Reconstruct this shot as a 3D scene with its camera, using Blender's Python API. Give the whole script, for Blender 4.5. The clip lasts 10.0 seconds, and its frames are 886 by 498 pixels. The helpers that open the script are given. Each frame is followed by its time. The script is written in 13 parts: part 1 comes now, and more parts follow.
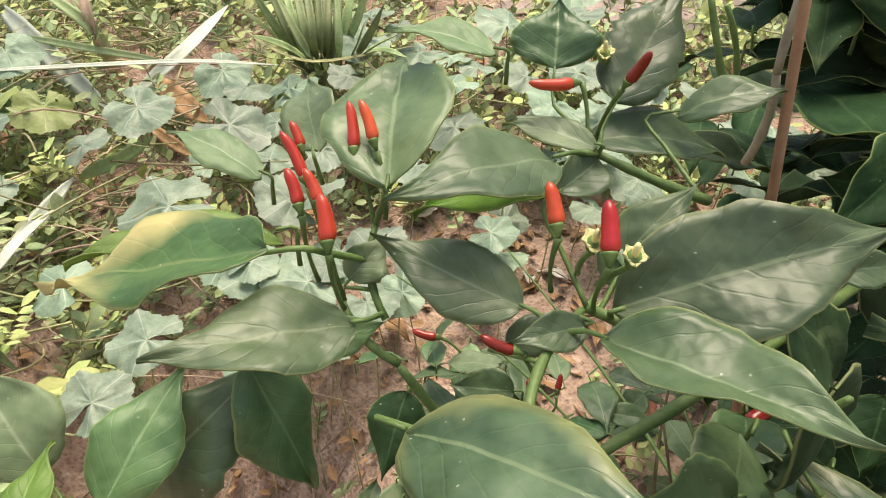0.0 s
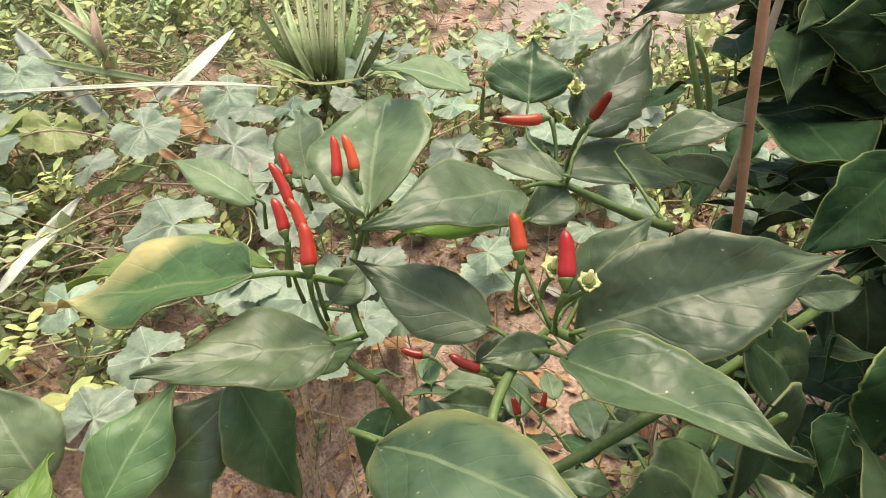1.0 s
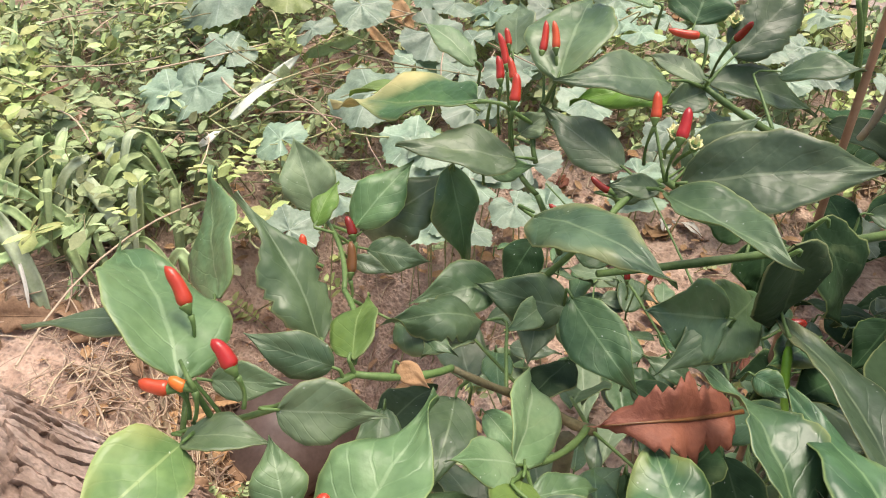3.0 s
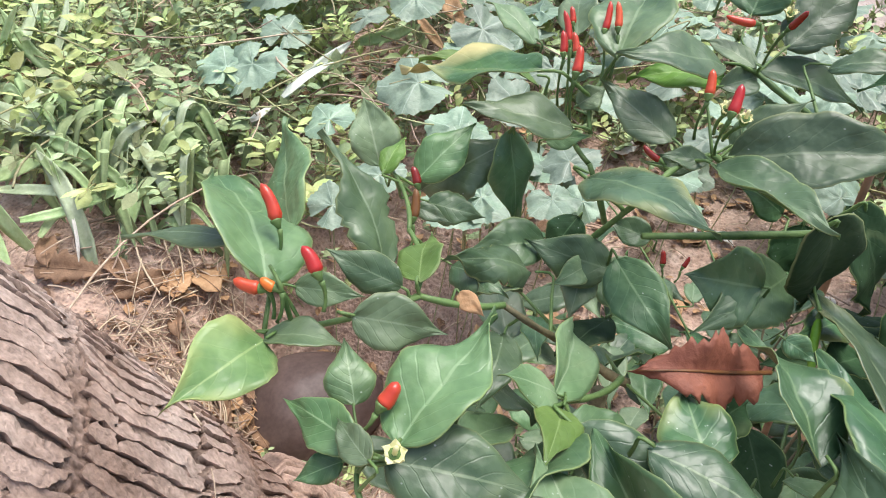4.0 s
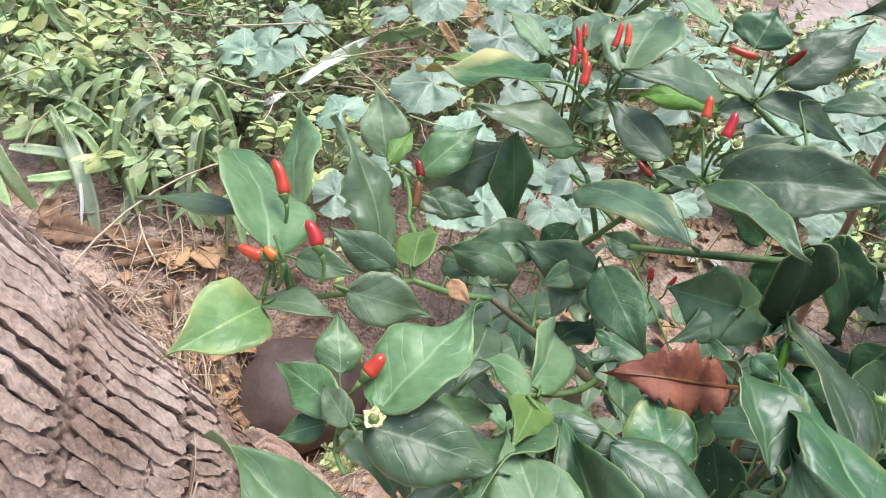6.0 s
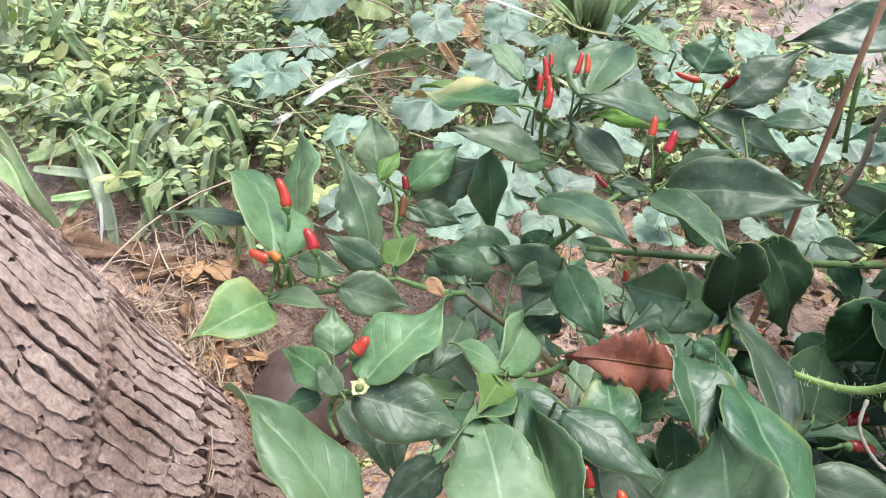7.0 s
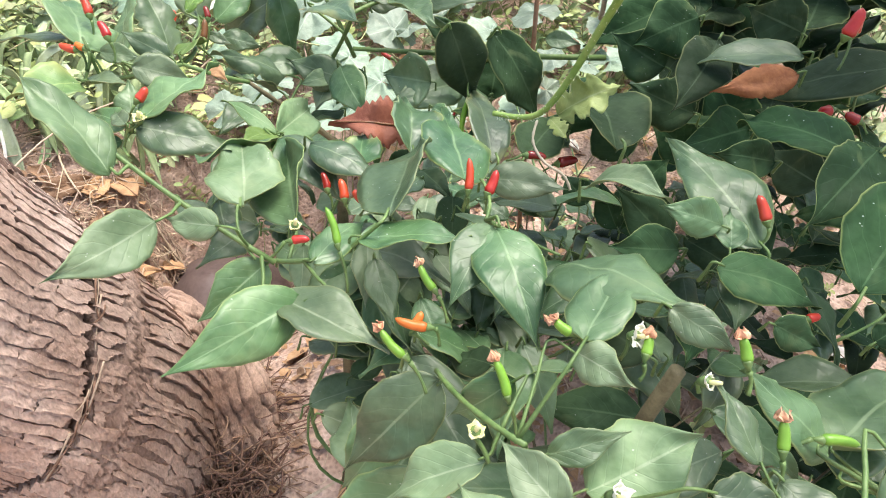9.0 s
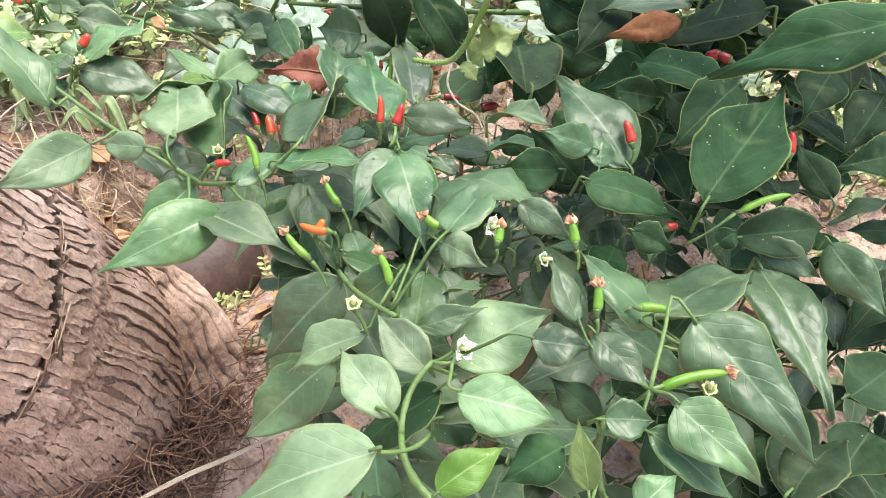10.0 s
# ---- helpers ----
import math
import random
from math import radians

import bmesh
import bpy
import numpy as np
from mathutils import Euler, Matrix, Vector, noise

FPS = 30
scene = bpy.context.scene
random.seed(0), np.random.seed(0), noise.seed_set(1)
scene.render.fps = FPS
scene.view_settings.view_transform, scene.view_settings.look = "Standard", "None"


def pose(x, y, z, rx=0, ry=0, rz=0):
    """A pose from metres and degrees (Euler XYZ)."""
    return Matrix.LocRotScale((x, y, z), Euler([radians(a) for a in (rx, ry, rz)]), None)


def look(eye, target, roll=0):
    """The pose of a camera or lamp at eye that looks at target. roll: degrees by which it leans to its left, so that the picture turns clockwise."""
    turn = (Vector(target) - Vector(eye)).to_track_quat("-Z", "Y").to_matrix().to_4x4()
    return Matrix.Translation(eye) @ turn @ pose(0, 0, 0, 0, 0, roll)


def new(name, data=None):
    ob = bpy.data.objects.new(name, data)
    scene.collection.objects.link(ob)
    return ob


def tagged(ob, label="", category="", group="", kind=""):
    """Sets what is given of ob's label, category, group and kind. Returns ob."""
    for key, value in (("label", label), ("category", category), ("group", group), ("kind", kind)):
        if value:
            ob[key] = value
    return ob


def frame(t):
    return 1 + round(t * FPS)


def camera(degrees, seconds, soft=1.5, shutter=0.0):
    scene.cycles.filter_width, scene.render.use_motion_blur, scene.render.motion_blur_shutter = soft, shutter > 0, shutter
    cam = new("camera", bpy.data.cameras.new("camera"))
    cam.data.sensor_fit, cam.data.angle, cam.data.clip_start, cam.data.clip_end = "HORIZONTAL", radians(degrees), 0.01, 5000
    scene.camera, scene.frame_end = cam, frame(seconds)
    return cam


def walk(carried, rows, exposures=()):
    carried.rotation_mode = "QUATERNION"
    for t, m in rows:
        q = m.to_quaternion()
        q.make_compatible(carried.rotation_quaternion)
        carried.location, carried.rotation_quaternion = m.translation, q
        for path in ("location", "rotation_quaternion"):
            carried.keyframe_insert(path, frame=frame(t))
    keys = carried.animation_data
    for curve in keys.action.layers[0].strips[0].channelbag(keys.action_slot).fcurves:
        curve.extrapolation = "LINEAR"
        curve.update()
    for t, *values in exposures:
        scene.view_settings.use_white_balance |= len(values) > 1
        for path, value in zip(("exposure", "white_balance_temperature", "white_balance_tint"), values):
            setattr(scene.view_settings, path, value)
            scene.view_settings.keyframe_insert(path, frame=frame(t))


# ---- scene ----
cam = camera(67.8, 10.0, soft=1.05)
EXPOSURES = [(0, 1.20, 7650, 10), (3, 1.25, 7050, 11), (4.5, 1.34, 6080, 9), (7, 1.36, 6020, 9), (8.5, 1.66, 6620, 10), (10, 1.78, 6480, 9)]
PATH = [
    (0, (0.10798, 0.10014, 0.57711), (0.0806, 1.8618, -0.3693), -1.22),
    (0.5, (0.11365, 0.10007, 0.57696), (0.0994, 1.8684, -0.3573), -0.98),
    (1, (0.11693, 0.0899, 0.58475), (0.0732, 1.8759, -0.3144), -1.26),
    (1.5, (0.1204, 0.07336, 0.59079), (0.052, 1.8392, -0.3458), -0.81),
    (2, (0.12251, 0.04862, 0.59925), (-0.0723, 1.7759, -0.39), 0.63),
    (2.5, (0.12293, 0.02765, 0.60954), (-0.1894, 1.7101, -0.4257), 2.10),
    (3, (0.12267, -0.01167, 0.6008), (-0.3147, 1.5906, -0.5133), 5.14),
    (4.5, (0.12044, -0.04803, 0.59221), (-0.3891, 1.544, -0.5059), 9.80),
    (5, (0.12362, -0.05173, 0.5935), (-0.3836, 1.5431, -0.5015), 12.81),
    (5.5, (0.12274, -0.04808, 0.58989), (-0.3681, 1.5464, -0.5132), 14.62),
    (7, (0.15248, -0.08838, 0.6187), (-0.3966, 1.5072, -0.455), 12.47),
    (7.5, (0.1723, -0.09008, 0.62199), (-0.2864, 1.5539, -0.4206), 11.39),
    (8, (0.21554, -0.11497, 0.6199), (-0.1948, 1.5093, -0.4725), 9.30),
    (8.5, (0.26349, -0.14723, 0.60356), (-0.1288, 1.4585, -0.5224), 10.37),
    (9, (0.30068, -0.17533, 0.60504), (-0.0824, 1.4061, -0.5579), 9.85),
    (9.5, (0.33782, -0.20519, 0.60692), (-0.0051, 1.3493, -0.6038), 10.42),
    (10, (0.3552, -0.20997, 0.61207), (0.0218, 1.3472, -0.5979), 10.04),
]
walk(cam, [(t, look(eye, target, roll)) for t, eye, target, roll in PATH], EXPOSURES)

SKY, SUN = 0.104, 1.6

# ---- world, sun and sky ----
world = bpy.data.worlds.new("overcast_sky")
scene.world = world
world.use_nodes = True
wn = world.node_tree
sky = wn.nodes.new("ShaderNodeTexSky")
sky.sky_type, sky.sun_disc = "NISHITA", False
sky.sun_elevation, sky.sun_rotation = radians(81), radians(50)
sky.air_density, sky.dust_density, sky.ozone_density = 1.0, 4.0, 1.0
wn.links.new(sky.outputs[0], wn.nodes["Background"].inputs[0])
wn.nodes["Background"].inputs[1].default_value = SKY

lamp = bpy.data.lights.new("sun", "SUN")
lamp.energy, lamp.angle, lamp.color = SUN, radians(35), (1.0, 0.96, 0.9)
sun = new("sun", lamp)
sun.matrix_world = look((0.45, 0.62, 3.6), (0, 0.25, 0))


# ---- materials ----
class Mat:
    """A small helper for node materials."""

    def __init__(self, name, rough=0.6, spec=0.5):
        self.m = bpy.data.materials.new(name)
        self.m.use_nodes = True
        self.t = self.m.node_tree
        self.b = self.t.nodes["Principled BSDF"]
        self.b.inputs["Roughness"].default_value = rough
        self.b.inputs["Specular IOR Level"].default_value = spec

    def n(self, kind, **values):
        node = self.t.nodes.new("ShaderNode" + kind)
        for k, v in values.items():
            if k.startswith("_"):
                node.inputs[int(k[1:])].default_value = v
            elif k == "op":
                node.operation = v
            elif k == "blend":
                node.data_type, node.blend_type = "RGBA", v
            elif k == "feature":
                node.feature = v
            elif k == "scale":
                node.inputs["Scale"].default_value = v
            elif k == "detail":
                node.inputs["Detail"].default_value = v
            elif k == "distortion":
                node.inputs["Distortion"].default_value = v
        return node

    def link(self, a, b):
        self.t.links.new(a, b)

    def coords(self, scale=(1, 1, 1), kind="Object"):
        tc, mp = self.n("TexCoord"), self.n("Mapping")
        mp.inputs["Scale"].default_value = scale
        self.link(tc.outputs[kind], mp.inputs[0])
        return mp.outputs[0]

    def noise(self, vec, scale, detail=4, distortion=0.0):
        node = self.n("TexNoise", scale=scale, detail=detail, distortion=distortion)
        self.link(vec, node.inputs["Vector"])
        return node.outputs["Fac"]

    def ramp(self, fac, *stops):
        node = self.n("ValToRGB")
        el = node.color_ramp.elements
        while len(el) < len(stops):
            el.new(0.5)
        for e, (p, c) in zip(el, stops):
            e.position, e.color = p, (*c, 1)
        self.link(fac, node.inputs[0])
        return node.outputs[0]

    def math(self, op, a, b=None, c=None):
        node = self.n("Math", op=op)
        for k, v in enumerate((a, b, c)):
            if v is None:
                continue
            if isinstance(v, (int, float)):
                node.inputs[k].default_value = v
            else:
                self.link(v, node.inputs[k])
        return node.outputs[0]

    def mix(self, fac, a, b, blend="MIX"):
        node = self.n("Mix", blend=blend)
        for k, v in ((0, fac), (6, a), (7, b)):
            if isinstance(v, (int, float)):
                node.inputs[k].default_value = v
            elif isinstance(v, tuple):
                node.inputs[k].default_value = (*v, 1)
            else:
                self.link(v, node.inputs[k])
        return node.outputs[2]

    def hue(self, col, h=None, s=None, v=None):
        node = self.n("HueSaturation")
        for k, x in ((0, h), (1, s), (2, v)):
            if x is not None:
                self.link(x, node.inputs[k]) if not isinstance(x, float) else setattr(node.inputs[k], "default_value", x)
        self.link(col, node.inputs[4])
        return node.outputs[0]

    def rand(self, lo, hi):
        mr = self.n("MapRange", _3=lo, _4=hi)
        self.link(self.n("ObjectInfo").outputs["Random"], mr.inputs[0])
        return mr.outputs[0]

    def island(self, lo, hi):
        mr = self.n("MapRange", _3=lo, _4=hi)
        self.link(self.n("NewGeometry").outputs["Random Per Island"], mr.inputs[0])
        return mr.outputs[0]

    def bump(self, height, strength=0.5, distance=0.001):
        node = self.n("Bump")
        node.inputs["Strength"].default_value, node.inputs["Distance"].default_value = strength, distance
        self.link(height, node.inputs["Height"])
        self.link(node.outputs[0], self.b.inputs["Normal"])

    def base(self, col):
        self.link(col, self.b.inputs["Base Color"])
        return self


def leaf_material(name, dark, light, vein, yellow=(0.42, 0.40, 0.10), yellowing=0.0, tipped=0.0, rough=0.42, trans=0.10, specks=True, hue_vary=0.014, spec=0.5):
    """A leaf with midrib, side veins, blistered blade, pale margin, specks and patches; UV: x across 0..1, y along 0..1."""
    m = Mat(name, rough, spec)
    tc = m.n("TexCoord")
    sep = m.n("SeparateXYZ")
    m.link(tc.outputs["UV"], sep.inputs[0])
    u = m.math("ABSOLUTE", m.math("SUBTRACT", sep.outputs[0], 0.5))
    v = sep.outputs[1]
    vec = m.coords((1, 1, 1))
    wob = m.noise(vec, 55, 3)
    # side veins run outwards and towards the tip
    phase = m.math("ADD", m.math("SUBTRACT", m.math("MULTIPLY", v, 7.0), m.math("MULTIPLY", u, 4.2)), m.math("MULTIPLY", wob, 1.3))
    tri = m.math("ABSOLUTE", m.math("SUBTRACT", m.math("FRACT", phase), 0.5))
    side = m.n("MapRange", _1=0.02, _2=0.07, _3=1.0, _4=0.0)
    m.link(tri, side.inputs[0])
    rib = m.n("MapRange", _1=0.010, _2=0.024, _3=1.0, _4=0.0)
    m.link(u, rib.inputs[0])
    veins = m.math("MAXIMUM", m.math("MULTIPLY", side.outputs[0], m.rand(0.05, 0.22)), rib.outputs[0])
    big = m.noise(vec, 28, 5, 0.6)
    fine = m.noise(vec, 260, 3)
    col = m.ramp(m.math("ADD", m.math("MULTIPLY", big, 0.75), m.math("MULTIPLY", fine, 0.25)), (0.40, dark), (0.62, light))
    col = m.mix(m.math("MULTIPLY", veins, 0.8), col, vein)
    blot = m.n("MapRange", _1=0.60, _2=0.74, _3=0.0, _4=0.45)
    m.link(m.noise(vec, 36, 4, 1.2), blot.inputs[0])
    col = m.mix(blot.outputs[0], col, tuple(0.55 * c + 0.45 * g for c, g in zip(light, (0.26, 0.30, 0.14))))
    if yellowing:
        patch = m.n("MapRange", _1=0.62 - yellowing, _2=0.78 - yellowing * 0.6)
        tipward = m.math("MULTIPLY", m.math("SUBTRACT", v, 0.45), tipped)
        m.link(m.math("ADD", m.math("ADD", m.math("MULTIPLY", m.noise(vec, 22, 3), 0.8), m.math("MULTIPLY", u, 0.35)), tipward), patch.inputs[0])
        col = m.mix(patch.outputs[0], col, yellow)
    edge = m.n("MapRange", _1=0.474, _2=0.496, _3=0.0, _4=0.62)
    m.link(u, edge.inputs[0])
    col = m.mix(edge.outputs[0], col, (0.34, 0.40, 0.16))
    # large insect scars and dust
    if specks:
        vor = m.n("TexVoronoi", scale=190.0)
        m.link(m.coords((1, 1.25, 1.6)), vor.inputs["Vector"])
        dot = m.n("MapRange", _1=0.06, _2=0.15, _3=1.0, _4=0.0)
        m.link(m.math("ADD", vor.outputs["Distance"], m.math("MULTIPLY", m.noise(vec, 700, 2), 0.10)), dot.inputs[0])
        some = m.math("GREATER_THAN", m.noise(vec, 62, 3), 0.52)
        col = m.mix(m.math("MULTIPLY", m.math("MULTIPLY", dot.outputs[0], some), 0.9), col, (0.62, 0.67, 0.56))
    col = m.hue(col, m.rand(0.5 - hue_vary, 0.5 + hue_vary), m.rand(0.9, 1.12), m.rand(0.78, 1.18))
    m.base(col)
    r = m.n("MapRange", _3=rough - 0.1, _4=rough + 0.14)
    m.link(m.noise(vec, 40, 4), r.inputs[0])
    m.link(r.outputs[0], m.b.inputs["Roughness"])
    blister = m.math("SUBTRACT", m.math("ADD", m.math("MULTIPLY", m.noise(vec, 95, 2), 0.9), m.math("MULTIPLY", fine, 0.12)), m.math("MULTIPLY", side.outputs[0], 0.035))
    m.bump(m.math("ADD", blister, m.math("MULTIPLY", tri, 0.055)), 0.9, 0.0018)
    # light that shines through the thin blade
    tr = m.n("BsdfTranslucent")
    m.link(m.mix(0.4, col, (0.35, 0.55, 0.08)), tr.inputs[0])
    mixs = m.n("MixShader")
    mixs.inputs[0].default_value = trans
    m.link(m.b.outputs[0], mixs.inputs[1])
    m.link(tr.outputs[0], mixs.inputs[2])
    m.link(mixs.outputs[0], m.t.nodes["Material Output"].inputs[0])
    return m.m


def plain(name, c1, c2, scale=60, rough=0.6, bump=0.3, dist=0.001, spec=0.4, vary=(0.85, 1.15), by="rand", hue=0.0):
    """Two mixed colours with grain and relief."""
    m = Mat(name, rough, spec)
    vec = m.coords()
    a, b = m.noise(vec, scale, 5, 0.4), m.noise(vec, scale * 6, 4)
    col = m.ramp(m.math("ADD", m.math("MULTIPLY", a, 0.65), m.math("MULTIPLY", b, 0.35)), (0.35, c1), (0.66, c2))
    pick = m.rand if by == "rand" else m.island
    col = m.hue(col, pick(0.5 - hue, 0.5 + hue), None, pick(*vary))
    m.base(col)
    m.bump(m.math("ADD", a, m.math("MULTIPLY", b, 0.5)), bump, dist)
    return m.m


LEAF = leaf_material("chilli_leaf", (0.059, 0.116, 0.050), (0.136, 0.218, 0.106), (0.22, 0.31, 0.165), rough=0.40, trans=0.26, spec=0.65)
LEAF_FRESH = leaf_material("fresh_leaf", (0.092, 0.166, 0.070), (0.190, 0.287, 0.138), (0.28, 0.38, 0.21), rough=0.40, trans=0.26, spec=0.65)
LEAF_PALE = leaf_material("young_leaf", (0.138, 0.228, 0.108), (0.245, 0.345, 0.188), (0.34, 0.43, 0.27), rough=0.48, trans=0.2, spec=0.5)
LEAF_YELLOW = leaf_material("yellowing_leaf", (0.10, 0.17, 0.065), (0.20, 0.29, 0.12), (0.30, 0.37, 0.17), (0.46, 0.47, 0.20), 0.13, trans=0.16)
LEAF_TIPPED = leaf_material("leaf_with_yellowed_tip", (0.035, 0.10, 0.03), (0.08, 0.18, 0.05), (0.2, 0.27, 0.1), (0.60, 0.55, 0.24), 0.10, 0.75, trans=0.16)
LEAF_YELLOW2 = leaf_material("slightly_yellowed_leaf", (0.046, 0.098, 0.045), (0.098, 0.175, 0.085), (0.19, 0.27, 0.14), (0.36, 0.38, 0.15), 0.06, trans=0.15, rough=0.38, spec=0.65)
LEAF_LIME = leaf_material("lime_leaf", (0.10, 0.19, 0.035), (0.17, 0.28, 0.06), (0.27, 0.38, 0.13), rough=0.5, trans=0.22)
# darker, duller copy of LEAF; shade among the plants is put into its colour
LEAF_DARK = leaf_material("shaded_green_leaf", (0.020, 0.048, 0.020), (0.046, 0.090, 0.040), (0.08, 0.135, 0.065), rough=0.62, trans=0.14, spec=0.15)
STEM = plain("green_stem", (0.07, 0.13, 0.035), (0.14, 0.22, 0.07), 90, 0.5)
STEM_OLD = plain("woody_stem", (0.09, 0.075, 0.035), (0.17, 0.15, 0.08), 120, 0.7, 0.5)
CHILLI = plain("ripe_chilli_skin", (0.36, 0.022, 0.012), (0.54, 0.058, 0.026), 45, 0.3, 0.1, 0.0006, 0.55, (0.85, 1.12), hue=0.008)
CHILLI_DARK = plain("dark_chilli_skin", (0.16, 0.012, 0.008), (0.28, 0.022, 0.012), 30, 0.25, 0.1, 0.0006, 0.55)
CHILLI_ORANGE = plain("orange_chilli_skin", (0.50, 0.10, 0.012), (0.62, 0.17, 0.03), 40, 0.3, 0.1)
CHILLI_BROWN = plain("turning_chilli_skin", (0.11, 0.05, 0.02), (0.20, 0.09, 0.03), 40, 0.3, 0.1)
CHILLI_GREEN = plain("unripe_chilli_skin", (0.10, 0.24, 0.02), (0.20, 0.38, 0.05), 40, 0.35, 0.1)
PETAL = plain("white_petal", (0.72, 0.74, 0.55), (0.82, 0.83, 0.70), 80, 0.5, 0.1)
PETAL_DRY = plain("withered_petal", (0.50, 0.24, 0.13), (0.62, 0.38, 0.24), 150, 0.8, 0.5)
PETAL_CREAM = plain("cream_petal", (0.60, 0.58, 0.24), (0.72, 0.70, 0.40), 150, 0.6, 0.3)
DEAD_RED = plain("reddish_dead_leaf", (0.17, 0.052, 0.03), (0.30, 0.11, 0.065), 60, 0.65, 0.8, 0.0015)
DEAD_TAN = plain("tan_dead_leaf", (0.34, 0.19, 0.09), (0.52, 0.33, 0.18), 60, 0.75, 0.8, 0.0015, by="island")
DEAD_BROWN = plain("brown_dead_leaf", (0.14, 0.08, 0.045), (0.28, 0.17, 0.10), 60, 0.75, 0.8, 0.0015, by="island")
DRY_STALK = plain("dry_stalk", (0.40, 0.31, 0.21), (0.58, 0.48, 0.35), 60, 0.8, 0.4, 0.0008, 0.3, (1.0, 1.0))
PATH_DUST = plain("pale_dusty_ground", (0.27, 0.21, 0.18), (0.43, 0.36, 0.32), 30, 0.9, 0.9, 0.004, 0.2, (1.0, 1.0))
ROTTED = plain("rotted_leaf", (0.17, 0.055, 0.018), (0.34, 0.14, 0.05), 60, 0.7, 0.8, 0.0015)
BONE = plain("bleached_leaf", (0.62, 0.58, 0.50), (0.78, 0.75, 0.68), 70, 0.7, 0.4)
WEED = plain("weed_leaf", (0.26, 0.32, 0.15), (0.44, 0.52, 0.28), 70, 0.6, 0.3, 0.0006, 0.25, (0.6, 1.25), "island", 0.03)
WEED_BRIGHT = plain("bright_weed_leaf", (0.38, 0.45, 0.15), (0.53, 0.60, 0.27), 70, 0.6, 0.3, 0.0006, 0.25, (0.65, 1.2), "island", 0.025)
WEED_STEM = plain("weed_stem", (0.24, 0.24, 0.11), (0.42, 0.40, 0.22), 90, 0.7, 0.3, 0.0006, 0.3, (0.7, 1.3), "island", 0.03)
GOURD = leaf_material("gourd_leaf", (0.17, 0.24, 0.17), (0.30, 0.39, 0.285), (0.37, 0.46, 0.36), rough=0.45, trans=0.16)
GRASS = plain("grass_blade", (0.28, 0.40, 0.16), (0.47, 0.58, 0.31), 40, 0.5, 0.3, 0.0008, 0.4, (0.75, 1.25), "rand", 0.015)
STRAP_PALE = plain("bleached_blade", (0.38, 0.43, 0.34), (0.54, 0.58, 0.49), 40, 0.45, 0.3, 0.0008, 0.4, (0.95, 1.1))
TUFT = plain("clump_blade", (0.20, 0.28, 0.11), (0.36, 0.44, 0.21), 40, 0.5, 0.3, 0.0008, 0.4, (0.5, 1.25), "rand", 0.015)
GRASS_GREY = plain("greyish_blade", (0.32, 0.39, 0.23), (0.49, 0.56, 0.38), 40, 0.5, 0.3, 0.0008, 0.3, (0.85, 1.15))
STRAW = plain("dry_straw", (0.40, 0.29, 0.205), (0.60, 0.47, 0.35), 90, 0.8, 0.4, 0.0008, 0.3, (0.6, 1.15), "island", 0.015)
FIBRE = plain("root_fibre", (0.13, 0.07, 0.045), (0.29, 0.175, 0.12), 90, 0.85, 0.4, 0.0008, 0.3, (0.6, 1.5), "island", 0.015)
STICK = plain("brown_bark", (0.25, 0.135, 0.075), (0.38, 0.23, 0.14), 50, 0.7, 0.5)
STEM_PALE = plain("pale_bark", (0.29, 0.26, 0.185), (0.44, 0.40, 0.30), 60, 0.75, 0.5)
HUSK = plain("coconut_husk", (0.085, 0.058, 0.052), (0.165, 0.118, 0.105), 25, 0.5, 0.4, 0.0015)
WEED_BRIGHT_LEAF = leaf_material("lime_gourd_leaf", (0.20, 0.28, 0.07), (0.34, 0.43, 0.14), (0.42, 0.50, 0.22), rough=0.5, trans=0.2)
VINE = plain("bristly_vine", (0.17, 0.29, 0.055), (0.30, 0.42, 0.12), 60, 0.5, 0.3)


def soil_material():
    m = Mat("reddish_soil", 0.9, 0.25)
    vec = m.coords()
    big, mid, fine = m.noise(vec, 5, 5, 0.5), m.noise(vec, 45, 5, 0.3), m.noise(vec, 330, 4)
    col = m.ramp(mid, (0.3, (0.29, 0.19, 0.14)), (0.55, (0.50, 0.355, 0.275)), (0.75, (0.66, 0.51, 0.42)))
    col = m.mix(m.math("MULTIPLY", big, 0.55), col, (0.43, 0.305, 0.235))
    vor = m.n("TexVoronoi", scale=170.0)
    m.link(vec, vor.inputs["Vector"])
    grit = m.n("MapRange", _1=0.1, _2=0.5, _3=0.55, _4=1.15)
    m.link(vor.outputs["Distance"], grit.inputs[0])
    col = m.mix(0.6, col, grit.outputs[0], "MULTIPLY")
    m.base(col)
    m.bump(m.math("ADD", m.math("ADD", mid, m.math("MULTIPLY", fine, 0.5)), m.math("MULTIPLY", vor.outputs["Distance"], 0.7)), 0.9, 0.004)
    return m.m


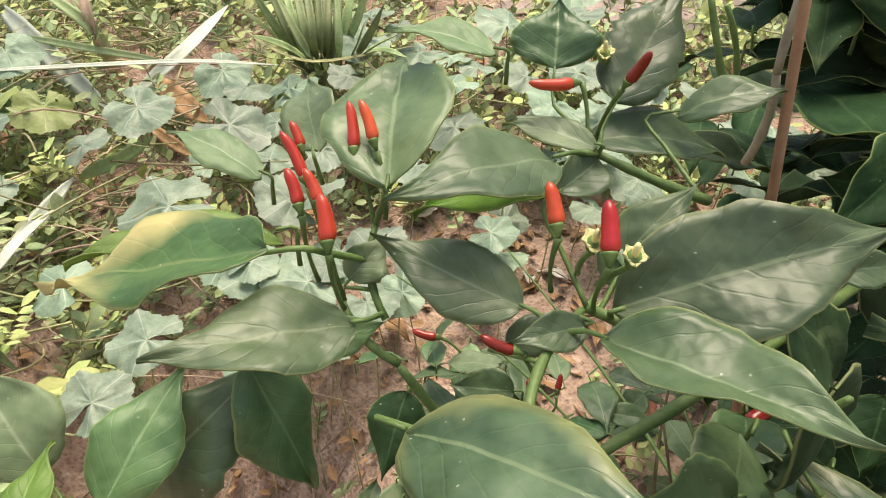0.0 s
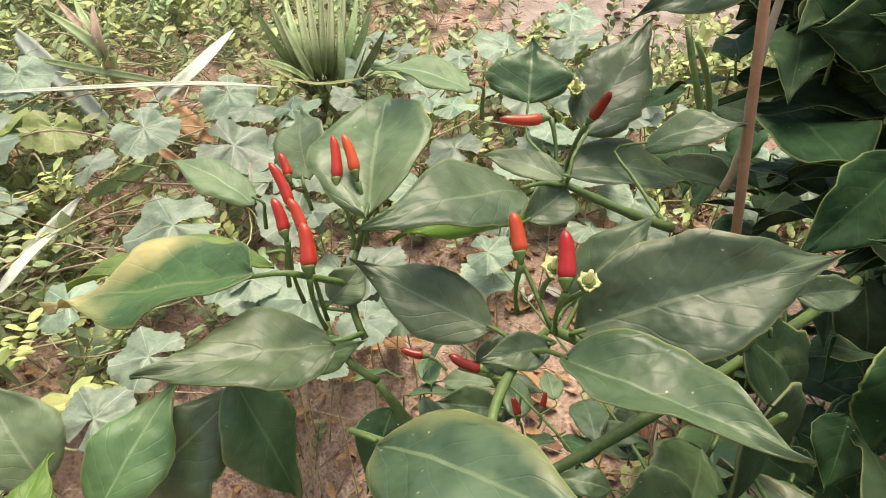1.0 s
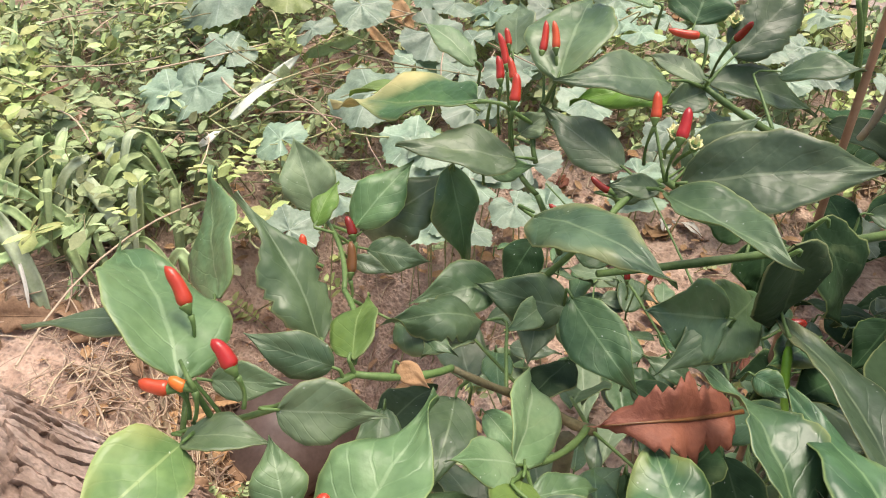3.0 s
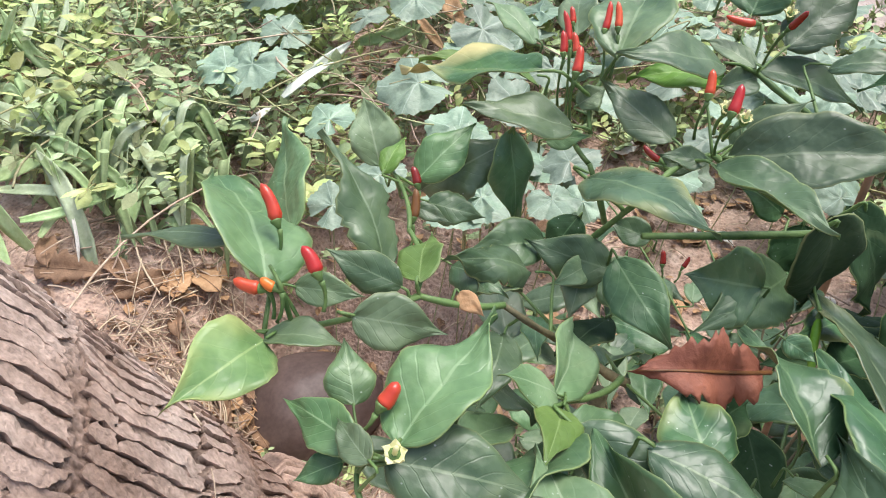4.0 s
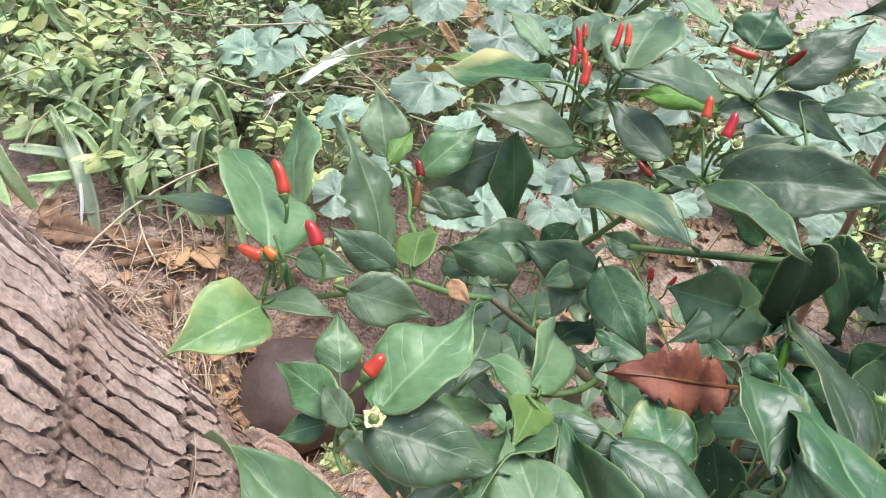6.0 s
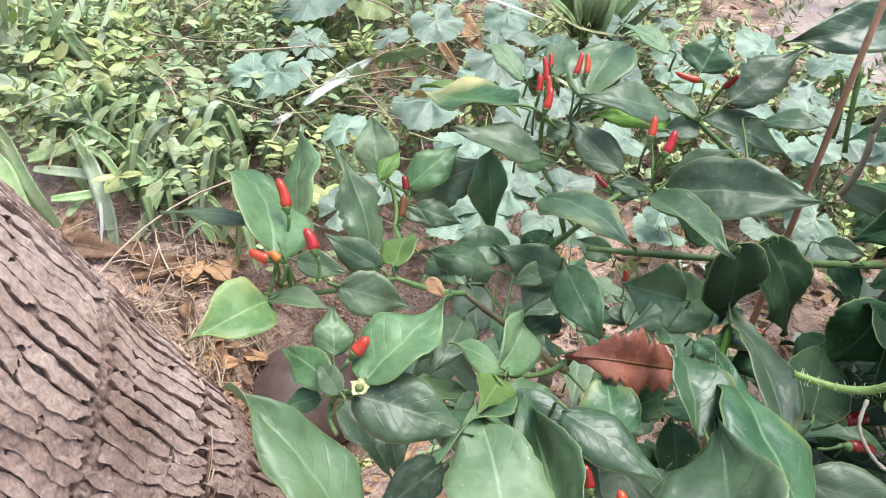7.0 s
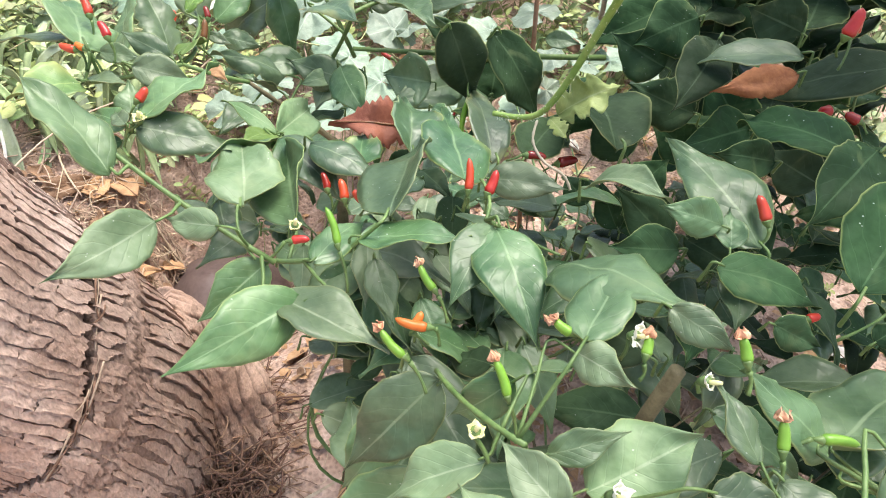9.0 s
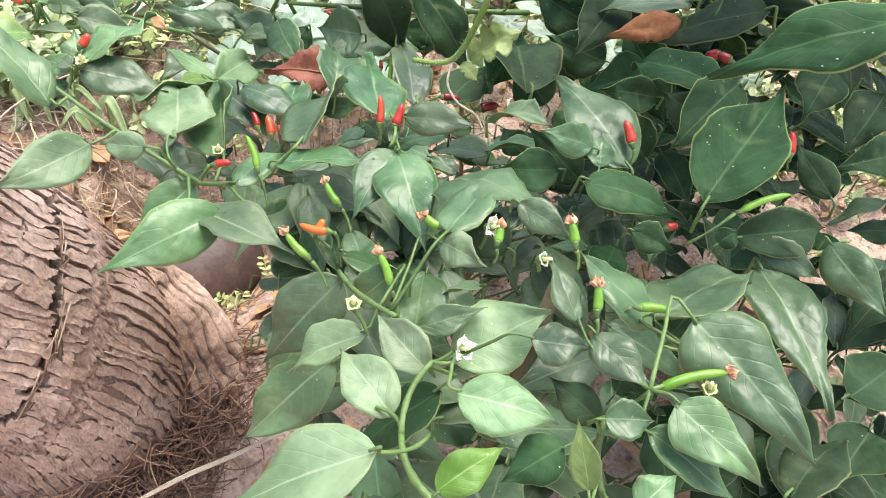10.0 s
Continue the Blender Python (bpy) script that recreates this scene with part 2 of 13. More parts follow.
def bark_material():
    m = Mat("palm_bark", 0.85, 0.25)
    vec = m.coords()
    a, b, c = m.noise(vec, 9, 5, 0.3), m.noise(vec, 160, 5, 0.4), m.noise(vec, 30, 5, 0.8)
    col = m.ramp(a, (0.34, (0.34, 0.235, 0.182)), (0.52, (0.55, 0.42, 0.352)), (0.70, (0.70, 0.575, 0.50)))
    col = m.mix(0.5, col, m.ramp(c, (0.3, (0.5, 0.46, 0.43)), (0.65, (1.0, 1.0, 1.0))), "MULTIPLY")
    col = m.mix(0.45, col, m.ramp(b, (0.3, (0.35, 0.35, 0.35)), (0.7, (1.0, 1.0, 1.0))), "MULTIPLY")
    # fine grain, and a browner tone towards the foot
    grain = m.noise(m.coords((1, 1, 0.35)), 520, 4, 0.2)
    col = m.mix(0.5, col, m.ramp(grain, (0.32, (0.62, 0.60, 0.58)), (0.62, (1.26, 1.24, 1.22))), "MULTIPLY")
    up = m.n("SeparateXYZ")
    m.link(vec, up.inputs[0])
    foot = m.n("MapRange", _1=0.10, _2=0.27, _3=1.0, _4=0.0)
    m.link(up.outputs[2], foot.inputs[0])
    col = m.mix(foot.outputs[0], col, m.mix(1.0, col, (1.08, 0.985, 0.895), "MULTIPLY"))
    # darkens the base colour in cracks, for dirt and for shade under the plates
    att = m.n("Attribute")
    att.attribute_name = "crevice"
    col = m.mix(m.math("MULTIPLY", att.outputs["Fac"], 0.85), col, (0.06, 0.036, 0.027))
    m.base(col)
    m.bump(m.math("ADD", m.math("ADD", b, c), m.math("MULTIPLY", grain, 0.9)), 0.75, 0.0018)
    return m.m


SOIL, BARK = soil_material(), bark_material()


# ---- mesh helpers ----
def mesh_object(name, verts, faces, material, parent=None, label="", smooth=True, uvs=None):
    me = bpy.data.meshes.new(name)
    me.from_pydata([tuple(v) for v in verts], [], faces)
    me.materials.append(material)
    if uvs is not None:
        layer = me.uv_layers.new(name="UVMap")
        idx = np.empty(len(me.loops), dtype=np.int32)
        me.loops.foreach_get("vertex_index", idx)
        layer.data.foreach_set("uv", np.asarray(uvs, dtype=np.float32)[idx].ravel())
    if smooth:
        me.polygons.foreach_set("use_smooth", [True] * len(me.polygons))
    me.update()
    ob = new(name, me)
    if parent is not None:
        ob.parent = parent
    if label:
        tagged(ob, label)
    return ob


def empty(name, place, label, category, group="", kind=""):
    ob = new(name)
    ob.location = place
    ob.empty_display_size = 0.02
    return tagged(ob, label, category, group, kind)


def local(parent, p):
    return Vector(p) - parent.location if parent is not None else Vector(p)


def tube_data(points, radii, sides=7, cap=True):
    """A tapered tube along a smooth line."""
    pts = [Vector(p) for p in points]
    verts, faces = [], []
    up = Vector((0.31, 0.17, 0.93))
    for k, p in enumerate(pts):
        d = (pts[min(k + 1, len(pts) - 1)] - pts[max(k - 1, 0)]).normalized()
        a = d.cross(up)
        a = a.normalized() if a.length > 1e-4 else d.orthogonal().normalized()
        b = d.cross(a)
        r = radii[k] if isinstance(radii, (list, tuple)) else radii
        for s in range(sides):
            w = 2 * math.pi * s / sides
            verts.append(p + a * (r * math.cos(w)) + b * (r * math.sin(w)))
    for k in range(len(pts) - 1):
        for s in range(sides):
            n = (s + 1) % sides
            faces.append((k * sides + s, k * sides + n, (k + 1) * sides + n, (k + 1) * sides + s))
    if cap:
        faces.append(tuple(range(sides - 1, -1, -1)))
        faces.append(tuple((len(pts) - 1) * sides + s for s in range(sides)))
    return verts, faces


def bent(a, b, sag=0.0, side=0.0, n=7):
    """Points on a bowed line from a to b."""
    a, b = Vector(a), Vector(b)
    d = b - a
    s = d.cross(Vector((0, 0, 1)))
    s = s.normalized() if s.length > 1e-5 else Vector((1, 0, 0))
    out = []
    for k in range(n):
        t = k / (n - 1)
        h = 4 * t * (1 - t)
        out.append(a + d * t + Vector((0, 0, -sag * h)) + s * (side * h))
    return out


def smooth_line(points, n=15):
    """A quadratic or chained line through three or more points."""
    pts = [Vector(p) for p in points]
    out = []
    for k in range(n):
        s = k / (n - 1) * (len(pts) - 1)
        i = min(int(s), len(pts) - 2)
        t = s - i
        p0, p1, p2, p3 = pts[max(i - 1, 0)], pts[i], pts[i + 1], pts[min(i + 2, len(pts) - 1)]
        out.append(0.5 * ((2 * p1) + (p2 - p0) * t + (2 * p0 - 5 * p1 + 4 * p2 - p3) * t * t + (3 * p1 - p0 - 3 * p2 + p3) * t ** 3))
    return out


def merge(chunks):
    verts, faces = [], []
    for v, f in chunks:
        o = len(verts)
        verts.extend(v)
        faces.extend(tuple(i + o for i in q) for q in f)
    return verts, faces


def ground_height(x, y):
    """A slow rise away from the palm, with a hollow behind its foot."""
    z = -0.085 + 0.30 * (min(max(y, 0.08), 2.5) - 0.10)
    z -= 0.34 * math.exp(-((x + 0.20) ** 2 / 0.026 + (y - 0.54) ** 2 / 0.036))
    near = math.exp(-((x * x + y * y) / 30.0))
    z += near * (0.016 * noise.noise(Vector((x * 3.1, y * 3.1, 0.3))) + 0.006 * noise.noise(Vector((x * 13, y * 13, 1.7))))
    return z


# ---- leaves ----
def blade(base, tip, width, normal, shape=0.40, fold=0.25, droop=0.06, wave=0.05, curl=0.0, seed=0, rows=25, cols=10, thick=0.0005, ragged=0.0, lobes=0.0, point=None):
    """A leaf blade between base and tip: verts, faces and UVs of a thin closed sheet. normal: the way the upper face looks."""
    base, tip, nrm = Vector(base), Vector(tip), Vector(normal)
    d = tip - base
    length = d.length
    d.normalize()
    nrm = (nrm - d * nrm.dot(d)).normalized()
    side = d.cross(nrm)
    rnd = random.Random(seed)
    ph, ph2, asym = rnd.uniform(0, 6.28), rnd.uniform(0, 6.28), rnd.uniform(-0.06, 0.06)
    top, uvs = [], []
    taper = rnd.uniform(0.22, 0.40) if point is None else point
    for i in range(rows):
        s = i / (rows - 1)
        # round shoulders, then a drawn-out point
        if s < shape:
            w = math.sqrt(max(0.0, 1 - (1 - s / shape) ** 2)) ** 1.15
        else:
            x = (s - shape) / (1 - shape)
            w = (1 - taper) * (0.5 * (1 + math.cos(math.pi * x))) ** 1.0 + taper * (1 - x ** 1.15)
        w = max(w, 0.012) * width / 2
        if 0.0 < s < 1 and ragged:
            w *= 1 - ragged * abs(noise.noise(Vector((s * 13, seed, 0)))) * 1.6
        bow = -droop * length * (2 * s - 1) ** 2 + droop * length * 0.35
        for j in range(cols + 1):
            u = 2 * j / cols - 1
            au = abs(u)
            wave_z = wave * width * au * math.sin(s * 11 + ph + (1.7 if u > 0 else 0)) * (0.4 + 0.6 * s)
            lift = fold * w * au - curl * w * au * au * au
            rim = 1 + 0.028 * noise.noise(Vector((s * 27, seed * 1.3 + (3 if u > 0 else 0), 7.0))) + 0.08 * noise.noise(Vector((s * 9, seed + (5 if u > 0 else 0), 2.0))) - lobes * max(0.0, math.sin(s * 26 + (0.9 if u > 0 else 0))) * (1 if 0.08 < s < 0.9 else 0)
            pull = u * w * rim * (1 + asym * (1 if u > 0 else -1))
            blister = 0.042 * width * noise.noise(Vector((s * 6.5, u * 3.0, seed * 0.37))) + 0.012 * width * au * abs(math.sin(s * 22 - au * 5 + ph))
            p = base + d * (s * length + 0.06 * wave * length * math.sin(s * 7 + ph2)) + side * (pull + 0.03 * length * math.sin(s * 3.1 + ph2) * wave * 6) + nrm * (lift + bow + wave_z + blister)
            top.append(p)
            uvs.append((0.5 + u * 0.5, s))
    n = len(top)
    verts = top + [p - nrm * thick for p in top]
    uvs = uvs + uvs
    faces = []
    c = cols + 1
    for i in range(rows - 1):
        for j in range(cols):
            a = i * c + j
            faces.append((a, a + 1, a + c + 1, a + c))
            faces.append((n + a, n + a + c, n + a + c + 1, n + a + 1))
    for i in range(rows - 1):
        for j in (0, cols):
            a = i * c + j
            q = (a, a + c, n + a + c, n + a)
            faces.append(q if j == 0 else q[::-1])
    return verts, faces, uvs


LEAF_COUNT = [0]
BRANCHES = {}


def leaf(plant, base, tip, width, normal, material=None, petiole=0.13, label="", **shape):
    """A leaf with its stalk, a part of a plant."""
    LEAF_COUNT[0] += 1
    k = LEAF_COUNT[0]
    b, t = local(plant, base), local(plant, tip)
    rnd = random.Random(k)
    opts = dict(shape=rnd.uniform(0.36, 0.43), fold=rnd.uniform(0.05, 0.38), droop=rnd.uniform(0.02, 0.12), curl=rnd.uniform(-0.1, 0.35), ragged=0.0 if k % 9 else 0.1, wave=rnd.uniform(0.05, 0.13), seed=k)
    opts.update(shape)
    verts, faces, uvs = blade(b, t, width, normal, **opts)
    ob = mesh_object("leaf", verts, faces, material or LEAF, plant, label, uvs=uvs)
    if petiole:
        # the stalk runs to the nearest branch, or down under the leaf
        d = t - b
        reach = 0.006 + 0.12 * d.length
        near = [q for q in BRANCHES.get(plant.name, ()) if (q - b).length < 0.04 and (q - b).dot(d) < 0.3 * d.length * (q - b).length]
        if near:
            back = min(near, key=lambda q: (q - b).length)
        else:
            back = b - d.normalized() * (reach * 0.35) - Vector((0.0, 0.0, reach * 0.7)) - Vector(normal).normalized() * (reach * 0.35)
        r = 0.0006 + 0.006 * d.length
        first = b - d.normalized() * min(0.012, (back - b).length * 0.3)
        line = smooth_line((back, first.lerp(back, 0.4), first, b + d * 0.03), 9)
        v, f = tube_data(line, [r * (1.0 - 0.05 * k) for k in range(9)], 6)
        mesh_object("petiole", v, f, STEM, ob)
    return ob


def chilli(plant, base, tip, width=0.0065, material=None, stalk=None, label="", fat=0.0, group=""):
    """A small pointed fruit with calyx and stalk; base: where the calyx sits."""
    b, t = local(plant, base), local(plant, tip)
    d = t - b
    length = d.length
    d.normalize()
    a = d.orthogonal().normalized()
    bow = a * (length * 0.06)
    pts, radii = [], []
    for k in range(13):
        s = k / 12
        r = (min(1.0, 0.55 + s * 3.2) if s < 0.2 else 1.0 - (1 - fat) * 0.30 * ((s - 0.2) / 0.8))
        if s > 0.72:
            r *= math.sqrt(max(0.004, 1 - ((s - 0.72) / 0.28) ** 2))
        if s < 0.06:
            r *= 0.55 + 0.45 * s / 0.06
        pts.append(b + d * (length * s) + bow * (4 * s * (1 - s)))
        radii.append(max(0.0003, width / 2 * r))
    v, f = tube_data(pts, radii, 12)
    for p_k in range(len(v)):
        v[p_k] = v[p_k] + a * (0.03 * width * noise.noise(v[p_k] * 260))
    ob = mesh_object("chilli", v, f, material or CHILLI, plant, label)
    # calyx cup
    cup = [b - d * 0.0024, b - d * 0.0010, b + d * 0.0003, b + d * 0.0010]
    v, f = tube_data(cup, [width * 0.14, width * 0.26, width * 0.41, width * 0.43], 9)
    mesh_object("calyx", v, f, STEM, ob)
    foot = local(plant, stalk) if stalk else b - d * (length * 0.9) - Vector((0, 0, length * 0.4))
    v, f = tube_data(bent(foot, b - d * 0.0026, sag=0.0, side=0.001), [0.0008, 0.0007, 0.0006, 0.0006, 0.0007, 0.0008, 0.0011], 6)
    mesh_object("stalk", v, f, STEM, ob)
    return ob


def stem(plant, a, b, r0=0.003, r1=0.002, sag=0.0, side=0.004, material=None, name="branch"):
    n = 9
    pts = bent(local(plant, a), local(plant, b), sag, side, n)
    radii = [r0 + (r1 - r0) * k / (n - 1) for k in range(n)]
    for k in (2, 5):
        radii[k] *= 1.18
    for p, q in zip(pts, pts[1:]):
        BRANCHES.setdefault(plant.name, []).extend(p.lerp(q, t) for t in (0.0, 0.5))
    v, f = tube_data(pts, radii, 8)
    return mesh_object(name, v, f, material or STEM, plant)


def young_fruit(plant, base, tip, dry=True):
    """An unripe fruit that still carries its withered flower."""
    ob = chilli(plant, base, tip, 0.0038, CHILLI_GREEN, fat=0.2)
    ob.name = "young_chilli"
    if dry:
        b, t = local(plant, base), local(plant, tip)
        d = (t - b).normalized()
        chunks = []
        rnd = random.Random(int(abs(t.x + t.y * 3) * 9999))
        for k in range(5):
            w = d.orthogonal().normalized()
            w = Matrix.Rotation(k * 1.257 + rnd.uniform(-0.3, 0.3), 3, d) @ w
            end = t + d * rnd.uniform(0.0018, 0.0038) + w * rnd.uniform(0.0005, 0.0026)
            vv, ff, _ = blade(t - d * 0.001, end, 0.0035, w, 0.5, 0.6, 0.2, 0.2, 0, k, 6, 4, 0.0002)
            chunks.append((vv, ff))
        v, f = merge(chunks)
        mesh_object("withered_flower", v, f, PETAL_DRY, ob, "shrivelled orange petals")
    return ob


def flower(plant, centre, facing, size=0.011, material=None, stalk=None):
    """A five-petalled star flower."""
    c, n = local(plant, centre), Vector(facing).normalized()
    a = n.orthogonal().normalized()
    v, f = tube_data([c - n * 0.003, c - n * 0.001, c + n * 0.001], [0.0012, 0.002, 0.0018], 8)
    ob = mesh_object("flower", v, f, STEM, plant)
    for k in range(5):
        w = Matrix.Rotation(k * 1.2566, 3, n) @ a
        vv, ff, _ = blade(c + w * 0.001, c + w * size * 0.78 + n * size * (0.45 + 0.2 * math.sin(k * 2.3 + size * 900)), size * 0.7, n, 0.45, 0.35, -0.12, 0.12, 0, k, 9, 4, 0.0003)
        mesh_object("petal", vv, ff, material or PETAL, ob)
    v, f = tube_data([c, c + n * 0.003, c + n * 0.005], [0.0008, 0.0009, 0.0006], 6)
    mesh_object("stamen", v, f, PETAL_CREAM, ob)
    foot = local(plant, stalk) if stalk else c - n * 0.012 - Vector((0, 0, 0.006))
    v, f = tube_data(bent(foot, c - n * 0.003, 0, 0.001), 0.0008, 6)
    mesh_object("stalk", v, f, STEM, ob)
    return ob


# ---- ground ----
def build_ground():
    xs = sorted(set([-400, -120, -40, -15, -8, -5, -3.6] + [round(-2.6 + 0.03 * k, 3) for k in range(161)] + [3.2, 5, 8, 15, 40, 120, 400]))
    ys = sorted(set([-400, -120, -40, -15, -6, -3, -1.8] + [round(-1.2 + 0.03 * k, 3) for k in range(161)] + [4.4, 5.5, 7, 10, 16, 40, 120, 400]))
    verts = [(x, y, ground_height(x, y)) for y in ys for x in xs]
    w = len(xs)
    faces = [(r * w + c, r * w + c + 1, (r + 1) * w + c + 1, (r + 1) * w + c) for r in range(len(ys) - 1) for c in range(w - 1)]
    ob = mesh_object("ground", verts, faces, SOIL)
    tagged(ob, "reddish-brown bare soil with grit and litter", "ground", kind="structure")


build_ground()


def build_path():
    """A strip of pale trodden ground beyond the weeds."""
    xs, ys = [-0.3 + 0.04 * k for k in range(130)], [1.3 + 0.04 * k for k in range(85)]
    keep, verts, faces = {}, [], []
    for y in ys:
        for x in xs:
            e = 0.12 * noise.noise(Vector((x * 2.3, y * 2.3, 4))) + 0.03 * noise.noise(Vector((x * 14, y * 14, 4)))
            if 1.46 + e < y < 3.4 + 4 * e + 0.25 * x and 0.08 + e + 0.25 * (y - 1.46) < x < 4.2 + 4 * e:
                keep[(x, y)] = len(verts)
                verts.append((x, y, ground_height(x, y) + 0.006))
    for y0, y1 in zip(ys, ys[1:]):
        for x0, x1 in zip(xs, xs[1:]):
            q = [(x0, y0), (x1, y0), (x1, y1), (x0, y1)]
            if all(c in keep for c in q):
                faces.append(tuple(keep[c] for c in q))
    tagged(mesh_object("path", verts, faces, PATH_DUST), "pale dusty trodden ground beyond the weeds", "path", kind="structure")


build_path()

# ---- palm trunk ----
TRUNK_R, TRUNK_K = 0.115, -0.049
# a long slanting split in the bark: turn round the trunk, height along it
SPLIT = ((-2.6, 0.05), (-1.85, 0.086), (-1.28, 0.122), (-0.68, 0.168), (-0.35, 0.186), (-0.05, 0.198), (0.46, 0.20), (0.9, 0.205))


def along(table, x):
    for (x0, y0), (x1, y1) in zip(table, table[1:]):
        if x0 <= x <= x1:
            return y0 + (y1 - y0) * (x - x0) / (x1 - x0)
    return None


def build_palm():
    foot, way = Vector((-0.086, 0.177, 0.016)), Vector((-0.367, -0.339, 0.866)).normalized()
    a = way.orthogonal().normalized()
    b = way.cross(a)
    palm = empty("palm_tree", (-0.075, 0.19, 0.0), "leaning palm trunk with cracked grey-brown ringed bark", "palm tree")
    # the trunk leans, but stands upright at its foot
    low, centres, s, p = Vector((0.04, 0.02, 1)).normalized(), [], 0.16, foot + way * 0.16
    while s > -0.32:
        centres.append((s, p.copy()))
        k = min(1.0, max(0.0, (0.16 - s) / 0.2))
        k = k * k * (3 - 2 * k)
        p = p - (way * (1 - k) + low * k).normalized() * 0.004
        s -= 0.004

    def centre(s):
        if s >= 0.16:
            return foot + way * s
        i = min(int((0.16 - s) / 0.004), len(centres) - 2)
        return centres[i][1].lerp(centres[i + 1][1], (0.16 - s) / 0.004 - i)

    angles = [-2.75 + 3.95 * j / 300 for j in range(301)] + [1.2 + (2 * math.pi - 3.95) * j / 50 for j in range(1, 50)]
    cols = len(angles)
    steps = [-0.26 + 0.002 * k for k in range(365)] + [0.47 + 0.02 * k for k in range(75)]
    rows = len(steps)
    verts, cre, faces = [], [], []
    fine_cols = 301
    for s in steps:
        c = centre(s)
        r0 = min(TRUNK_R + TRUNK_K * min(s, 0.5) - 0.012 * max(0.0, s - 0.5), 0.12)
        k = min(1.0, max(0.0, (0.16 - s) / 0.2))
        d = (way * (1 - k) + low * k).normalized()
        a1 = (a - d * a.dot(d)).normalized()
        b1 = d.cross(a1)
        for j, w in enumerate(angles):
            rad = a1 * math.cos(w) + b1 * math.sin(w)
            r = r0
            p = c + rad * r
            if s > 0.47 or j >= fine_cols:
                verts.append(p + rad * (0.003 * noise.noise(p * 20)) - palm.location)
                cre.append(0.0)
                continue
            # plates of old leaf scars that overlap downwards, with jagged lips
            n1, n2, n3 = noise.noise(p * 9), noise.noise(p * 38), noise.noise(p * 120)
            ring = (s + 0.010 * n1 + 0.0055 * n2 + 0.0026 * n3) / 0.0205
            k = math.floor(ring)
            fr = ring - k
            cut = noise.noise(Vector((rad.x * 2.7 + k * 7.3, rad.y * 2.7, k * 3.1)))
            cut2 = noise.noise(Vector((rad.x * 9 + k * 5.1, rad.y * 9, k * 1.9)))
            here = 0.5 + 0.9 * cut + 0.45 * cut2
            wide = max(0.03, 0.045 + 0.085 * here)
            gap = max(0.0, 1 - abs(fr - 0.05 - wide * 0.5) / wide) if here > 0 else 0.0
            gap = min(1.0, gap * 2.6) * min(1.0, max(0.0, here * 2.4))
            lip = 0.0024 * math.exp(-fr * 3) * min(1.0, max(0.0, 0.45 + here)) * (0.0 if gap > 0.5 and fr < 0.1 else 1.0)
            # fine second row of cracks within the plates
            fine = (s * 2.6 + 0.02 * n2 + 0.012 * n1) / 0.0205
            ff = fine - math.floor(fine)
            c3 = noise.noise(Vector((rad.x * 11 + math.floor(fine) * 3.7, rad.y * 11, 4.0)))
            hair = max(0.0, 1 - abs(ff - 0.5) / 0.12) * min(1.0, max(0.0, (c3 - 0.02) * 5))
            # short upright breaks, and worn crumbly seams running up the trunk
            ang = w * 6 + 2.4 * noise.noise(Vector((k * 1.7, 2, 1))) + 0.3 * n2
            slit = max(0.0, 1 - abs(math.sin(ang)) / 0.05) * (0.8 if cut2 > 0.0 else 0.0)
            seam = max(0.0, 1 - abs(math.sin(w * 2.6 + 0.8 + 0.5 * n1 + 1.2 * s)) / 0.16)
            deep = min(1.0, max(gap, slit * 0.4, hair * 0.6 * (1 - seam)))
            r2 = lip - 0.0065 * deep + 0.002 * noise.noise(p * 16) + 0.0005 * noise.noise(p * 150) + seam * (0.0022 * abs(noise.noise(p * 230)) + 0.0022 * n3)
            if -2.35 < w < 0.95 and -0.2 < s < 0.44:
                # here the loose plates lie over under-bark coloured dark, as shade in the gaps
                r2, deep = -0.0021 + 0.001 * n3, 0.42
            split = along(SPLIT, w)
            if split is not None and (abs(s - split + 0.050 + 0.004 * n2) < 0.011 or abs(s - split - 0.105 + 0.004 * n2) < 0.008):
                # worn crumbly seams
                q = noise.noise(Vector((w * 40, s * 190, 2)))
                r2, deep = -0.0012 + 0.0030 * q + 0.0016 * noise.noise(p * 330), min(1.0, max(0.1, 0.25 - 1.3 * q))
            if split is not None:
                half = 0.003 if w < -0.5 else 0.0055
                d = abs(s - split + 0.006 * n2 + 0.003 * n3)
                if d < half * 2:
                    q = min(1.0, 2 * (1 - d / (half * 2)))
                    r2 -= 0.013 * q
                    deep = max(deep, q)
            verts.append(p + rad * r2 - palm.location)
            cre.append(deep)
    for i in range(rows - 1):
        for j in range(cols):
            n = (j + 1) % cols
            faces.append((i * cols + j, i * cols + n, (i + 1) * cols + n, (i + 1) * cols + j))
    faces.append(tuple((rows - 1) * cols + j for j in range(cols)))
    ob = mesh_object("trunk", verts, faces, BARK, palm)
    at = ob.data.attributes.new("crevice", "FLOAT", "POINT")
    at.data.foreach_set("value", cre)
    # loose plates of bark in broken rings
    rnd = random.Random(9)

    def skin(s, w, out):
        c = centre(s)
        k = min(1.0, max(0.0, (0.16 - s) / 0.2))
        d = (way * (1 - k) + low * k).normalized()
        a1 = (a - d * a.dot(d)).normalized()
        rad = a1 * math.cos(w) + d.cross(a1) * math.sin(w)
        r = min(TRUNK_R + TRUNK_K * min(s, 0.5), 0.12)
        p = c + rad * r
        return p + rad * (out + 0.002 * noise.noise(p * 16) + 0.0009 * noise.noise(p * 70)) - palm.location

    def drift(s):
        # the rows of scars turn round the trunk near its foot
        x = max(0.0, 0.27 - s)
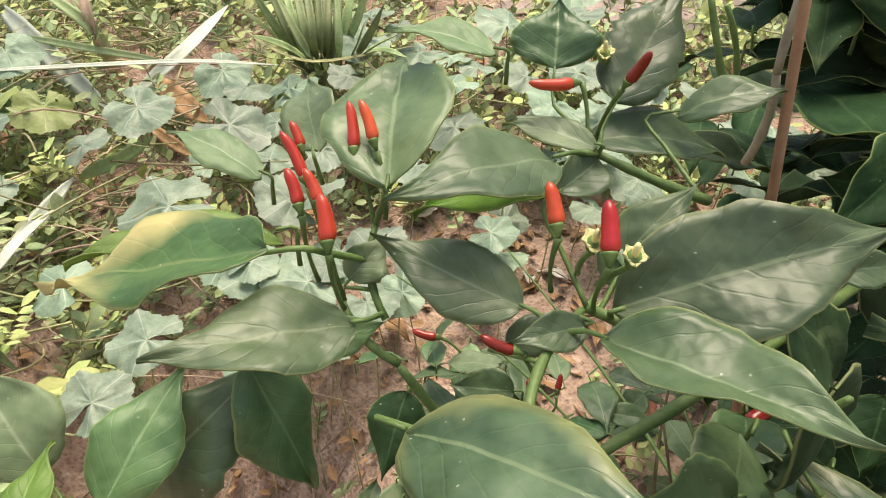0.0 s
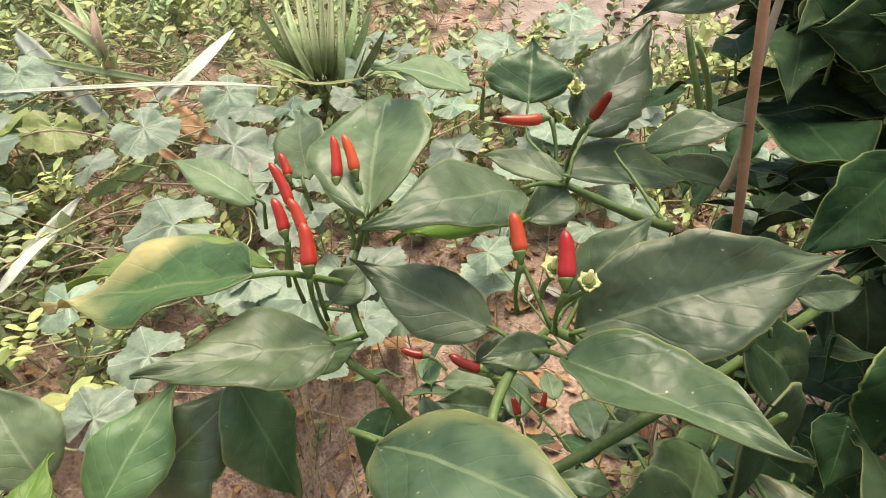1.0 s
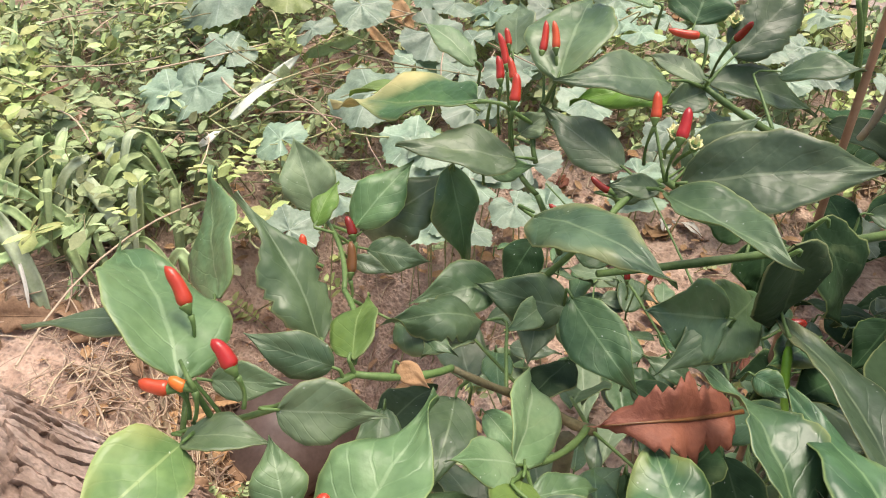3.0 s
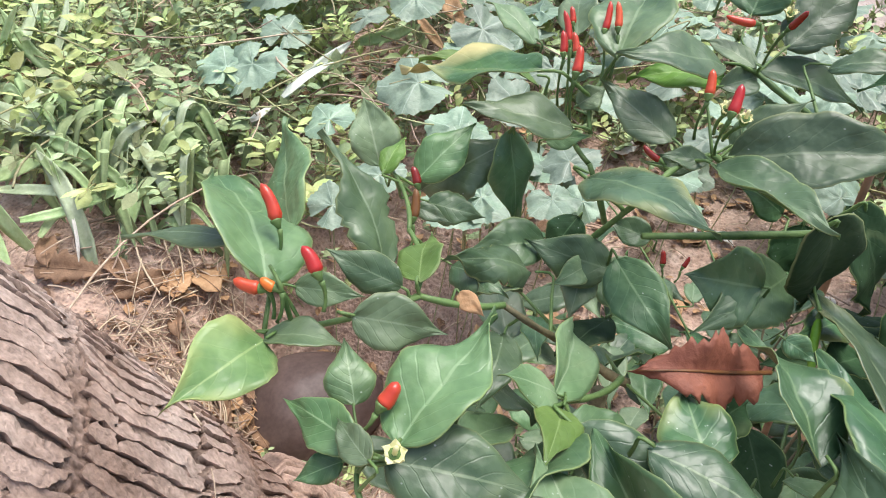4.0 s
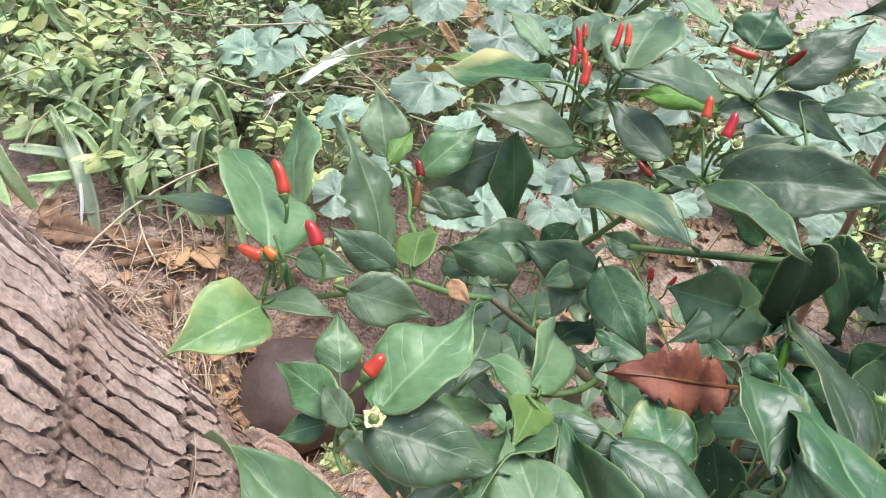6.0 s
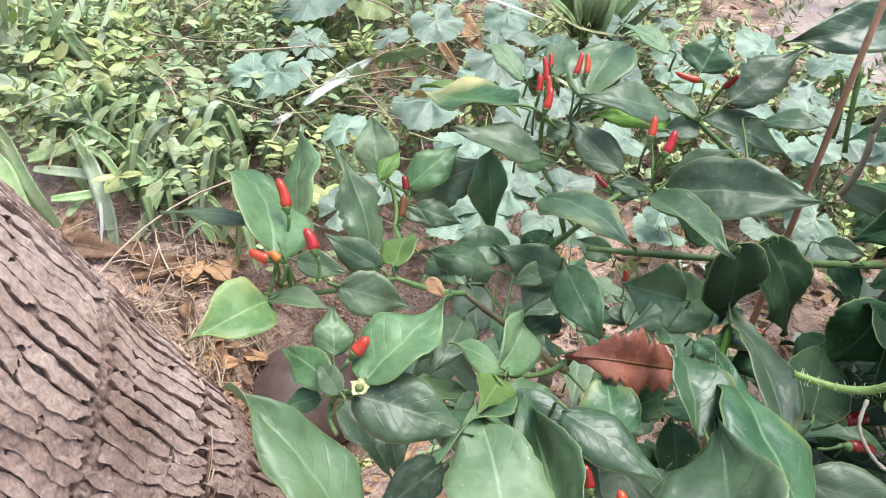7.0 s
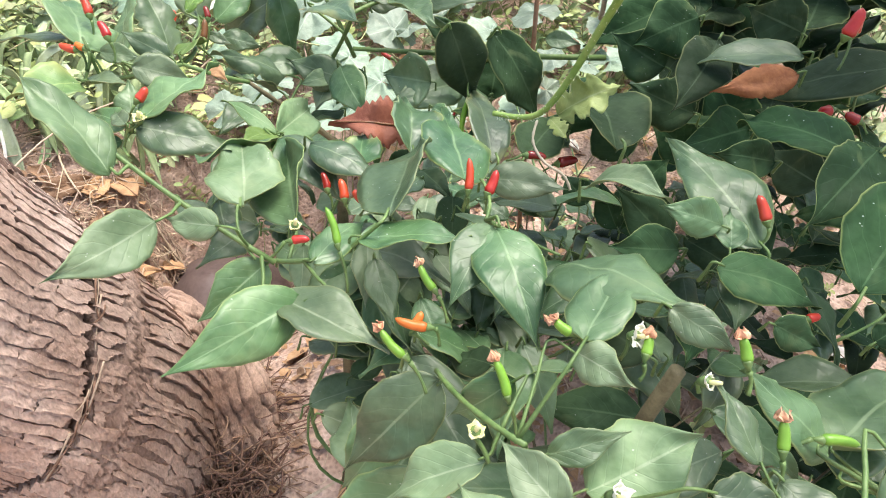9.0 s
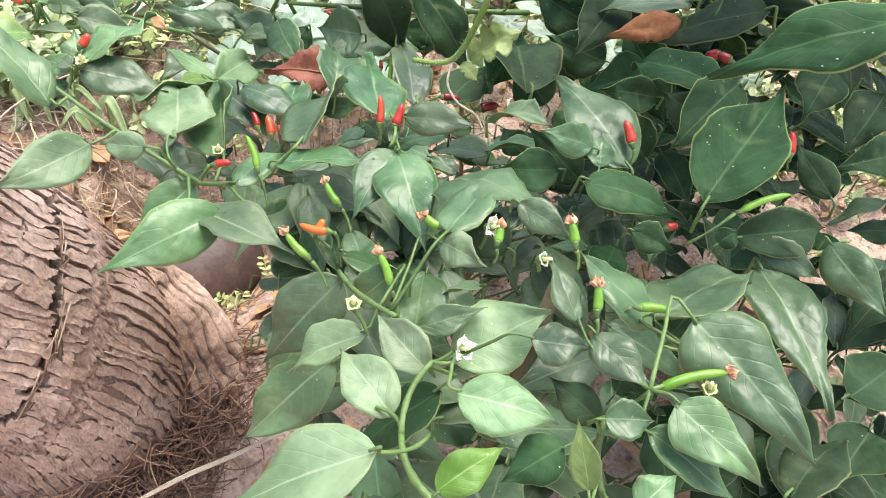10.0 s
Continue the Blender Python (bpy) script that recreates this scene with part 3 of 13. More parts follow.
        return 14.0 * x * x if x < 0.13 else 14.0 * 0.0169 + 3.64 * (x - 0.13)

    def plate(s0, s1, w0, w1, k):
        nu, nv = max(8, int((s1 - s0) / 0.0032)), 7
        verts, faces, dark = [], [], []
        lift, thick = rnd.uniform(0.0006, 0.0024), rnd.uniform(0.0, 0.0009)
        shear, shear2, odd = rnd.uniform(-0.012, 0.012), rnd.uniform(-0.012, 0.012), rnd.uniform(0, 99)
        worn = rnd.uniform(0.0, 1.0)
        for i in range(nv + 1):
            for j in range(nu + 1):
                fu, fv = j / nu, i / nv
                s = s0 + (s1 - s0) * fu
                wav = 0.07 * noise.noise(Vector((s * 17, k * 0.23, 3))) + 0.035 * noise.noise(Vector((s * 50, k * 0.8, 5))) + 0.016 * noise.noise(Vector((s * 150, k * 2.3, 5)))
                g0 = -0.004 + 0.020 * max(0.0, 0.05 + noise.noise(Vector((s * 31, k * 5.3, 1)))) + 0.010 * abs(noise.noise(Vector((s * 300, k * 3.7, 2)))) + 0.007 * abs(noise.noise(Vector((s * 900, k * 3.7, 2))))
                g0 += (0.010 + 0.022 * max(0.0, noise.noise(Vector((s * 45, k * 4.1, 4))))) * min(1.0, max(0.0, (0.20 - s) / 0.1))
                g1 = -0.004 + 0.010 * abs(noise.noise(Vector((s * 400, k * 2.9, 8))))
                w = w0 + g0 + (w1 - w0 - g0 - g1) * fv + wav + drift(s)
                ragged = 0.0035 * noise.noise(Vector((fv * 4, odd, 0))) + 0.0018 * noise.noise(Vector((fv * 14, odd, 3)))
                edge = (shear * (fv - 0.5) + ragged) * max(0.0, 1 - fu * 5) + (shear2 * (fv - 0.5) + ragged) * max(0.0, 1 - (1 - fu) * 5)
                lump = 0.0010 * noise.noise(Vector((w * 30, s * 260, odd))) + 0.0005 * noise.noise(Vector((w * 90, s * 800, odd)))
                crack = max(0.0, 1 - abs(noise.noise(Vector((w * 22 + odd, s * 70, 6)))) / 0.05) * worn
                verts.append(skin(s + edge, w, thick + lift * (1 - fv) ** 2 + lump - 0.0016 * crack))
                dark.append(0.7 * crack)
        c = nu + 1
        for i in range(nv):
            for j in range(nu):
                faces.append((i * c + j, (i + 1) * c + j, (i + 1) * c + j + 1, i * c + j + 1))
        rim = [j for j in range(c)] + [i * c + nu for i in range(1, nv + 1)] + [nv * c + j for j in range(nu - 1, -1, -1)] + [i * c for i in range(nv - 1, 0, -1)]
        n0 = len(verts)
        axis = centre((s0 + s1) / 2) - palm.location
        # plate sides get darker inwards in the colour, as shade of the gap
        for q in rim:
            verts.append(verts[q].copy())
            verts.append(verts[q].lerp(axis, 0.045))
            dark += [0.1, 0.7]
        for q in range(len(rim)):
            m = (q + 1) % len(rim)
            faces.append((n0 + 2 * q, n0 + 2 * m, n0 + 2 * m + 1, n0 + 2 * q + 1))
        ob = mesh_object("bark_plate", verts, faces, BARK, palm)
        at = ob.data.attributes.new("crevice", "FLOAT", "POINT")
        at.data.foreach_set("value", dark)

    w0, k = -3.3, 0
    while w0 < 0.92:
        pitch = rnd.uniform(0.072, 0.118)
        s = -0.19 + rnd.uniform(-0.03, 0.0)
        while s < 0.44:
            w = w0 + pitch / 2 + drift(s + 0.02)
            split = along(SPLIT, w)
            stops = [] if split is None else [(split - 0.0045, split + 0.0035), (split - 0.060, split - 0.040), (split + 0.098, split + 0.112)]
            end = s + rnd.choice((0.03, 0.05, 0.07, 0.10))
            ahead = s + 0.002
            for lo, hi in sorted(stops):
                if lo - 0.004 <= s < hi:
                    s = ahead = hi
                    end = max(end, s + 0.02)
                elif s < lo < end + 0.012:
                    end, ahead = lo, hi
                    break
            if -2.3 < w < 0.88 and end - s > 0.006:
                plate(s, end - 0.001, w0, w0 + pitch, k)
            s = max(end, ahead)
        w0 += pitch
        k += 1
    # a rough swelling of old roots beside the foot
    line = smooth_line(((-0.095, 0.235, 0.12), (-0.06, 0.25, 0.065), (-0.028, 0.252, 0.005), (-0.004, 0.245, -0.06), (0.006, 0.24, -0.12)), 180)
    verts, cre, faces = [], [], []
    for i, p in enumerate(line):
        t = i / 179
        d = (line[min(i + 1, 179)] - line[max(i - 1, 0)]).normalized()
        u = d.cross(Vector((0.3, 0.9, 0.1))).normalized()
        v = d.cross(u)
        for j in range(170):
            w = 2 * math.pi * j / 170
            n = u * math.cos(w) + v * math.sin(w)
            q = p + n * 0.03
            ring = (w * 0.05 + 0.020 * t + 0.016 * noise.noise(q * 18) + 0.006 * noise.noise(q * 60)) / 0.0174
            fr = ring - math.floor(ring)
            crack = max(0.0, 1 - abs(fr - 0.2) / 0.16) * max(0.0, min(1.0, 0.8 + 1.5 * noise.noise(q * 45)))
            r = 0.020 + 0.030 * math.sin(min(1.0, t * 1.25 + 0.12) * 1.57) + 0.008 * noise.noise(q * 28) + 0.0015 * noise.noise(q * 130) - 0.005 * crack
            verts.append(p + n * r - palm.location)
            cre.append(crack)
    for i in range(179):
        for j in range(170):
            n = (j + 1) % 170
            faces.append((i * 170 + j, i * 170 + n, (i + 1) * 170 + n, (i + 1) * 170 + j))
    faces.append(tuple(range(169, -1, -1)))
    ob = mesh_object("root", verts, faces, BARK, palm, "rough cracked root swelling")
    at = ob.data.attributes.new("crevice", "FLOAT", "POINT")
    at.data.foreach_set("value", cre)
    # straws and fibres caught in the split
    rnd = random.Random(4)
    for k in range(26):
        w = rnd.uniform(-1.9, 0.7)
        s = along(SPLIT, w) + rnd.uniform(-0.006, 0.006)
        w2 = w + rnd.uniform(0.15, 0.5)
        s2 = (along(SPLIT, min(w2, 0.88)) or 0.2) + rnd.uniform(-0.008, 0.008)
        r = TRUNK_R + TRUNK_K * s + 0.001
        p1 = centre(s) + (a * math.cos(w) + b * math.sin(w)) * r
        p2 = centre(s2) + (a * math.cos(w2) + b * math.sin(w2)) * (r + rnd.uniform(0, 0.006))
        v, f = tube_data([x - palm.location for x in bent(p1, p2, rnd.uniform(-0.004, 0.004), rnd.uniform(-0.004, 0.004), 6)], rnd.uniform(0.0004, 0.0011), 5)
        mesh_object("fibre", v, f, STRAW if k % 3 else FIBRE, palm)
    return palm


palm = build_palm()


# ---- coconut by the palm ----
def build_coconut(place, r):
    verts, faces = [], []
    rows, cols = 28, 40
    for i in range(rows + 1):
        th = math.pi * i / rows
        for j in range(cols):
            ph = 2 * math.pi * j / cols
            d = Vector((math.sin(th) * math.cos(ph), math.sin(th) * math.sin(ph), math.cos(th)))
            q = r * (1 + 0.05 * math.cos(3 * ph) * math.sin(th) + 0.03 * noise.noise(d * 2.2) + 0.006 * noise.noise(d * 14))
            verts.append(Vector((d.x * q * 1.18, d.y * q, d.z * q)))
    for i in range(rows):
        for j in range(cols):
            n = (j + 1) % cols
            faces.append((i * cols + j, (i + 1) * cols + j, (i + 1) * cols + n, i * cols + n))
    nut = empty("coconut", place, "smooth grey-brown coconut lying on the soil by the trunk", "coconut")
    nut.rotation_euler = (0.2, -0.25, 0.6)
    mesh_object("husk", verts, faces, HUSK, nut)


build_coconut((-0.245, 0.567, ground_height(-0.245, 0.567) + 0.056), 0.090)


# ---- weeds, grass and litter ----
def gourd_leaf(plant, place, size, normal, spin, material):
    """A lobed, toothed creeper leaf with a short stalk."""
    n = Vector(normal).normalized()
    a = Matrix.Rotation(spin, 3, n) @ n.orthogonal().normalized()
    b = n.cross(a)
    c = local(plant, place)
    cols, rings = 68, 5
    rnd = random.Random(int(spin * 1000))
    lobes = [(at + rnd.uniform(-0.12, 0.12), tall * rnd.uniform(0.85, 1.1)) for at, tall in ((0, 1.0), (1.15, 0.86), (-1.15, 0.86), (2.2, 0.62), (-2.2, 0.62))]
    verts, uvs, faces = [c], [(0.5, 0.0)], []
    for k in range(1, rings + 1):
        q = k / rings
        for j in range(cols + 1):
            th = -math.pi * 0.93 + 2 * math.pi * 0.93 * j / cols
            lobe = max(tall * max(0.0, 1 - 0.72 * abs(th - at)) for at, tall in lobes)
            lobe = 0.61 + 0.42 * lobe if abs(th) < 2.5 else 0.70 + 0.2 * lobe
            tooth = 1 + q ** 3 * (0.10 * (th * 7 % 1.0) + 0.05 * noise.noise(Vector((th * 5, spin, 3))))
            r = size * 0.58 * lobe * tooth * q
            z = 0.035 * size * q * q * math.cos(5.4 * th) - 0.12 * size * q * q * math.cos(th + spin) ** 2 + 0.06 * size * noise.noise(Vector((th * 2, q * 3, spin)))
            verts.append(c + a * (r * math.cos(th)) + b * (r * math.sin(th)) + n * z)
            uvs.append((0.5 + 0.49 * q * math.sin(th * 2.5), q))
    w = cols + 1
    for j in range(cols):
        faces.append((0, 1 + j, 2 + j))
    for k in range(rings - 1):
        for j in range(cols):
            o = 1 + k * w + j
            faces.append((o, o + w, o + w + 1, o + 1))
    ob = mesh_object("leaf", verts, faces, material, plant, uvs=uvs)
    foot = Vector(place) + Vector((0.02 * math.cos(spin), 0.02 * math.sin(spin), 0))
    foot.z = ground_height(foot.x, foot.y)
    v, f = tube_data(bent(local(plant, foot), c, 0, 0.008), 0.0009, 5)
    mesh_object("petiole", v, f, WEED_STEM, ob)
    return ob


def strap(*points, width, material, name, label):
    """A single long blade with a folded midrib."""
    line = smooth_line(points)
    verts, faces = [], []
    n = len(line)
    turn = random.Random(int(abs(points[0][0]) * 9999)).uniform(-0.5, 0.5)
    for k, p in enumerate(line):
        s = k / (n - 1)
        d = (line[min(k + 1, n - 1)] - line[max(k - 1, 0)]).normalized()
        side = d.cross(Vector((0.1, -0.75, 0.65)))
        side = (Matrix.Rotation(turn, 3, d) @ side).normalized()
        up = side.cross(d)
        w = width / 2 * min(1.0, 0.55 + s * 2) * (1 if s < 0.6 else max(0.06, 1 - ((s - 0.6) / 0.4) ** 1.6))
        for u, h in ((-1, 0.25), (-0.5, 0.06), (0, -0.12), (0.5, 0.06), (1, 0.25)):
            verts.append(p + side * (w * u) + up * (w * h))
        for u, h in ((1, 0.25), (0, -0.12), (-1, 0.25)):
            verts.append(p + side * (w * u * 0.98) + up * (w * h - 0.0007))
    for k in range(n - 1):
        for j in range(8):
            m = (j + 1) % 8
            faces.append((k * 8 + j, k * 8 + m, (k + 1) * 8 + m, (k + 1) * 8 + j))
    origin = line[0].copy()
    ob = mesh_object(name, [v - origin for v in verts], faces, material)
    ob.location = origin
    return tagged(ob, label, name.replace("_", " ").replace("grass blade", "grass"), "grass blades" if name == "grass_blade" else "")


def dead_leaf(place, length, width, spin, material, label, normal=(0, 0, 1), ragged=0.25, lobes=0.0):
    d = Vector((math.cos(spin), math.sin(spin), 0)) * (length / 2)
    up = Vector(normal).normalized()
    v, f, uv = blade(-d, d, width, normal, 0.45, 0.5, 0.12, 0.14, 0.3, int(spin * 100), 34, 8, 0.0006, ragged, lobes)
    leaf_ob = empty("dead_leaf", place, label, "dead leaf", "dead leaves")
    mesh_object("blade", v, f, material, leaf_ob, uvs=uv)
    line = [v[i * 9 + 4] + up * 0.0006 for i in range(1, 33, 3)]
    line.insert(0, line[0] - d * 0.22)
    r = 0.0007 + 0.006 * length
    v, f = tube_data(line, [r * (1 - 0.8 * k / len(line)) for k in range(len(line))], 6)
    mesh_object("rib", v, f, CHILLI_BROWN if material is DEAD_RED else DEAD_BROWN, leaf_ob)
    return leaf_ob


gourd_vine = empty("gourd_vine", (-0.3, 0.95, ground_height(-0.3, 0.95)), "creeping gourd vine with bluish lobed leaves over the weeds", "creeper")
gourd_leaf(gourd_vine, (0.074, 1.074, 0.346), 0.053, (-0.11, -0.57, 1.00), 4.76, GOURD)
gourd_leaf(gourd_vine, (0.111, 1.118, 0.360), 0.052, (-0.01, -0.07, 1.00), 5.34, GOURD)
gourd_leaf(gourd_vine, (0.150, 1.088, 0.350), 0.054, (0.05, -0.13, 1.00), 0.92, GOURD)
gourd_leaf(gourd_vine, (0.025, 1.208, 0.388), 0.055, (-0.23, -0.23, 1.00), 5.47, GOURD)
gourd_leaf(gourd_vine, (0.125, 1.189, 0.381), 0.051, (-0.05, -0.51, 1.00), 2.51, GOURD)
gourd_leaf(gourd_vine, (0.525, 0.907, 0.296), 0.053, (-0.62, -0.21, 1.00), 1.13, GOURD)
gourd_leaf(gourd_vine, (0.544, 0.846, 0.277), 0.041, (-0.41, -0.34, 1.00), 3.56, GOURD)
gourd_leaf(gourd_vine, (0.176, 0.847, 0.218), 0.050, (0.19, -0.76, 1.00), 5.34, GOURD)
gourd_leaf(gourd_vine, (-0.024, 0.701, 0.235), 0.042, (0.18, -0.12, 1.00), 3.92, GOURD)
gourd_leaf(gourd_vine, (-0.041, 0.682, 0.229), 0.083, (0.08, -0.47, 1.00), 2.32, GOURD)
gourd_leaf(gourd_vine, (0.023, 0.725, 0.242), 0.076, (-0.30, -0.28, 1.00), 1.34, GOURD)
gourd_leaf(gourd_vine, (-0.098, 0.696, 0.232), 0.070, (0.35, -0.35, 1.00), 1.86, GOURD)
gourd_leaf(gourd_vine, (-0.057, 0.817, 0.268), 0.075, (-0.43, -0.01, 1.00), 6.06, GOURD)
gourd_leaf(gourd_vine, (0.066, 0.865, 0.284), 0.074, (0.19, -0.12, 1.00), 3.42, GOURD)
gourd_leaf(gourd_vine, (0.044, 0.732, 0.194), 0.070, (0.34, -0.64, 1.00), 4.20, GOURD)
gourd_leaf(gourd_vine, (0.295, 1.068, 0.345), 0.071, (0.20, -0.51, 1.00), 2.44, GOURD)
gourd_leaf(gourd_vine, (0.315, 0.973, 0.316), 0.066, (-0.03, -0.24, 1.00), 2.47, GOURD)
gourd_leaf(gourd_vine, (0.351, 1.008, 0.327), 0.059, (0.64, -0.05, 1.00), 3.02, GOURD)
gourd_leaf(gourd_vine, (0.388, 1.045, 0.338), 0.059, (-0.51, -0.42, 1.00), 5.79, GOURD)
gourd_leaf(gourd_vine, (0.416, 0.784, 0.210), 0.058, (0.13, -0.81, 1.00), 5.95, GOURD)
gourd_leaf(gourd_vine, (-0.063, 0.656, 0.200), 0.057, (0.27, -0.61, 1.00), 5.11, GOURD)
gourd_leaf(gourd_vine, (0.484, 0.928, 0.303), 0.052, (-0.20, -0.34, 1.00), 3.03, GOURD)
gourd_leaf(gourd_vine, (0.525, 0.920, 0.301), 0.044, (0.51, -0.39, 1.00), 3.59, GOURD)
gourd_leaf(gourd_vine, (-0.011, 0.729, 0.223), 0.073, (0.04, 0.00, 1.00), 3.66, GOURD)
gourd_leaf(gourd_vine, (0.115, 0.970, 0.298), 0.079, (-0.23, -0.25, 1.00), 1.53, GOURD)
gourd_leaf(gourd_vine, (-0.130, 0.919, 0.275), 0.069, (0.13, -0.18, 1.00), 0.79, GOURD)
gourd_leaf(gourd_vine, (-0.100, 0.695, 0.246), 0.052, (0.21, -0.43, 1.00), 0.06, GOURD)
gourd_leaf(gourd_vine, (0.217, 1.036, 0.349), 0.067, (0.40, -0.41, 1.00), 3.24, GOURD)
gourd_leaf(gourd_vine, (-0.077, 0.807, 0.265), 0.082, (0.54, -0.36, 1.00), 2.14, GOURD)
gourd_leaf(gourd_vine, (0.286, 0.879, 0.294), 0.066, (-0.00, -0.03, 1.00), 3.44, GOURD)
gourd_leaf(gourd_vine, (0.175, 0.825, 0.278), 0.058, (-0.30, -0.32, 1.00), 3.02, GOURD)
gourd_leaf(gourd_vine, (-0.127, 0.719, 0.244), 0.078, (0.05, -0.41, 1.00), 2.24, GOURD)
gourd_leaf(gourd_vine, (0.203, 1.214, 0.389), 0.097, (0.28, -0.36, 1.00), 0.72, GOURD)
gourd_leaf(gourd_vine, (0.346, 1.100, 0.341), 0.065, (-0.03, -0.39, 1.00), 3.06, GOURD)
gourd_leaf(gourd_vine, (0.230, 0.815, 0.285), 0.046, (0.28, -0.10, 1.00), 3.53, GOURD)
gourd_leaf(gourd_vine, (0.057, 0.670, 0.222), 0.050, (-0.12, -0.70, 1.00), 5.66, GOURD)
gourd_leaf(gourd_vine, (0.318, 1.236, 0.398), 0.085, (-0.31, -0.23, 1.00), 4.48, GOURD)
gourd_leaf(gourd_vine, (0.251, 0.981, 0.326), 0.075, (0.44, -0.31, 1.00), 3.63, GOURD)
gourd_leaf(gourd_vine, (0.236, 0.966, 0.304), 0.064, (0.03, -0.25, 1.00), 0.93, GOURD)
gourd_leaf(gourd_vine, (-0.086, 0.633, 0.189), 0.078, (0.04, -0.23, 1.00), 3.77, GOURD)
gourd_leaf(gourd_vine, (0.151, 0.746, 0.250), 0.051, (-0.23, -0.50, 1.00), 5.04, GOURD)
gourd_leaf(gourd_vine, (0.357, 1.027, 0.332), 0.074, (0.18, -0.34, 1.00), 5.82, GOURD)
gourd_leaf(gourd_vine, (0.333, 1.375, 0.420), 0.094, (0.06, -0.42, 1.00), 4.99, GOURD)
gourd_leaf(gourd_vine, (0.388, 1.040, 0.332), 0.066, (0.31, -0.72, 1.00), 0.40, GOURD)
gourd_leaf(gourd_vine, (0.023, 0.649, 0.224), 0.059, (-0.14, -0.31, 1.00), 4.61, GOURD)
gourd_leaf(gourd_vine, (0.112, 1.033, 0.343), 0.062, (-0.02, -0.15, 1.00), 5.53, GOURD)
gourd_leaf(gourd_vine, (-0.130, 1.070, 0.329), 0.077, (-0.34, -0.28, 1.00), 5.92, GOURD)
gourd_leaf(gourd_vine, (-0.010, 0.598, 0.209), 0.043, (0.23, -0.04, 1.00), 0.02, GOURD)
gourd_leaf(gourd_vine, (-0.080, 0.641, 0.194), 0.059, (-0.39, -0.45, 1.00), 0.30, GOURD)
gourd_leaf(gourd_vine, (-0.053, 0.884, 0.300), 0.062, (0.23, -0.48, 1.00), 4.40, GOURD)
gourd_leaf(gourd_vine, (-0.030, 0.945, 0.285), 0.059, (-0.76, -0.19, 1.00), 1.86, GOURD)
gourd_leaf(gourd_vine, (-0.028, 0.981, 0.285), 0.075, (-0.27, -0.31, 1.00), 3.11, GOURD)
gourd_leaf(gourd_vine, (0.030, 1.044, 0.303), 0.073, (-0.20, -0.23, 1.00), 2.62, GOURD)
gourd_leaf(gourd_vine, (0.061, 1.183, 0.354), 0.075, (-0.10, -0.29, 1.00), 3.18, GOURD)
gourd_leaf(gourd_vine, (0.384, 1.232, 0.362), 0.087, (-0.22, -0.04, 1.00), 1.90, GOURD)
gourd_leaf(gourd_vine, (-0.020, 1.145, 0.382), 0.080, (-0.03, -0.45, 1.00), 3.30, GOURD)
gourd_leaf(gourd_vine, (0.477, 1.077, 0.312), 0.054, (0.34, -0.19, 1.00), 3.95, GOURD)
gourd_leaf(gourd_vine, (0.297, 1.157, 0.350), 0.066, (0.14, -0.44, 1.00), 0.93, GOURD)
gourd_leaf(gourd_vine, (-0.131, 0.987, 0.304), 0.059, (-0.33, -0.38, 1.00), 1.37, GOURD)
gourd_leaf(gourd_vine, (-0.191, 1.074, 0.331), 0.069, (0.25, -0.19, 1.00), 5.12, GOURD)
gourd_leaf(gourd_vine, (-0.117, 1.045, 0.302), 0.052, (-0.20, -0.05, 1.00), 4.91, GOURD)
gourd_leaf(gourd_vine, (-0.017, 1.086, 0.325), 0.066, (-0.09, -0.26, 1.00), 5.39, GOURD)
gourd_leaf(gourd_vine, (-0.036, 1.049, 0.351), 0.057, (0.32, -0.33, 1.00), 3.18, GOURD)
gourd_leaf(gourd_vine, (0.012, 1.009, 0.327), 0.065, (0.03, -0.57, 1.00), 0.32, GOURD)
gourd_leaf(gourd_vine, (-0.018, 1.217, 0.406), 0.068, (-0.27, -0.19, 1.00), 0.54, GOURD)
gourd_leaf(gourd_vine, (0.318, 0.961, 0.328), 0.054, (-0.10, -0.51, 1.00), 4.96, GOURD)
gourd_leaf(gourd_vine, (-0.305, 0.696, 0.219), 0.068, (-0.18, -0.44, 1.00), 1.73, GOURD)
gourd_leaf(gourd_vine, (0.257, 0.942, 0.257), 0.064, (-0.04, -0.18, 1.00), 0.31, GOURD)
gourd_leaf(gourd_vine, (0.160, 0.759, 0.216), 0.071, (-0.03, -0.00, 1.00), 3.13, GOURD)
gourd_leaf(gourd_vine, (-0.060, 0.639, 0.205), 0.072, (-0.00, -0.56, 1.00), 6.15, GOURD)
gourd_leaf(gourd_vine, (-0.023, 0.778, 0.213), 0.060, (0.21, -0.14, 1.00), 3.78, GOURD)
gourd_leaf(gourd_vine, (-0.187, 0.616, 0.205), 0.069, (-0.07, -0.37, 1.00), 2.51, GOURD)
gourd_leaf(gourd_vine, (0.280, 0.829, 0.239), 0.057, (0.17, -0.13, 1.00), 4.61, GOURD)
gourd_leaf(gourd_vine, (0.481, 0.865, 0.254), 0.055, (0.40, -0.33, 1.00), 2.19, GOURD)
gourd_leaf(gourd_vine, (0.348, 0.826, 0.248), 0.057, (0.08, -0.44, 1.00), 3.33, GOURD)
gourd_leaf(gourd_vine, (-0.093, 0.684, 0.189), 0.062, (0.01, -0.39, 1.00), 0.42, GOURD)
gourd_leaf(gourd_vine, (0.518, 1.047, 0.312), 0.062, (-0.01, -0.45, 1.00), 0.47, GOURD)
gourd_leaf(gourd_vine, (-0.214, 0.550, 0.185), 0.061, (0.11, -0.54, 1.00), 0.19, GOURD)
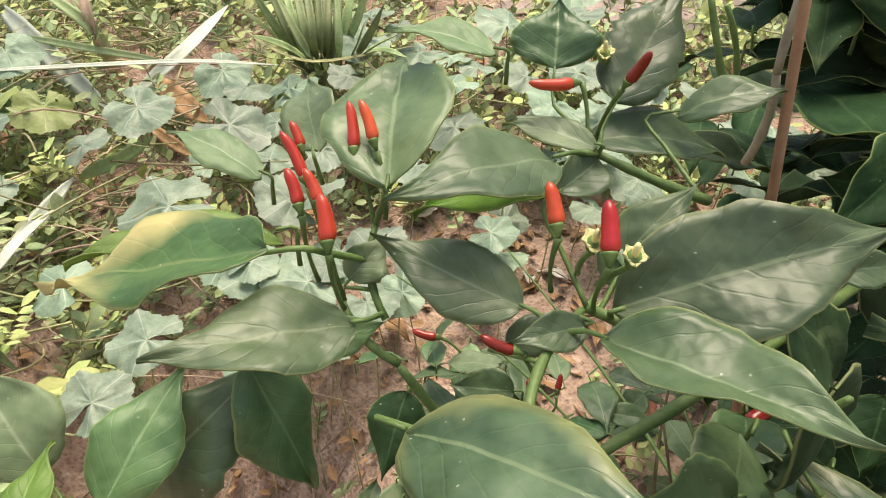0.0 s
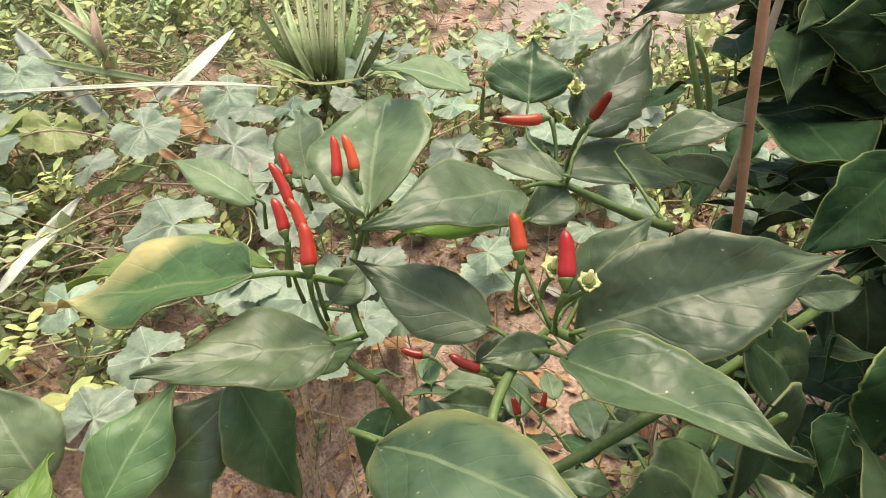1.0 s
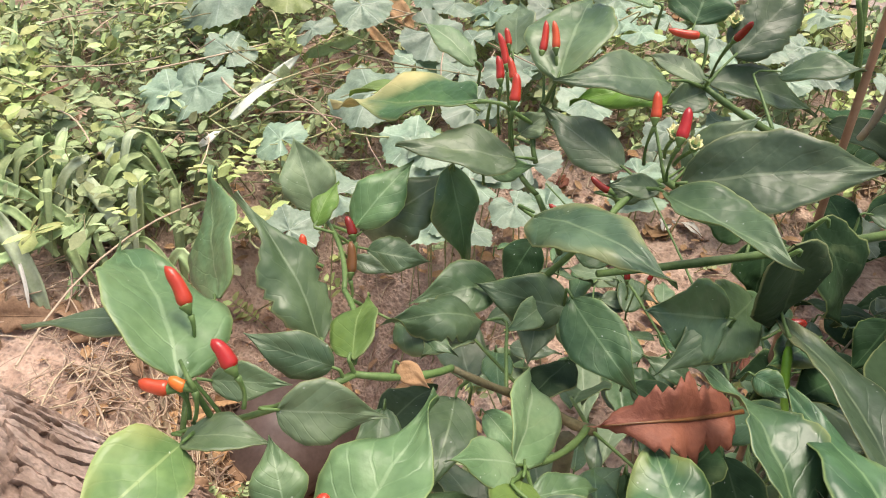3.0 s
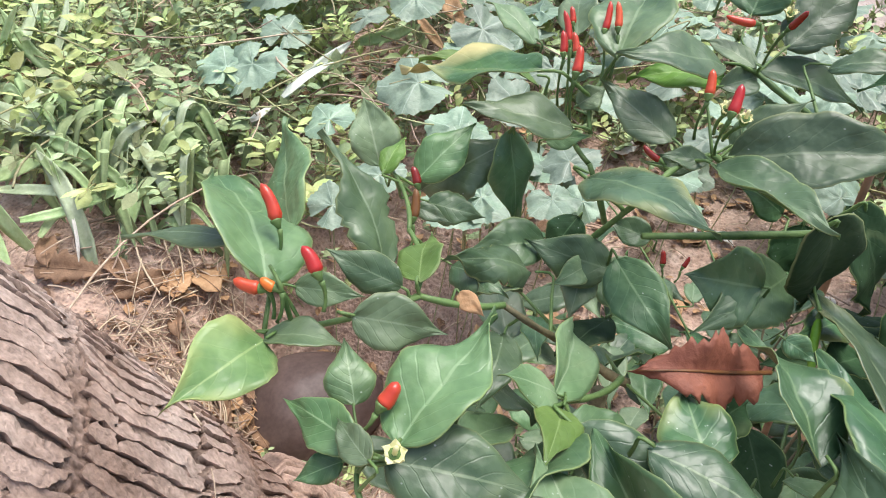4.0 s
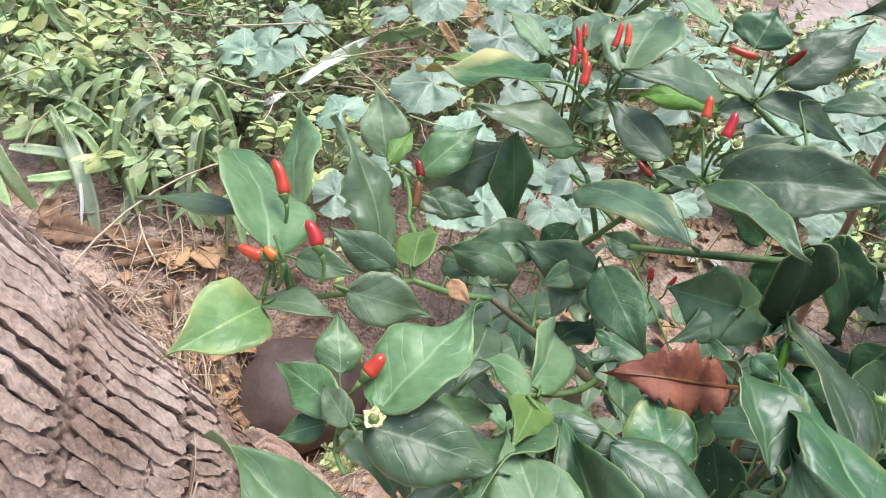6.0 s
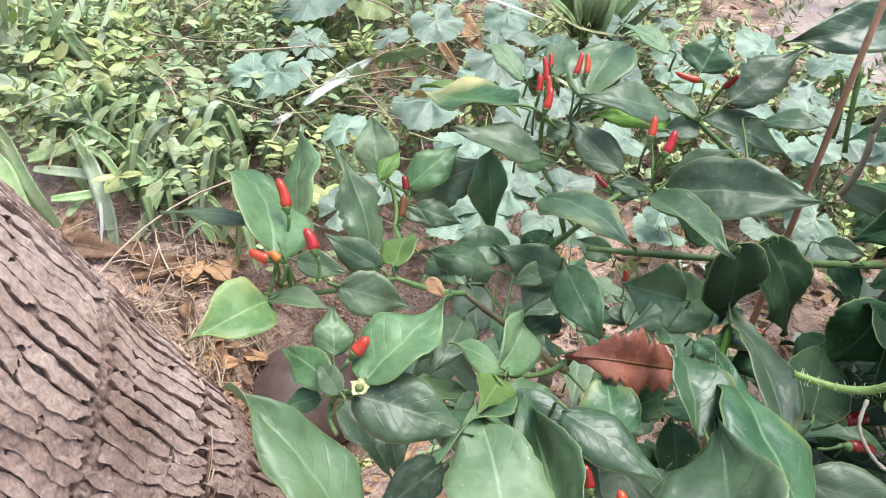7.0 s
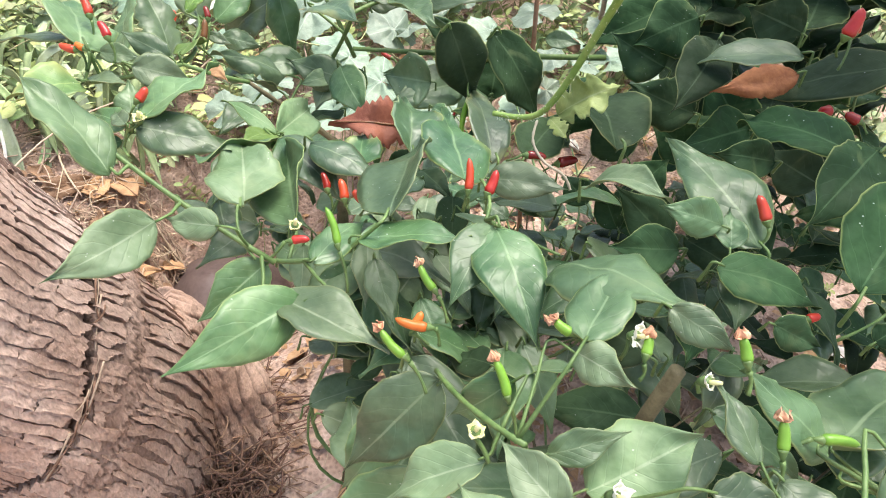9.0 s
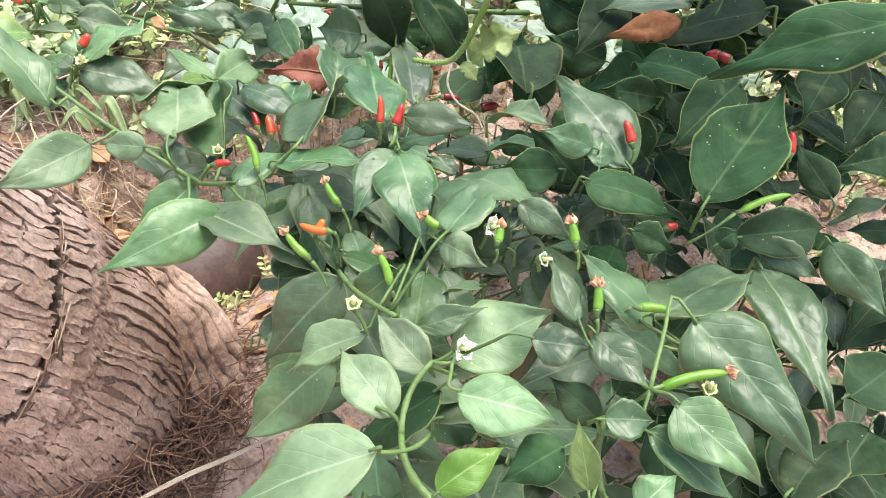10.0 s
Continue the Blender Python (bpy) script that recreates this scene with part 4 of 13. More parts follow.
gourd_leaf(gourd_vine, (0.194, 0.909, 0.289), 0.057, (0.28, -0.01, 1.00), 3.33, GOURD)
gourd_leaf(gourd_vine, (0.341, 0.871, 0.260), 0.081, (0.40, -0.44, 1.00), 3.68, GOURD)
gourd_leaf(gourd_vine, (-0.559, 1.110, 0.382), 0.100, (0.2, -0.5, 1), 4.50, GOURD)
gourd_leaf(gourd_vine, (-0.561, 0.963, 0.319), 0.139, (-0.1, -0.6, 1), 4.20, GOURD)
gourd_leaf(gourd_vine, (-0.307, 0.957, 0.336), 0.083, (0.2, -0.6, 1), 4.90, GOURD)
gourd_leaf(gourd_vine, (-0.375, 0.925, 0.297), 0.066, (-0.3, -0.3, 1), 5.60, GOURD)
gourd_leaf(gourd_vine, (-0.488, 0.864, 0.261), 0.074, (0.3, -0.4, 1), 0.90, GOURD)
gourd_leaf(gourd_vine, (-0.476, 0.761, 0.239), 0.107, (-0.2, -0.6, 1), 3.90, GOURD)
gourd_leaf(gourd_vine, (-0.531, 1.005, 0.331), 0.066, (-0.5, -0.4, 1), 5.20, WEED_BRIGHT_LEAF)
gourd_leaf(gourd_vine, (-0.455, 0.995, 0.328), 0.079, (0.5, -0.5, 1), 4.40, WEED_BRIGHT_LEAF)
gourd_leaf(gourd_vine, (-0.554, 0.934, 0.282), 0.068, (0.1, -0.4, 1), 2.00, WEED_BRIGHT_LEAF)
gourd_leaf(gourd_vine, (-0.233, 1.099, 0.350), 0.083, (0.1, -0.7, 1), 4.70, GOURD)
gourd_leaf(gourd_vine, (-0.190, 0.964, 0.309), 0.098, (0.3, -0.5, 1), 5.30, GOURD)
gourd_leaf(gourd_vine, (-0.232, 0.822, 0.253), 0.111, (-0.1, -0.5, 1), 2.60, GOURD)
gourd_leaf(gourd_vine, (-0.200, 0.918, 0.276), 0.068, (0.2, -0.3, 1), 1.00, GOURD)
gourd_leaf(gourd_vine, (-0.516, 0.751, 0.227), 0.080, (0.2, -0.3, 1), 1.50, GOURD)
strap((-0.505, 0.500, 0.025), (-0.534, 0.540, 0.085), (-0.559, 0.582, 0.151), (-0.536, 0.587, 0.149), (-0.492, 0.576, 0.106), (-0.447, 0.558, 0.042), width=0.0229, material=GRASS_GREY, name="grass_blade", label="pale green strap blade bent over beside the trunk")
strap((-0.479, 0.537, 0.039), (-0.503, 0.551, 0.083), (-0.528, 0.570, 0.117), width=0.0091, material=GRASS, name="grass_blade", label="green strap blade hanging out of the weeds")
strap((-0.530, 0.470, 0.021), (-0.557, 0.485, 0.070), (-0.605, 0.505, 0.117), (-0.638, 0.507, 0.149), width=0.0231, material=GRASS_GREY, name="grass_blade", label="pale green strap blade bent over beside the trunk")
strap((-0.607, 0.445, 0.038), (-0.647, 0.440, 0.089), (-0.702, 0.455, 0.129), (-0.727, 0.458, 0.154), width=0.0343, material=GRASS, name="grass_blade", label="green strap blade hanging out of the weeds")
strap((-0.615, 0.410, 0.027), (-0.671, 0.429, 0.084), (-0.702, 0.438, 0.122), width=0.0247, material=GRASS, name="grass_blade", label="green strap blade hanging out of the weeds")
strap((-0.867, 0.553, 0.151), (-0.774, 0.553, 0.151), (-0.693, 0.556, 0.151), (-0.635, 0.565, 0.154), width=0.0370, material=GRASS_GREY, name="grass_blade", label="greyish strap blade lying across the weeds")
strap((-0.700, 0.478, 0.098), (-0.664, 0.512, 0.118), (-0.641, 0.554, 0.141), width=0.0214, material=GRASS, name="grass_blade", label="green strap blade hanging out of the weeds")
strap((-0.687, 0.475, 0.088), (-0.625, 0.500, 0.095), (-0.563, 0.519, 0.099), width=0.0161, material=GRASS_GREY, name="grass_blade", label="greyish strap blade lying across the weeds")
strap((-0.629, 0.454, 0.070), (-0.589, 0.487, 0.080), (-0.550, 0.528, 0.100), (-0.540, 0.567, 0.110), width=0.0139, material=GRASS, name="grass_blade", label="green strap blade hanging out of the weeds")
strap((-0.552, 0.610, 0.155), (-0.487, 0.622, 0.129), (-0.443, 0.643, 0.101), width=0.0260, material=GRASS, name="grass_blade", label="green strap blade hanging out of the weeds")
strap((-0.553, 0.666, 0.173), (-0.519, 0.631, 0.138), (-0.481, 0.618, 0.096), width=0.0113, material=GRASS_GREY, name="grass_blade", label="pale green strap blade bent over beside the trunk")
strap((-0.565, 0.564, 0.101), (-0.500, 0.582, 0.109), (-0.451, 0.637, 0.112), width=0.0185, material=GRASS, name="grass_blade", label="green strap blade hanging out of the weeds")
strap((-0.603, 0.457, 0.051), (-0.601, 0.486, 0.070), (-0.563, 0.503, 0.084), width=0.0112, material=GRASS, name="grass_blade", label="green strap blade hanging out of the weeds")
strap((-0.515, 0.491, 0.025), (-0.520, 0.551, 0.096), (-0.550, 0.578, 0.130), width=0.0147, material=GRASS, name="grass_blade", label="green strap blade hanging out of the weeds")
strap((-0.653, 0.541, 0.147), (-0.610, 0.546, 0.138), (-0.572, 0.550, 0.118), width=0.0227, material=GRASS, name="grass_blade", label="green strap blade hanging out of the weeds")
strap((-0.931, 0.628, 0.133), (-0.960, 0.658, 0.188), (-0.991, 0.696, 0.241), width=0.0290, material=GRASS_GREY, name="grass_blade", label="tall pale grass blade behind the trunk")
strap((-0.787, 0.695, 0.153), (-0.841, 0.685, 0.193), (-0.913, 0.691, 0.257), width=0.0218, material=GRASS, name="grass_blade", label="tall green grass blade behind the trunk")
strap((-0.860, 0.661, 0.143), (-0.876, 0.706, 0.194), (-0.901, 0.769, 0.252), width=0.0224, material=GRASS_GREY, name="grass_blade", label="tall pale grass blade behind the trunk")
strap((-0.844, 0.774, 0.177), (-0.860, 0.805, 0.213), (-0.882, 0.845, 0.254), width=0.0170, material=GRASS, name="grass_blade", label="tall green grass blade behind the trunk")
strap((-0.884, 0.636, 0.136), (-0.918, 0.654, 0.181), (-0.943, 0.697, 0.225), width=0.0189, material=GRASS, name="grass_blade", label="tall green grass blade behind the trunk")
strap((-0.826, 0.695, 0.153), (-0.836, 0.746, 0.209), (-0.859, 0.789, 0.256), width=0.0128, material=GRASS_GREY, name="grass_blade", label="tall pale grass blade behind the trunk")
strap((-0.881, 0.564, 0.134), (-0.875, 0.617, 0.155), (-0.800, 0.669, 0.171), (-0.743, 0.717, 0.185), (-0.692, 0.795, 0.208), width=0.0067, material=STICK, name="dry_twig", label="reddish dry twig across the weeds")
strap((-0.574, 0.489, 0.080), (-0.548, 0.468, 0.062), (-0.535, 0.453, 0.037), width=0.0045, material=BONE, name="dry_twig", label="thin bleached stalk hanging by the trunk")
strap((-0.677, 1.320, 0.411), (-0.523, 1.169, 0.356), (-0.408, 1.077, 0.300), width=0.0387, material=STRAP_PALE, name="grass_blade", label="broad greyish strap blade lying over the weeds")
strap((-0.437, 0.786, 0.193), (-0.416, 0.842, 0.223), (-0.392, 0.912, 0.257), width=0.0195, material=STRAP_PALE, name="grass_blade", label="greyish strap-shaped grass blade lying over the weeds")
strap((-0.395, 0.940, 0.248), (-0.347, 0.961, 0.265), (-0.305, 0.979, 0.289), width=0.0185, material=GRASS, name="grass_blade", label="bent green grass blade in the weeds")
strap((-0.804, 1.265, 0.364), (-0.735, 1.243, 0.358), (-0.667, 1.221, 0.351), width=0.0153, material=GRASS, name="grass_blade", label="long green grass blade over the weeds")
strap((-0.565, 1.010, 0.227), (-0.564, 1.042, 0.257), (-0.564, 1.079, 0.289), width=0.0097, material=STICK, name="dry_twig", label="short pinkish dry stalk among the weeds")
strap((-0.355, 1.145, 0.321), (-0.304, 1.095, 0.305), (-0.254, 1.056, 0.285), width=0.0360, material=DEAD_TAN, name="dry_palm_strip", label="pinkish-tan dry strip of palm leaf")
strap((-0.332, 1.041, 0.280), (-0.295, 1.010, 0.270), (-0.261, 0.991, 0.255), width=0.0179, material=DEAD_TAN, name="dry_palm_strip", label="tan dry strip of palm leaf")
strap((-0.573, 1.075, 0.362), (-0.409, 1.067, 0.369), (-0.262, 1.072, 0.371), (-0.141, 1.077, 0.362), width=0.0074, material=STRAP_PALE, name="grass_blade", label="greyish strap-shaped grass blade lying over the weeds")
strap((-0.590, 1.218, 0.384), (-0.429, 1.131, 0.378), (-0.319, 1.128, 0.358), width=0.0115, material=GRASS, name="grass_blade", label="long green grass blade over the weeds")
strap((-0.369, 1.111, 0.322), (-0.299, 1.156, 0.376), (-0.278, 1.315, 0.414), width=0.0219, material=STRAP_PALE, name="grass_blade", label="greyish strap-shaped grass blade lying over the weeds")
strap((-0.392, 0.714, 0.223), (-0.378, 0.756, 0.245), (-0.377, 0.828, 0.248), width=0.0127, material=STRAP_PALE, name="grass_blade", label="greyish strap-shaped grass blade lying over the weeds")
strap((-0.033, 1.019, 0.275), (-0.107, 1.027, 0.288), (-0.247, 1.081, 0.293), width=0.0075, material=GRASS, name="grass_blade", label="long green grass blade over the weeds")
strap((-0.482, 1.292, 0.292), (-0.418, 1.109, 0.411), (-0.495, 1.154, 0.486), width=0.0180, material=STRAW, name="grass_blade", label="half-dry upright stalk among the weeds")
strap((-0.482, 1.292, 0.292), (-0.418, 1.109, 0.411), (-0.466, 1.154, 0.485), width=0.0180, material=GRASS, name="grass_blade", label="half-dry upright stalk among the weeds")
strap((-0.482, 1.292, 0.292), (-0.418, 1.109, 0.411), (-0.428, 1.133, 0.479), width=0.0179, material=STRAW, name="grass_blade", label="half-dry upright stalk among the weeds")
strap((-0.482, 1.292, 0.292), (-0.418, 1.109, 0.411), (-0.494, 1.116, 0.474), width=0.0178, material=GRASS, name="grass_blade", label="half-dry upright stalk among the weeds")
strap((-0.138, 1.286, 0.280), (-0.164, 1.161, 0.388), (-0.195, 1.082, 0.443), width=0.0135, material=TUFT, name="grass_blade", label="narrow green blade of a spreading grass clump")
strap((-0.135, 1.286, 0.280), (-0.152, 1.161, 0.388), (-0.191, 1.152, 0.466), width=0.0137, material=TUFT, name="grass_blade", label="narrow green blade of a spreading grass clump")
strap((-0.133, 1.287, 0.280), (-0.139, 1.161, 0.388), (-0.178, 1.191, 0.477), width=0.0138, material=TUFT, name="grass_blade", label="narrow green blade of a spreading grass clump")
strap((-0.131, 1.287, 0.280), (-0.127, 1.161, 0.388), (-0.164, 1.233, 0.490), width=0.0140, material=TUFT, name="grass_blade", label="narrow green blade of a spreading grass clump")
strap((-0.129, 1.288, 0.280), (-0.115, 1.160, 0.388), (-0.148, 1.256, 0.496), width=0.0141, material=TUFT, name="grass_blade", label="narrow green blade of a spreading grass clump")
strap((-0.126, 1.285, 0.280), (-0.104, 1.160, 0.388), (-0.132, 1.279, 0.503), width=0.0141, material=TUFT, name="grass_blade", label="narrow green blade of a spreading grass clump")
strap((-0.124, 1.286, 0.280), (-0.092, 1.159, 0.388), (-0.108, 1.277, 0.502), width=0.0141, material=TUFT, name="grass_blade", label="narrow green blade of a spreading grass clump")
strap((-0.122, 1.286, 0.280), (-0.082, 1.161, 0.387), (-0.090, 1.277, 0.502), width=0.0141, material=TUFT, name="grass_blade", label="narrow green blade of a spreading grass clump")
strap((-0.120, 1.286, 0.280), (-0.069, 1.160, 0.387), (-0.063, 1.251, 0.495), width=0.0140, material=TUFT, name="grass_blade", label="narrow green blade of a spreading grass clump")
strap((-0.118, 1.287, 0.280), (-0.057, 1.159, 0.387), (-0.036, 1.208, 0.482), width=0.0139, material=TUFT, name="grass_blade", label="narrow green blade of a spreading grass clump")
strap((-0.115, 1.287, 0.280), (-0.044, 1.158, 0.387), (-0.009, 1.146, 0.464), width=0.0137, material=TUFT, name="grass_blade", label="narrow green blade of a spreading grass clump")
strap((-0.113, 1.285, 0.280), (-0.027, 1.111, 0.372), (0.017, 1.073, 0.442), width=0.0133, material=TUFT, name="grass_blade", label="narrow green blade of a spreading grass clump")
strap((-0.110, 1.285, 0.280), (-0.016, 1.109, 0.372), (0.040, 0.992, 0.417), width=0.0130, material=TUFT, name="grass_blade", label="narrow green blade of a spreading grass clump")
strap((-0.108, 1.285, 0.280), (-0.008, 1.110, 0.372), (0.055, 0.935, 0.400), width=0.0129, material=TUFT, name="grass_blade", label="narrow green blade of a spreading grass clump")
strap((-0.106, 1.286, 0.280), (-0.124, 1.115, 0.373), (-0.153, 0.999, 0.419), width=0.0131, material=TUFT, name="grass_blade", label="narrow green blade of a spreading grass clump")
strap((-0.104, 1.286, 0.280), (-0.106, 1.113, 0.373), (-0.149, 1.132, 0.459), width=0.0135, material=TUFT, name="grass_blade", label="narrow green blade of a spreading grass clump")
strap((-0.102, 1.287, 0.280), (-0.057, 1.113, 0.372), (-0.060, 1.148, 0.464), width=0.0136, material=TUFT, name="grass_blade", label="narrow green blade of a spreading grass clump")
strap((-0.099, 1.284, 0.280), (-0.035, 1.110, 0.373), (-0.006, 1.025, 0.427), width=0.0131, material=TUFT, name="grass_blade", label="narrow green blade of a spreading grass clump")
strap((-0.228, 1.225, 0.387), (-0.159, 1.123, 0.376), (-0.089, 1.065, 0.369), (-0.011, 1.103, 0.370), (0.053, 1.164, 0.369), width=0.0043, material=WEED_STEM, name="creeper_stem", label="thin pale creeper stem over the weeds")
strap((-0.429, 0.687, 0.186), (-0.415, 0.698, 0.198), (-0.422, 0.730, 0.197), width=0.0102, material=BONE, name="bleached_stick", label="short bleached white stick in the weeds")
strap((-1.013, 0.706, 0.091), (-0.904, 0.649, 0.214), (-0.869, 0.651, 0.295), width=0.0212, material=GRASS, name="grass_blade", label="broad green grass blade rising from soil")
strap((-1.046, 0.708, 0.092), (-0.944, 0.644, 0.213), (-0.934, 0.631, 0.289), width=0.0214, material=GRASS, name="grass_blade", label="broad green grass blade rising from soil")
strap((-0.963, 0.802, 0.120), (-0.850, 0.726, 0.237), (-0.809, 0.711, 0.313), width=0.0179, material=GRASS, name="grass_blade", label="broad green grass blade rising from soil")
strap((-0.972, 0.709, 0.092), (-0.843, 0.647, 0.213), (-0.771, 0.629, 0.288), width=0.0170, material=GRASS, name="grass_blade", label="broad green grass blade rising from soil")
strap((-0.958, 0.740, 0.101), (-0.849, 0.663, 0.218), (-0.825, 0.635, 0.290), width=0.0153, material=GRASS, name="grass_blade", label="broad green grass blade rising from soil")
strap((0.030, 0.067, -0.026), (0.061, 0.111, -0.021), (0.104, 0.159, -0.013), (0.146, 0.244, -0.025), width=0.0052, material=DRY_STALK, name="dry_stalk", label="long pale dry stalk lying by the trunk")


def strap_tangle():
    """Bent and fallen blades in the gap between trunk and weeds."""
    rnd = random.Random(77)
    for k in range(46):
        x, y = rnd.uniform(-0.82, -0.40), rnd.uniform(0.50, 0.66)
        y += 0.25 * max(0.0, x + 0.62)
        z = ground_height(x, y)
        a, ln, lift = rnd.uniform(-0.7, 0.7) + (math.pi if k % 2 else 0), rnd.uniform(0.05, 0.11), rnd.uniform(0.02, 0.09)
        side = Vector((math.cos(a), 0.5 * math.sin(a), 0)) * ln
        root = Vector((x, y, z + rnd.uniform(0.0, 0.05)))
        mid = root + side * 0.5 + Vector((0, -0.01, lift))
        tip = root + side * rnd.uniform(0.9, 1.2) + Vector((0, -0.02, lift * rnd.uniform(-0.3, 1.0)))
        tip.z = max(tip.z, z + 0.005)
        strap(tuple(root), tuple(mid), tuple(tip), width=rnd.uniform(0.008, 0.019), material=rnd.choice((GRASS, TUFT, TUFT)), name="grass_blade", label="bent green blade in the tangle beside the trunk")

    for k in range(26):
        # blades that hang out of the weeds towards the trunk
        x, y = rnd.uniform(-0.74, -0.42), rnd.uniform(0.58, 0.66)
        y += 0.3 * max(0.0, x + 0.60)
        z, dx = ground_height(x, y), rnd.uniform(-0.05, 0.05)
        mid = (x + dx * 0.4, y - 0.035, z + rnd.uniform(0.085, 0.115))
        tip = (x + dx, y - rnd.uniform(0.06, 0.085), ground_height(x + dx, y - 0.075) + rnd.uniform(0.006, 0.045))
        strap((x, y, z + rnd.uniform(0.08, 0.12)), mid, tip, width=rnd.uniform(0.009, 0.018), material=rnd.choice((GRASS, TUFT, GRASS_GREY)), name="grass_blade", label="pale green blade hanging out of the weeds")


strap_tangle()
bleached_leaf = dead_leaf((0.075, 0.944, 0.192), 0.058, 0.028, 0.9, BONE, 'bleached white dead leaf on the soil', (0.25, -0.5, 1))
dead_leaf((0.054, 0.872, 0.157), 0.04, 0.020, 1.4, DEAD_RED, "curled reddish-brown dead leaf on soil", (0.49, -0.30, 1.00))
dead_leaf((0.043, 0.751, 0.120), 0.05, 0.025, 5.3, DEAD_TAN, "tan dead leaf on the soil", (-0.20, 0.21, 1.00))
dead_leaf((0.200, 0.701, 0.106), 0.05, 0.025, 5.2, DEAD_TAN, "tan dead leaf on the soil", (-0.01, 0.35, 1.00))
dead_leaf((0.277, 0.739, 0.119), 0.05, 0.025, 4.6, DEAD_TAN, "tan dead leaf on the soil", (0.18, -0.40, 1.00))
dead_leaf((-0.430, 0.517, ground_height(-0.430, 0.517) + 0.014), 0.07, 0.035, 2.0, DEAD_TAN, "tan dead leaf on the soil", (0.30, -0.43, 1.00))
dead_leaf((-0.330, 0.531, ground_height(-0.330, 0.531) + 0.014), 0.05, 0.025, 3.6, DEAD_TAN, "tan dead leaf on the soil", (0.13, -0.05, 1.00))
dead_leaf((0.698, 0.508, 0.049), 0.06, 0.030, 1.1, DEAD_TAN, "tan dead leaf on the soil", (-0.18, -0.34, 1.00))
dead_leaf((0.760, 0.514, 0.051), 0.05, 0.025, 4.1, DEAD_BROWN, "brown dead leaf on the soil", (0.01, -0.46, 1.00))
dead_leaf((0.148, 0.232, -0.034), 0.06, 0.030, 4.4, DEAD_TAN, "tan dead leaf on the soil", (-0.04, -0.35, 1.00))
dead_leaf((-0.501, 0.478, ground_height(-0.501, 0.478) + 0.014), 0.07, 0.035, 2.7, DEAD_BROWN, "curled brown dead leaf beside the trunk", (0.23, 0.11, 1.00))
dead_leaf((-0.599, 0.458, ground_height(-0.599, 0.458) + 0.014), 0.07, 0.035, 2.4, DEAD_BROWN, "curled brown dead leaf beside the trunk", (0.28, -0.63, 1.00))
dead_leaf((0.660, 0.589, 0.073), 0.05, 0.025, 5.3, BONE, "bleached white dead leaf on the soil", (-0.12, -0.18, 1.00))
dead_leaf((0.473, 0.581, 0.071), 0.05, 0.025, 1.8, DEAD_TAN, "tan dead leaf on the soil", (-0.59, 0.76, 1.00))
dead_leaf((0.316, 0.747, 0.120), 0.05, 0.025, 2.5, DEAD_TAN, "tan dead leaf on the soil", (0.12, 0.07, 1.00))
dead_leaf((0.379, 0.771, 0.128), 0.05, 0.025, 1.3, BONE, "bleached white dead leaf on the soil", (0.09, -1.06, 1.00))
dead_leaf((-0.302, 0.474, ground_height(-0.302, 0.474) + 0.012), 0.052, 0.019, 1.4, DEAD_TAN, "curled dry leaf beside the trunk", (0.51, 0.02, 1.00))
dead_leaf((-0.300, 0.400, ground_height(-0.300, 0.400) + 0.012), 0.050, 0.030, 5.6, DEAD_TAN, "curled dry leaf beside the trunk", (0.11, 0.03, 1.00))
dead_leaf((-0.267, 0.368, ground_height(-0.267, 0.368) + 0.012), 0.037, 0.011, 0.4, DEAD_BROWN, "curled dry leaf beside the trunk", (-0.49, 0.27, 1.00))
dead_leaf((-0.203, 0.289, ground_height(-0.203, 0.289) + 0.012), 0.059, 0.033, 3.4, DEAD_TAN, "curled dry leaf beside the trunk", (0.19, -0.23, 1.00))
dead_leaf((-0.419, 0.506, ground_height(-0.419, 0.506) + 0.012), 0.060, 0.021, 0.4, DEAD_TAN, "curled dry leaf beside the trunk", (0.35, -0.09, 1.00))
dead_leaf((-0.313, 0.429, ground_height(-0.313, 0.429) + 0.012), 0.060, 0.024, 4.7, DEAD_BROWN, "curled dry leaf beside the trunk", (0.18, -0.30, 1.00))
dead_leaf((-0.223, 0.352, ground_height(-0.223, 0.352) + 0.012), 0.070, 0.021, 5.6, DEAD_TAN, "curled dry leaf beside the trunk", (-0.66, -0.87, 1.00))
dead_leaf((-0.184, 0.360, ground_height(-0.184, 0.360) + 0.012), 0.062, 0.030, 3.7, DEAD_TAN, "curled dry leaf beside the trunk", (0.32, -0.01, 1.00))
dead_leaf((-0.291, 0.481, ground_height(-0.291, 0.481) + 0.012), 0.072, 0.042, 2.7, DEAD_BROWN, "curled dry leaf beside the trunk", (0.36, -0.07, 1.00))
dead_leaf((-0.416, 0.544, ground_height(-0.416, 0.544) + 0.012), 0.071, 0.042, 2.9, DEAD_TAN, "curled dry leaf beside the trunk", (-0.61, 0.08, 1.00))
dead_leaf((-0.209, 0.403, ground_height(-0.209, 0.403) + 0.012), 0.064, 0.031, 5.6, DEAD_TAN, "curled dry leaf beside the trunk", (-0.21, -0.20, 1.00))
dead_leaf((-0.283, 0.385, ground_height(-0.283, 0.385) + 0.012), 0.056, 0.033, 3.8, DEAD_BROWN, "curled dry leaf beside the trunk", (0.48, -0.18, 1.00))
dead_leaf((-0.264, 0.441, ground_height(-0.264, 0.441) + 0.012), 0.053, 0.030, 5.5, DEAD_TAN, "curled dry leaf beside the trunk", (0.50, -0.38, 1.00))
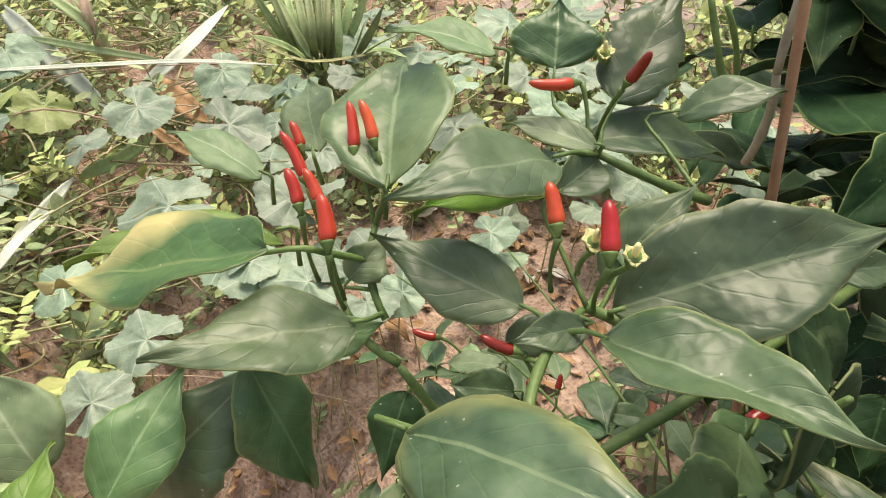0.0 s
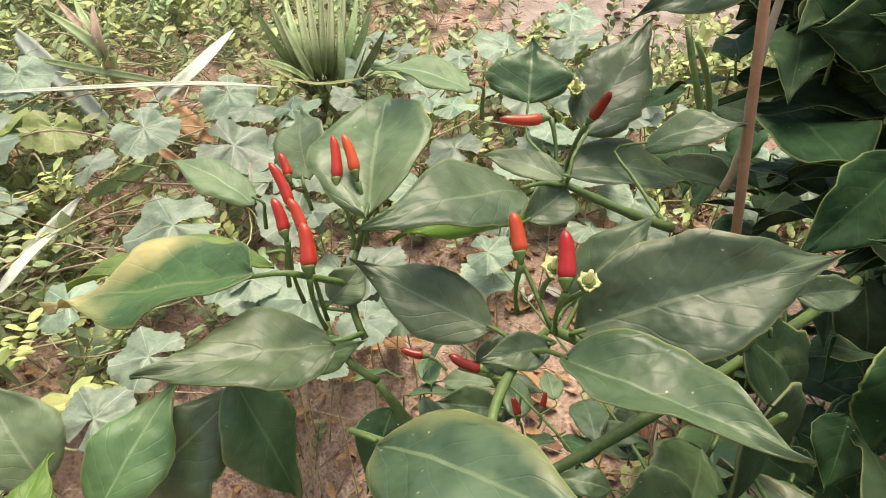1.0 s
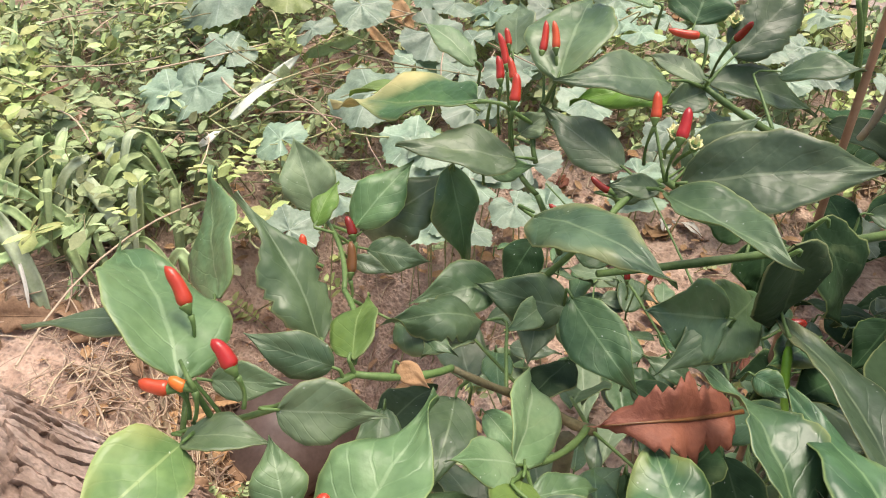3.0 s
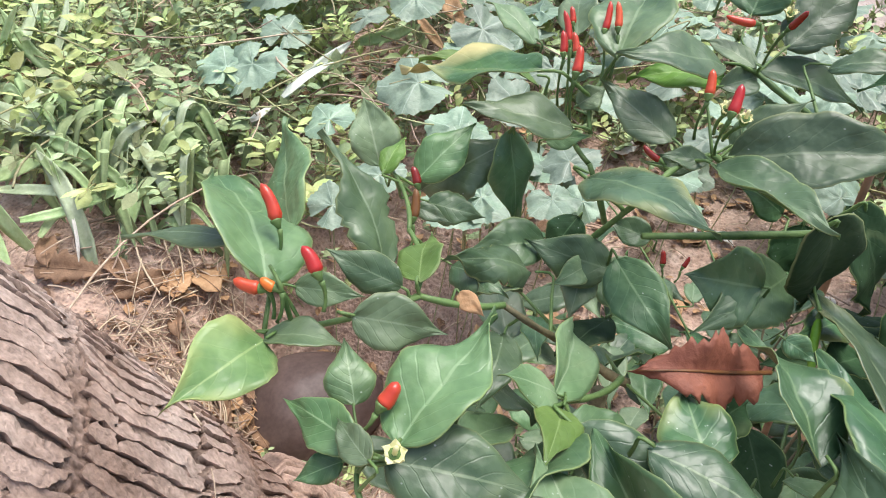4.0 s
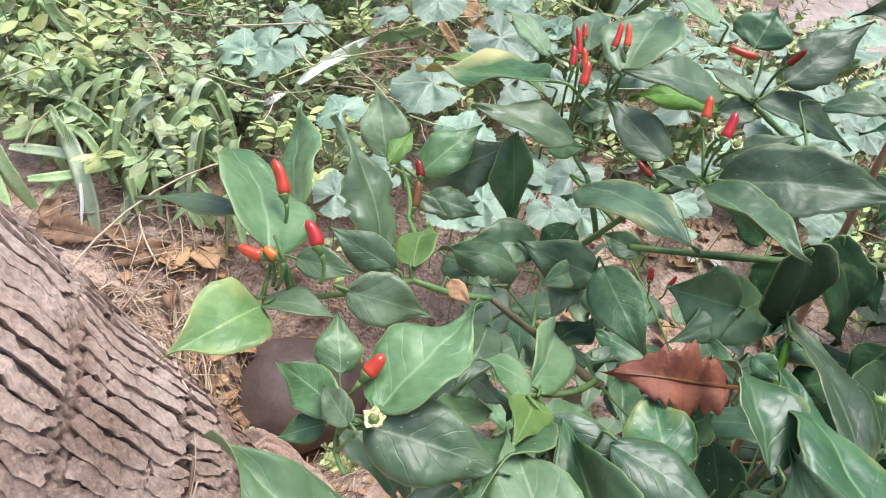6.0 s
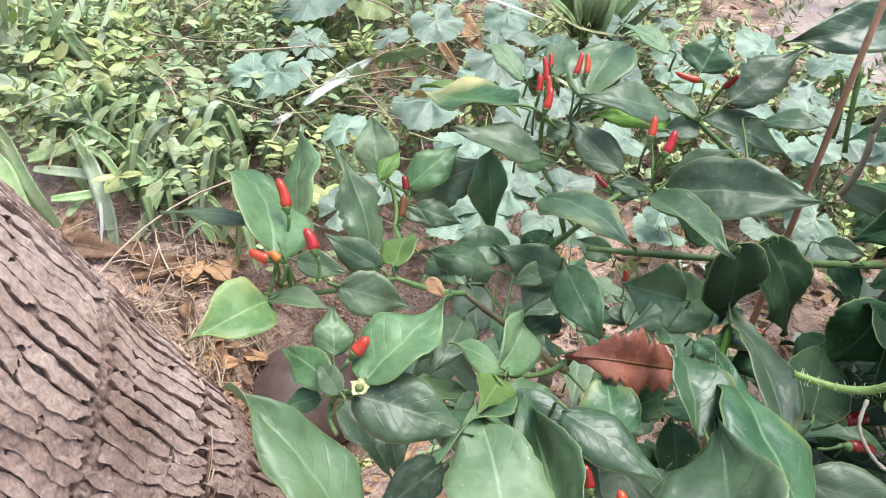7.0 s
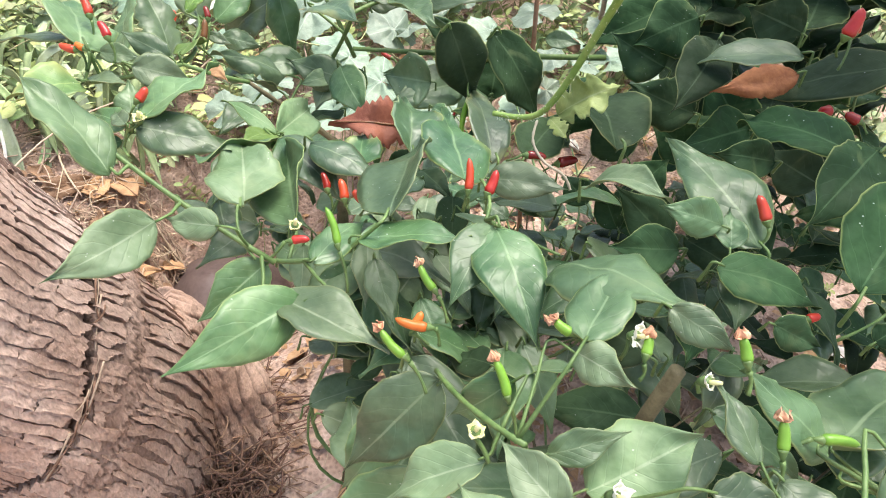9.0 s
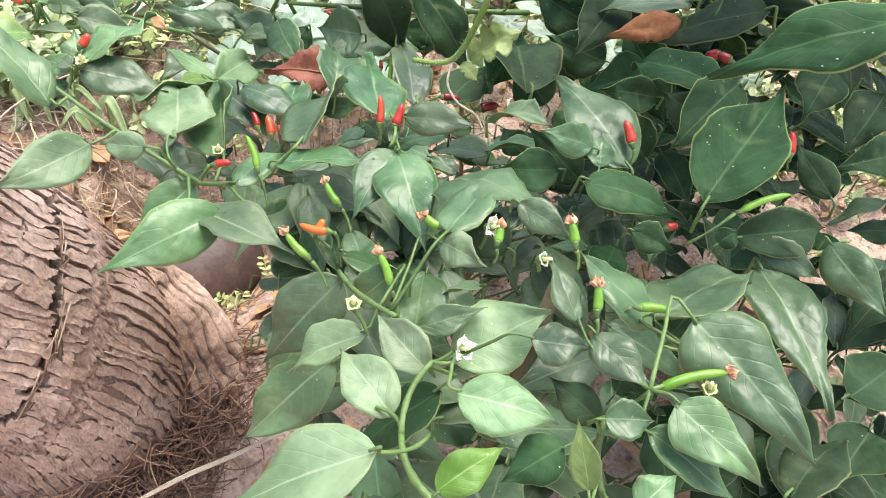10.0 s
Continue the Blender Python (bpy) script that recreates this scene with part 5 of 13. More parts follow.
dead_leaf((-0.232, 0.373, ground_height(-0.232, 0.373) + 0.012), 0.053, 0.026, 5.7, DEAD_TAN, "curled dry leaf beside the trunk", (0.04, -0.15, 1.00))
dead_leaf((-0.195, 0.328, ground_height(-0.195, 0.328) + 0.012), 0.074, 0.035, 5.0, DEAD_BROWN, "curled dry leaf beside the trunk", (0.16, -1.03, 1.00))
dead_leaf((-0.409, 0.555, ground_height(-0.409, 0.555) + 0.012), 0.053, 0.029, 3.9, DEAD_TAN, "curled dry leaf beside the trunk", (0.20, -0.66, 1.00))
dead_leaf((-0.230, 0.471, ground_height(-0.230, 0.471) + 0.012), 0.052, 0.027, 5.8, DEAD_TAN, "curled dry leaf beside the trunk", (0.27, -0.22, 1.00))
dead_leaf((-0.332, 0.380, ground_height(-0.332, 0.380) + 0.012), 0.053, 0.031, 1.1, DEAD_BROWN, "curled dry leaf beside the trunk", (0.39, 0.17, 1.00))
dead_leaf((-0.313, 0.330, ground_height(-0.313, 0.330) + 0.012), 0.037, 0.022, 4.6, DEAD_TAN, "curled dry leaf beside the trunk", (-0.60, -0.40, 1.00))
dead_leaf((-0.221, 0.314, ground_height(-0.221, 0.314) + 0.012), 0.044, 0.015, 3.2, DEAD_TAN, "curled dry leaf beside the trunk", (0.06, 0.36, 1.00))
dead_leaf((-0.378, 0.338, ground_height(-0.378, 0.338) + 0.012), 0.073, 0.030, 5.2, DEAD_BROWN, "curled dry leaf beside the trunk", (0.12, 0.03, 1.00))
dead_leaf((-0.441, 0.494, ground_height(-0.441, 0.494) + 0.012), 0.056, 0.017, 3.1, DEAD_TAN, "curled dry leaf beside the trunk", (0.77, -0.80, 1.00))
dead_leaf((-0.157, 0.308, ground_height(-0.157, 0.308) + 0.012), 0.072, 0.034, 5.8, DEAD_TAN, "curled dry leaf beside the trunk", (-0.28, 0.42, 1.00))
dead_leaf((-0.217, 0.339, ground_height(-0.217, 0.339) + 0.012), 0.048, 0.027, 0.2, DEAD_BROWN, "curled dry leaf beside the trunk", (-0.36, -0.37, 1.00))
dead_leaf((-0.295, 0.496, ground_height(-0.295, 0.496) + 0.012), 0.050, 0.029, 1.2, DEAD_TAN, "curled dry leaf beside the trunk", (-0.31, -0.68, 1.00))
dead_leaf((-0.317, 0.467, ground_height(-0.317, 0.467) + 0.012), 0.040, 0.021, 4.6, DEAD_TAN, "curled dry leaf beside the trunk", (0.22, -0.32, 1.00))
dead_leaf((0.316, 0.389, ground_height(0.316, 0.389) + 0.008), 0.053, 0.020, 0.9, DEAD_TAN, "tan dead leaf on the soil", (0.22, -0.20, 1.00))
dead_leaf((0.507, 0.801, ground_height(0.507, 0.801) + 0.008), 0.028, 0.013, 5.9, DEAD_BROWN, "brown dead leaf on the soil", (-0.23, -0.33, 1.00))
dead_leaf((0.598, 0.409, ground_height(0.598, 0.409) + 0.008), 0.037, 0.022, 5.2, DEAD_RED, "reddish dead leaf on the soil", (-0.04, 0.31, 1.00))
dead_leaf((0.234, 0.829, ground_height(0.234, 0.829) + 0.008), 0.049, 0.020, 2.6, BONE, "bleached dead leaf on the soil", (0.32, -0.07, 1.00))
dead_leaf((0.412, 0.727, ground_height(0.412, 0.727) + 0.008), 0.037, 0.020, 1.8, DEAD_TAN, "tan dead leaf on the soil", (-0.49, -0.09, 1.00))
dead_leaf((0.105, 0.372, ground_height(0.105, 0.372) + 0.008), 0.025, 0.014, 4.9, DEAD_BROWN, "brown dead leaf on the soil", (-0.24, -0.29, 1.00))
dead_leaf((0.031, 1.014, ground_height(0.031, 1.014) + 0.008), 0.042, 0.019, 5.8, DEAD_RED, "reddish dead leaf on the soil", (-0.22, -0.20, 1.00))
dead_leaf((0.449, 0.922, ground_height(0.449, 0.922) + 0.008), 0.051, 0.029, 4.5, BONE, "bleached dead leaf on the soil", (-0.31, -0.50, 1.00))
dead_leaf((-0.020, 0.796, ground_height(-0.020, 0.796) + 0.008), 0.041, 0.025, 1.4, DEAD_TAN, "tan dead leaf on the soil", (0.00, -0.30, 1.00))
dead_leaf((-0.020, 0.976, ground_height(-0.020, 0.976) + 0.008), 0.043, 0.018, 3.5, DEAD_BROWN, "brown dead leaf on the soil", (-0.10, -0.34, 1.00))
dead_leaf((-0.183, 0.842, ground_height(-0.183, 0.842) + 0.008), 0.042, 0.016, 3.0, DEAD_RED, "reddish dead leaf on the soil", (-0.03, 0.10, 1.00))
dead_leaf((0.460, 0.773, ground_height(0.460, 0.773) + 0.008), 0.035, 0.019, 1.5, BONE, "bleached dead leaf on the soil", (0.13, -0.37, 1.00))
dead_leaf((0.369, 0.752, ground_height(0.369, 0.752) + 0.008), 0.043, 0.024, 4.9, DEAD_TAN, "tan dead leaf on the soil", (-0.20, 0.23, 1.00))
dead_leaf((0.686, 0.818, ground_height(0.686, 0.818) + 0.008), 0.029, 0.010, 1.4, DEAD_BROWN, "brown dead leaf on the soil", (0.18, -0.14, 1.00))
dead_leaf((0.599, 0.937, ground_height(0.599, 0.937) + 0.008), 0.053, 0.030, 5.2, DEAD_RED, "reddish dead leaf on the soil", (-0.50, 0.08, 1.00))
dead_leaf((0.204, 0.827, ground_height(0.204, 0.827) + 0.008), 0.034, 0.020, 1.7, BONE, "bleached dead leaf on the soil", (0.33, -0.39, 1.00))
dead_leaf((0.627, 0.978, ground_height(0.627, 0.978) + 0.008), 0.053, 0.022, 2.0, DEAD_TAN, "tan dead leaf on the soil", (-0.18, -0.23, 1.00))
dead_leaf((-0.097, 0.676, ground_height(-0.097, 0.676) + 0.008), 0.027, 0.015, 5.0, DEAD_BROWN, "brown dead leaf on the soil", (0.16, -0.04, 1.00))
dead_leaf((0.180, 0.614, ground_height(0.180, 0.614) + 0.008), 0.045, 0.020, 5.8, DEAD_RED, "reddish dead leaf on the soil", (0.24, 0.12, 1.00))
dead_leaf((0.678, 0.532, ground_height(0.678, 0.532) + 0.008), 0.035, 0.013, 5.6, BONE, "bleached dead leaf on the soil", (0.08, 0.24, 1.00))
dead_leaf((0.603, 0.988, ground_height(0.603, 0.988) + 0.008), 0.031, 0.012, 5.3, DEAD_TAN, "tan dead leaf on the soil", (-0.29, -0.39, 1.00))
dead_leaf((0.456, 0.364, ground_height(0.456, 0.364) + 0.008), 0.040, 0.015, 0.8, DEAD_BROWN, "brown dead leaf on the soil", (0.24, -0.41, 1.00))
dead_leaf((0.318, 0.651, ground_height(0.318, 0.651) + 0.008), 0.046, 0.017, 1.4, DEAD_RED, "reddish dead leaf on the soil", (-0.12, -0.24, 1.00))
dead_leaf((0.511, 0.474, ground_height(0.511, 0.474) + 0.008), 0.052, 0.023, 1.2, BONE, "bleached dead leaf on the soil", (-0.01, -0.25, 1.00))
dead_leaf((-0.193, 0.650, ground_height(-0.193, 0.650) + 0.008), 0.034, 0.016, 2.4, DEAD_TAN, "tan dead leaf on the soil", (-0.31, -0.30, 1.00))
dead_leaf((0.666, 0.745, ground_height(0.666, 0.745) + 0.008), 0.053, 0.031, 3.6, DEAD_BROWN, "brown dead leaf on the soil", (-0.03, -0.07, 1.00))
dead_leaf((-0.544, 0.447, ground_height(-0.544, 0.447) + 0.014), 0.115, 0.048, 0.3, DEAD_BROWN, "large curled brown dead leaf beside the trunk", (-0.20, -0.60, 0.60), 0.35)
dead_leaf((-0.455, 0.484, ground_height(-0.455, 0.484) + 0.014), 0.09, 0.038, 1.1, DEAD_BROWN, "large curled brown dead leaf beside the trunk", (0.50, -0.50, 0.50), 0.35)
dead_leaf((-0.403, 0.477, ground_height(-0.403, 0.477) + 0.014), 0.07, 0.029, 2.2, DEAD_BROWN, "large curled brown dead leaf beside the trunk", (-0.40, -0.30, 0.70), 0.35)
dead_leaf((-0.339, 0.477, ground_height(-0.339, 0.477) + 0.014), 0.07, 0.029, 0.7, DEAD_TAN, "large curled tan dead leaf beside the trunk", (0.20, -0.50, 0.80), 0.35)


def weed_edge(x):
    """How near the weeds come."""
    pts = ((-3, 0.50), (-0.75, 0.62), (-0.5, 0.66), (-0.36, 0.76), (-0.22, 0.86), (0.0, 1.0), (0.35, 1.02), (0.6, 0.98), (0.9, 0.9), (3, 0.8))
    for (x0, y0), (x1, y1) in zip(pts, pts[1:]):
        if x0 <= x <= x1:
            return y0 + (y1 - y0) * (x - x0) / (x1 - x0)
    return 1.0


def leaflet(c, d, n, length, width):
    """A small oval leaflet of six corners, slightly folded."""
    s = d.cross(n).normalized()
    n = s.cross(d)
    a, b = c + d * (length * 0.32), c + d * (length * 0.70)
    w = width / 2
    v = [c, a + s * w + n * (w * 0.25), b + s * (w * 0.9) + n * (w * 0.25), c + d * length, b - s * (w * 0.9) + n * (w * 0.25), a - s * w + n * (w * 0.25), a, b]
    return v, [(0, 6, 1), (1, 6, 7, 2), (2, 7, 3), (0, 5, 6), (5, 4, 7, 6), (4, 3, 7)]


def sprig(rnd, x, y, size):
    """A little weed: a leaning stem with paired leaflets; returns stem and leaf chunks."""
    z = ground_height(x, y)
    root = Vector((x, y, z))
    lean = Vector((rnd.uniform(-0.9, 0.9), rnd.uniform(-0.9, 0.6), rnd.uniform(0.35, 1.1))).normalized()
    top = root + lean * size
    pts = [root, root + lean * (size * 0.5) + Vector((0, 0, size * 0.06)), top]
    stemv = tube_data(pts, [0.0011, 0.0009, 0.0006], 4, False)
    leaves = []
    pairs = rnd.randint(4, 8)
    base_len = 0.008 + size * rnd.uniform(0.06, 0.15)
    for k in range(pairs):
        t = 0.42 + 0.58 * k / (pairs - 1)
        p = root.lerp(top, t)
        for sgn in (-1, 1):
            az = Matrix.Rotation(rnd.uniform(-0.5, 0.5), 3, lean) @ lean.orthogonal().normalized() * sgn
            d = (az + lean * rnd.uniform(0.1, 0.6) + Vector((0, 0, rnd.uniform(-0.2, 0.4)))).normalized()
            n = Vector((rnd.uniform(-0.5, 0.5), rnd.uniform(-0.7, 0.3), 1)).normalized()
            ln = base_len * rnd.uniform(0.75, 1.25)
            leaves.append(leaflet(p, d, n, ln, ln * rnd.uniform(0.42, 0.62)))
    return stemv, leaves


def build_weeds():
    rnd = random.Random(11)
    for name, material, count, label in (("weed_patch", WEED, 4600, "low tangle of small-leaved green weeds"), ("bright_weed_patch", WEED_BRIGHT, 2600, "yellow-green small-leaved weeds in the light")):
        leaves, stems = [], []
        tries = 0
        while len(stems) < count and tries < 200000:
            tries += 1
            if len(stems) < count * 0.8:
                y = 0.4 + 2.3 * rnd.random() ** 1.6
                x = rnd.uniform(-1.6 - 0.2 * y, 1.3 + 0.2 * y)
                x, y = x + rnd.gauss(0, 0.12 + 0.2 * (abs(x) > 1.0)), y + (rnd.gauss(0, 0.35) if y > 1.9 else 0)
            else:
                a, far = rnd.uniform(-0.6, 3.6), abs(rnd.gauss(0, 0.9))
                x, y = (1.7 + far) * math.cos(a) - 0.2, 1.0 + (1.3 + far) * math.sin(a)
            e = weed_edge(x)
            if (y < e - 0.16 and (x < -0.28 or y < 0.36 or rnd.random() > 0.10)) or (e - 0.16 < y < e - 0.07 and rnd.random() > 0.3):
                continue
            if y > 1.44 and 0.1 < x < 1.2 and rnd.random() > 0.12:
                continue
            if noise.noise(Vector((x * 4, y * 4, 2.0 if material is WEED else 9.0))) < (-0.32 if material is WEED else -0.12):
                continue
            tall = x < -0.36 and y < 0.76
            if x < -0.33 and y < e - 0.07 and rnd.random() < 0.85:
                continue
            near = 1.25 if tall else 1.0 if y > e + 0.1 else 0.75 if y > e - 0.16 else 0.45
            s, l = sprig(rnd, x, y, near * rnd.uniform(0.06, 0.14))
            stems.append(s)
            leaves.extend(l)
        v, f = merge(leaves)
        patch = mesh_object(name, v, f, material)
        tagged(patch, label, "weeds", kind="stuff")
        v, f = merge(stems)
        tagged(mesh_object("weed_stems", v, f, WEED_STEM), "thin pale stems of low weeds", "weeds", kind="stuff")
    # runners and dry stalks through the weeds
    for name, material, count, label in (("dry_runners", STRAW, 260, "pale dry stalks and runners through the weeds"), ("green_runners", WEED_STEM, 420, "thin pale green creeper stems over the weeds")):
        runs = []
        for k in range(count):
            y = 0.45 + 2.0 * rnd.random() ** 1.4
            x = rnd.uniform(-1.7, 1.5)
            if k % 3 == 0:
                x, y = rnd.uniform(-0.85, -0.15), rnd.uniform(0.7, 1.4)
            if y < weed_edge(x) - 0.1:
                continue
            a = rnd.uniform(0, 6.28)
            ln = rnd.uniform(0.10, 0.35)
            p = Vector((x, y, ground_height(x, y) + rnd.uniform(0.02, 0.115)))
            q = p + Vector((math.cos(a) * ln, math.sin(a) * ln, rnd.uniform(-0.03, 0.05)))
            q.z = max(q.z, ground_height(q.x, q.y) + 0.01)
            runs.append(tube_data(bent(p, q, rnd.uniform(-0.03, 0.02), rnd.uniform(-0.05, 0.05), 8), rnd.uniform(0.0007, 0.0016), 5, False))
        v, f = merge(runs)
        tagged(mesh_object(name, v, f, material), label, "dry stalks" if material is STRAW else "creeper stems", kind="stuff")


build_weeds()


def build_litter():
    rnd = random.Random(5)
    straw, flakes, tan, grit = [], [], [], []
    for k in range(3600):
        if k < 2400:
            x, y = rnd.uniform(-0.75, 0.95), rnd.uniform(-0.05, 1.1)
        else:
            x, y = rnd.uniform(-0.3, 1.4), rnd.uniform(0.9, 2.4)
        a, ln = rnd.uniform(0, 6.28), rnd.uniform(0.008, 0.05)
        p = Vector((x, y, ground_height(x, y) + rnd.uniform(0.001, 0.008)))
        q = p + Vector((math.cos(a) * ln, math.sin(a) * ln, 0))
        q.z = ground_height(q.x, q.y) + rnd.uniform(0.001, 0.012)
        straw.append(tube_data(bent(p, q, -0.002, rnd.uniform(-0.004, 0.004), 4), rnd.uniform(0.0004, 0.0013), 4, False))
    for k in range(3800):
        x, y = (rnd.uniform(-0.75, 1.2), rnd.uniform(-0.05, 2.2)) if k < 2000 else (rnd.uniform(-0.45, 0.75), rnd.uniform(0.25, 1.05))
        a, ln = rnd.uniform(0, 6.28), rnd.uniform(0.006, 0.028) * (1.5 if k % 9 == 0 else 1.0)
        p = Vector((x, y, ground_height(x, y) + rnd.uniform(0.002, 0.007)))
        d = Vector((math.cos(a), math.sin(a), rnd.uniform(-0.2, 0.35))).normalized()
        n = Vector((rnd.uniform(-0.5, 0.5), rnd.uniform(-0.5, 0.5), 1)).normalized()
        (flakes if rnd.random() < 0.3 else tan).append(leaflet(p, d, n, ln, ln * rnd.uniform(0.3, 0.7)))
    for k in range(2600):
        x, y = rnd.uniform(-0.7, 1.1), rnd.uniform(0.0, 1.3)
        r = rnd.uniform(0.001, 0.0045)
        c = Vector((x, y, ground_height(x, y) + r * 0.2))
        v = [c + Vector((sx * r * rnd.uniform(0.6, 1.3), sy * r * rnd.uniform(0.6, 1.3), sz * r * rnd.uniform(0.5, 0.9))) for sx, sy, sz in ((1, 0, 0), (0, 1, 0), (-1, 0, 0), (0, -1, 0), (0, 0, 1), (0, 0, -1))]
        grit.append((v, [(0, 1, 4), (1, 2, 4), (2, 3, 4), (3, 0, 4), (1, 0, 5), (2, 1, 5), (3, 2, 5), (0, 3, 5)]))
    for name, chunks, mat, label, smooth in (("straw_litter", straw, STRAW, "short dry straw scattered on the soil", True), ("brown_leaf_litter", flakes, DEAD_BROWN, "crumbled brown leaf flakes on the soil", False), ("tan_leaf_litter", tan, DEAD_TAN, "crumbled tan leaf flakes on the soil", False), ("soil_grit", grit, SOIL, "small reddish soil crumbs and grit", False)):
        v, f = merge(chunks)
        tagged(mesh_object(name, v, f, mat, smooth=smooth), label, "litter", kind="stuff")


build_litter()


def build_root_fibres():
    """Matted fibres and dry roots at the foot of the palm."""
    rnd = random.Random(21)
    chunks = []
    for k in range(1700):
        w = rnd.uniform(-1.3, 1.9)
        r = rnd.uniform(0.112, 0.20)
        x, y = -0.125 + r * math.cos(w), 0.145 + r * math.sin(w)
        z = ground_height(x, y) + rnd.uniform(0.0, 0.07) * (0.20 - r) / 0.088
        p = Vector((x, y, max(z, ground_height(x, y))))
        a, ln = rnd.uniform(0, 6.28), rnd.uniform(0.02, 0.07)
        q = p + Vector((math.cos(a) * ln, math.sin(a) * ln, rnd.uniform(-0.02, 0.03)))
        q.z = max(q.z, ground_height(q.x, q.y) + 0.002)
        chunks.append(tube_data(bent(p, q, rnd.uniform(-0.01, 0.01), rnd.uniform(-0.012, 0.012), 7), rnd.uniform(0.0004, 0.0012), 4, False))
    v, f = merge(chunks)
    tagged(mesh_object("root_fibres", v, f, FIBRE), "matted brown root fibres at the foot of the palm", "root fibres", kind="stuff")


def build_trunk_straw():
    """Dry straw and palm shreds heaped along the trunk."""
    rnd = random.Random(22)
    chunks = []
    for k in range(620):
        y = rnd.uniform(0.26, 0.56)
        x = -0.17 - 0.75 * (y - 0.22) + rnd.gauss(0, 0.085)
        p = Vector((x, y, ground_height(x, y) + rnd.uniform(0.002, 0.03)))
        a, ln = rnd.uniform(0, 6.28), rnd.uniform(0.02, 0.09)
        q = p + Vector((math.cos(a) * ln, math.sin(a) * ln, 0))
        q.z = ground_height(q.x, q.y) + rnd.uniform(0.002, 0.03)
        chunks.append(tube_data(bent(p, q, rnd.uniform(-0.012, 0.004), rnd.uniform(-0.012, 0.012), 7), rnd.uniform(0.0005, 0.0016), 4, False))
    v, f = merge(chunks)
    tagged(mesh_object("dry_straw", v, f, STRAW), "pale dry straw and palm shreds heaped by the trunk", "straw", kind="stuff")


build_trunk_straw()
build_root_fibres()


def bark_shreds():
    """Long shreds of old bark and leaf base lying along the trunk."""
    rnd = random.Random(41)
    for k in range(22):
        y = rnd.uniform(0.27, 0.50)
        x = -0.185 - 0.72 * (y - 0.24) + rnd.gauss(0, 0.03)
        a = math.radians(rnd.gauss(128, 16))
        d = Vector((math.cos(a), math.sin(a), 0)) * rnd.uniform(0.03, 0.065)
        pts = []
        for t in (-1, 0, 1):
            p = Vector((x, y, 0)) + d * t
            p.z = ground_height(p.x, p.y) + 0.006 + 0.012 * rnd.random()
            pts.append(tuple(p))
        strap(*pts, width=rnd.uniform(0.006, 0.017), material=rnd.choice((DEAD_TAN, DEAD_BROWN, DRY_STALK)), name="bark_shred", label="long dry shred of palm bark on the soil by the trunk")


bark_shreds()


def bristly_vine(*points):
    """A hairy creeper stem with a leaf tuft and a tendril."""
    line = smooth_line(points, 40)
    vine = empty("bristly_vine", points[-1], "bright green hairy vine stem with small leaves and tendril", "vine")
    rad = [0.0026 - 0.0010 * k / 39 for k in range(40)]
    v, f = tube_data([local(vine, p) for p in line], rad, 9)
    stalk = mesh_object("stem", v, f, VINE, vine)
    rnd = random.Random(2)
    hairs = []
    for k in range(260):
        i = rnd.randrange(1, 38)
        p = line[i].lerp(line[i + 1], rnd.random())
        d = Vector((rnd.uniform(-1, 1), rnd.uniform(-1, 1), rnd.uniform(-1, 1))).normalized()
        hairs.append(tube_data([local(vine, p + d * 0.001), local(vine, p + d * 0.0040)], [0.00016, 0.00005], 3, False))
    v, f = merge(hairs)
    mesh_object("bristles", v, f, PETAL, stalk)
    node = Vector(points[3])
    vv, ff, uv = blade(local(vine, (0.2664, 0.1807, 0.4577)), local(vine, (0.2970, 0.1841, 0.4837)), 0.026, (0.1, -0.75, 0.6), 0.5, 0.3, 0.1, 0.15, 0, 3, 40, 10, 0.0004, 0.2, 0.45, 0.3)
    mesh_object("leaf", vv, ff, WEED_BRIGHT_LEAF, vine, uvs=uv)
    vv, ff, uv = blade(local(vine, (0.2632, 0.1798, 0.4557)), local(vine, (0.2768, 0.1718, 0.4487)), 0.012, (0.1, -0.6, 0.8), 0.5, 0.3, 0.1, 0.15, 0, 4, 24, 8, 0.0004, 0.2, 0.4, 0.3)
    mesh_object("leaf", vv, ff, WEED_BRIGHT_LEAF, vine, uvs=uv)
    curl = smooth_line(((0.2567, 0.1783, 0.4526), (0.2579, 0.1713, 0.4426), (0.2674, 0.1660, 0.4347), (0.2803, 0.1662, 0.4296), (0.2863, 0.1643, 0.4228)), 24)
    v, f = tube_data([local(vine, p) for p in curl], [0.0006 + 0.0004 * math.sin(k * 1.3) ** 2 for k in range(24)], 6)
    mesh_object("tendril", v, f, STEM_PALE, vine, "pale yellowish tendril")

# ---- chilli plants ----
tall_plant = empty("chilli_plant", (0.285, 0.36, ground_height(0.285, 0.36)), "leafy green chilli plant with upright red fruits beside a palm", "chilli plant", "chilli plants")
front_plant = empty("chilli_plant", (0.16, 0.20, ground_height(0.16, 0.20)), "bushy chilli plant with curled leaves and red fruits over bare soil", "chilli plant", "chilli plants")
flowering_plant = empty("chilli_plant", (0.36, 0.10, ground_height(0.36, 0.10)), "dense chilli plant with white flowers and unripe green fruits", "chilli plant", "chilli plants")
stem(tall_plant, (0.285, 0.36, -0.02), (0.205, 0.297, 0.61), 0.0027, 0.0016, 0, 0.004, STICK, "main_stem")
stem(tall_plant, (0.2512, 0.3915, 0.5055), (0.2553, 0.3872, 0.5578), 0.00197, 0.00174, 0.0, 0.003, STEM_PALE)
stem(tall_plant, (0.2512, 0.3915, 0.5055), (0.2590, 0.4202, 0.4529), 0.00197, 0.00232, 0.0, 0.003, STEM_PALE)
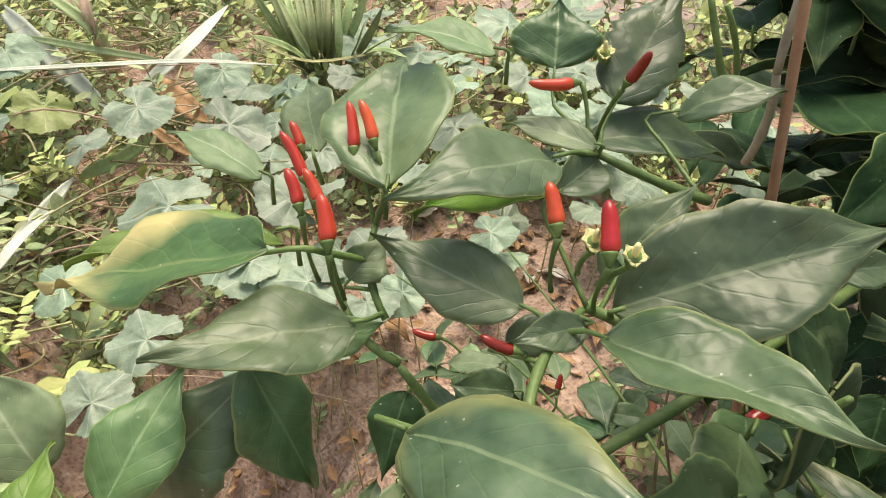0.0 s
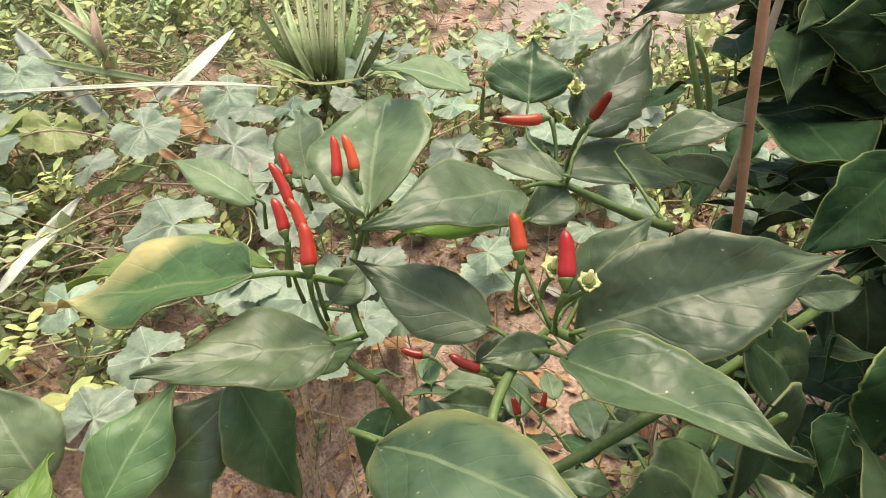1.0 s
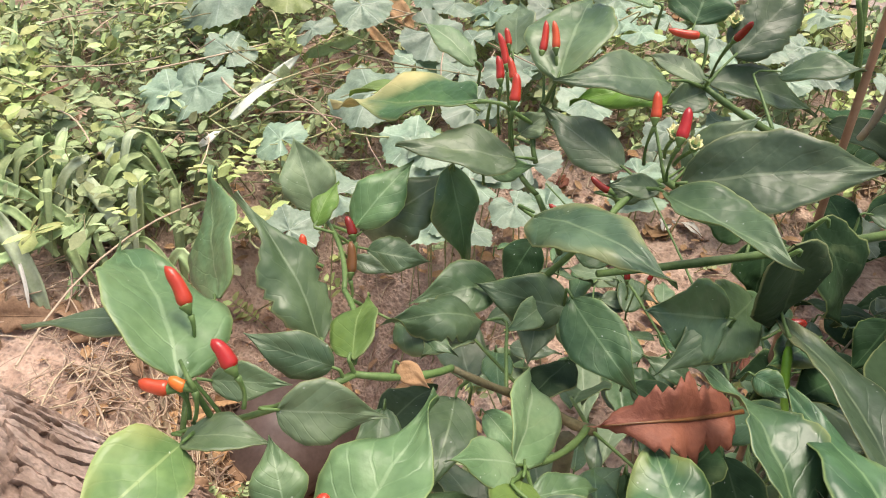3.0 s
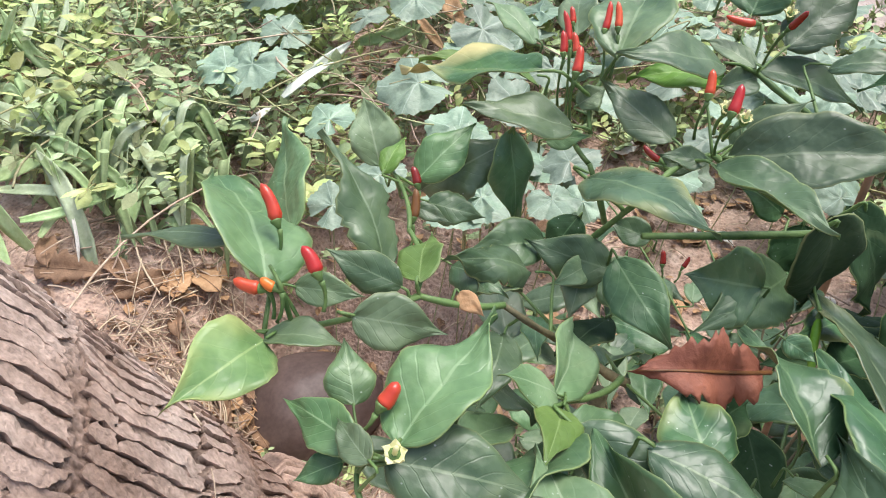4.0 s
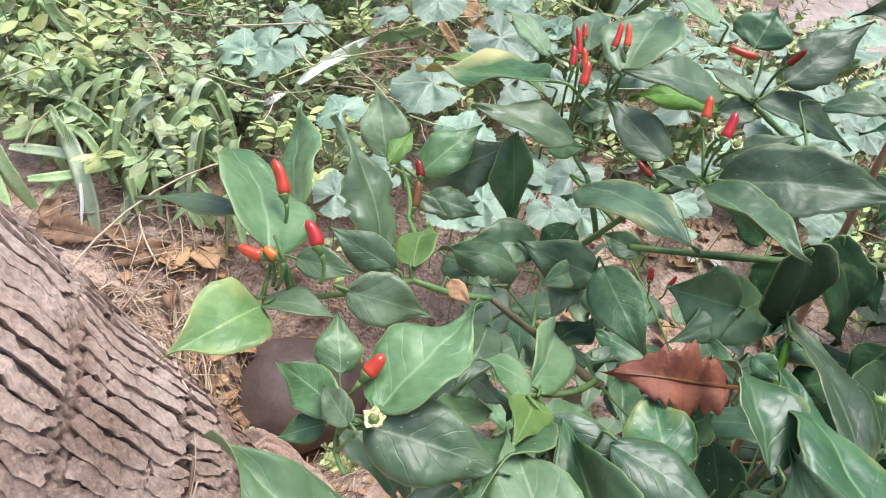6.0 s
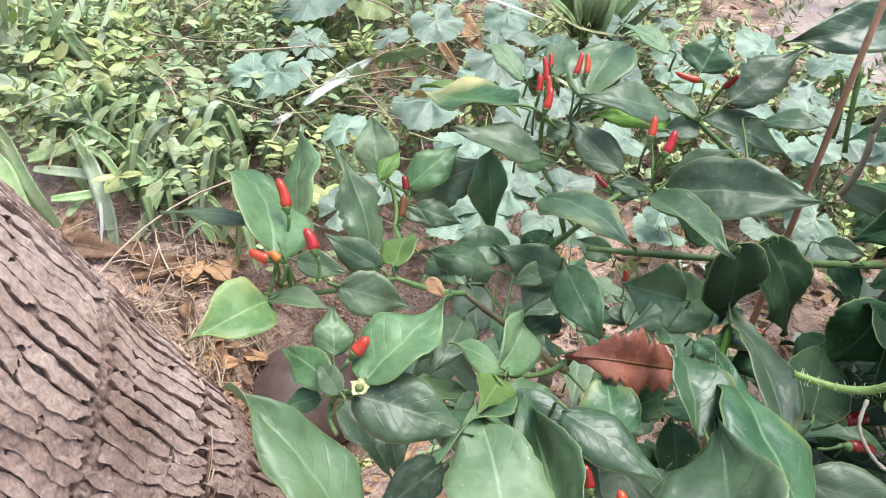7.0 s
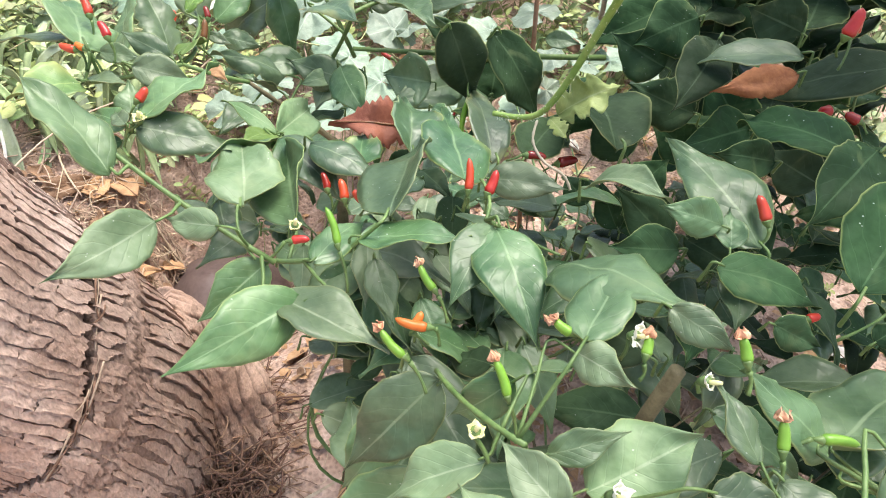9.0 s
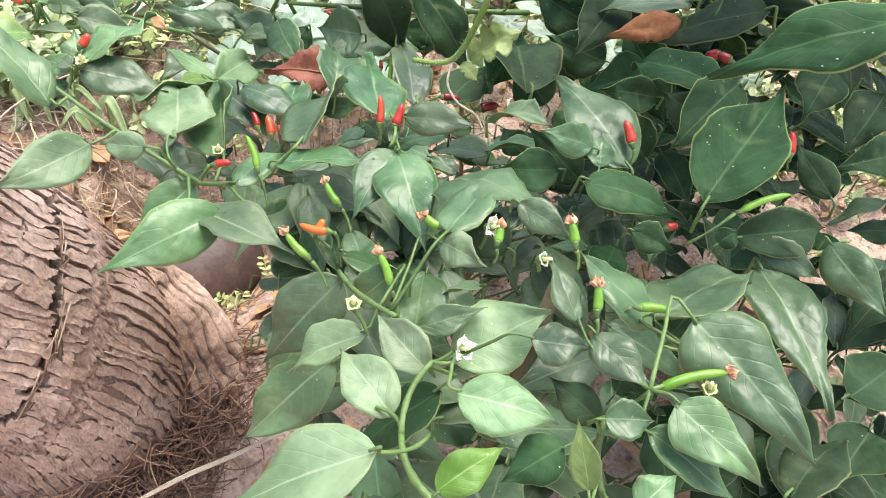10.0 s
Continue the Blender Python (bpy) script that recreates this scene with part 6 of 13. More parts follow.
stem(tall_plant, (0.2160, 0.3710, 0.5373), (0.2308, 0.3842, 0.4967), 0.00116, 0.00139, 0.0, 0.003)
stem(tall_plant, (0.0765, 0.2594, 0.4745), (0.0925, 0.2497, 0.4598), 0.00104, 0.00128, 0.0, 0.003)
stem(tall_plant, (0.0931, 0.2460, 0.4615), (0.1071, 0.2540, 0.4297), 0.00128, 0.00162, 0.0, 0.003)
stem(tall_plant, (0.0865, 0.2681, 0.4952), (0.0894, 0.2516, 0.4739), 0.00093, 0.00116, 0.0, 0.003)
stem(tall_plant, (0.1508, 0.2824, 0.5099), (0.1860, 0.2841, 0.4937), 0.00116, 0.00174, 0.0, 0.003)
stem(tall_plant, (0.1414, 0.2429, 0.4820), (0.1241, 0.2107, 0.4752), 0.00116, 0.00139, 0.0, 0.003)
stem(tall_plant, (0.1241, 0.2107, 0.4752), (0.0953, 0.2229, 0.4208), 0.00116, 0.00151, 0.0, 0.003)
stem(tall_plant, (0.1427, 0.2435, 0.4823), (0.1902, 0.2305, 0.4716), 0.00145, 0.00232, 0.0, 0.003)
stem(tall_plant, (0.1256, 0.2097, 0.4529), (0.2764, 0.3218, 0.4518), 0.00145, 0.00232, 0.0, 0.003)
stem(front_plant, (0.16, 0.20, -0.02), (0.13, 0.19, 0.38), 0.006, 0.004, 0, 0.01, STEM_OLD, "main_stem")
stem(front_plant, (0.0848, 0.1527, 0.4382), (0.1151, 0.1788, 0.4091), 0.00128, 0.00174, 0.0, 0.003, STEM_OLD)
stem(front_plant, (0.1151, 0.1788, 0.4091), (0.1390, 0.1833, 0.3963), 0.00174, 0.00232, 0.0, 0.003, STEM_OLD)
stem(front_plant, (0.0381, 0.1650, 0.4491), (0.0090, 0.2069, 0.4501), 0.00104, 0.00081, 0.0, 0.003)
stem(front_plant, (0.0575, 0.1304, 0.4502), (0.0381, 0.1650, 0.4491), 0.00116, 0.00104, 0.0, 0.003)
stem(front_plant, (0.0173, 0.0954, 0.4383), (0.0605, 0.1246, 0.4518), 0.00093, 0.00128, 0.0, 0.003)
stem(front_plant, (0.0605, 0.1246, 0.4518), (0.0848, 0.1527, 0.4382), 0.00116, 0.00139, 0.0, 0.003)
stem(front_plant, (0.0694, 0.0698, 0.4349), (0.0789, 0.0558, 0.4298), 0.00081, 0.00081, 0.0, 0.003)
stem(front_plant, (0.1174, 0.1415, 0.4132), (0.1358, 0.1765, 0.4035), 0.00116, 0.00151, 0.0, 0.003)
stem(front_plant, (0.0854, 0.0188, 0.4684), (0.1818, 0.0202, 0.4271), 0.00093, 0.00128, 0.0, 0.003)
stem(front_plant, (0.1556, 0.0332, 0.4395), (0.1748, 0.0169, 0.4282), 0.00058, 0.00070, 0.0, 0.003)
stem(front_plant, (0.1765, 0.0272, 0.4214), (0.2045, 0.0473, 0.4247), 0.00116, 0.00116, 0.0, 0.003)
stem(flowering_plant, (0.36, 0.10, -0.02), (0.36, 0.07, 0.40), 0.006, 0.004, 0, 0.01, STEM_OLD, "main_stem")
stem(flowering_plant, (0.3243, -0.0501, 0.4379), (0.3230, -0.0738, 0.4242), 0.00093, 0.00116, 0.0, 0.003)
stem(flowering_plant, (0.3230, -0.0738, 0.4242), (0.3420, -0.0942, 0.4259), 0.00116, 0.00128, 0.0, 0.003)
stem(flowering_plant, (0.3230, -0.0738, 0.4242), (0.3101, -0.0651, 0.4225), 0.00070, 0.00070, 0.0, 0.003)
stem(flowering_plant, (0.3243, -0.0501, 0.4379), (0.3354, -0.0438, 0.4429), 0.00070, 0.00058, 0.0, 0.003)
stem(flowering_plant, (0.3871, -0.0482, 0.4375), (0.3954, -0.0653, 0.4163), 0.00104, 0.00116, 0.0, 0.003)
stem(flowering_plant, (0.3979, -0.0408, 0.4497), (0.4325, 0.0167, 0.4330), 0.00081, 0.00070, 0.0, 0.003)
stem(flowering_plant, (0.2576, 0.0739, 0.4446), (0.2464, 0.1006, 0.4493), 0.00093, 0.00081, 0.0, 0.003)
stem(flowering_plant, (0.2624, 0.0065, 0.4134), (0.3039, -0.0340, 0.4376), 0.00104, 0.00116, 0.0, 0.003)
stem(flowering_plant, (0.3209, -0.0973, 0.4442), (0.3331, -0.0770, 0.4339), 0.00070, 0.00070, 0.0, 0.003)
stem(flowering_plant, (0.3631, 0.0910, 0.0929), (0.5813, -0.0502, 0.2342), 0.00144, 0.00080, 0.006, 0.038, STEM_OLD)
stem(flowering_plant, (0.3626, 0.0918, 0.1594), (0.3409, 0.1797, 0.2777), 0.00148, 0.00080, 0.010, -0.016, STEM)
stem(flowering_plant, (0.3604, 0.0838, 0.1160), (0.2277, 0.2907, 0.2656), 0.00193, 0.00080, 0.035, 0.006, STEM)
stem(flowering_plant, (0.3572, 0.0867, 0.1538), (0.2768, 0.2248, 0.2367), 0.00143, 0.00080, 0.016, 0.010, STEM_OLD)
stem(flowering_plant, (0.3515, 0.0892, 0.1069), (0.5137, 0.2153, 0.2237), 0.00173, 0.00080, 0.001, 0.036, STEM)
stem(flowering_plant, (0.3628, 0.0871, 0.0580), (0.2535, 0.3469, 0.2510), 0.00142, 0.00080, 0.015, 0.020, STEM)
stem(flowering_plant, (0.3574, 0.0867, 0.0953), (0.4022, 0.1962, 0.1999), 0.00212, 0.00080, 0.029, 0.000, STEM_OLD)
stem(flowering_plant, (0.3653, 0.0889, 0.0693), (0.3865, 0.2276, 0.2355), 0.00218, 0.00080, 0.008, -0.006, STEM)
stem(flowering_plant, (0.3623, 0.0930, 0.0419), (0.5604, 0.1285, 0.1766), 0.00165, 0.00080, 0.011, 0.002, STEM)
stem(flowering_plant, (0.3621, 0.0882, 0.0627), (0.5674, 0.2102, 0.1481), 0.00210, 0.00080, 0.032, -0.022, STEM_OLD)
stem(flowering_plant, (0.3611, 0.0907, 0.1079), (0.3614, 0.0175, 0.2089), 0.00214, 0.00080, 0.002, 0.034, STEM)
stem(flowering_plant, (0.3593, 0.0855, 0.0282), (0.4104, -0.0499, 0.1418), 0.00187, 0.00080, 0.008, -0.033, STEM)
stem(flowering_plant, (0.3603, 0.0884, 0.0441), (0.4422, 0.0916, 0.1631), 0.00205, 0.00080, 0.032, 0.030, STEM_OLD)
stem(flowering_plant, (0.3613, 0.0904, 0.0292), (0.2684, 0.2723, 0.2375), 0.00175, 0.00080, 0.023, 0.010, STEM)
stem(flowering_plant, (0.3611, 0.0915, 0.1964), (0.4612, 0.0249, 0.2771), 0.00204, 0.00080, 0.011, 0.027, STEM)
stem(flowering_plant, (0.3587, 0.0888, 0.0227), (0.4804, 0.1807, 0.1885), 0.00184, 0.00080, 0.022, 0.023, STEM_OLD)
stem(flowering_plant, (0.3657, 0.0910, 0.1095), (0.6089, 0.1263, 0.1937), 0.00217, 0.00080, 0.022, -0.009, STEM)
stem(flowering_plant, (0.3585, 0.0920, 0.0807), (0.3835, 0.1962, 0.1976), 0.00198, 0.00080, 0.035, 0.036, STEM_OLD)
stem(flowering_plant, (0.3638, 0.0834, 0.0826), (0.2561, 0.2492, 0.1954), 0.00208, 0.00080, 0.032, -0.030, STEM)
stem(flowering_plant, (0.3569, 0.0899, 0.1253), (0.3647, 0.1294, 0.2055), 0.00142, 0.00080, 0.009, -0.028, STEM)
stem(flowering_plant, (0.3522, 0.0952, 0.0497), (0.5768, 0.2969, 0.2337), 0.00199, 0.00080, 0.015, 0.014, STEM_OLD)
stem(flowering_plant, (0.3676, 0.0888, 0.0288), (0.6069, 0.3514, 0.2674), 0.00162, 0.00080, 0.019, 0.027, STEM)
stem(flowering_plant, (0.3600, 0.0850, 0.1090), (0.5739, 0.0874, 0.2654), 0.00178, 0.00080, 0.009, -0.029, STEM)
stem(flowering_plant, (0.3569, 0.0928, 0.1908), (0.4360, 0.2187, 0.2781), 0.00152, 0.00080, 0.025, -0.020, STEM_OLD)
stem(flowering_plant, (0.3639, 0.0949, 0.0605), (0.4128, 0.3268, 0.2335), 0.00205, 0.00080, 0.013, 0.014, STEM)
stem(front_plant, (0.1429, 0.1973, 0.1392), (0.1037, 0.2446, 0.2300), 0.00211, 0.00080, 0.034, 0.013, STEM)
stem(front_plant, (0.1482, 0.1926, 0.0681), (0.2660, 0.2315, 0.2667), 0.00157, 0.00080, 0.024, -0.035, STEM_OLD)
stem(front_plant, (0.1519, 0.1910, 0.1063), (0.1388, 0.2065, 0.2193), 0.00212, 0.00080, 0.031, 0.023, STEM)
stem(front_plant, (0.1543, 0.1944, 0.0478), (0.1355, 0.2119, 0.2383), 0.00182, 0.00080, 0.033, 0.014, STEM)
stem(front_plant, (0.1566, 0.1981, 0.0845), (0.2661, 0.2471, 0.2226), 0.00161, 0.00080, 0.020, -0.037, STEM_OLD)
stem(front_plant, (0.1467, 0.1927, 0.0554), (0.1354, 0.2258, 0.2015), 0.00213, 0.00080, 0.021, -0.032, STEM)
stem(front_plant, (0.1452, 0.1998, 0.1095), (0.2030, 0.1859, 0.2134), 0.00218, 0.00080, 0.001, 0.017, STEM)
stem(front_plant, (0.1508, 0.1930, 0.0229), (0.1653, 0.2398, 0.1933), 0.00153, 0.00080, 0.020, -0.008, STEM_OLD)
stem(front_plant, (0.1578, 0.1911, 0.0202), (0.1229, 0.2223, 0.1728), 0.00166, 0.00080, 0.011, -0.035, STEM)
stem(tall_plant, (0.2691, 0.3504, 0.0540), (0.1903, 0.4559, 0.1786), 0.00198, 0.00080, 0.013, -0.023, STEM_OLD)
stem(tall_plant, (0.2702, 0.3448, 0.0217), (0.1929, 0.3974, 0.1910), 0.00200, 0.00080, 0.003, -0.014, STEM)
stem(tall_plant, (0.2639, 0.3427, 0.2054), (0.2589, 0.3801, 0.2682), 0.00140, 0.00080, 0.003, 0.021, STEM)
stem(tall_plant, (0.2697, 0.3489, 0.1550), (0.3822, 0.5558, 0.2231), 0.00168, 0.00080, 0.014, -0.007, STEM_OLD)
stem(tall_plant, (0.2717, 0.3462, 0.0470), (0.2904, 0.4897, 0.1200), 0.00150, 0.00080, 0.032, -0.034, STEM)
stem(tall_plant, (0.2710, 0.3477, 0.1392), (0.1881, 0.3489, 0.2163), 0.00148, 0.00080, 0.014, -0.035, STEM)
stem(tall_plant, (0.2698, 0.3433, 0.0466), (0.2891, 0.5233, 0.2983), 0.00173, 0.00080, 0.015, -0.025, STEM_OLD)
stem(tall_plant, (0.2701, 0.3387, 0.0647), (0.3760, 0.6103, 0.1871), 0.00193, 0.00080, 0.026, -0.029, STEM)
stem(tall_plant, (0.2743, 0.3441, 0.1061), (0.3600, 0.4005, 0.2710), 0.00145, 0.00080, 0.002, 0.037, STEM)
stem(tall_plant, (0.2691, 0.3416, 0.0377), (0.1252, 0.4931, 0.1414), 0.00167, 0.00080, 0.008, -0.003, STEM_OLD)
stem(tall_plant, (0.2599, 0.3307, 0.0278), (0.3128, 0.3829, 0.1512), 0.00180, 0.00080, 0.018, -0.033, STEM)
stem(tall_plant, (0.2675, 0.3488, 0.1617), (0.0640, 0.5507, 0.3115), 0.00146, 0.00080, 0.007, 0.038, STEM)
stem(tall_plant, (0.2692, 0.3506, 0.1925), (0.4442, 0.4662, 0.2566), 0.00188, 0.00080, 0.025, -0.016, STEM_OLD)
stem(tall_plant, (0.2735, 0.3518, 0.1628), (0.2557, 0.5882, 0.2515), 0.00166, 0.00080, 0.004, 0.029, STEM)
stem(tall_plant, (0.2606, 0.3514, 0.1059), (0.3615, 0.3613, 0.1889), 0.00180, 0.00080, 0.021, -0.016, STEM)
stem(tall_plant, (0.2737, 0.3412, 0.0623), (0.2317, 0.4061, 0.3074), 0.00163, 0.00080, 0.024, 0.009, STEM_OLD)
stem(tall_plant, (0.2665, 0.3497, 0.2211), (0.1565, 0.6167, 0.2993), 0.00216, 0.00080, 0.035, 0.033, STEM)
stem(tall_plant, (0.2715, 0.3536, 0.1442), (0.4683, 0.5289, 0.2342), 0.00148, 0.00080, 0.013, -0.026, STEM)
stem(tall_plant, (0.2807, 0.3372, 0.0862), (0.3623, 0.5700, 0.1581), 0.00206, 0.00080, 0.004, 0.032, STEM_OLD)
stem(tall_plant, (0.2664, 0.3460, 0.0383), (0.1302, 0.5158, 0.2347), 0.00158, 0.00080, 0.015, -0.039, STEM)
stem(tall_plant, (0.2666, 0.3485, 0.0397), (0.2324, 0.5837, 0.1372), 0.00169, 0.00080, 0.021, 0.029, STEM)
stem(tall_plant, (0.2686, 0.3379, 0.1431), (0.3225, 0.4461, 0.2940), 0.00213, 0.00080, 0.009, -0.010, STEM_OLD)
stem(tall_plant, (0.2712, 0.3418, 0.1351), (0.4551, 0.5267, 0.2464), 0.00204, 0.00080, 0.016, -0.012, STEM)
stem(tall_plant, (0.2670, 0.3444, 0.0819), (0.4977, 0.5241, 0.2644), 0.00146, 0.00080, 0.005, 0.020, STEM)
stem(tall_plant, (0.2726, 0.3496, 0.0210), (0.2601, 0.3520, 0.2168), 0.00189, 0.00080, 0.015, -0.038, STEM_OLD)
stem(tall_plant, (0.2660, 0.3466, 0.1201), (0.4043, 0.3566, 0.2641), 0.00202, 0.00080, 0.003, -0.035, STEM)
stem(tall_plant, (0.2347, 0.4401, 0.5329), (0.2501, 0.4329, 0.4769), 0.00162, 0.00197, 0.0, 0.003)
leaf(tall_plant, (0.1487, 0.2378, 0.4851), (0.2220, 0.2458, 0.5068), 0.0347, (-0.13, -0.71, 0.69))
leaf(tall_plant, (0.1431, 0.2281, 0.4843), (0.1873, 0.1889, 0.4885), 0.0250, (-0.16, -0.07, 0.99))
leaf(tall_plant, (0.1257, 0.2382, 0.4864), (0.0863, 0.2525, 0.5004), 0.0201, (-0.03, -0.73, 0.68), LEAF_FRESH)
leaf(tall_plant, (0.1366, 0.2678, 0.5149), (0.0931, 0.2347, 0.5188), 0.0250, (0.33, -0.33, 0.88))
leaf(tall_plant, (0.1395, 0.2813, 0.5073), (0.0969, 0.2691, 0.4984), 0.0208, (-0.06, -0.44, 0.90), LEAF_LIME)
leaf(tall_plant, (0.0909, 0.2658, 0.5097), (0.0924, 0.3261, 0.5308), 0.0395, (-0.23, -0.32, 0.92), LEAF_FRESH)
leaf(tall_plant, (0.0595, 0.3213, 0.4995), (0.0511, 0.3650, 0.5155), 0.0236, (-0.43, -0.38, 0.82), LEAF_FRESH)
leaf(tall_plant, (0.1417, 0.3138, 0.5275), (0.1437, 0.3268, 0.5471), 0.0296, (-0.06, -0.83, 0.56))
leaf(tall_plant, (0.1620, 0.3116, 0.5172), (0.1897, 0.3426, 0.5512), 0.0297, (0.01, -0.74, 0.67), ragged=0.25)
leaf(tall_plant, (0.2353, 0.3590, 0.5746), (0.1761, 0.3230, 0.5545), 0.0327, (0.21, -0.72, 0.66), LEAF_YELLOW2)
leaf(tall_plant, (0.1824, 0.3121, 0.5132), (0.2174, 0.3061, 0.5225), 0.0168, (-0.30, -0.42, 0.85))
leaf(tall_plant, (0.1544, 0.3067, 0.5074), (0.2084, 0.3235, 0.4948), 0.0232, (0.32, -0.40, 0.86))
leaf(tall_plant, (0.1487, 0.2518, 0.4849), (0.1734, 0.2616, 0.5110), 0.0187, (-0.42, -0.64, 0.64))
leaf(tall_plant, (0.0957, 0.2096, 0.4742), (0.1484, 0.1657, 0.4892), 0.0313, (-0.33, -0.07, 0.94), LEAF_YELLOW2)
leaf(tall_plant, (0.0625, 0.2442, 0.4994), (-0.0189, 0.2720, 0.4737), 0.0369, (-0.34, -0.12, 0.93), LEAF_TIPPED, label="dark leaf with a yellowed pale tip", fold=0.3, curl=0.1, droop=-0.02)
leaf(tall_plant, (0.0827, 0.2435, 0.4790), (0.0352, 0.2205, 0.4854), 0.0266, (0.25, -0.26, 0.93), LEAF_FRESH)
leaf(tall_plant, (0.0510, 0.2974, 0.4796), (-0.0086, 0.2710, 0.4847), 0.0225, (0.05, 0.08, 1.00), LEAF_LIME, fold=0.3)
leaf(tall_plant, (0.1414, 0.2363, 0.4822), (0.1207, 0.2290, 0.4815), 0.0110, (0.19, -0.62, 0.76))
leaf(tall_plant, (0.1498, 0.2796, 0.5139), (0.1231, 0.2906, 0.5176), 0.0117, (-0.08, -0.49, 0.87), LEAF_PALE)
leaf(tall_plant, (0.0409, 0.3190, 0.4916), (0.0038, 0.3324, 0.5052), 0.0192, (0.22, -0.31, 0.92), LEAF_PALE)
leaf(tall_plant, (0.1225, 0.3061, 0.5356), (0.0886, 0.3133, 0.5421), 0.0162, (0.10, -0.35, 0.93), LEAF_PALE)
leaf(tall_plant, (0.1534, 0.2510, 0.4899), (0.1753, 0.2801, 0.4994), 0.0181, (0.30, -0.49, 0.82))
leaf(tall_plant, (0.1382, 0.2679, 0.5047), (0.1543, 0.2885, 0.5084), 0.0145, (0.51, -0.52, 0.69))
leaf(tall_plant, (0.1219, 0.2404, 0.4733), (0.1422, 0.2462, 0.4759), 0.0118, (0.16, -0.80, 0.58))
leaf(tall_plant, (0.0796, 0.2560, 0.4840), (0.0900, 0.2636, 0.4947), 0.0124, (0.16, -0.87, 0.46), LEAF_PALE)
leaf(tall_plant, (0.0691, 0.2516, 0.4651), (0.0894, 0.2524, 0.4724), 0.0115, (-0.13, -0.89, 0.45), LEAF_PALE)
leaf(tall_plant, (0.2350, 0.2885, 0.4650), (0.2599, 0.2907, 0.4670), 0.0135, (0.03, -0.85, 0.53))
leaf(tall_plant, (0.1827, 0.2570, 0.4577), (0.1539, 0.2382, 0.4775), 0.0159, (0.64, -0.73, 0.24))
leaf(front_plant, (0.0185, 0.0993, 0.4625), (-0.0403, 0.1460, 0.4616), 0.0417, (0.30, 0.39, 0.87), LEAF_FRESH)
leaf(front_plant, (-0.0217, 0.1670, 0.4246), (-0.0638, 0.2320, 0.4478), 0.0403, (-0.61, -0.59, 0.53), LEAF_FRESH)
leaf(front_plant, (0.0420, 0.1399, 0.4460), (0.0037, 0.1580, 0.4872), 0.0292, (0.71, -0.10, 0.70), LEAF_FRESH, label="puckered leaf with rolled pale edges", curl=0.5, wave=0.12, fold=0.4, ragged=0.3)
leaf(front_plant, (-0.0083, 0.1227, 0.4518), (-0.0623, 0.1150, 0.4401), 0.0150, (-0.21, 0.02, 0.98), LEAF_FRESH)
leaf(front_plant, (-0.0077, 0.2331, 0.4359), (-0.0287, 0.2481, 0.4640), 0.0268, (0.38, -0.67, 0.64), LEAF_PALE)
leaf(front_plant, (0.0114, 0.1953, 0.4547), (0.0102, 0.2185, 0.4632), 0.0114, (-0.05, -0.35, 0.94), LEAF_LIME)
leaf(front_plant, (0.0220, 0.2112, 0.4468), (0.0366, 0.2400, 0.4700), 0.0225, (0.20, -0.67, 0.71), LEAF_FRESH)
leaf(front_plant, (0.0150, 0.2295, 0.4300), (0.0581, 0.2413, 0.4695), 0.0327, (-0.11, -0.91, 0.39), LEAF_FRESH)
leaf(front_plant, (0.0570, 0.2347, 0.4722), (0.0666, 0.2397, 0.4192), 0.0243, (0.76, -0.64, 0.08))
leaf(front_plant, (0.0235, 0.0894, 0.4440), (0.0191, 0.0463, 0.4496), 0.0262, (0.40, 0.08, 0.91), LEAF_YELLOW, label="broad leaf blotched yellow-green")
leaf(front_plant, (0.0477, 0.0997, 0.4559), (0.0751, 0.1163, 0.4467), 0.0193, (0.56, -0.62, 0.55), LEAF_FRESH)
leaf(front_plant, (0.0802, 0.0670, 0.4483), (0.0892, 0.1163, 0.4627), 0.0312, (-0.28, -0.22, 0.93), LEAF_FRESH, fold=0.15, droop=0.03)
leaf(front_plant, (0.0589, 0.0821, 0.4373), (0.0473, 0.0965, 0.4485), 0.0165, (0.22, -0.48, 0.85), LEAF_FRESH)
leaf(front_plant, (0.0678, 0.0669, 0.4397), (0.0363, 0.0783, 0.4325), 0.0155, (-0.37, -0.54, 0.76), LEAF_FRESH)
leaf(front_plant, (0.0753, 0.0605, 0.4451), (0.0580, 0.0716, 0.4423), 0.0098, (-0.36, -0.34, 0.87), LEAF_FRESH)
leaf(front_plant, (0.0202, 0.0908, 0.4431), (0.0499, 0.0960, 0.4469), 0.0140, (-0.12, -0.06, 0.99), LEAF_FRESH)
leaf(front_plant, (0.0248, 0.1021, 0.4563), (0.0476, 0.1094, 0.4564), 0.0121, (0.25, -0.77, 0.59), LEAF_FRESH)
leaf(front_plant, (0.0554, 0.1213, 0.4554), (0.0293, 0.1140, 0.4666), 0.0147, (0.43, -0.72, 0.54), LEAF)
leaf(front_plant, (0.0585, 0.1257, 0.4580), (0.0485, 0.1639, 0.4529), 0.0183, (-0.48, -0.01, 0.88), LEAF_LIME)
leaf(front_plant, (0.0892, 0.1914, 0.4312), (0.0587, 0.1552, 0.4508), 0.0236, (0.54, 0.01, 0.84), label="crinkled insect-bitten leaf", wave=0.2, curl=0.6, ragged=0.3)
leaf(front_plant, (0.1180, 0.2149, 0.4285), (0.0775, 0.2084, 0.4350), 0.0253, (0.21, -0.83, 0.51))
leaf(front_plant, (0.1089, 0.2169, 0.4275), (0.0953, 0.1921, 0.4266), 0.0131, (0.59, -0.35, 0.73), LEAF_PALE)
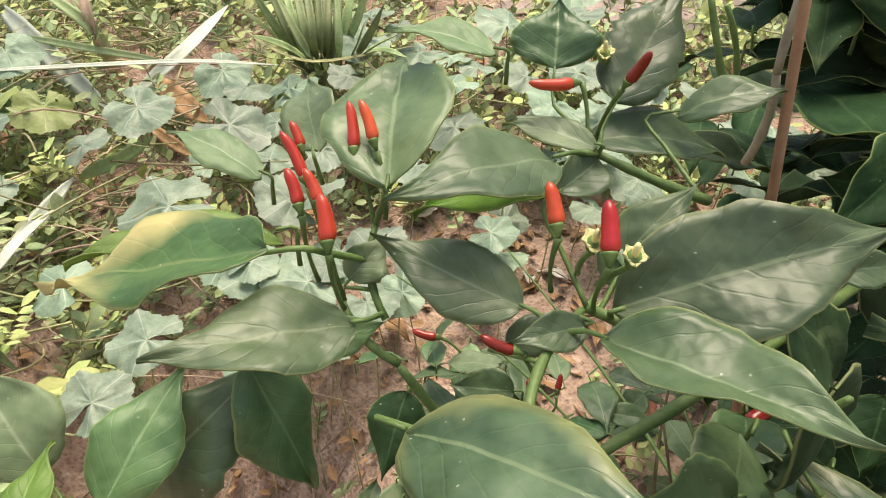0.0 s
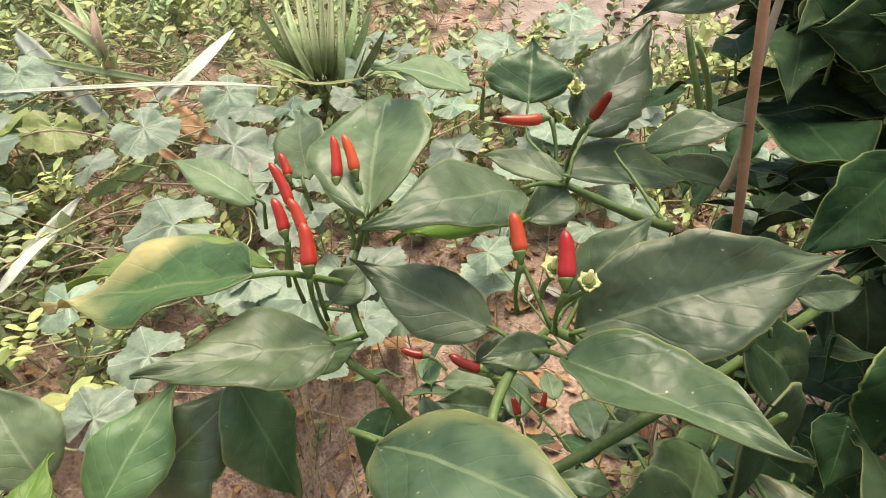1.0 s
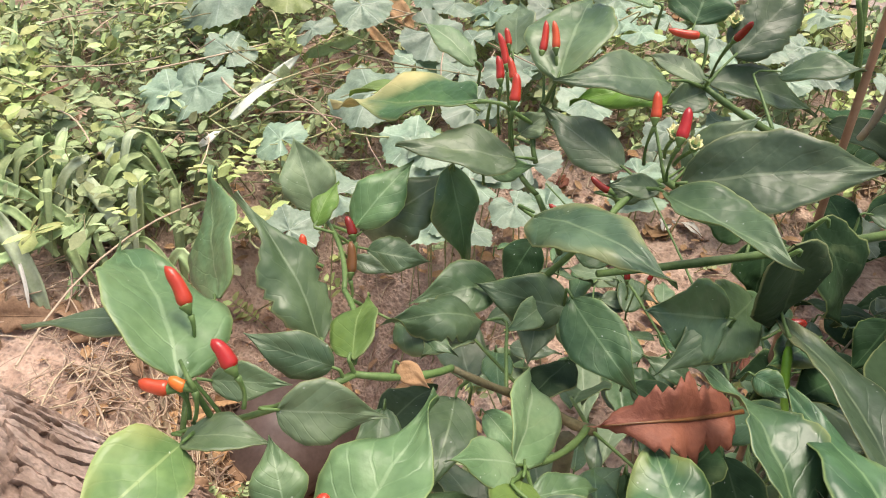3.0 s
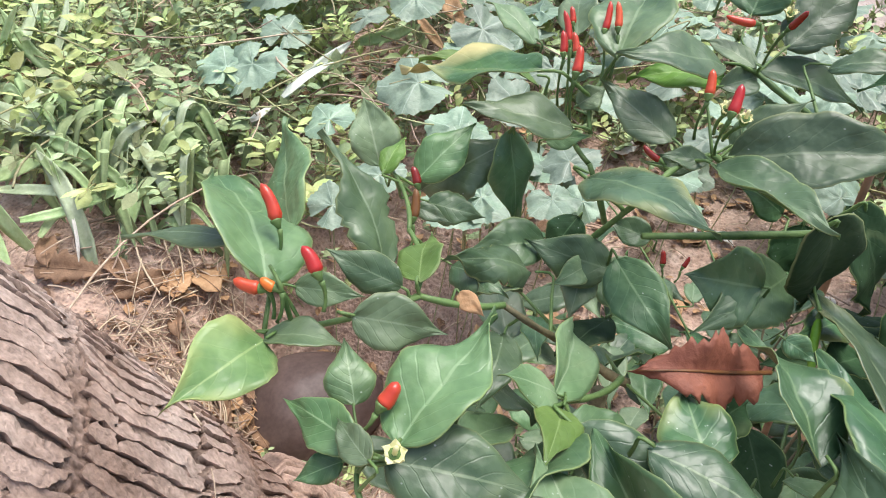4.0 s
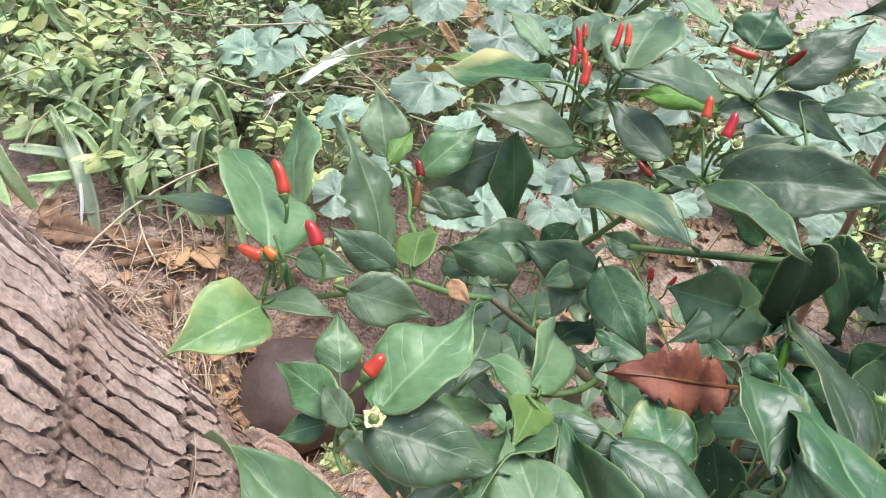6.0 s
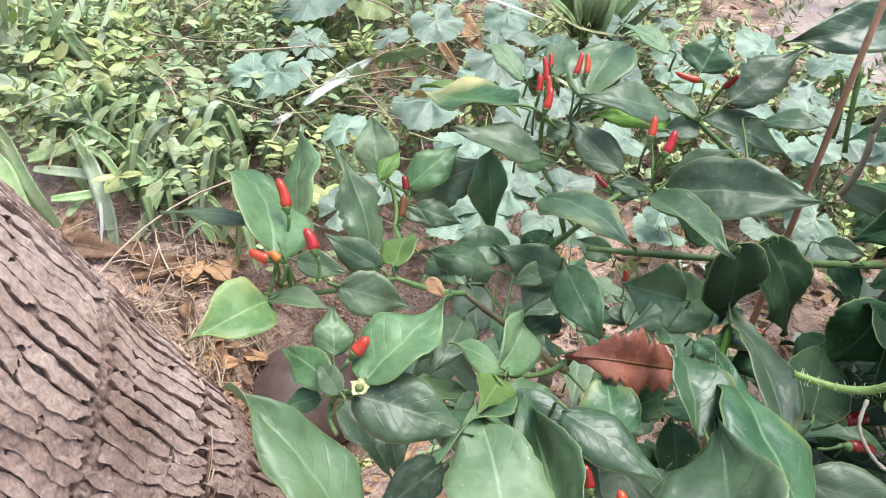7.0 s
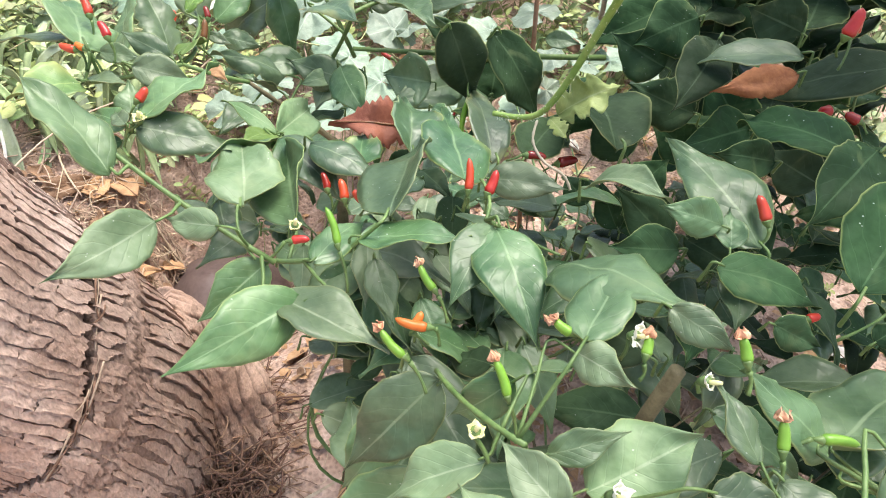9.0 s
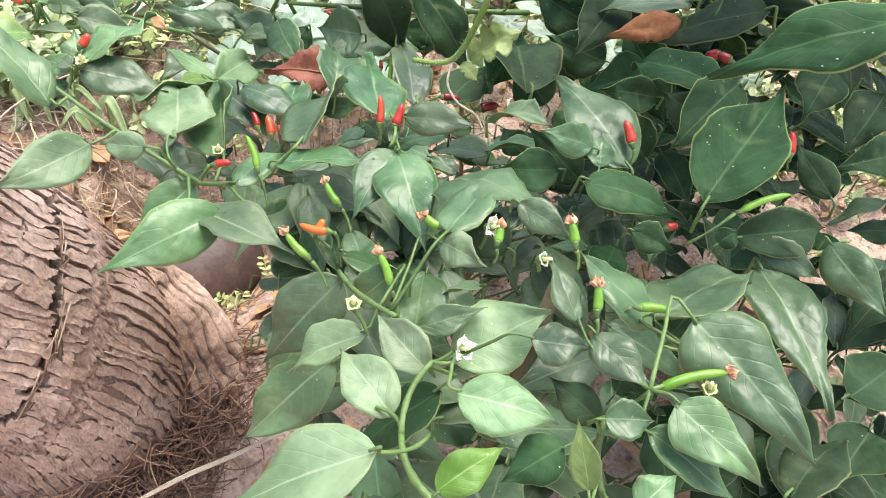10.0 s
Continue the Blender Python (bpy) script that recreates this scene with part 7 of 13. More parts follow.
leaf(front_plant, (0.0782, 0.0636, 0.4437), (0.1222, 0.0793, 0.4358), 0.0266, (0.31, -0.45, 0.84), LEAF)
leaf(front_plant, (0.0635, 0.0684, 0.4288), (0.0520, 0.0587, 0.4237), 0.0097, (0.26, -0.67, 0.69), LEAF)
leaf(front_plant, (0.1144, 0.0092, 0.4561), (0.0691, 0.0099, 0.4879), 0.0276, (0.57, 0.15, 0.81), LEAF_FRESH)
leaf(front_plant, (0.1475, 0.0474, 0.4323), (0.1143, 0.1004, 0.4344), 0.0389, (-0.10, -0.10, 0.99), LEAF_PALE, shape=0.34, point=0.45)
leaf(front_plant, (0.1220, 0.1185, 0.4212), (0.1142, 0.0611, 0.4389), 0.0279, (-0.57, 0.31, 0.76), LEAF)
leaf(front_plant, (0.1234, 0.1175, 0.4274), (0.1762, 0.1023, 0.4116), 0.0257, (0.14, -0.43, 0.89), LEAF_YELLOW2)
leaf(front_plant, (0.1716, 0.1302, 0.4183), (0.1555, 0.1672, 0.4208), 0.0272, (-0.19, -0.15, 0.97), LEAF_YELLOW2)
leaf(front_plant, (0.1470, 0.1149, 0.4346), (0.1940, 0.1094, 0.4258), 0.0239, (0.15, -0.27, 0.95), LEAF_YELLOW2)
leaf(front_plant, (0.1997, 0.1326, 0.4380), (0.1715, 0.1863, 0.4424), 0.0305, (0.26, 0.06, 0.96), LEAF_YELLOW2, ragged=0.2)
leaf(front_plant, (0.2373, 0.1139, 0.4398), (0.1974, 0.1854, 0.4422), 0.0407, (0.21, 0.08, 0.98), LEAF_YELLOW2)
leaf(front_plant, (0.2392, 0.1703, 0.4279), (0.1975, 0.2439, 0.4375), 0.0300, (0.28, 0.03, 0.96), LEAF_YELLOW2)
leaf(front_plant, (0.1180, 0.2059, 0.4422), (0.1514, 0.1808, 0.4214), 0.0252, (-0.13, -0.73, 0.67), LEAF)
leaf(front_plant, (0.1949, 0.2446, 0.4383), (0.1568, 0.1915, 0.4278), 0.0321, (0.40, -0.44, 0.80), LEAF)
leaf(front_plant, (0.1892, 0.2056, 0.4835), (0.2039, 0.2452, 0.4210), 0.0347, (0.69, -0.67, -0.27), LEAF_DARK)
leaf(front_plant, (0.2092, 0.2546, 0.4729), (0.2466, 0.2874, 0.4010), 0.0402, (0.83, -0.51, 0.20), LEAF_DARK, ragged=0.15)
leaf(front_plant, (0.2521, 0.2024, 0.4168), (0.2607, 0.2756, 0.4175), 0.0339, (0.20, -0.03, 0.98), LEAF_DARK)
leaf(front_plant, (0.1170, 0.1370, 0.4201), (0.1060, 0.1951, 0.4162), 0.0273, (0.70, 0.18, 0.69), LEAF_PALE)
leaf(front_plant, (0.1178, 0.1299, 0.4233), (0.1193, 0.0911, 0.4356), 0.0178, (0.19, 0.30, 0.93), LEAF_LIME)
leaf(front_plant, (0.1153, 0.1348, 0.4215), (0.0970, 0.1092, 0.4465), 0.0185, (0.66, 0.23, 0.72), LEAF_PALE)
leaf(front_plant, (0.1214, 0.1254, 0.4211), (0.1433, 0.1429, 0.4124), 0.0135, (0.31, 0.08, 0.95))
leaf(front_plant, (0.1225, 0.2033, 0.4119), (0.1077, 0.1658, 0.4119), 0.0185, (-0.14, 0.06, 0.99), LEAF_DARK)
leaf(front_plant, (0.1737, 0.1707, 0.3989), (0.1897, 0.1966, 0.4005), 0.0194, (0.36, -0.28, 0.89), LEAF_DARK)
leaf(front_plant, (0.0876, 0.1528, 0.4261), (0.0907, 0.1118, 0.4234), 0.0202, (0.22, -0.05, 0.97), LEAF)
leaf(front_plant, (0.0920, 0.0962, 0.4238), (0.1042, 0.1287, 0.4077), 0.0176, (0.09, 0.41, 0.91), LEAF)
leaf(front_plant, (0.1888, 0.1939, 0.4360), (0.2027, 0.1913, 0.4317), 0.0111, (-0.01, -0.86, 0.51), LEAF_YELLOW2)
leaf(front_plant, (0.2166, 0.0562, 0.4452), (0.2011, 0.1426, 0.4411), 0.0436, (-0.68, -0.09, 0.73), LEAF)
leaf(front_plant, (0.1780, 0.0208, 0.4251), (0.1596, -0.0056, 0.4041), 0.0225, (0.47, -0.73, 0.50), LEAF_FRESH)
leaf(front_plant, (0.2045, 0.0071, 0.4260), (0.1765, -0.0457, 0.4181), 0.0279, (0.63, -0.43, 0.64), LEAF_FRESH)
leaf(front_plant, (0.2073, 0.0472, 0.4337), (0.2565, 0.0556, 0.4456), 0.0235, (-0.23, -0.02, 0.97))
leaf(front_plant, (0.1945, 0.0310, 0.4269), (0.2005, 0.0734, 0.4267), 0.0197, (-0.04, 0.01, 1.00))
leaf(front_plant, (0.1433, -0.0016, 0.4481), (0.1320, -0.0482, 0.4455), 0.0228, (0.73, -0.21, 0.64), LEAF_PALE)
leaf(front_plant, (0.1674, 0.0026, 0.4515), (0.1410, 0.0027, 0.4461), 0.0138, (-0.12, -0.82, 0.56), LEAF_PALE)
leaf(front_plant, (0.1919, 0.0048, 0.4243), (0.2461, -0.0053, 0.4269), 0.0254, (-0.07, -0.12, 0.99), LEAF_FRESH)
leaf(front_plant, (0.1714, 0.0554, 0.4256), (0.1282, 0.1176, 0.4287), 0.0379, (-0.62, -0.47, 0.63), LEAF)
leaf(flowering_plant, (0.2414, 0.1425, 0.4270), (0.2867, 0.1461, 0.4333), 0.0231, (-0.04, -0.73, 0.68), LEAF)
leaf(flowering_plant, (0.2629, 0.0671, 0.4489), (0.2582, 0.0274, 0.4284), 0.0229, (0.18, -0.47, 0.87))
leaf(flowering_plant, (0.2649, 0.0664, 0.4499), (0.2975, 0.0208, 0.4293), 0.0314, (0.04, -0.39, 0.92))
leaf(flowering_plant, (0.3741, 0.0953, 0.4604), (0.3248, 0.1416, 0.4798), 0.0353, (-0.09, -0.47, 0.88))
leaf(flowering_plant, (0.2935, 0.1451, 0.4417), (0.3320, 0.1028, 0.4698), 0.0259, (-0.55, 0.06, 0.84), LEAF_PALE)
leaf(flowering_plant, (0.3560, 0.0931, 0.4649), (0.3278, 0.0914, 0.4673), 0.0190, (0.09, -0.90, 0.43))
leaf(flowering_plant, (0.3614, 0.0885, 0.4580), (0.3580, 0.1049, 0.4688), 0.0135, (-0.12, -0.56, 0.82))
leaf(flowering_plant, (0.3426, 0.2652, 0.4985), (0.3274, 0.2046, 0.4668), 0.0338, (0.27, -0.50, 0.82), LEAF_DARK)
leaf(flowering_plant, (0.3874, 0.2456, 0.5055), (0.3279, 0.2363, 0.4884), 0.0288, (-0.23, -0.27, 0.93), LEAF)
leaf(flowering_plant, (0.4263, 0.2129, 0.5185), (0.3638, 0.2382, 0.4750), 0.0361, (-0.63, -0.38, 0.68), LEAF_DARK)
leaf(flowering_plant, (0.4079, 0.1647, 0.4887), (0.3605, 0.2128, 0.4715), 0.0313, (-0.52, -0.21, 0.83), LEAF_DARK)
leaf(flowering_plant, (0.3829, 0.1745, 0.4672), (0.3489, 0.1577, 0.4686), 0.0207, (0.42, -0.82, 0.38), LEAF_DARK)
leaf(flowering_plant, (0.4431, 0.0524, 0.5633), (0.3892, 0.0565, 0.5234), 0.0283, (-0.51, -0.59, 0.63), LEAF_DARK)
leaf(flowering_plant, (0.4136, 0.0821, 0.4601), (0.4366, 0.1457, 0.5009), 0.0409, (-0.07, -0.52, 0.85), LEAF_DARK)
leaf(flowering_plant, (0.4218, 0.1657, 0.4894), (0.3911, 0.1157, 0.4637), 0.0333, (0.23, -0.55, 0.80), LEAF_DARK)
leaf(flowering_plant, (0.3579, 0.0746, 0.4573), (0.4074, 0.0892, 0.4430), 0.0246, (0.36, -0.39, 0.85), LEAF_DARK)
leaf(flowering_plant, (0.2925, 0.0571, 0.4499), (0.3458, 0.0117, 0.4742), 0.0372, (-0.36, 0.08, 0.93))
leaf(flowering_plant, (0.3119, -0.0035, 0.4614), (0.3219, 0.0464, 0.4633), 0.0234, (-0.27, 0.02, 0.96))
leaf(flowering_plant, (0.3346, 0.0105, 0.4742), (0.3583, 0.0046, 0.4691), 0.0136, (-0.08, -0.82, 0.57))
leaf(flowering_plant, (0.4355, 0.0873, 0.4426), (0.4836, 0.1228, 0.4446), 0.0260, (0.42, -0.60, 0.68), LEAF_DARK)
leaf(flowering_plant, (0.4794, 0.1308, 0.4546), (0.4583, 0.1551, 0.4696), 0.0184, (-0.47, -0.72, 0.51), LEAF_DARK)
leaf(flowering_plant, (0.3853, 0.0672, 0.4417), (0.4065, 0.0698, 0.4362), 0.0167, (0.23, -0.86, 0.47), LEAF_DARK)
leaf(flowering_plant, (0.4247, 0.0743, 0.4434), (0.4322, 0.0798, 0.4515), 0.0117, (-0.10, -0.78, 0.62), LEAF_DARK)
leaf(flowering_plant, (0.5199, 0.1851, 0.4676), (0.4853, 0.1631, 0.4571), 0.0250, (0.25, -0.71, 0.66), LEAF_DARK)
leaf(flowering_plant, (0.3218, -0.0997, 0.4491), (0.2821, -0.1174, 0.4208), 0.0259, (-0.41, -0.40, 0.82), LEAF_PALE)
leaf(flowering_plant, (0.3161, -0.0651, 0.4209), (0.2875, -0.0472, 0.4271), 0.0206, (-0.01, -0.34, 0.94), LEAF_PALE)
leaf(flowering_plant, (0.3370, -0.0597, 0.4394), (0.3730, -0.0550, 0.4349), 0.0216, (0.17, -0.43, 0.89), LEAF_PALE)
leaf(flowering_plant, (0.3419, -0.0922, 0.4285), (0.3574, -0.0739, 0.4394), 0.0139, (0.05, -0.55, 0.84), LEAF_LIME)
leaf(flowering_plant, (0.2916, -0.0350, 0.4251), (0.2637, -0.0476, 0.3999), 0.0198, (-0.49, -0.43, 0.76), LEAF_PALE)
leaf(flowering_plant, (0.2658, 0.0023, 0.4118), (0.2366, -0.0208, 0.3651), 0.0323, (0.11, -0.92, 0.38))
leaf(flowering_plant, (0.2711, -0.0132, 0.3760), (0.2320, -0.0367, 0.3235), 0.0307, (-0.02, -0.91, 0.42), LEAF_FRESH)
leaf(flowering_plant, (0.3225, -0.0454, 0.4279), (0.2948, -0.0329, 0.4351), 0.0176, (-0.06, -0.59, 0.81), LEAF_PALE)
leaf(flowering_plant, (0.3112, -0.0274, 0.4294), (0.3355, -0.0147, 0.4391), 0.0129, (0.11, -0.73, 0.68))
leaf(flowering_plant, (0.3268, -0.0278, 0.4196), (0.3595, -0.0041, 0.4382), 0.0315, (-0.08, -0.54, 0.84), LEAF_PALE, shape=0.5)
leaf(flowering_plant, (0.3553, -0.0439, 0.4583), (0.3760, -0.0359, 0.4541), 0.0152, (0.35, -0.48, 0.81))
leaf(flowering_plant, (0.3754, -0.0277, 0.4553), (0.3989, -0.0412, 0.4495), 0.0158, (-0.09, -0.52, 0.85))
leaf(flowering_plant, (0.3693, -0.0259, 0.4566), (0.3520, -0.0088, 0.4689), 0.0126, (0.35, -0.29, 0.89))
leaf(flowering_plant, (0.4002, 0.0056, 0.4417), (0.3619, 0.0033, 0.4649), 0.0223, (0.51, -0.27, 0.82))
leaf(flowering_plant, (0.3976, 0.0066, 0.4445), (0.4427, 0.0677, 0.4403), 0.0378, (-0.29, 0.27, 0.92))
leaf(flowering_plant, (0.4095, -0.0059, 0.4571), (0.4606, -0.0372, 0.4365), 0.0336, (-0.09, -0.65, 0.76), shape=0.24, point=0.8)
leaf(flowering_plant, (0.4065, -0.0452, 0.4526), (0.4383, -0.0584, 0.4414), 0.0211, (0.02, -0.62, 0.78), LEAF_FRESH, shape=0.25, point=0.7)
leaf(flowering_plant, (0.4502, 0.0864, 0.4312), (0.4856, 0.0175, 0.4117), 0.0357, (-0.04, -0.29, 0.96), shape=0.26, point=0.8)
leaf(flowering_plant, (0.3858, -0.0557, 0.4450), (0.4029, -0.0477, 0.4439), 0.0135, (0.30, -0.54, 0.78))
leaf(flowering_plant, (0.3870, -0.0734, 0.4292), (0.3771, -0.0611, 0.4468), 0.0105, (0.01, -0.82, 0.57), LEAF_LIME)
leaf(flowering_plant, (0.3867, -0.0425, 0.4299), (0.3645, -0.0388, 0.4375), 0.0146, (0.11, -0.73, 0.67), LEAF_DARK)
leaf(flowering_plant, (0.3773, -0.0559, 0.4251), (0.3593, -0.0695, 0.4127), 0.0181, (-0.07, -0.62, 0.78), LEAF_DARK)
leaf(flowering_plant, (0.4012, -0.0516, 0.4416), (0.4372, -0.0545, 0.4263), 0.0165, (0.32, -0.43, 0.84), point=0.35)
leaf(flowering_plant, (0.4023, -0.0748, 0.4322), (0.4114, -0.0636, 0.4403), 0.0142, (-0.14, -0.51, 0.85), LEAF_PALE)
leaf(flowering_plant, (0.4796, 0.0008, 0.3795), (0.5135, 0.0497, 0.3763), 0.0274, (-0.32, 0.28, 0.90), LEAF_DARK)
leaf(flowering_plant, (0.4819, 0.1107, 0.4412), (0.5136, 0.0834, 0.4235), 0.0233, (-0.40, -0.78, 0.48))
leaf(flowering_plant, (0.4462, 0.0938, 0.4387), (0.4821, 0.0933, 0.4298), 0.0173, (0.09, -0.90, 0.42))
leaf(flowering_plant, (0.3247, -0.0330, 0.4042), (0.2943, -0.0425, 0.3559), 0.0266, (-0.72, -0.43, 0.54), LEAF_DARK)
leaf(flowering_plant, (0.2482, 0.0139, 0.3720), (0.2321, -0.0113, 0.3339), 0.0263, (0.22, -0.85, 0.47), LEAF_FRESH)
leaf(flowering_plant, (0.2937, -0.0079, 0.4365), (0.2731, -0.0099, 0.4086), 0.0170, (-0.17, -0.97, 0.19))
leaf(flowering_plant, (0.3099, -0.0046, 0.4552), (0.3308, -0.0143, 0.4587), 0.0153, (-0.41, -0.66, 0.62), LEAF_PALE)
leaf(flowering_plant, (0.3351, 0.0115, 0.4506), (0.3069, 0.0219, 0.4515), 0.0216, (-0.25, -0.73, 0.63), LEAF_DARK)
leaf(flowering_plant, (0.4069, 0.0068, 0.4340), (0.4225, 0.0525, 0.4283), 0.0221, (0.17, 0.07, 0.98))
leaf(flowering_plant, (0.3431, 0.0912, 0.4494), (0.3130, 0.0839, 0.4436), 0.0231, (0.11, -0.86, 0.49), LEAF_DARK)
leaf(flowering_plant, (0.1787, 0.2176, 0.4417), (0.1475, 0.2099, 0.4404), 0.0359, (0.21, -0.92, 0.34))
leaf(flowering_plant, (0.2792, 0.2820, 0.4472), (0.2639, 0.2715, 0.4014), 0.0391, (0.10, -0.98, 0.19), LEAF_DARK)
leaf(flowering_plant, (0.2015, 0.3012, 0.4363), (0.2047, 0.2897, 0.4055), 0.0367, (0.27, -0.89, 0.36), LEAF_DARK)
leaf(flowering_plant, (0.3060, 0.2007, 0.4442), (0.2658, 0.3110, 0.4353), 0.0541, (0.07, 0.11, 0.99), LEAF_DARK)
leaf(flowering_plant, (0.4761, 0.2196, 0.4938), (0.4639, 0.1888, 0.4707), 0.0295, (-0.09, -0.58, 0.81), LEAF_DARK)
leaf(flowering_plant, (0.5060, 0.2173, 0.4887), (0.4906, 0.1794, 0.4577), 0.0292, (-0.17, -0.58, 0.80), LEAF_DARK)
leaf(flowering_plant, (0.5136, 0.0718, 0.3813), (0.5468, 0.1089, 0.3852), 0.0323, (0.15, -0.23, 0.96), LEAF_DARK)
leaf(flowering_plant, (0.5279, 0.0637, 0.3715), (0.5133, 0.0323, 0.3582), 0.0304, (-0.26, -0.27, 0.93), LEAF_DARK)
leaf(front_plant, (0.0864, 0.2200, 0.4308), (0.0554, 0.1911, 0.4290), 0.0236, (0.44, -0.51, 0.74))
leaf(front_plant, (0.1046, 0.2218, 0.4248), (0.1066, 0.1952, 0.4100), 0.0179, (0.05, -0.48, 0.87), LEAF_PALE)
leaf(front_plant, (0.0288, 0.2072, 0.4391), (0.0563, 0.2131, 0.4364), 0.0175, (0.22, -0.72, 0.66))
leaf(front_plant, (0.0292, 0.1913, 0.4441), (0.0464, 0.1939, 0.4405), 0.0082, (0.25, -0.68, 0.69))
leaf(front_plant, (0.0555, 0.1714, 0.4351), (0.0838, 0.1631, 0.4354), 0.0176, (-0.17, -0.54, 0.82))
leaf(front_plant, (0.0773, 0.1920, 0.4181), (0.0737, 0.1533, 0.4396), 0.0204, (0.07, 0.48, 0.87))
leaf(front_plant, (0.1155, 0.2273, 0.4159), (0.1351, 0.2088, 0.4145), 0.0201, (-0.36, -0.44, 0.82), LEAF)
leaf(front_plant, (0.2071, 0.2717, 0.4213), (0.1934, 0.2320, 0.4170), 0.0236, (-0.03, -0.10, 0.99), LEAF)
leaf(front_plant, (0.2221, 0.2453, 0.4230), (0.1975, 0.2102, 0.4291), 0.0193, (0.30, -0.05, 0.95), LEAF_YELLOW2)
leaf(front_plant, (0.2636, 0.2844, 0.4156), (0.2485, 0.2662, 0.3953), 0.0226, (-0.28, -0.60, 0.75), LEAF_DARK)
leaf(front_plant, (0.2682, 0.2577, 0.4153), (0.2472, 0.2275, 0.4073), 0.0247, (-0.08, -0.20, 0.98), LEAF_YELLOW2)
leaf(front_plant, (0.2288, 0.2295, 0.4160), (0.2092, 0.2050, 0.4174), 0.0209, (0.21, -0.11, 0.97), LEAF_DARK)
leaf(tall_plant, (0.3519, 0.3825, 0.3372), (0.3185, 0.3592, 0.3151), 0.0335, (-0.24, -0.46, 0.85), LEAF_DARK)
leaf(tall_plant, (0.2953, 0.3391, 0.3202), (0.2691, 0.3573, 0.3335), 0.0287, (-0.26, -0.78, 0.56), LEAF_DARK)
leaf(tall_plant, (0.2471, 0.3259, 0.3387), (0.2169, 0.3126, 0.3354), 0.0261, (0.13, -0.50, 0.86), LEAF_DARK)
leaf(tall_plant, (0.3750, 0.4514, 0.3389), (0.3928, 0.4699, 0.3736), 0.0324, (-0.47, -0.65, 0.59), LEAF_DARK)
leaf(tall_plant, (0.0892, 0.3108, 0.3982), (0.0785, 0.2863, 0.3735), 0.0250, (0.10, -0.73, 0.68), LEAF_DARK)
leaf(tall_plant, (0.1331, 0.3108, 0.3975), (0.1054, 0.3119, 0.4000), 0.0185, (0.03, -0.77, 0.64), LEAF)
chilli(tall_plant, (0.0668, 0.2622, 0.5036), (0.0632, 0.2672, 0.5128), 0.0039, stalk=(0.0683, 0.2682, 0.4766))
chilli(tall_plant, (0.0654, 0.2777, 0.5053), (0.0588, 0.2838, 0.5178), 0.0037, stalk=(0.0722, 0.2781, 0.4674))
chilli(tall_plant, (0.0730, 0.2591, 0.5061), (0.0690, 0.2632, 0.5142), 0.0036, stalk=(0.0765, 0.2621, 0.4736))
chilli(tall_plant, (0.0773, 0.2434, 0.5019), (0.0754, 0.2500, 0.5127), 0.0046, stalk=(0.0783, 0.2512, 0.4779))
chilli(tall_plant, (0.0639, 0.2852, 0.5122), (0.0608, 0.2888, 0.5192), 0.0033, stalk=(0.0609, 0.2982, 0.4980))
chilli(tall_plant, (0.0807, 0.2761, 0.5145), (0.0792, 0.2836, 0.5264), 0.0036, stalk=(0.0857, 0.2694, 0.4945))
chilli(tall_plant, (0.0866, 0.2757, 0.5168), (0.0828, 0.2815, 0.5273), 0.0037, stalk=(0.0890, 0.2713, 0.4951))
chilli(tall_plant, (0.1329, 0.2405, 0.5071), (0.1312, 0.2462, 0.5165), 0.0043, stalk=(0.1334, 0.2454, 0.4862))
chilli(tall_plant, (0.1429, 0.2284, 0.5058), (0.1431, 0.2355, 0.5163), 0.0047, stalk=(0.1429, 0.2376, 0.4847))
chilli(tall_plant, (0.1439, 0.2907, 0.5286), (0.1304, 0.2869, 0.5299), 0.0038, stalk=(0.1477, 0.2853, 0.5113))
chilli(tall_plant, (0.1561, 0.2791, 0.5313), (0.1600, 0.2740, 0.5405), 0.0035, CHILLI_DARK, stalk=(0.1537, 0.3000, 0.5080))
chilli(tall_plant, (0.1229, 0.2297, 0.4792), (0.1146, 0.2299, 0.4837), 0.0032, CHILLI_DARK, stalk=(0.1279, 0.2311, 0.4713))
chilli(front_plant, (0.0096, 0.1151, 0.4692), (0.0009, 0.1190, 0.4795), 0.0049, stalk=(0.0115, 0.1120, 0.4561))
chilli(front_plant, (0.0351, 0.0994, 0.4672), (0.0282, 0.1015, 0.4741), 0.0050, stalk=(0.0387, 0.0975, 0.4550))
chilli(front_plant, (0.0179, 0.0939, 0.4582), (0.0090, 0.0919, 0.4598), 0.0047, stalk=(0.0225, 0.0936, 0.4478))
chilli(front_plant, (0.0227, 0.0947, 0.4598), (0.0176, 0.0944, 0.4620), 0.0039, CHILLI_ORANGE, stalk=(0.0247, 0.0926, 0.4481))
chilli(front_plant, (0.0712, 0.0745, 0.4506), (0.0734, 0.0795, 0.4570), 0.0053, stalk=(0.0671, 0.0715, 0.4408))
chilli(front_plant, (0.0281, 0.1945, 0.4529), (0.0235, 0.1974, 0.4597), 0.0043, CHILLI_DARK, stalk=(0.0295, 0.1879, 0.4348))
chilli(front_plant, (0.0329, 0.1813, 0.4441), (0.0301, 0.1876, 0.4551), 0.0045, CHILLI_BROWN, stalk=(0.0341, 0.1779, 0.4310))
chilli(front_plant, (0.0145, 0.1765, 0.4522), (0.0130, 0.1801, 0.4584), 0.0037, stalk=(0.0220, 0.1798, 0.4456))
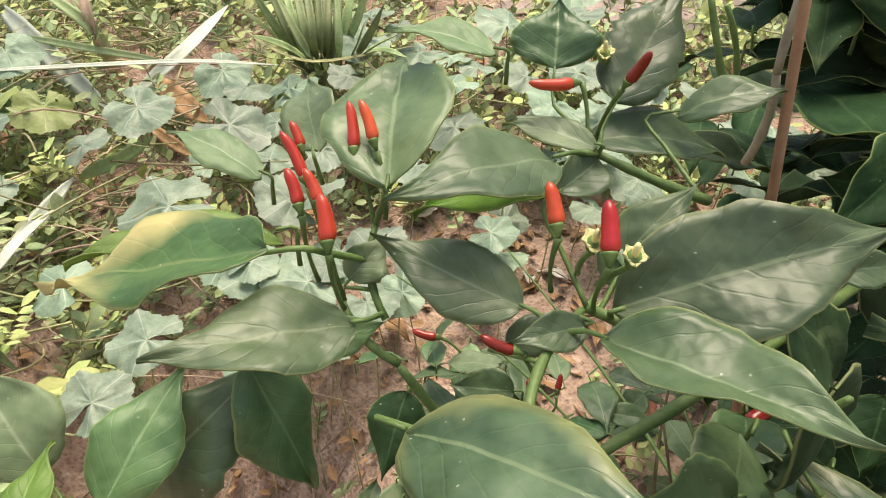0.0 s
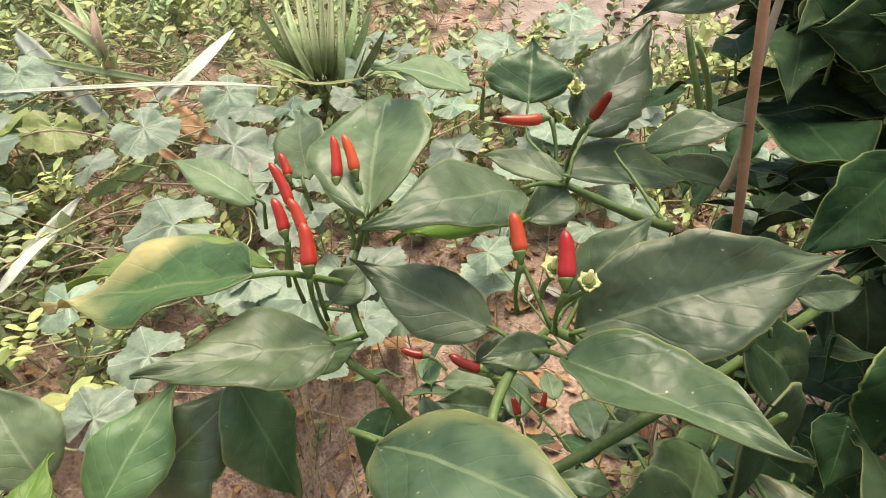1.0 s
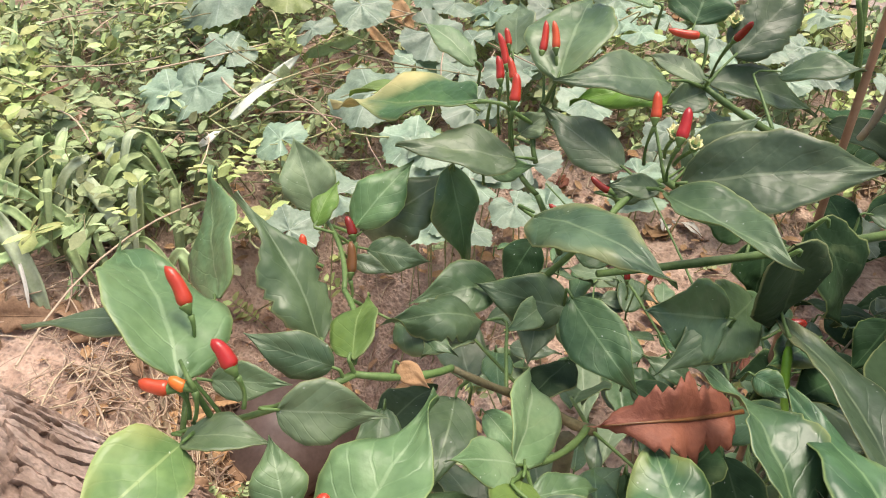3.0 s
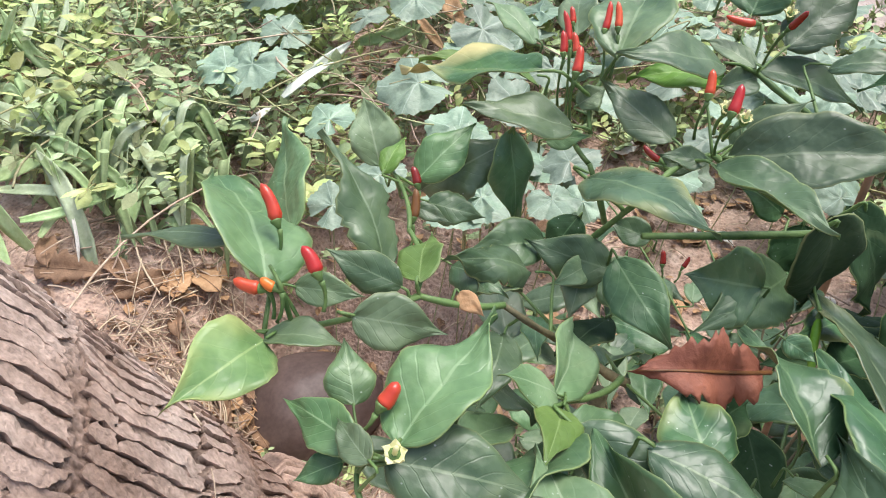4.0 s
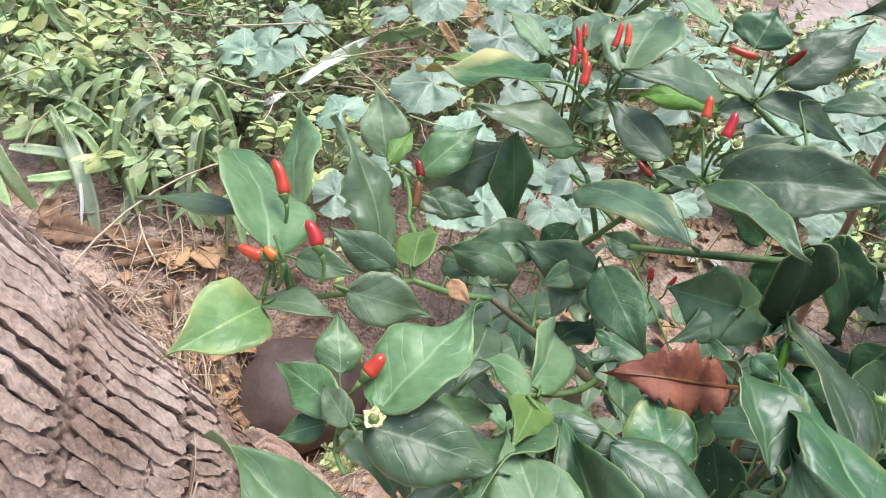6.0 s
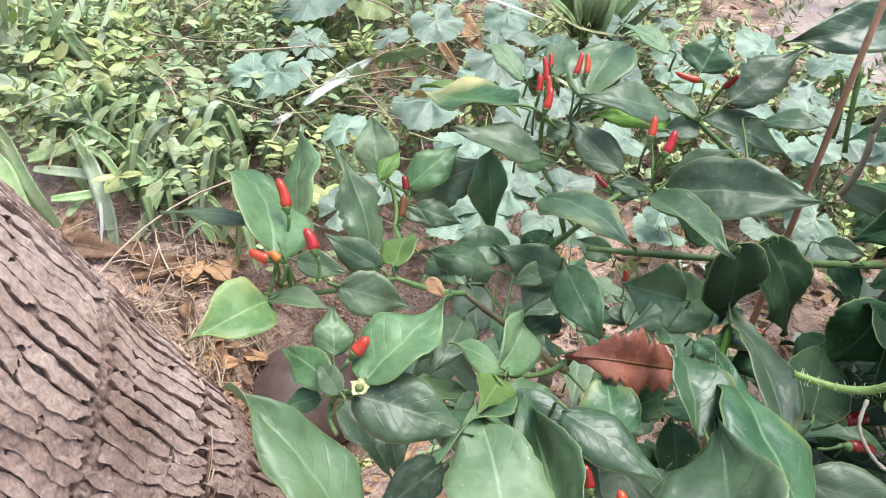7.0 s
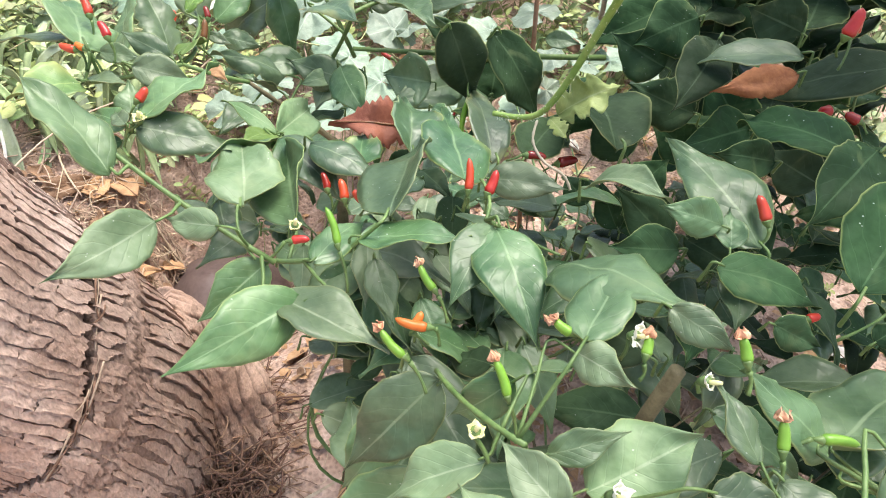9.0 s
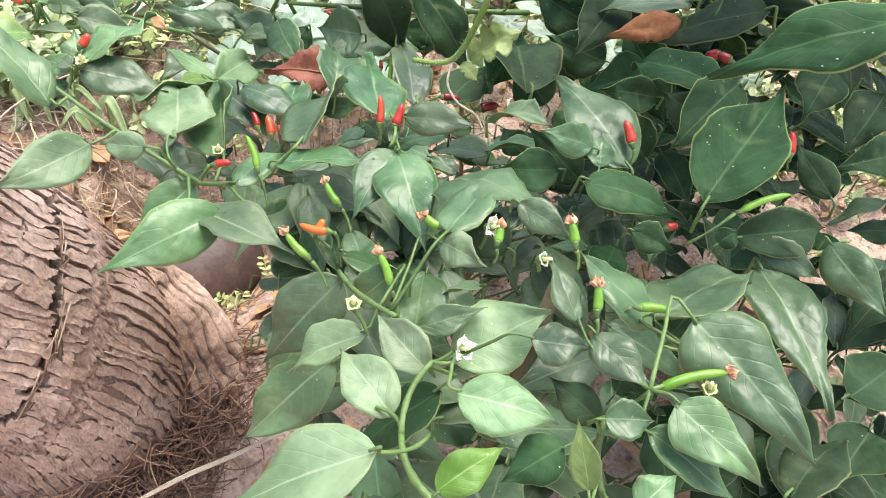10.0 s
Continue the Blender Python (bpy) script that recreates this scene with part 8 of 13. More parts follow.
chilli(front_plant, (0.2419, 0.0978, 0.4420), (0.2374, 0.1068, 0.4549), 0.0045, stalk=(0.2436, 0.0963, 0.4331))
chilli(front_plant, (0.2527, 0.0911, 0.4475), (0.2535, 0.0989, 0.4573), 0.0052, stalk=(0.2538, 0.0890, 0.4379))
chilli(front_plant, (0.1675, 0.0963, 0.4190), (0.1617, 0.1003, 0.4258), 0.0043, CHILLI_DARK, stalk=(0.1713, 0.0951, 0.4098))
chilli(front_plant, (0.1819, 0.0868, 0.4225), (0.1762, 0.0919, 0.4307), 0.0052, stalk=(0.1852, 0.0870, 0.4153))
chilli(front_plant, (0.1932, 0.0843, 0.4277), (0.1870, 0.0855, 0.4310), 0.0051, stalk=(0.1928, 0.0830, 0.4196))
chilli(front_plant, (0.1847, 0.0285, 0.4345), (0.1920, 0.0313, 0.4361), 0.0040, stalk=(0.1770, 0.0245, 0.4248))
chilli(flowering_plant, (0.2567, 0.0059, 0.4346), (0.2435, 0.0036, 0.4353), 0.0041, CHILLI_ORANGE, stalk=(0.2619, 0.0061, 0.4268))
chilli(flowering_plant, (0.2504, 0.0065, 0.4312), (0.2515, 0.0108, 0.4364), 0.0041, CHILLI_ORANGE, stalk=(0.2572, 0.0075, 0.4241))
chilli(flowering_plant, (0.3738, 0.1030, 0.4674), (0.3669, 0.1084, 0.4762), 0.0053, stalk=(0.3750, 0.1010, 0.4578))
chilli(flowering_plant, (0.4522, 0.1352, 0.4697), (0.4498, 0.1421, 0.4792), 0.0050, stalk=(0.4544, 0.1349, 0.4621))
chilli(flowering_plant, (0.4133, 0.2416, 0.4792), (0.4062, 0.2385, 0.4773), 0.0068, stalk=(0.4258, 0.2463, 0.4752))
chilli(flowering_plant, (0.2280, 0.3041, 0.3841), (0.2387, 0.3089, 0.3873), 0.0074, CHILLI_DARK)
chilli(flowering_plant, (0.4021, 0.0851, 0.4375), (0.4071, 0.0874, 0.4392), 0.0043)
chilli(flowering_plant, (0.4017, 0.2291, 0.5234), (0.4024, 0.2383, 0.5356), 0.0067)
chilli(flowering_plant, (0.4150, 0.1945, 0.4911), (0.4077, 0.1946, 0.4937), 0.0060, CHILLI_DARK)
chilli(flowering_plant, (0.2708, 0.2233, 0.4073), (0.2830, 0.2297, 0.4106), 0.0073, CHILLI_DARK)
chilli(flowering_plant, (0.2567, 0.1667, 0.4351), (0.2679, 0.1707, 0.4353), 0.0052, CHILLI_DARK)
chilli(flowering_plant, (0.3935, 0.2058, 0.5263), (0.3956, 0.2078, 0.5403), 0.0075, stalk=(0.3956, 0.2132, 0.5148))
chilli(tall_plant, (0.1009, 0.3456, 0.3997), (0.0894, 0.3472, 0.4028), 0.0043, CHILLI_DARK)
chilli(front_plant, (0.1463, 0.3479, 0.3605), (0.1437, 0.3524, 0.3690), 0.0042, CHILLI_DARK)
chilli(front_plant, (0.1595, 0.3576, 0.3573), (0.1616, 0.3616, 0.3648), 0.0034, CHILLI_DARK)
young_fruit(flowering_plant, (0.2508, 0.0290, 0.4333), (0.2416, 0.0328, 0.4408), True)
young_fruit(flowering_plant, (0.2933, -0.0119, 0.4316), (0.2849, -0.0060, 0.4415), True)
young_fruit(flowering_plant, (0.3743, -0.0215, 0.4594), (0.3718, -0.0162, 0.4669), True)
young_fruit(flowering_plant, (0.3073, 0.0001, 0.4590), (0.3004, 0.0007, 0.4617), True)
young_fruit(flowering_plant, (0.3600, -0.0025, 0.4719), (0.3560, 0.0015, 0.4782), True)
young_fruit(flowering_plant, (0.2522, -0.0049, 0.4261), (0.2400, -0.0021, 0.4331), True)
young_fruit(flowering_plant, (0.2018, 0.0385, 0.4319), (0.1915, 0.0460, 0.4443), False)
young_fruit(flowering_plant, (0.3902, -0.0027, 0.4522), (0.4024, 0.0003, 0.4528), False)
young_fruit(flowering_plant, (0.4017, -0.0357, 0.4460), (0.4230, -0.0249, 0.4540), True)
young_fruit(flowering_plant, (0.3316, -0.0024, 0.4617), (0.3309, 0.0017, 0.4670), True)
young_fruit(flowering_plant, (0.2041, 0.2205, 0.4348), (0.2098, 0.2017, 0.4091), False)
young_fruit(flowering_plant, (0.4298, 0.0840, 0.4578), (0.4499, 0.0957, 0.4673), False)
flower(flowering_plant, (0.3270, 0.0024, 0.4646), (0.39, -0.23, 0.33), 0.0065, PETAL, (0.3250, 0.0014, 0.4538))
flower(flowering_plant, (0.3324, -0.0445, 0.4428), (0.39, -0.18, 0.38), 0.0065, PETAL, (0.3244, -0.0457, 0.4336))
flower(flowering_plant, (0.3503, -0.0087, 0.4650), (0.36, -0.22, 0.34), 0.004, PETAL, (0.3504, -0.0065, 0.4578))
flower(tall_plant, (0.1411, 0.2364, 0.5048), (0.02, -0.28, 0.63), 0.0048, PETAL_CREAM, (0.1407, 0.2491, 0.4893))
flower(tall_plant, (0.1483, 0.2285, 0.5052), (0.01, -0.28, 0.63), 0.004, PETAL_CREAM, (0.1445, 0.2428, 0.4898))
flower(front_plant, (0.0809, 0.0636, 0.4476), (0.12, -0.16, 0.78), 0.0048, PETAL_CREAM, (0.0737, 0.0635, 0.4399))
flower(tall_plant, (0.1588, 0.3205, 0.5301), (-0.05, -0.28, 0.60), 0.0048, PETAL_CREAM, (0.1593, 0.3208, 0.5184))
flower(flowering_plant, (0.1838, 0.0329, 0.4393), (0.20, -0.18, 0.70), 0.004, PETAL_CREAM, (0.1819, 0.0321, 0.4289))
flower(flowering_plant, (0.2877, -0.0374, 0.4395), (0.11, -0.17, 0.77), 0.0045, PETAL_CREAM, (0.2945, -0.0376, 0.4275))
flower(flowering_plant, (0.4184, -0.0297, 0.4480), (-0.10, -0.19, 0.76), 0.004, PETAL_CREAM, (0.4155, -0.0227, 0.4480))
caught_leaf = dead_leaf((0.1617, 0.1702, 0.4250), 0.057, 0.034, 3.70, DEAD_RED, "reddish-brown lobed dead leaf caught in the branches", (-0.14, -0.82, 0.55), 0.35, 0.24)
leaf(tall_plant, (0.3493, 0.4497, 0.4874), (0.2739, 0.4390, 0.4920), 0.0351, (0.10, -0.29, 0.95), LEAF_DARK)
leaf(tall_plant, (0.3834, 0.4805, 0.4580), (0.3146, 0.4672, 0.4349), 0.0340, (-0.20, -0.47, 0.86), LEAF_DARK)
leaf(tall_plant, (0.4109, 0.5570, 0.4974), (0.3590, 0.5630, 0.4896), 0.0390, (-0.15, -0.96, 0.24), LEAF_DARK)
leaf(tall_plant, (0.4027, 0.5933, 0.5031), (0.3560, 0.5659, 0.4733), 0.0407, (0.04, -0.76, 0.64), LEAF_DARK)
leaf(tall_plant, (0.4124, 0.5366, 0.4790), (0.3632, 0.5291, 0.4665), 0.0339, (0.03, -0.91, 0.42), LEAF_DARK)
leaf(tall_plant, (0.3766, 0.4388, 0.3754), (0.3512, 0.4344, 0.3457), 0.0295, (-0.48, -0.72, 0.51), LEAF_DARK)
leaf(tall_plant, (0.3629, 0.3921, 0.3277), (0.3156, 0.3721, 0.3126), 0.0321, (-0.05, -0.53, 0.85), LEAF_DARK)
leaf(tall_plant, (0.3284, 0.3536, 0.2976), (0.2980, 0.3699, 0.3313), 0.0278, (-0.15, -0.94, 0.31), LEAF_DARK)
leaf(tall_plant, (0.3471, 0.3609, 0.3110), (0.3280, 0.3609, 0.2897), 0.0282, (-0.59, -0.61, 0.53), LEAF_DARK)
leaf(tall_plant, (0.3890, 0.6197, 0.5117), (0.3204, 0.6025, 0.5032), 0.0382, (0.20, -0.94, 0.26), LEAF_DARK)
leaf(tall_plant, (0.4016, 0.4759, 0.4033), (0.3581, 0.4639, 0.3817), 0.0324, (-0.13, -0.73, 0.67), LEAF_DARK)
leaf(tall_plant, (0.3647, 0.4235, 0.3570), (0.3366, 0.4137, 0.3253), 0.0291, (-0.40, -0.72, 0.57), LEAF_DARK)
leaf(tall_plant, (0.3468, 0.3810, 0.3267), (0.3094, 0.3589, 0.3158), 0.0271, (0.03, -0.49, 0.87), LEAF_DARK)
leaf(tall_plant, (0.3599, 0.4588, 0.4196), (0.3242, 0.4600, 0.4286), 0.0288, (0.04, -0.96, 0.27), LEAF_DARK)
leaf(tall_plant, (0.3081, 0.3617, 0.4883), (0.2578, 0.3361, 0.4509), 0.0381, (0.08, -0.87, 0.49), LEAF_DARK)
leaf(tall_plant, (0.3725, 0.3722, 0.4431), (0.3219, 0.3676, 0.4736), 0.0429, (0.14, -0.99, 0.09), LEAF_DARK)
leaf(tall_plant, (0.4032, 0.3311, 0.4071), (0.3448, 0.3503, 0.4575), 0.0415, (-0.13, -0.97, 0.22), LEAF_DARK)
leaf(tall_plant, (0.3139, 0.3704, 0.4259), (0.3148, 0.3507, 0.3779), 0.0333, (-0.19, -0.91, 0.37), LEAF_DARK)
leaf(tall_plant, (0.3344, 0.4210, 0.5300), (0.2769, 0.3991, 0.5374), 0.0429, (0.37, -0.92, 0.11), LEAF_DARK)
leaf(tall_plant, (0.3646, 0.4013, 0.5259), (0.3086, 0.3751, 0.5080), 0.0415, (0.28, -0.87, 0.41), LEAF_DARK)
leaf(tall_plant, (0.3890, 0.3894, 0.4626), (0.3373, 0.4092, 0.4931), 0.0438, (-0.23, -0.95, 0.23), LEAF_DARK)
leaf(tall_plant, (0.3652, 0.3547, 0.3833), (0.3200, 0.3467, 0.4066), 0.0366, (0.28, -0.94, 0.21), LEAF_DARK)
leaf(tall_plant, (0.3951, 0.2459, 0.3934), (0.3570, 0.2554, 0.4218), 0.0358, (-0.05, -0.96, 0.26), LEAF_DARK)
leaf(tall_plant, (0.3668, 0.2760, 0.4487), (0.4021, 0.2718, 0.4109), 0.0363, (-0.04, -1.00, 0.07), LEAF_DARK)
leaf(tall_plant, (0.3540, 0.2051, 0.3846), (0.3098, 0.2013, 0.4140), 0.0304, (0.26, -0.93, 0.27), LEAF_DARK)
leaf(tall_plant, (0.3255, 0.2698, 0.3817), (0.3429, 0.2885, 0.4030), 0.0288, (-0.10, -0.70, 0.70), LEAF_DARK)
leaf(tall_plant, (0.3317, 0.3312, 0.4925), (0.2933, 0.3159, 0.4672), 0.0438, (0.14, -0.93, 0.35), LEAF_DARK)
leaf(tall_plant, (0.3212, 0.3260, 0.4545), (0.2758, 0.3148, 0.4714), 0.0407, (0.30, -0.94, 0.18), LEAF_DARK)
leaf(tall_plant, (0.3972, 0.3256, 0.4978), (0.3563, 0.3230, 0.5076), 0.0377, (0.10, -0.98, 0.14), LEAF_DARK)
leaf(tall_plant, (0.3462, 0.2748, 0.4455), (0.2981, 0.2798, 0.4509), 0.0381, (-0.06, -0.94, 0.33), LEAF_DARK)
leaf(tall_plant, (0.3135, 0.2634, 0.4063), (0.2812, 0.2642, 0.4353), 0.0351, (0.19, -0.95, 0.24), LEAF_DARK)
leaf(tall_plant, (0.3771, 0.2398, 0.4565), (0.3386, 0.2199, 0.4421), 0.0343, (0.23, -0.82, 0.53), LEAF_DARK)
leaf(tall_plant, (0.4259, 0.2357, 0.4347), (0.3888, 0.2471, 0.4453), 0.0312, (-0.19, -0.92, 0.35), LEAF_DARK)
leaf(front_plant, (0.1714, 0.2682, 0.2806), (0.1863, 0.2072, 0.2486), 0.0303, (-0.19, 0.12, 1.00), LEAF_DARK)
leaf(flowering_plant, (0.4319, 0.0145, 0.2160), (0.4505, 0.0572, 0.2120), 0.0224, (0.28, -0.16, 1.00), LEAF_DARK)
leaf(flowering_plant, (0.5246, 0.3439, 0.2081), (0.4988, 0.3710, 0.1750), 0.0229, (0.03, -0.20, 1.00), LEAF_DARK)
leaf(front_plant, (0.1880, 0.1543, 0.2674), (0.2148, 0.1843, 0.2351), 0.0253, (0.57, 0.32, 1.00), LEAF)
leaf(flowering_plant, (0.6097, -0.0263, 0.3837), (0.5986, -0.0840, 0.3378), 0.0369, (0.10, -0.16, 1.00), LEAF_DARK)
leaf(flowering_plant, (0.4582, 0.0543, 0.2601), (0.3997, 0.0508, 0.2486), 0.0256, (0.74, -0.14, 1.00), LEAF_DARK)
leaf(front_plant, (0.1808, 0.0749, 0.2677), (0.2244, 0.0937, 0.2442), 0.0261, (0.63, -0.25, 1.00), LEAF_PALE)
leaf(flowering_plant, (0.3978, 0.0728, 0.3581), (0.3501, 0.0378, 0.3363), 0.0276, (0.68, -0.22, 1.00), LEAF)
leaf(flowering_plant, (0.3553, 0.0075, 0.2771), (0.4109, -0.0042, 0.2436), 0.0341, (0.48, -0.29, 1.00), LEAF)
leaf(front_plant, (0.2155, 0.0831, 0.2832), (0.2457, 0.1293, 0.2827), 0.0267, (-0.39, -0.30, 1.00), LEAF)
leaf(flowering_plant, (0.6495, 0.2382, 0.2688), (0.6270, 0.2060, 0.2373), 0.0258, (0.38, -0.61, 1.00), LEAF_DARK)
leaf(flowering_plant, (0.2213, 0.1688, 0.3294), (0.2697, 0.1655, 0.2902), 0.0273, (-0.17, -0.12, 1.00), LEAF)
leaf(front_plant, (0.2917, 0.2086, 0.3399), (0.2432, 0.1685, 0.3265), 0.0327, (0.07, -0.24, 1.00), LEAF_PALE)
leaf(flowering_plant, (0.3771, -0.0099, 0.1829), (0.4136, 0.0099, 0.1464), 0.0284, (0.28, -0.49, 1.00), LEAF)
leaf(flowering_plant, (0.5512, 0.1407, 0.3370), (0.5528, 0.1089, 0.3092), 0.0194, (0.32, 0.14, 1.00), LEAF)
leaf(front_plant, (0.1732, 0.2032, 0.2710), (0.1981, 0.1508, 0.2736), 0.0263, (-0.10, -0.66, 1.00), LEAF)
leaf(flowering_plant, (0.3733, 0.2220, 0.3203), (0.3394, 0.2391, 0.2956), 0.0205, (-0.29, 0.07, 1.00), LEAF)
leaf(flowering_plant, (0.4496, -0.0013, 0.2078), (0.4622, -0.0469, 0.1755), 0.0280, (0.04, -0.06, 1.00), LEAF_DARK)
leaf(flowering_plant, (0.3309, 0.0250, 0.3436), (0.2632, 0.0028, 0.3427), 0.0337, (-0.50, -0.02, 1.00), LEAF)
leaf(flowering_plant, (0.3362, 0.0334, 0.2643), (0.3585, -0.0309, 0.2377), 0.0349, (0.05, -0.14, 1.00), LEAF_DARK)
leaf(front_plant, (0.2759, 0.1711, 0.3725), (0.2636, 0.1279, 0.3393), 0.0238, (-0.08, -0.27, 1.00), LEAF)
leaf(flowering_plant, (0.2314, 0.3163, 0.3236), (0.2630, 0.3286, 0.2987), 0.0211, (-0.28, -0.53, 1.00), LEAF)
leaf(flowering_plant, (0.6269, 0.2505, 0.2637), (0.6604, 0.2151, 0.2549), 0.0240, (0.20, -0.09, 1.00), LEAF)
leaf(front_plant, (0.2017, 0.1767, 0.3246), (0.1957, 0.1112, 0.3248), 0.0325, (0.53, 0.00, 1.00), LEAF_PALE)
leaf(flowering_plant, (0.6085, 0.3492, 0.2731), (0.6227, 0.3039, 0.2354), 0.0255, (-0.23, 0.17, 1.00), LEAF_DARK)
leaf(flowering_plant, (0.3597, -0.0630, 0.3705), (0.3084, -0.0381, 0.3532), 0.0270, (0.19, -0.40, 1.00), LEAF)
leaf(front_plant, (0.1867, 0.1283, 0.3410), (0.2106, 0.1029, 0.3107), 0.0237, (-0.43, -0.05, 1.00), LEAF)
leaf(flowering_plant, (0.3498, 0.0026, 0.3523), (0.4118, 0.0283, 0.3453), 0.0298, (0.70, 0.24, 1.00), LEAF)
leaf(flowering_plant, (0.2657, 0.1260, 0.3872), (0.2395, 0.1649, 0.3518), 0.0265, (0.33, -0.48, 1.00), LEAF)
leaf(front_plant, (0.1905, 0.1009, 0.2621), (0.2420, 0.1178, 0.2589), 0.0250, (0.17, 0.17, 1.00), LEAF_DARK)
leaf(flowering_plant, (0.4486, 0.2334, 0.1952), (0.4669, 0.1937, 0.1717), 0.0246, (-0.09, 0.08, 1.00), LEAF_DARK)
leaf(flowering_plant, (0.4484, 0.2345, 0.3688), (0.4768, 0.1939, 0.3405), 0.0286, (0.48, 0.00, 1.00), LEAF_DARK)
leaf(front_plant, (0.1778, 0.1618, 0.3162), (0.1552, 0.2022, 0.2908), 0.0233, (-0.06, 0.08, 1.00), LEAF)
leaf(flowering_plant, (0.5501, -0.0077, 0.2903), (0.4897, 0.0234, 0.2824), 0.0291, (0.17, -0.44, 1.00), LEAF_DARK)
leaf(flowering_plant, (0.4231, 0.3023, 0.3240), (0.4262, 0.2404, 0.3065), 0.0318, (-0.16, -0.03, 1.00), LEAF)
leaf(flowering_plant, (0.3644, 0.1283, 0.3590), (0.3382, 0.1814, 0.3402), 0.0287, (0.38, 0.17, 1.00), LEAF)
leaf(flowering_plant, (0.5837, 0.2931, 0.2596), (0.5785, 0.2441, 0.2548), 0.0221, (0.29, -0.12, 1.00), LEAF_DARK)
leaf(flowering_plant, (0.3108, 0.3570, 0.2387), (0.2753, 0.3389, 0.2225), 0.0203, (0.25, -0.05, 1.00), LEAF)
leaf(front_plant, (0.2395, 0.2371, 0.3261), (0.2467, 0.1772, 0.3141), 0.0281, (-0.08, -0.53, 1.00), LEAF_PALE)
leaf(flowering_plant, (0.4871, 0.1392, 0.2859), (0.5270, 0.0969, 0.2638), 0.0307, (0.44, 0.08, 1.00), LEAF)
leaf(flowering_plant, (0.3717, 0.1681, 0.3016), (0.3828, 0.1222, 0.2677), 0.0273, (0.68, -0.20, 1.00), LEAF)
leaf(front_plant, (0.2957, 0.2038, 0.3584), (0.3009, 0.2349, 0.3329), 0.0210, (0.07, 0.01, 1.00), LEAF)
leaf(flowering_plant, (0.4001, 0.2681, 0.3357), (0.4552, 0.2879, 0.3279), 0.0249, (0.15, -0.92, 1.00), LEAF_DARK)
leaf(flowering_plant, (0.3209, 0.1706, 0.3704), (0.2819, 0.1375, 0.3404), 0.0277, (-0.63, -0.72, 1.00), LEAF)
leaf(flowering_plant, (0.5288, 0.2089, 0.2892), (0.4797, 0.1761, 0.2749), 0.0291, (0.05, -0.01, 1.00), LEAF)
leaf(flowering_plant, (0.4453, 0.1812, 0.1749), (0.3950, 0.1778, 0.1701), 0.0252, (0.54, 0.14, 1.00), LEAF_DARK)
leaf(front_plant, (0.2039, 0.1630, 0.3161), (0.1501, 0.1498, 0.2671), 0.0332, (0.27, 0.48, 1.00), LEAF)
leaf(flowering_plant, (0.2371, 0.0548, 0.3641), (0.2954, 0.0194, 0.3372), 0.0330, (0.05, -0.29, 1.00), LEAF)
leaf(flowering_plant, (0.4709, 0.1572, 0.3613), (0.4141, 0.1608, 0.3249), 0.0306, (-0.09, -0.03, 1.00), LEAF)
leaf(front_plant, (0.2499, 0.1244, 0.2705), (0.2090, 0.1329, 0.2656), 0.0182, (0.22, -0.29, 1.00), LEAF_PALE)
leaf(flowering_plant, (0.4477, 0.0074, 0.2812), (0.4324, -0.0370, 0.2460), 0.0302, (0.45, -0.20, 1.00), LEAF_DARK)
leaf(flowering_plant, (0.4815, 0.0305, 0.2141), (0.4456, -0.0168, 0.1864), 0.0308, (0.25, -0.46, 1.00), LEAF_DARK)
leaf(front_plant, (0.2655, 0.1085, 0.2744), (0.3110, 0.0718, 0.2550), 0.0300, (0.59, -0.36, 1.00), LEAF)
leaf(flowering_plant, (0.4983, 0.0949, 0.2900), (0.4506, 0.0804, 0.2528), 0.0288, (0.39, -0.34, 1.00), LEAF_DARK)
leaf(flowering_plant, (0.5887, 0.1341, 0.3512), (0.5576, 0.1439, 0.3230), 0.0185, (0.05, -0.45, 1.00), LEAF_DARK)
leaf(front_plant, (0.2439, 0.2313, 0.2376), (0.2790, 0.2435, 0.2173), 0.0212, (0.11, -0.08, 1.00), LEAF_DARK)
leaf(flowering_plant, (0.3719, 0.0767, 0.2424), (0.3298, 0.0975, 0.2320), 0.0223, (0.15, -0.25, 1.00), LEAF)
leaf(flowering_plant, (0.3436, 0.1604, 0.3401), (0.3947, 0.1401, 0.3033), 0.0334, (0.20, -0.97, 1.00), LEAF)
leaf(flowering_plant, (0.5600, 0.0216, 0.3156), (0.5025, 0.0021, 0.2857), 0.0296, (-0.30, 0.05, 1.00), LEAF_DARK)
leaf(flowering_plant, (0.4910, 0.2976, 0.2586), (0.4560, 0.3418, 0.2306), 0.0276, (0.08, -0.22, 1.00), LEAF_DARK)
leaf(front_plant, (0.2176, 0.1450, 0.2925), (0.1882, 0.1823, 0.2582), 0.0255, (-0.12, -0.73, 1.00), LEAF_PALE)
leaf(flowering_plant, (0.3871, 0.0957, 0.2307), (0.3376, 0.0957, 0.1928), 0.0324, (0.04, -0.10, 1.00), LEAF)
leaf(flowering_plant, (0.6091, 0.1893, 0.3036), (0.5723, 0.1651, 0.3061), 0.0188, (0.05, -0.51, 1.00), LEAF_DARK)
leaf(front_plant, (0.1735, 0.2273, 0.3089), (0.1586, 0.1841, 0.2894), 0.0232, (0.34, 0.20, 1.00), LEAF)
leaf(flowering_plant, (0.4853, 0.2301, 0.2316), (0.4477, 0.2757, 0.2300), 0.0296, (-0.53, -0.10, 1.00), LEAF_DARK)
leaf(flowering_plant, (0.3955, -0.0022, 0.2893), (0.4331, -0.0447, 0.2440), 0.0307, (-0.23, 0.09, 1.00), LEAF)
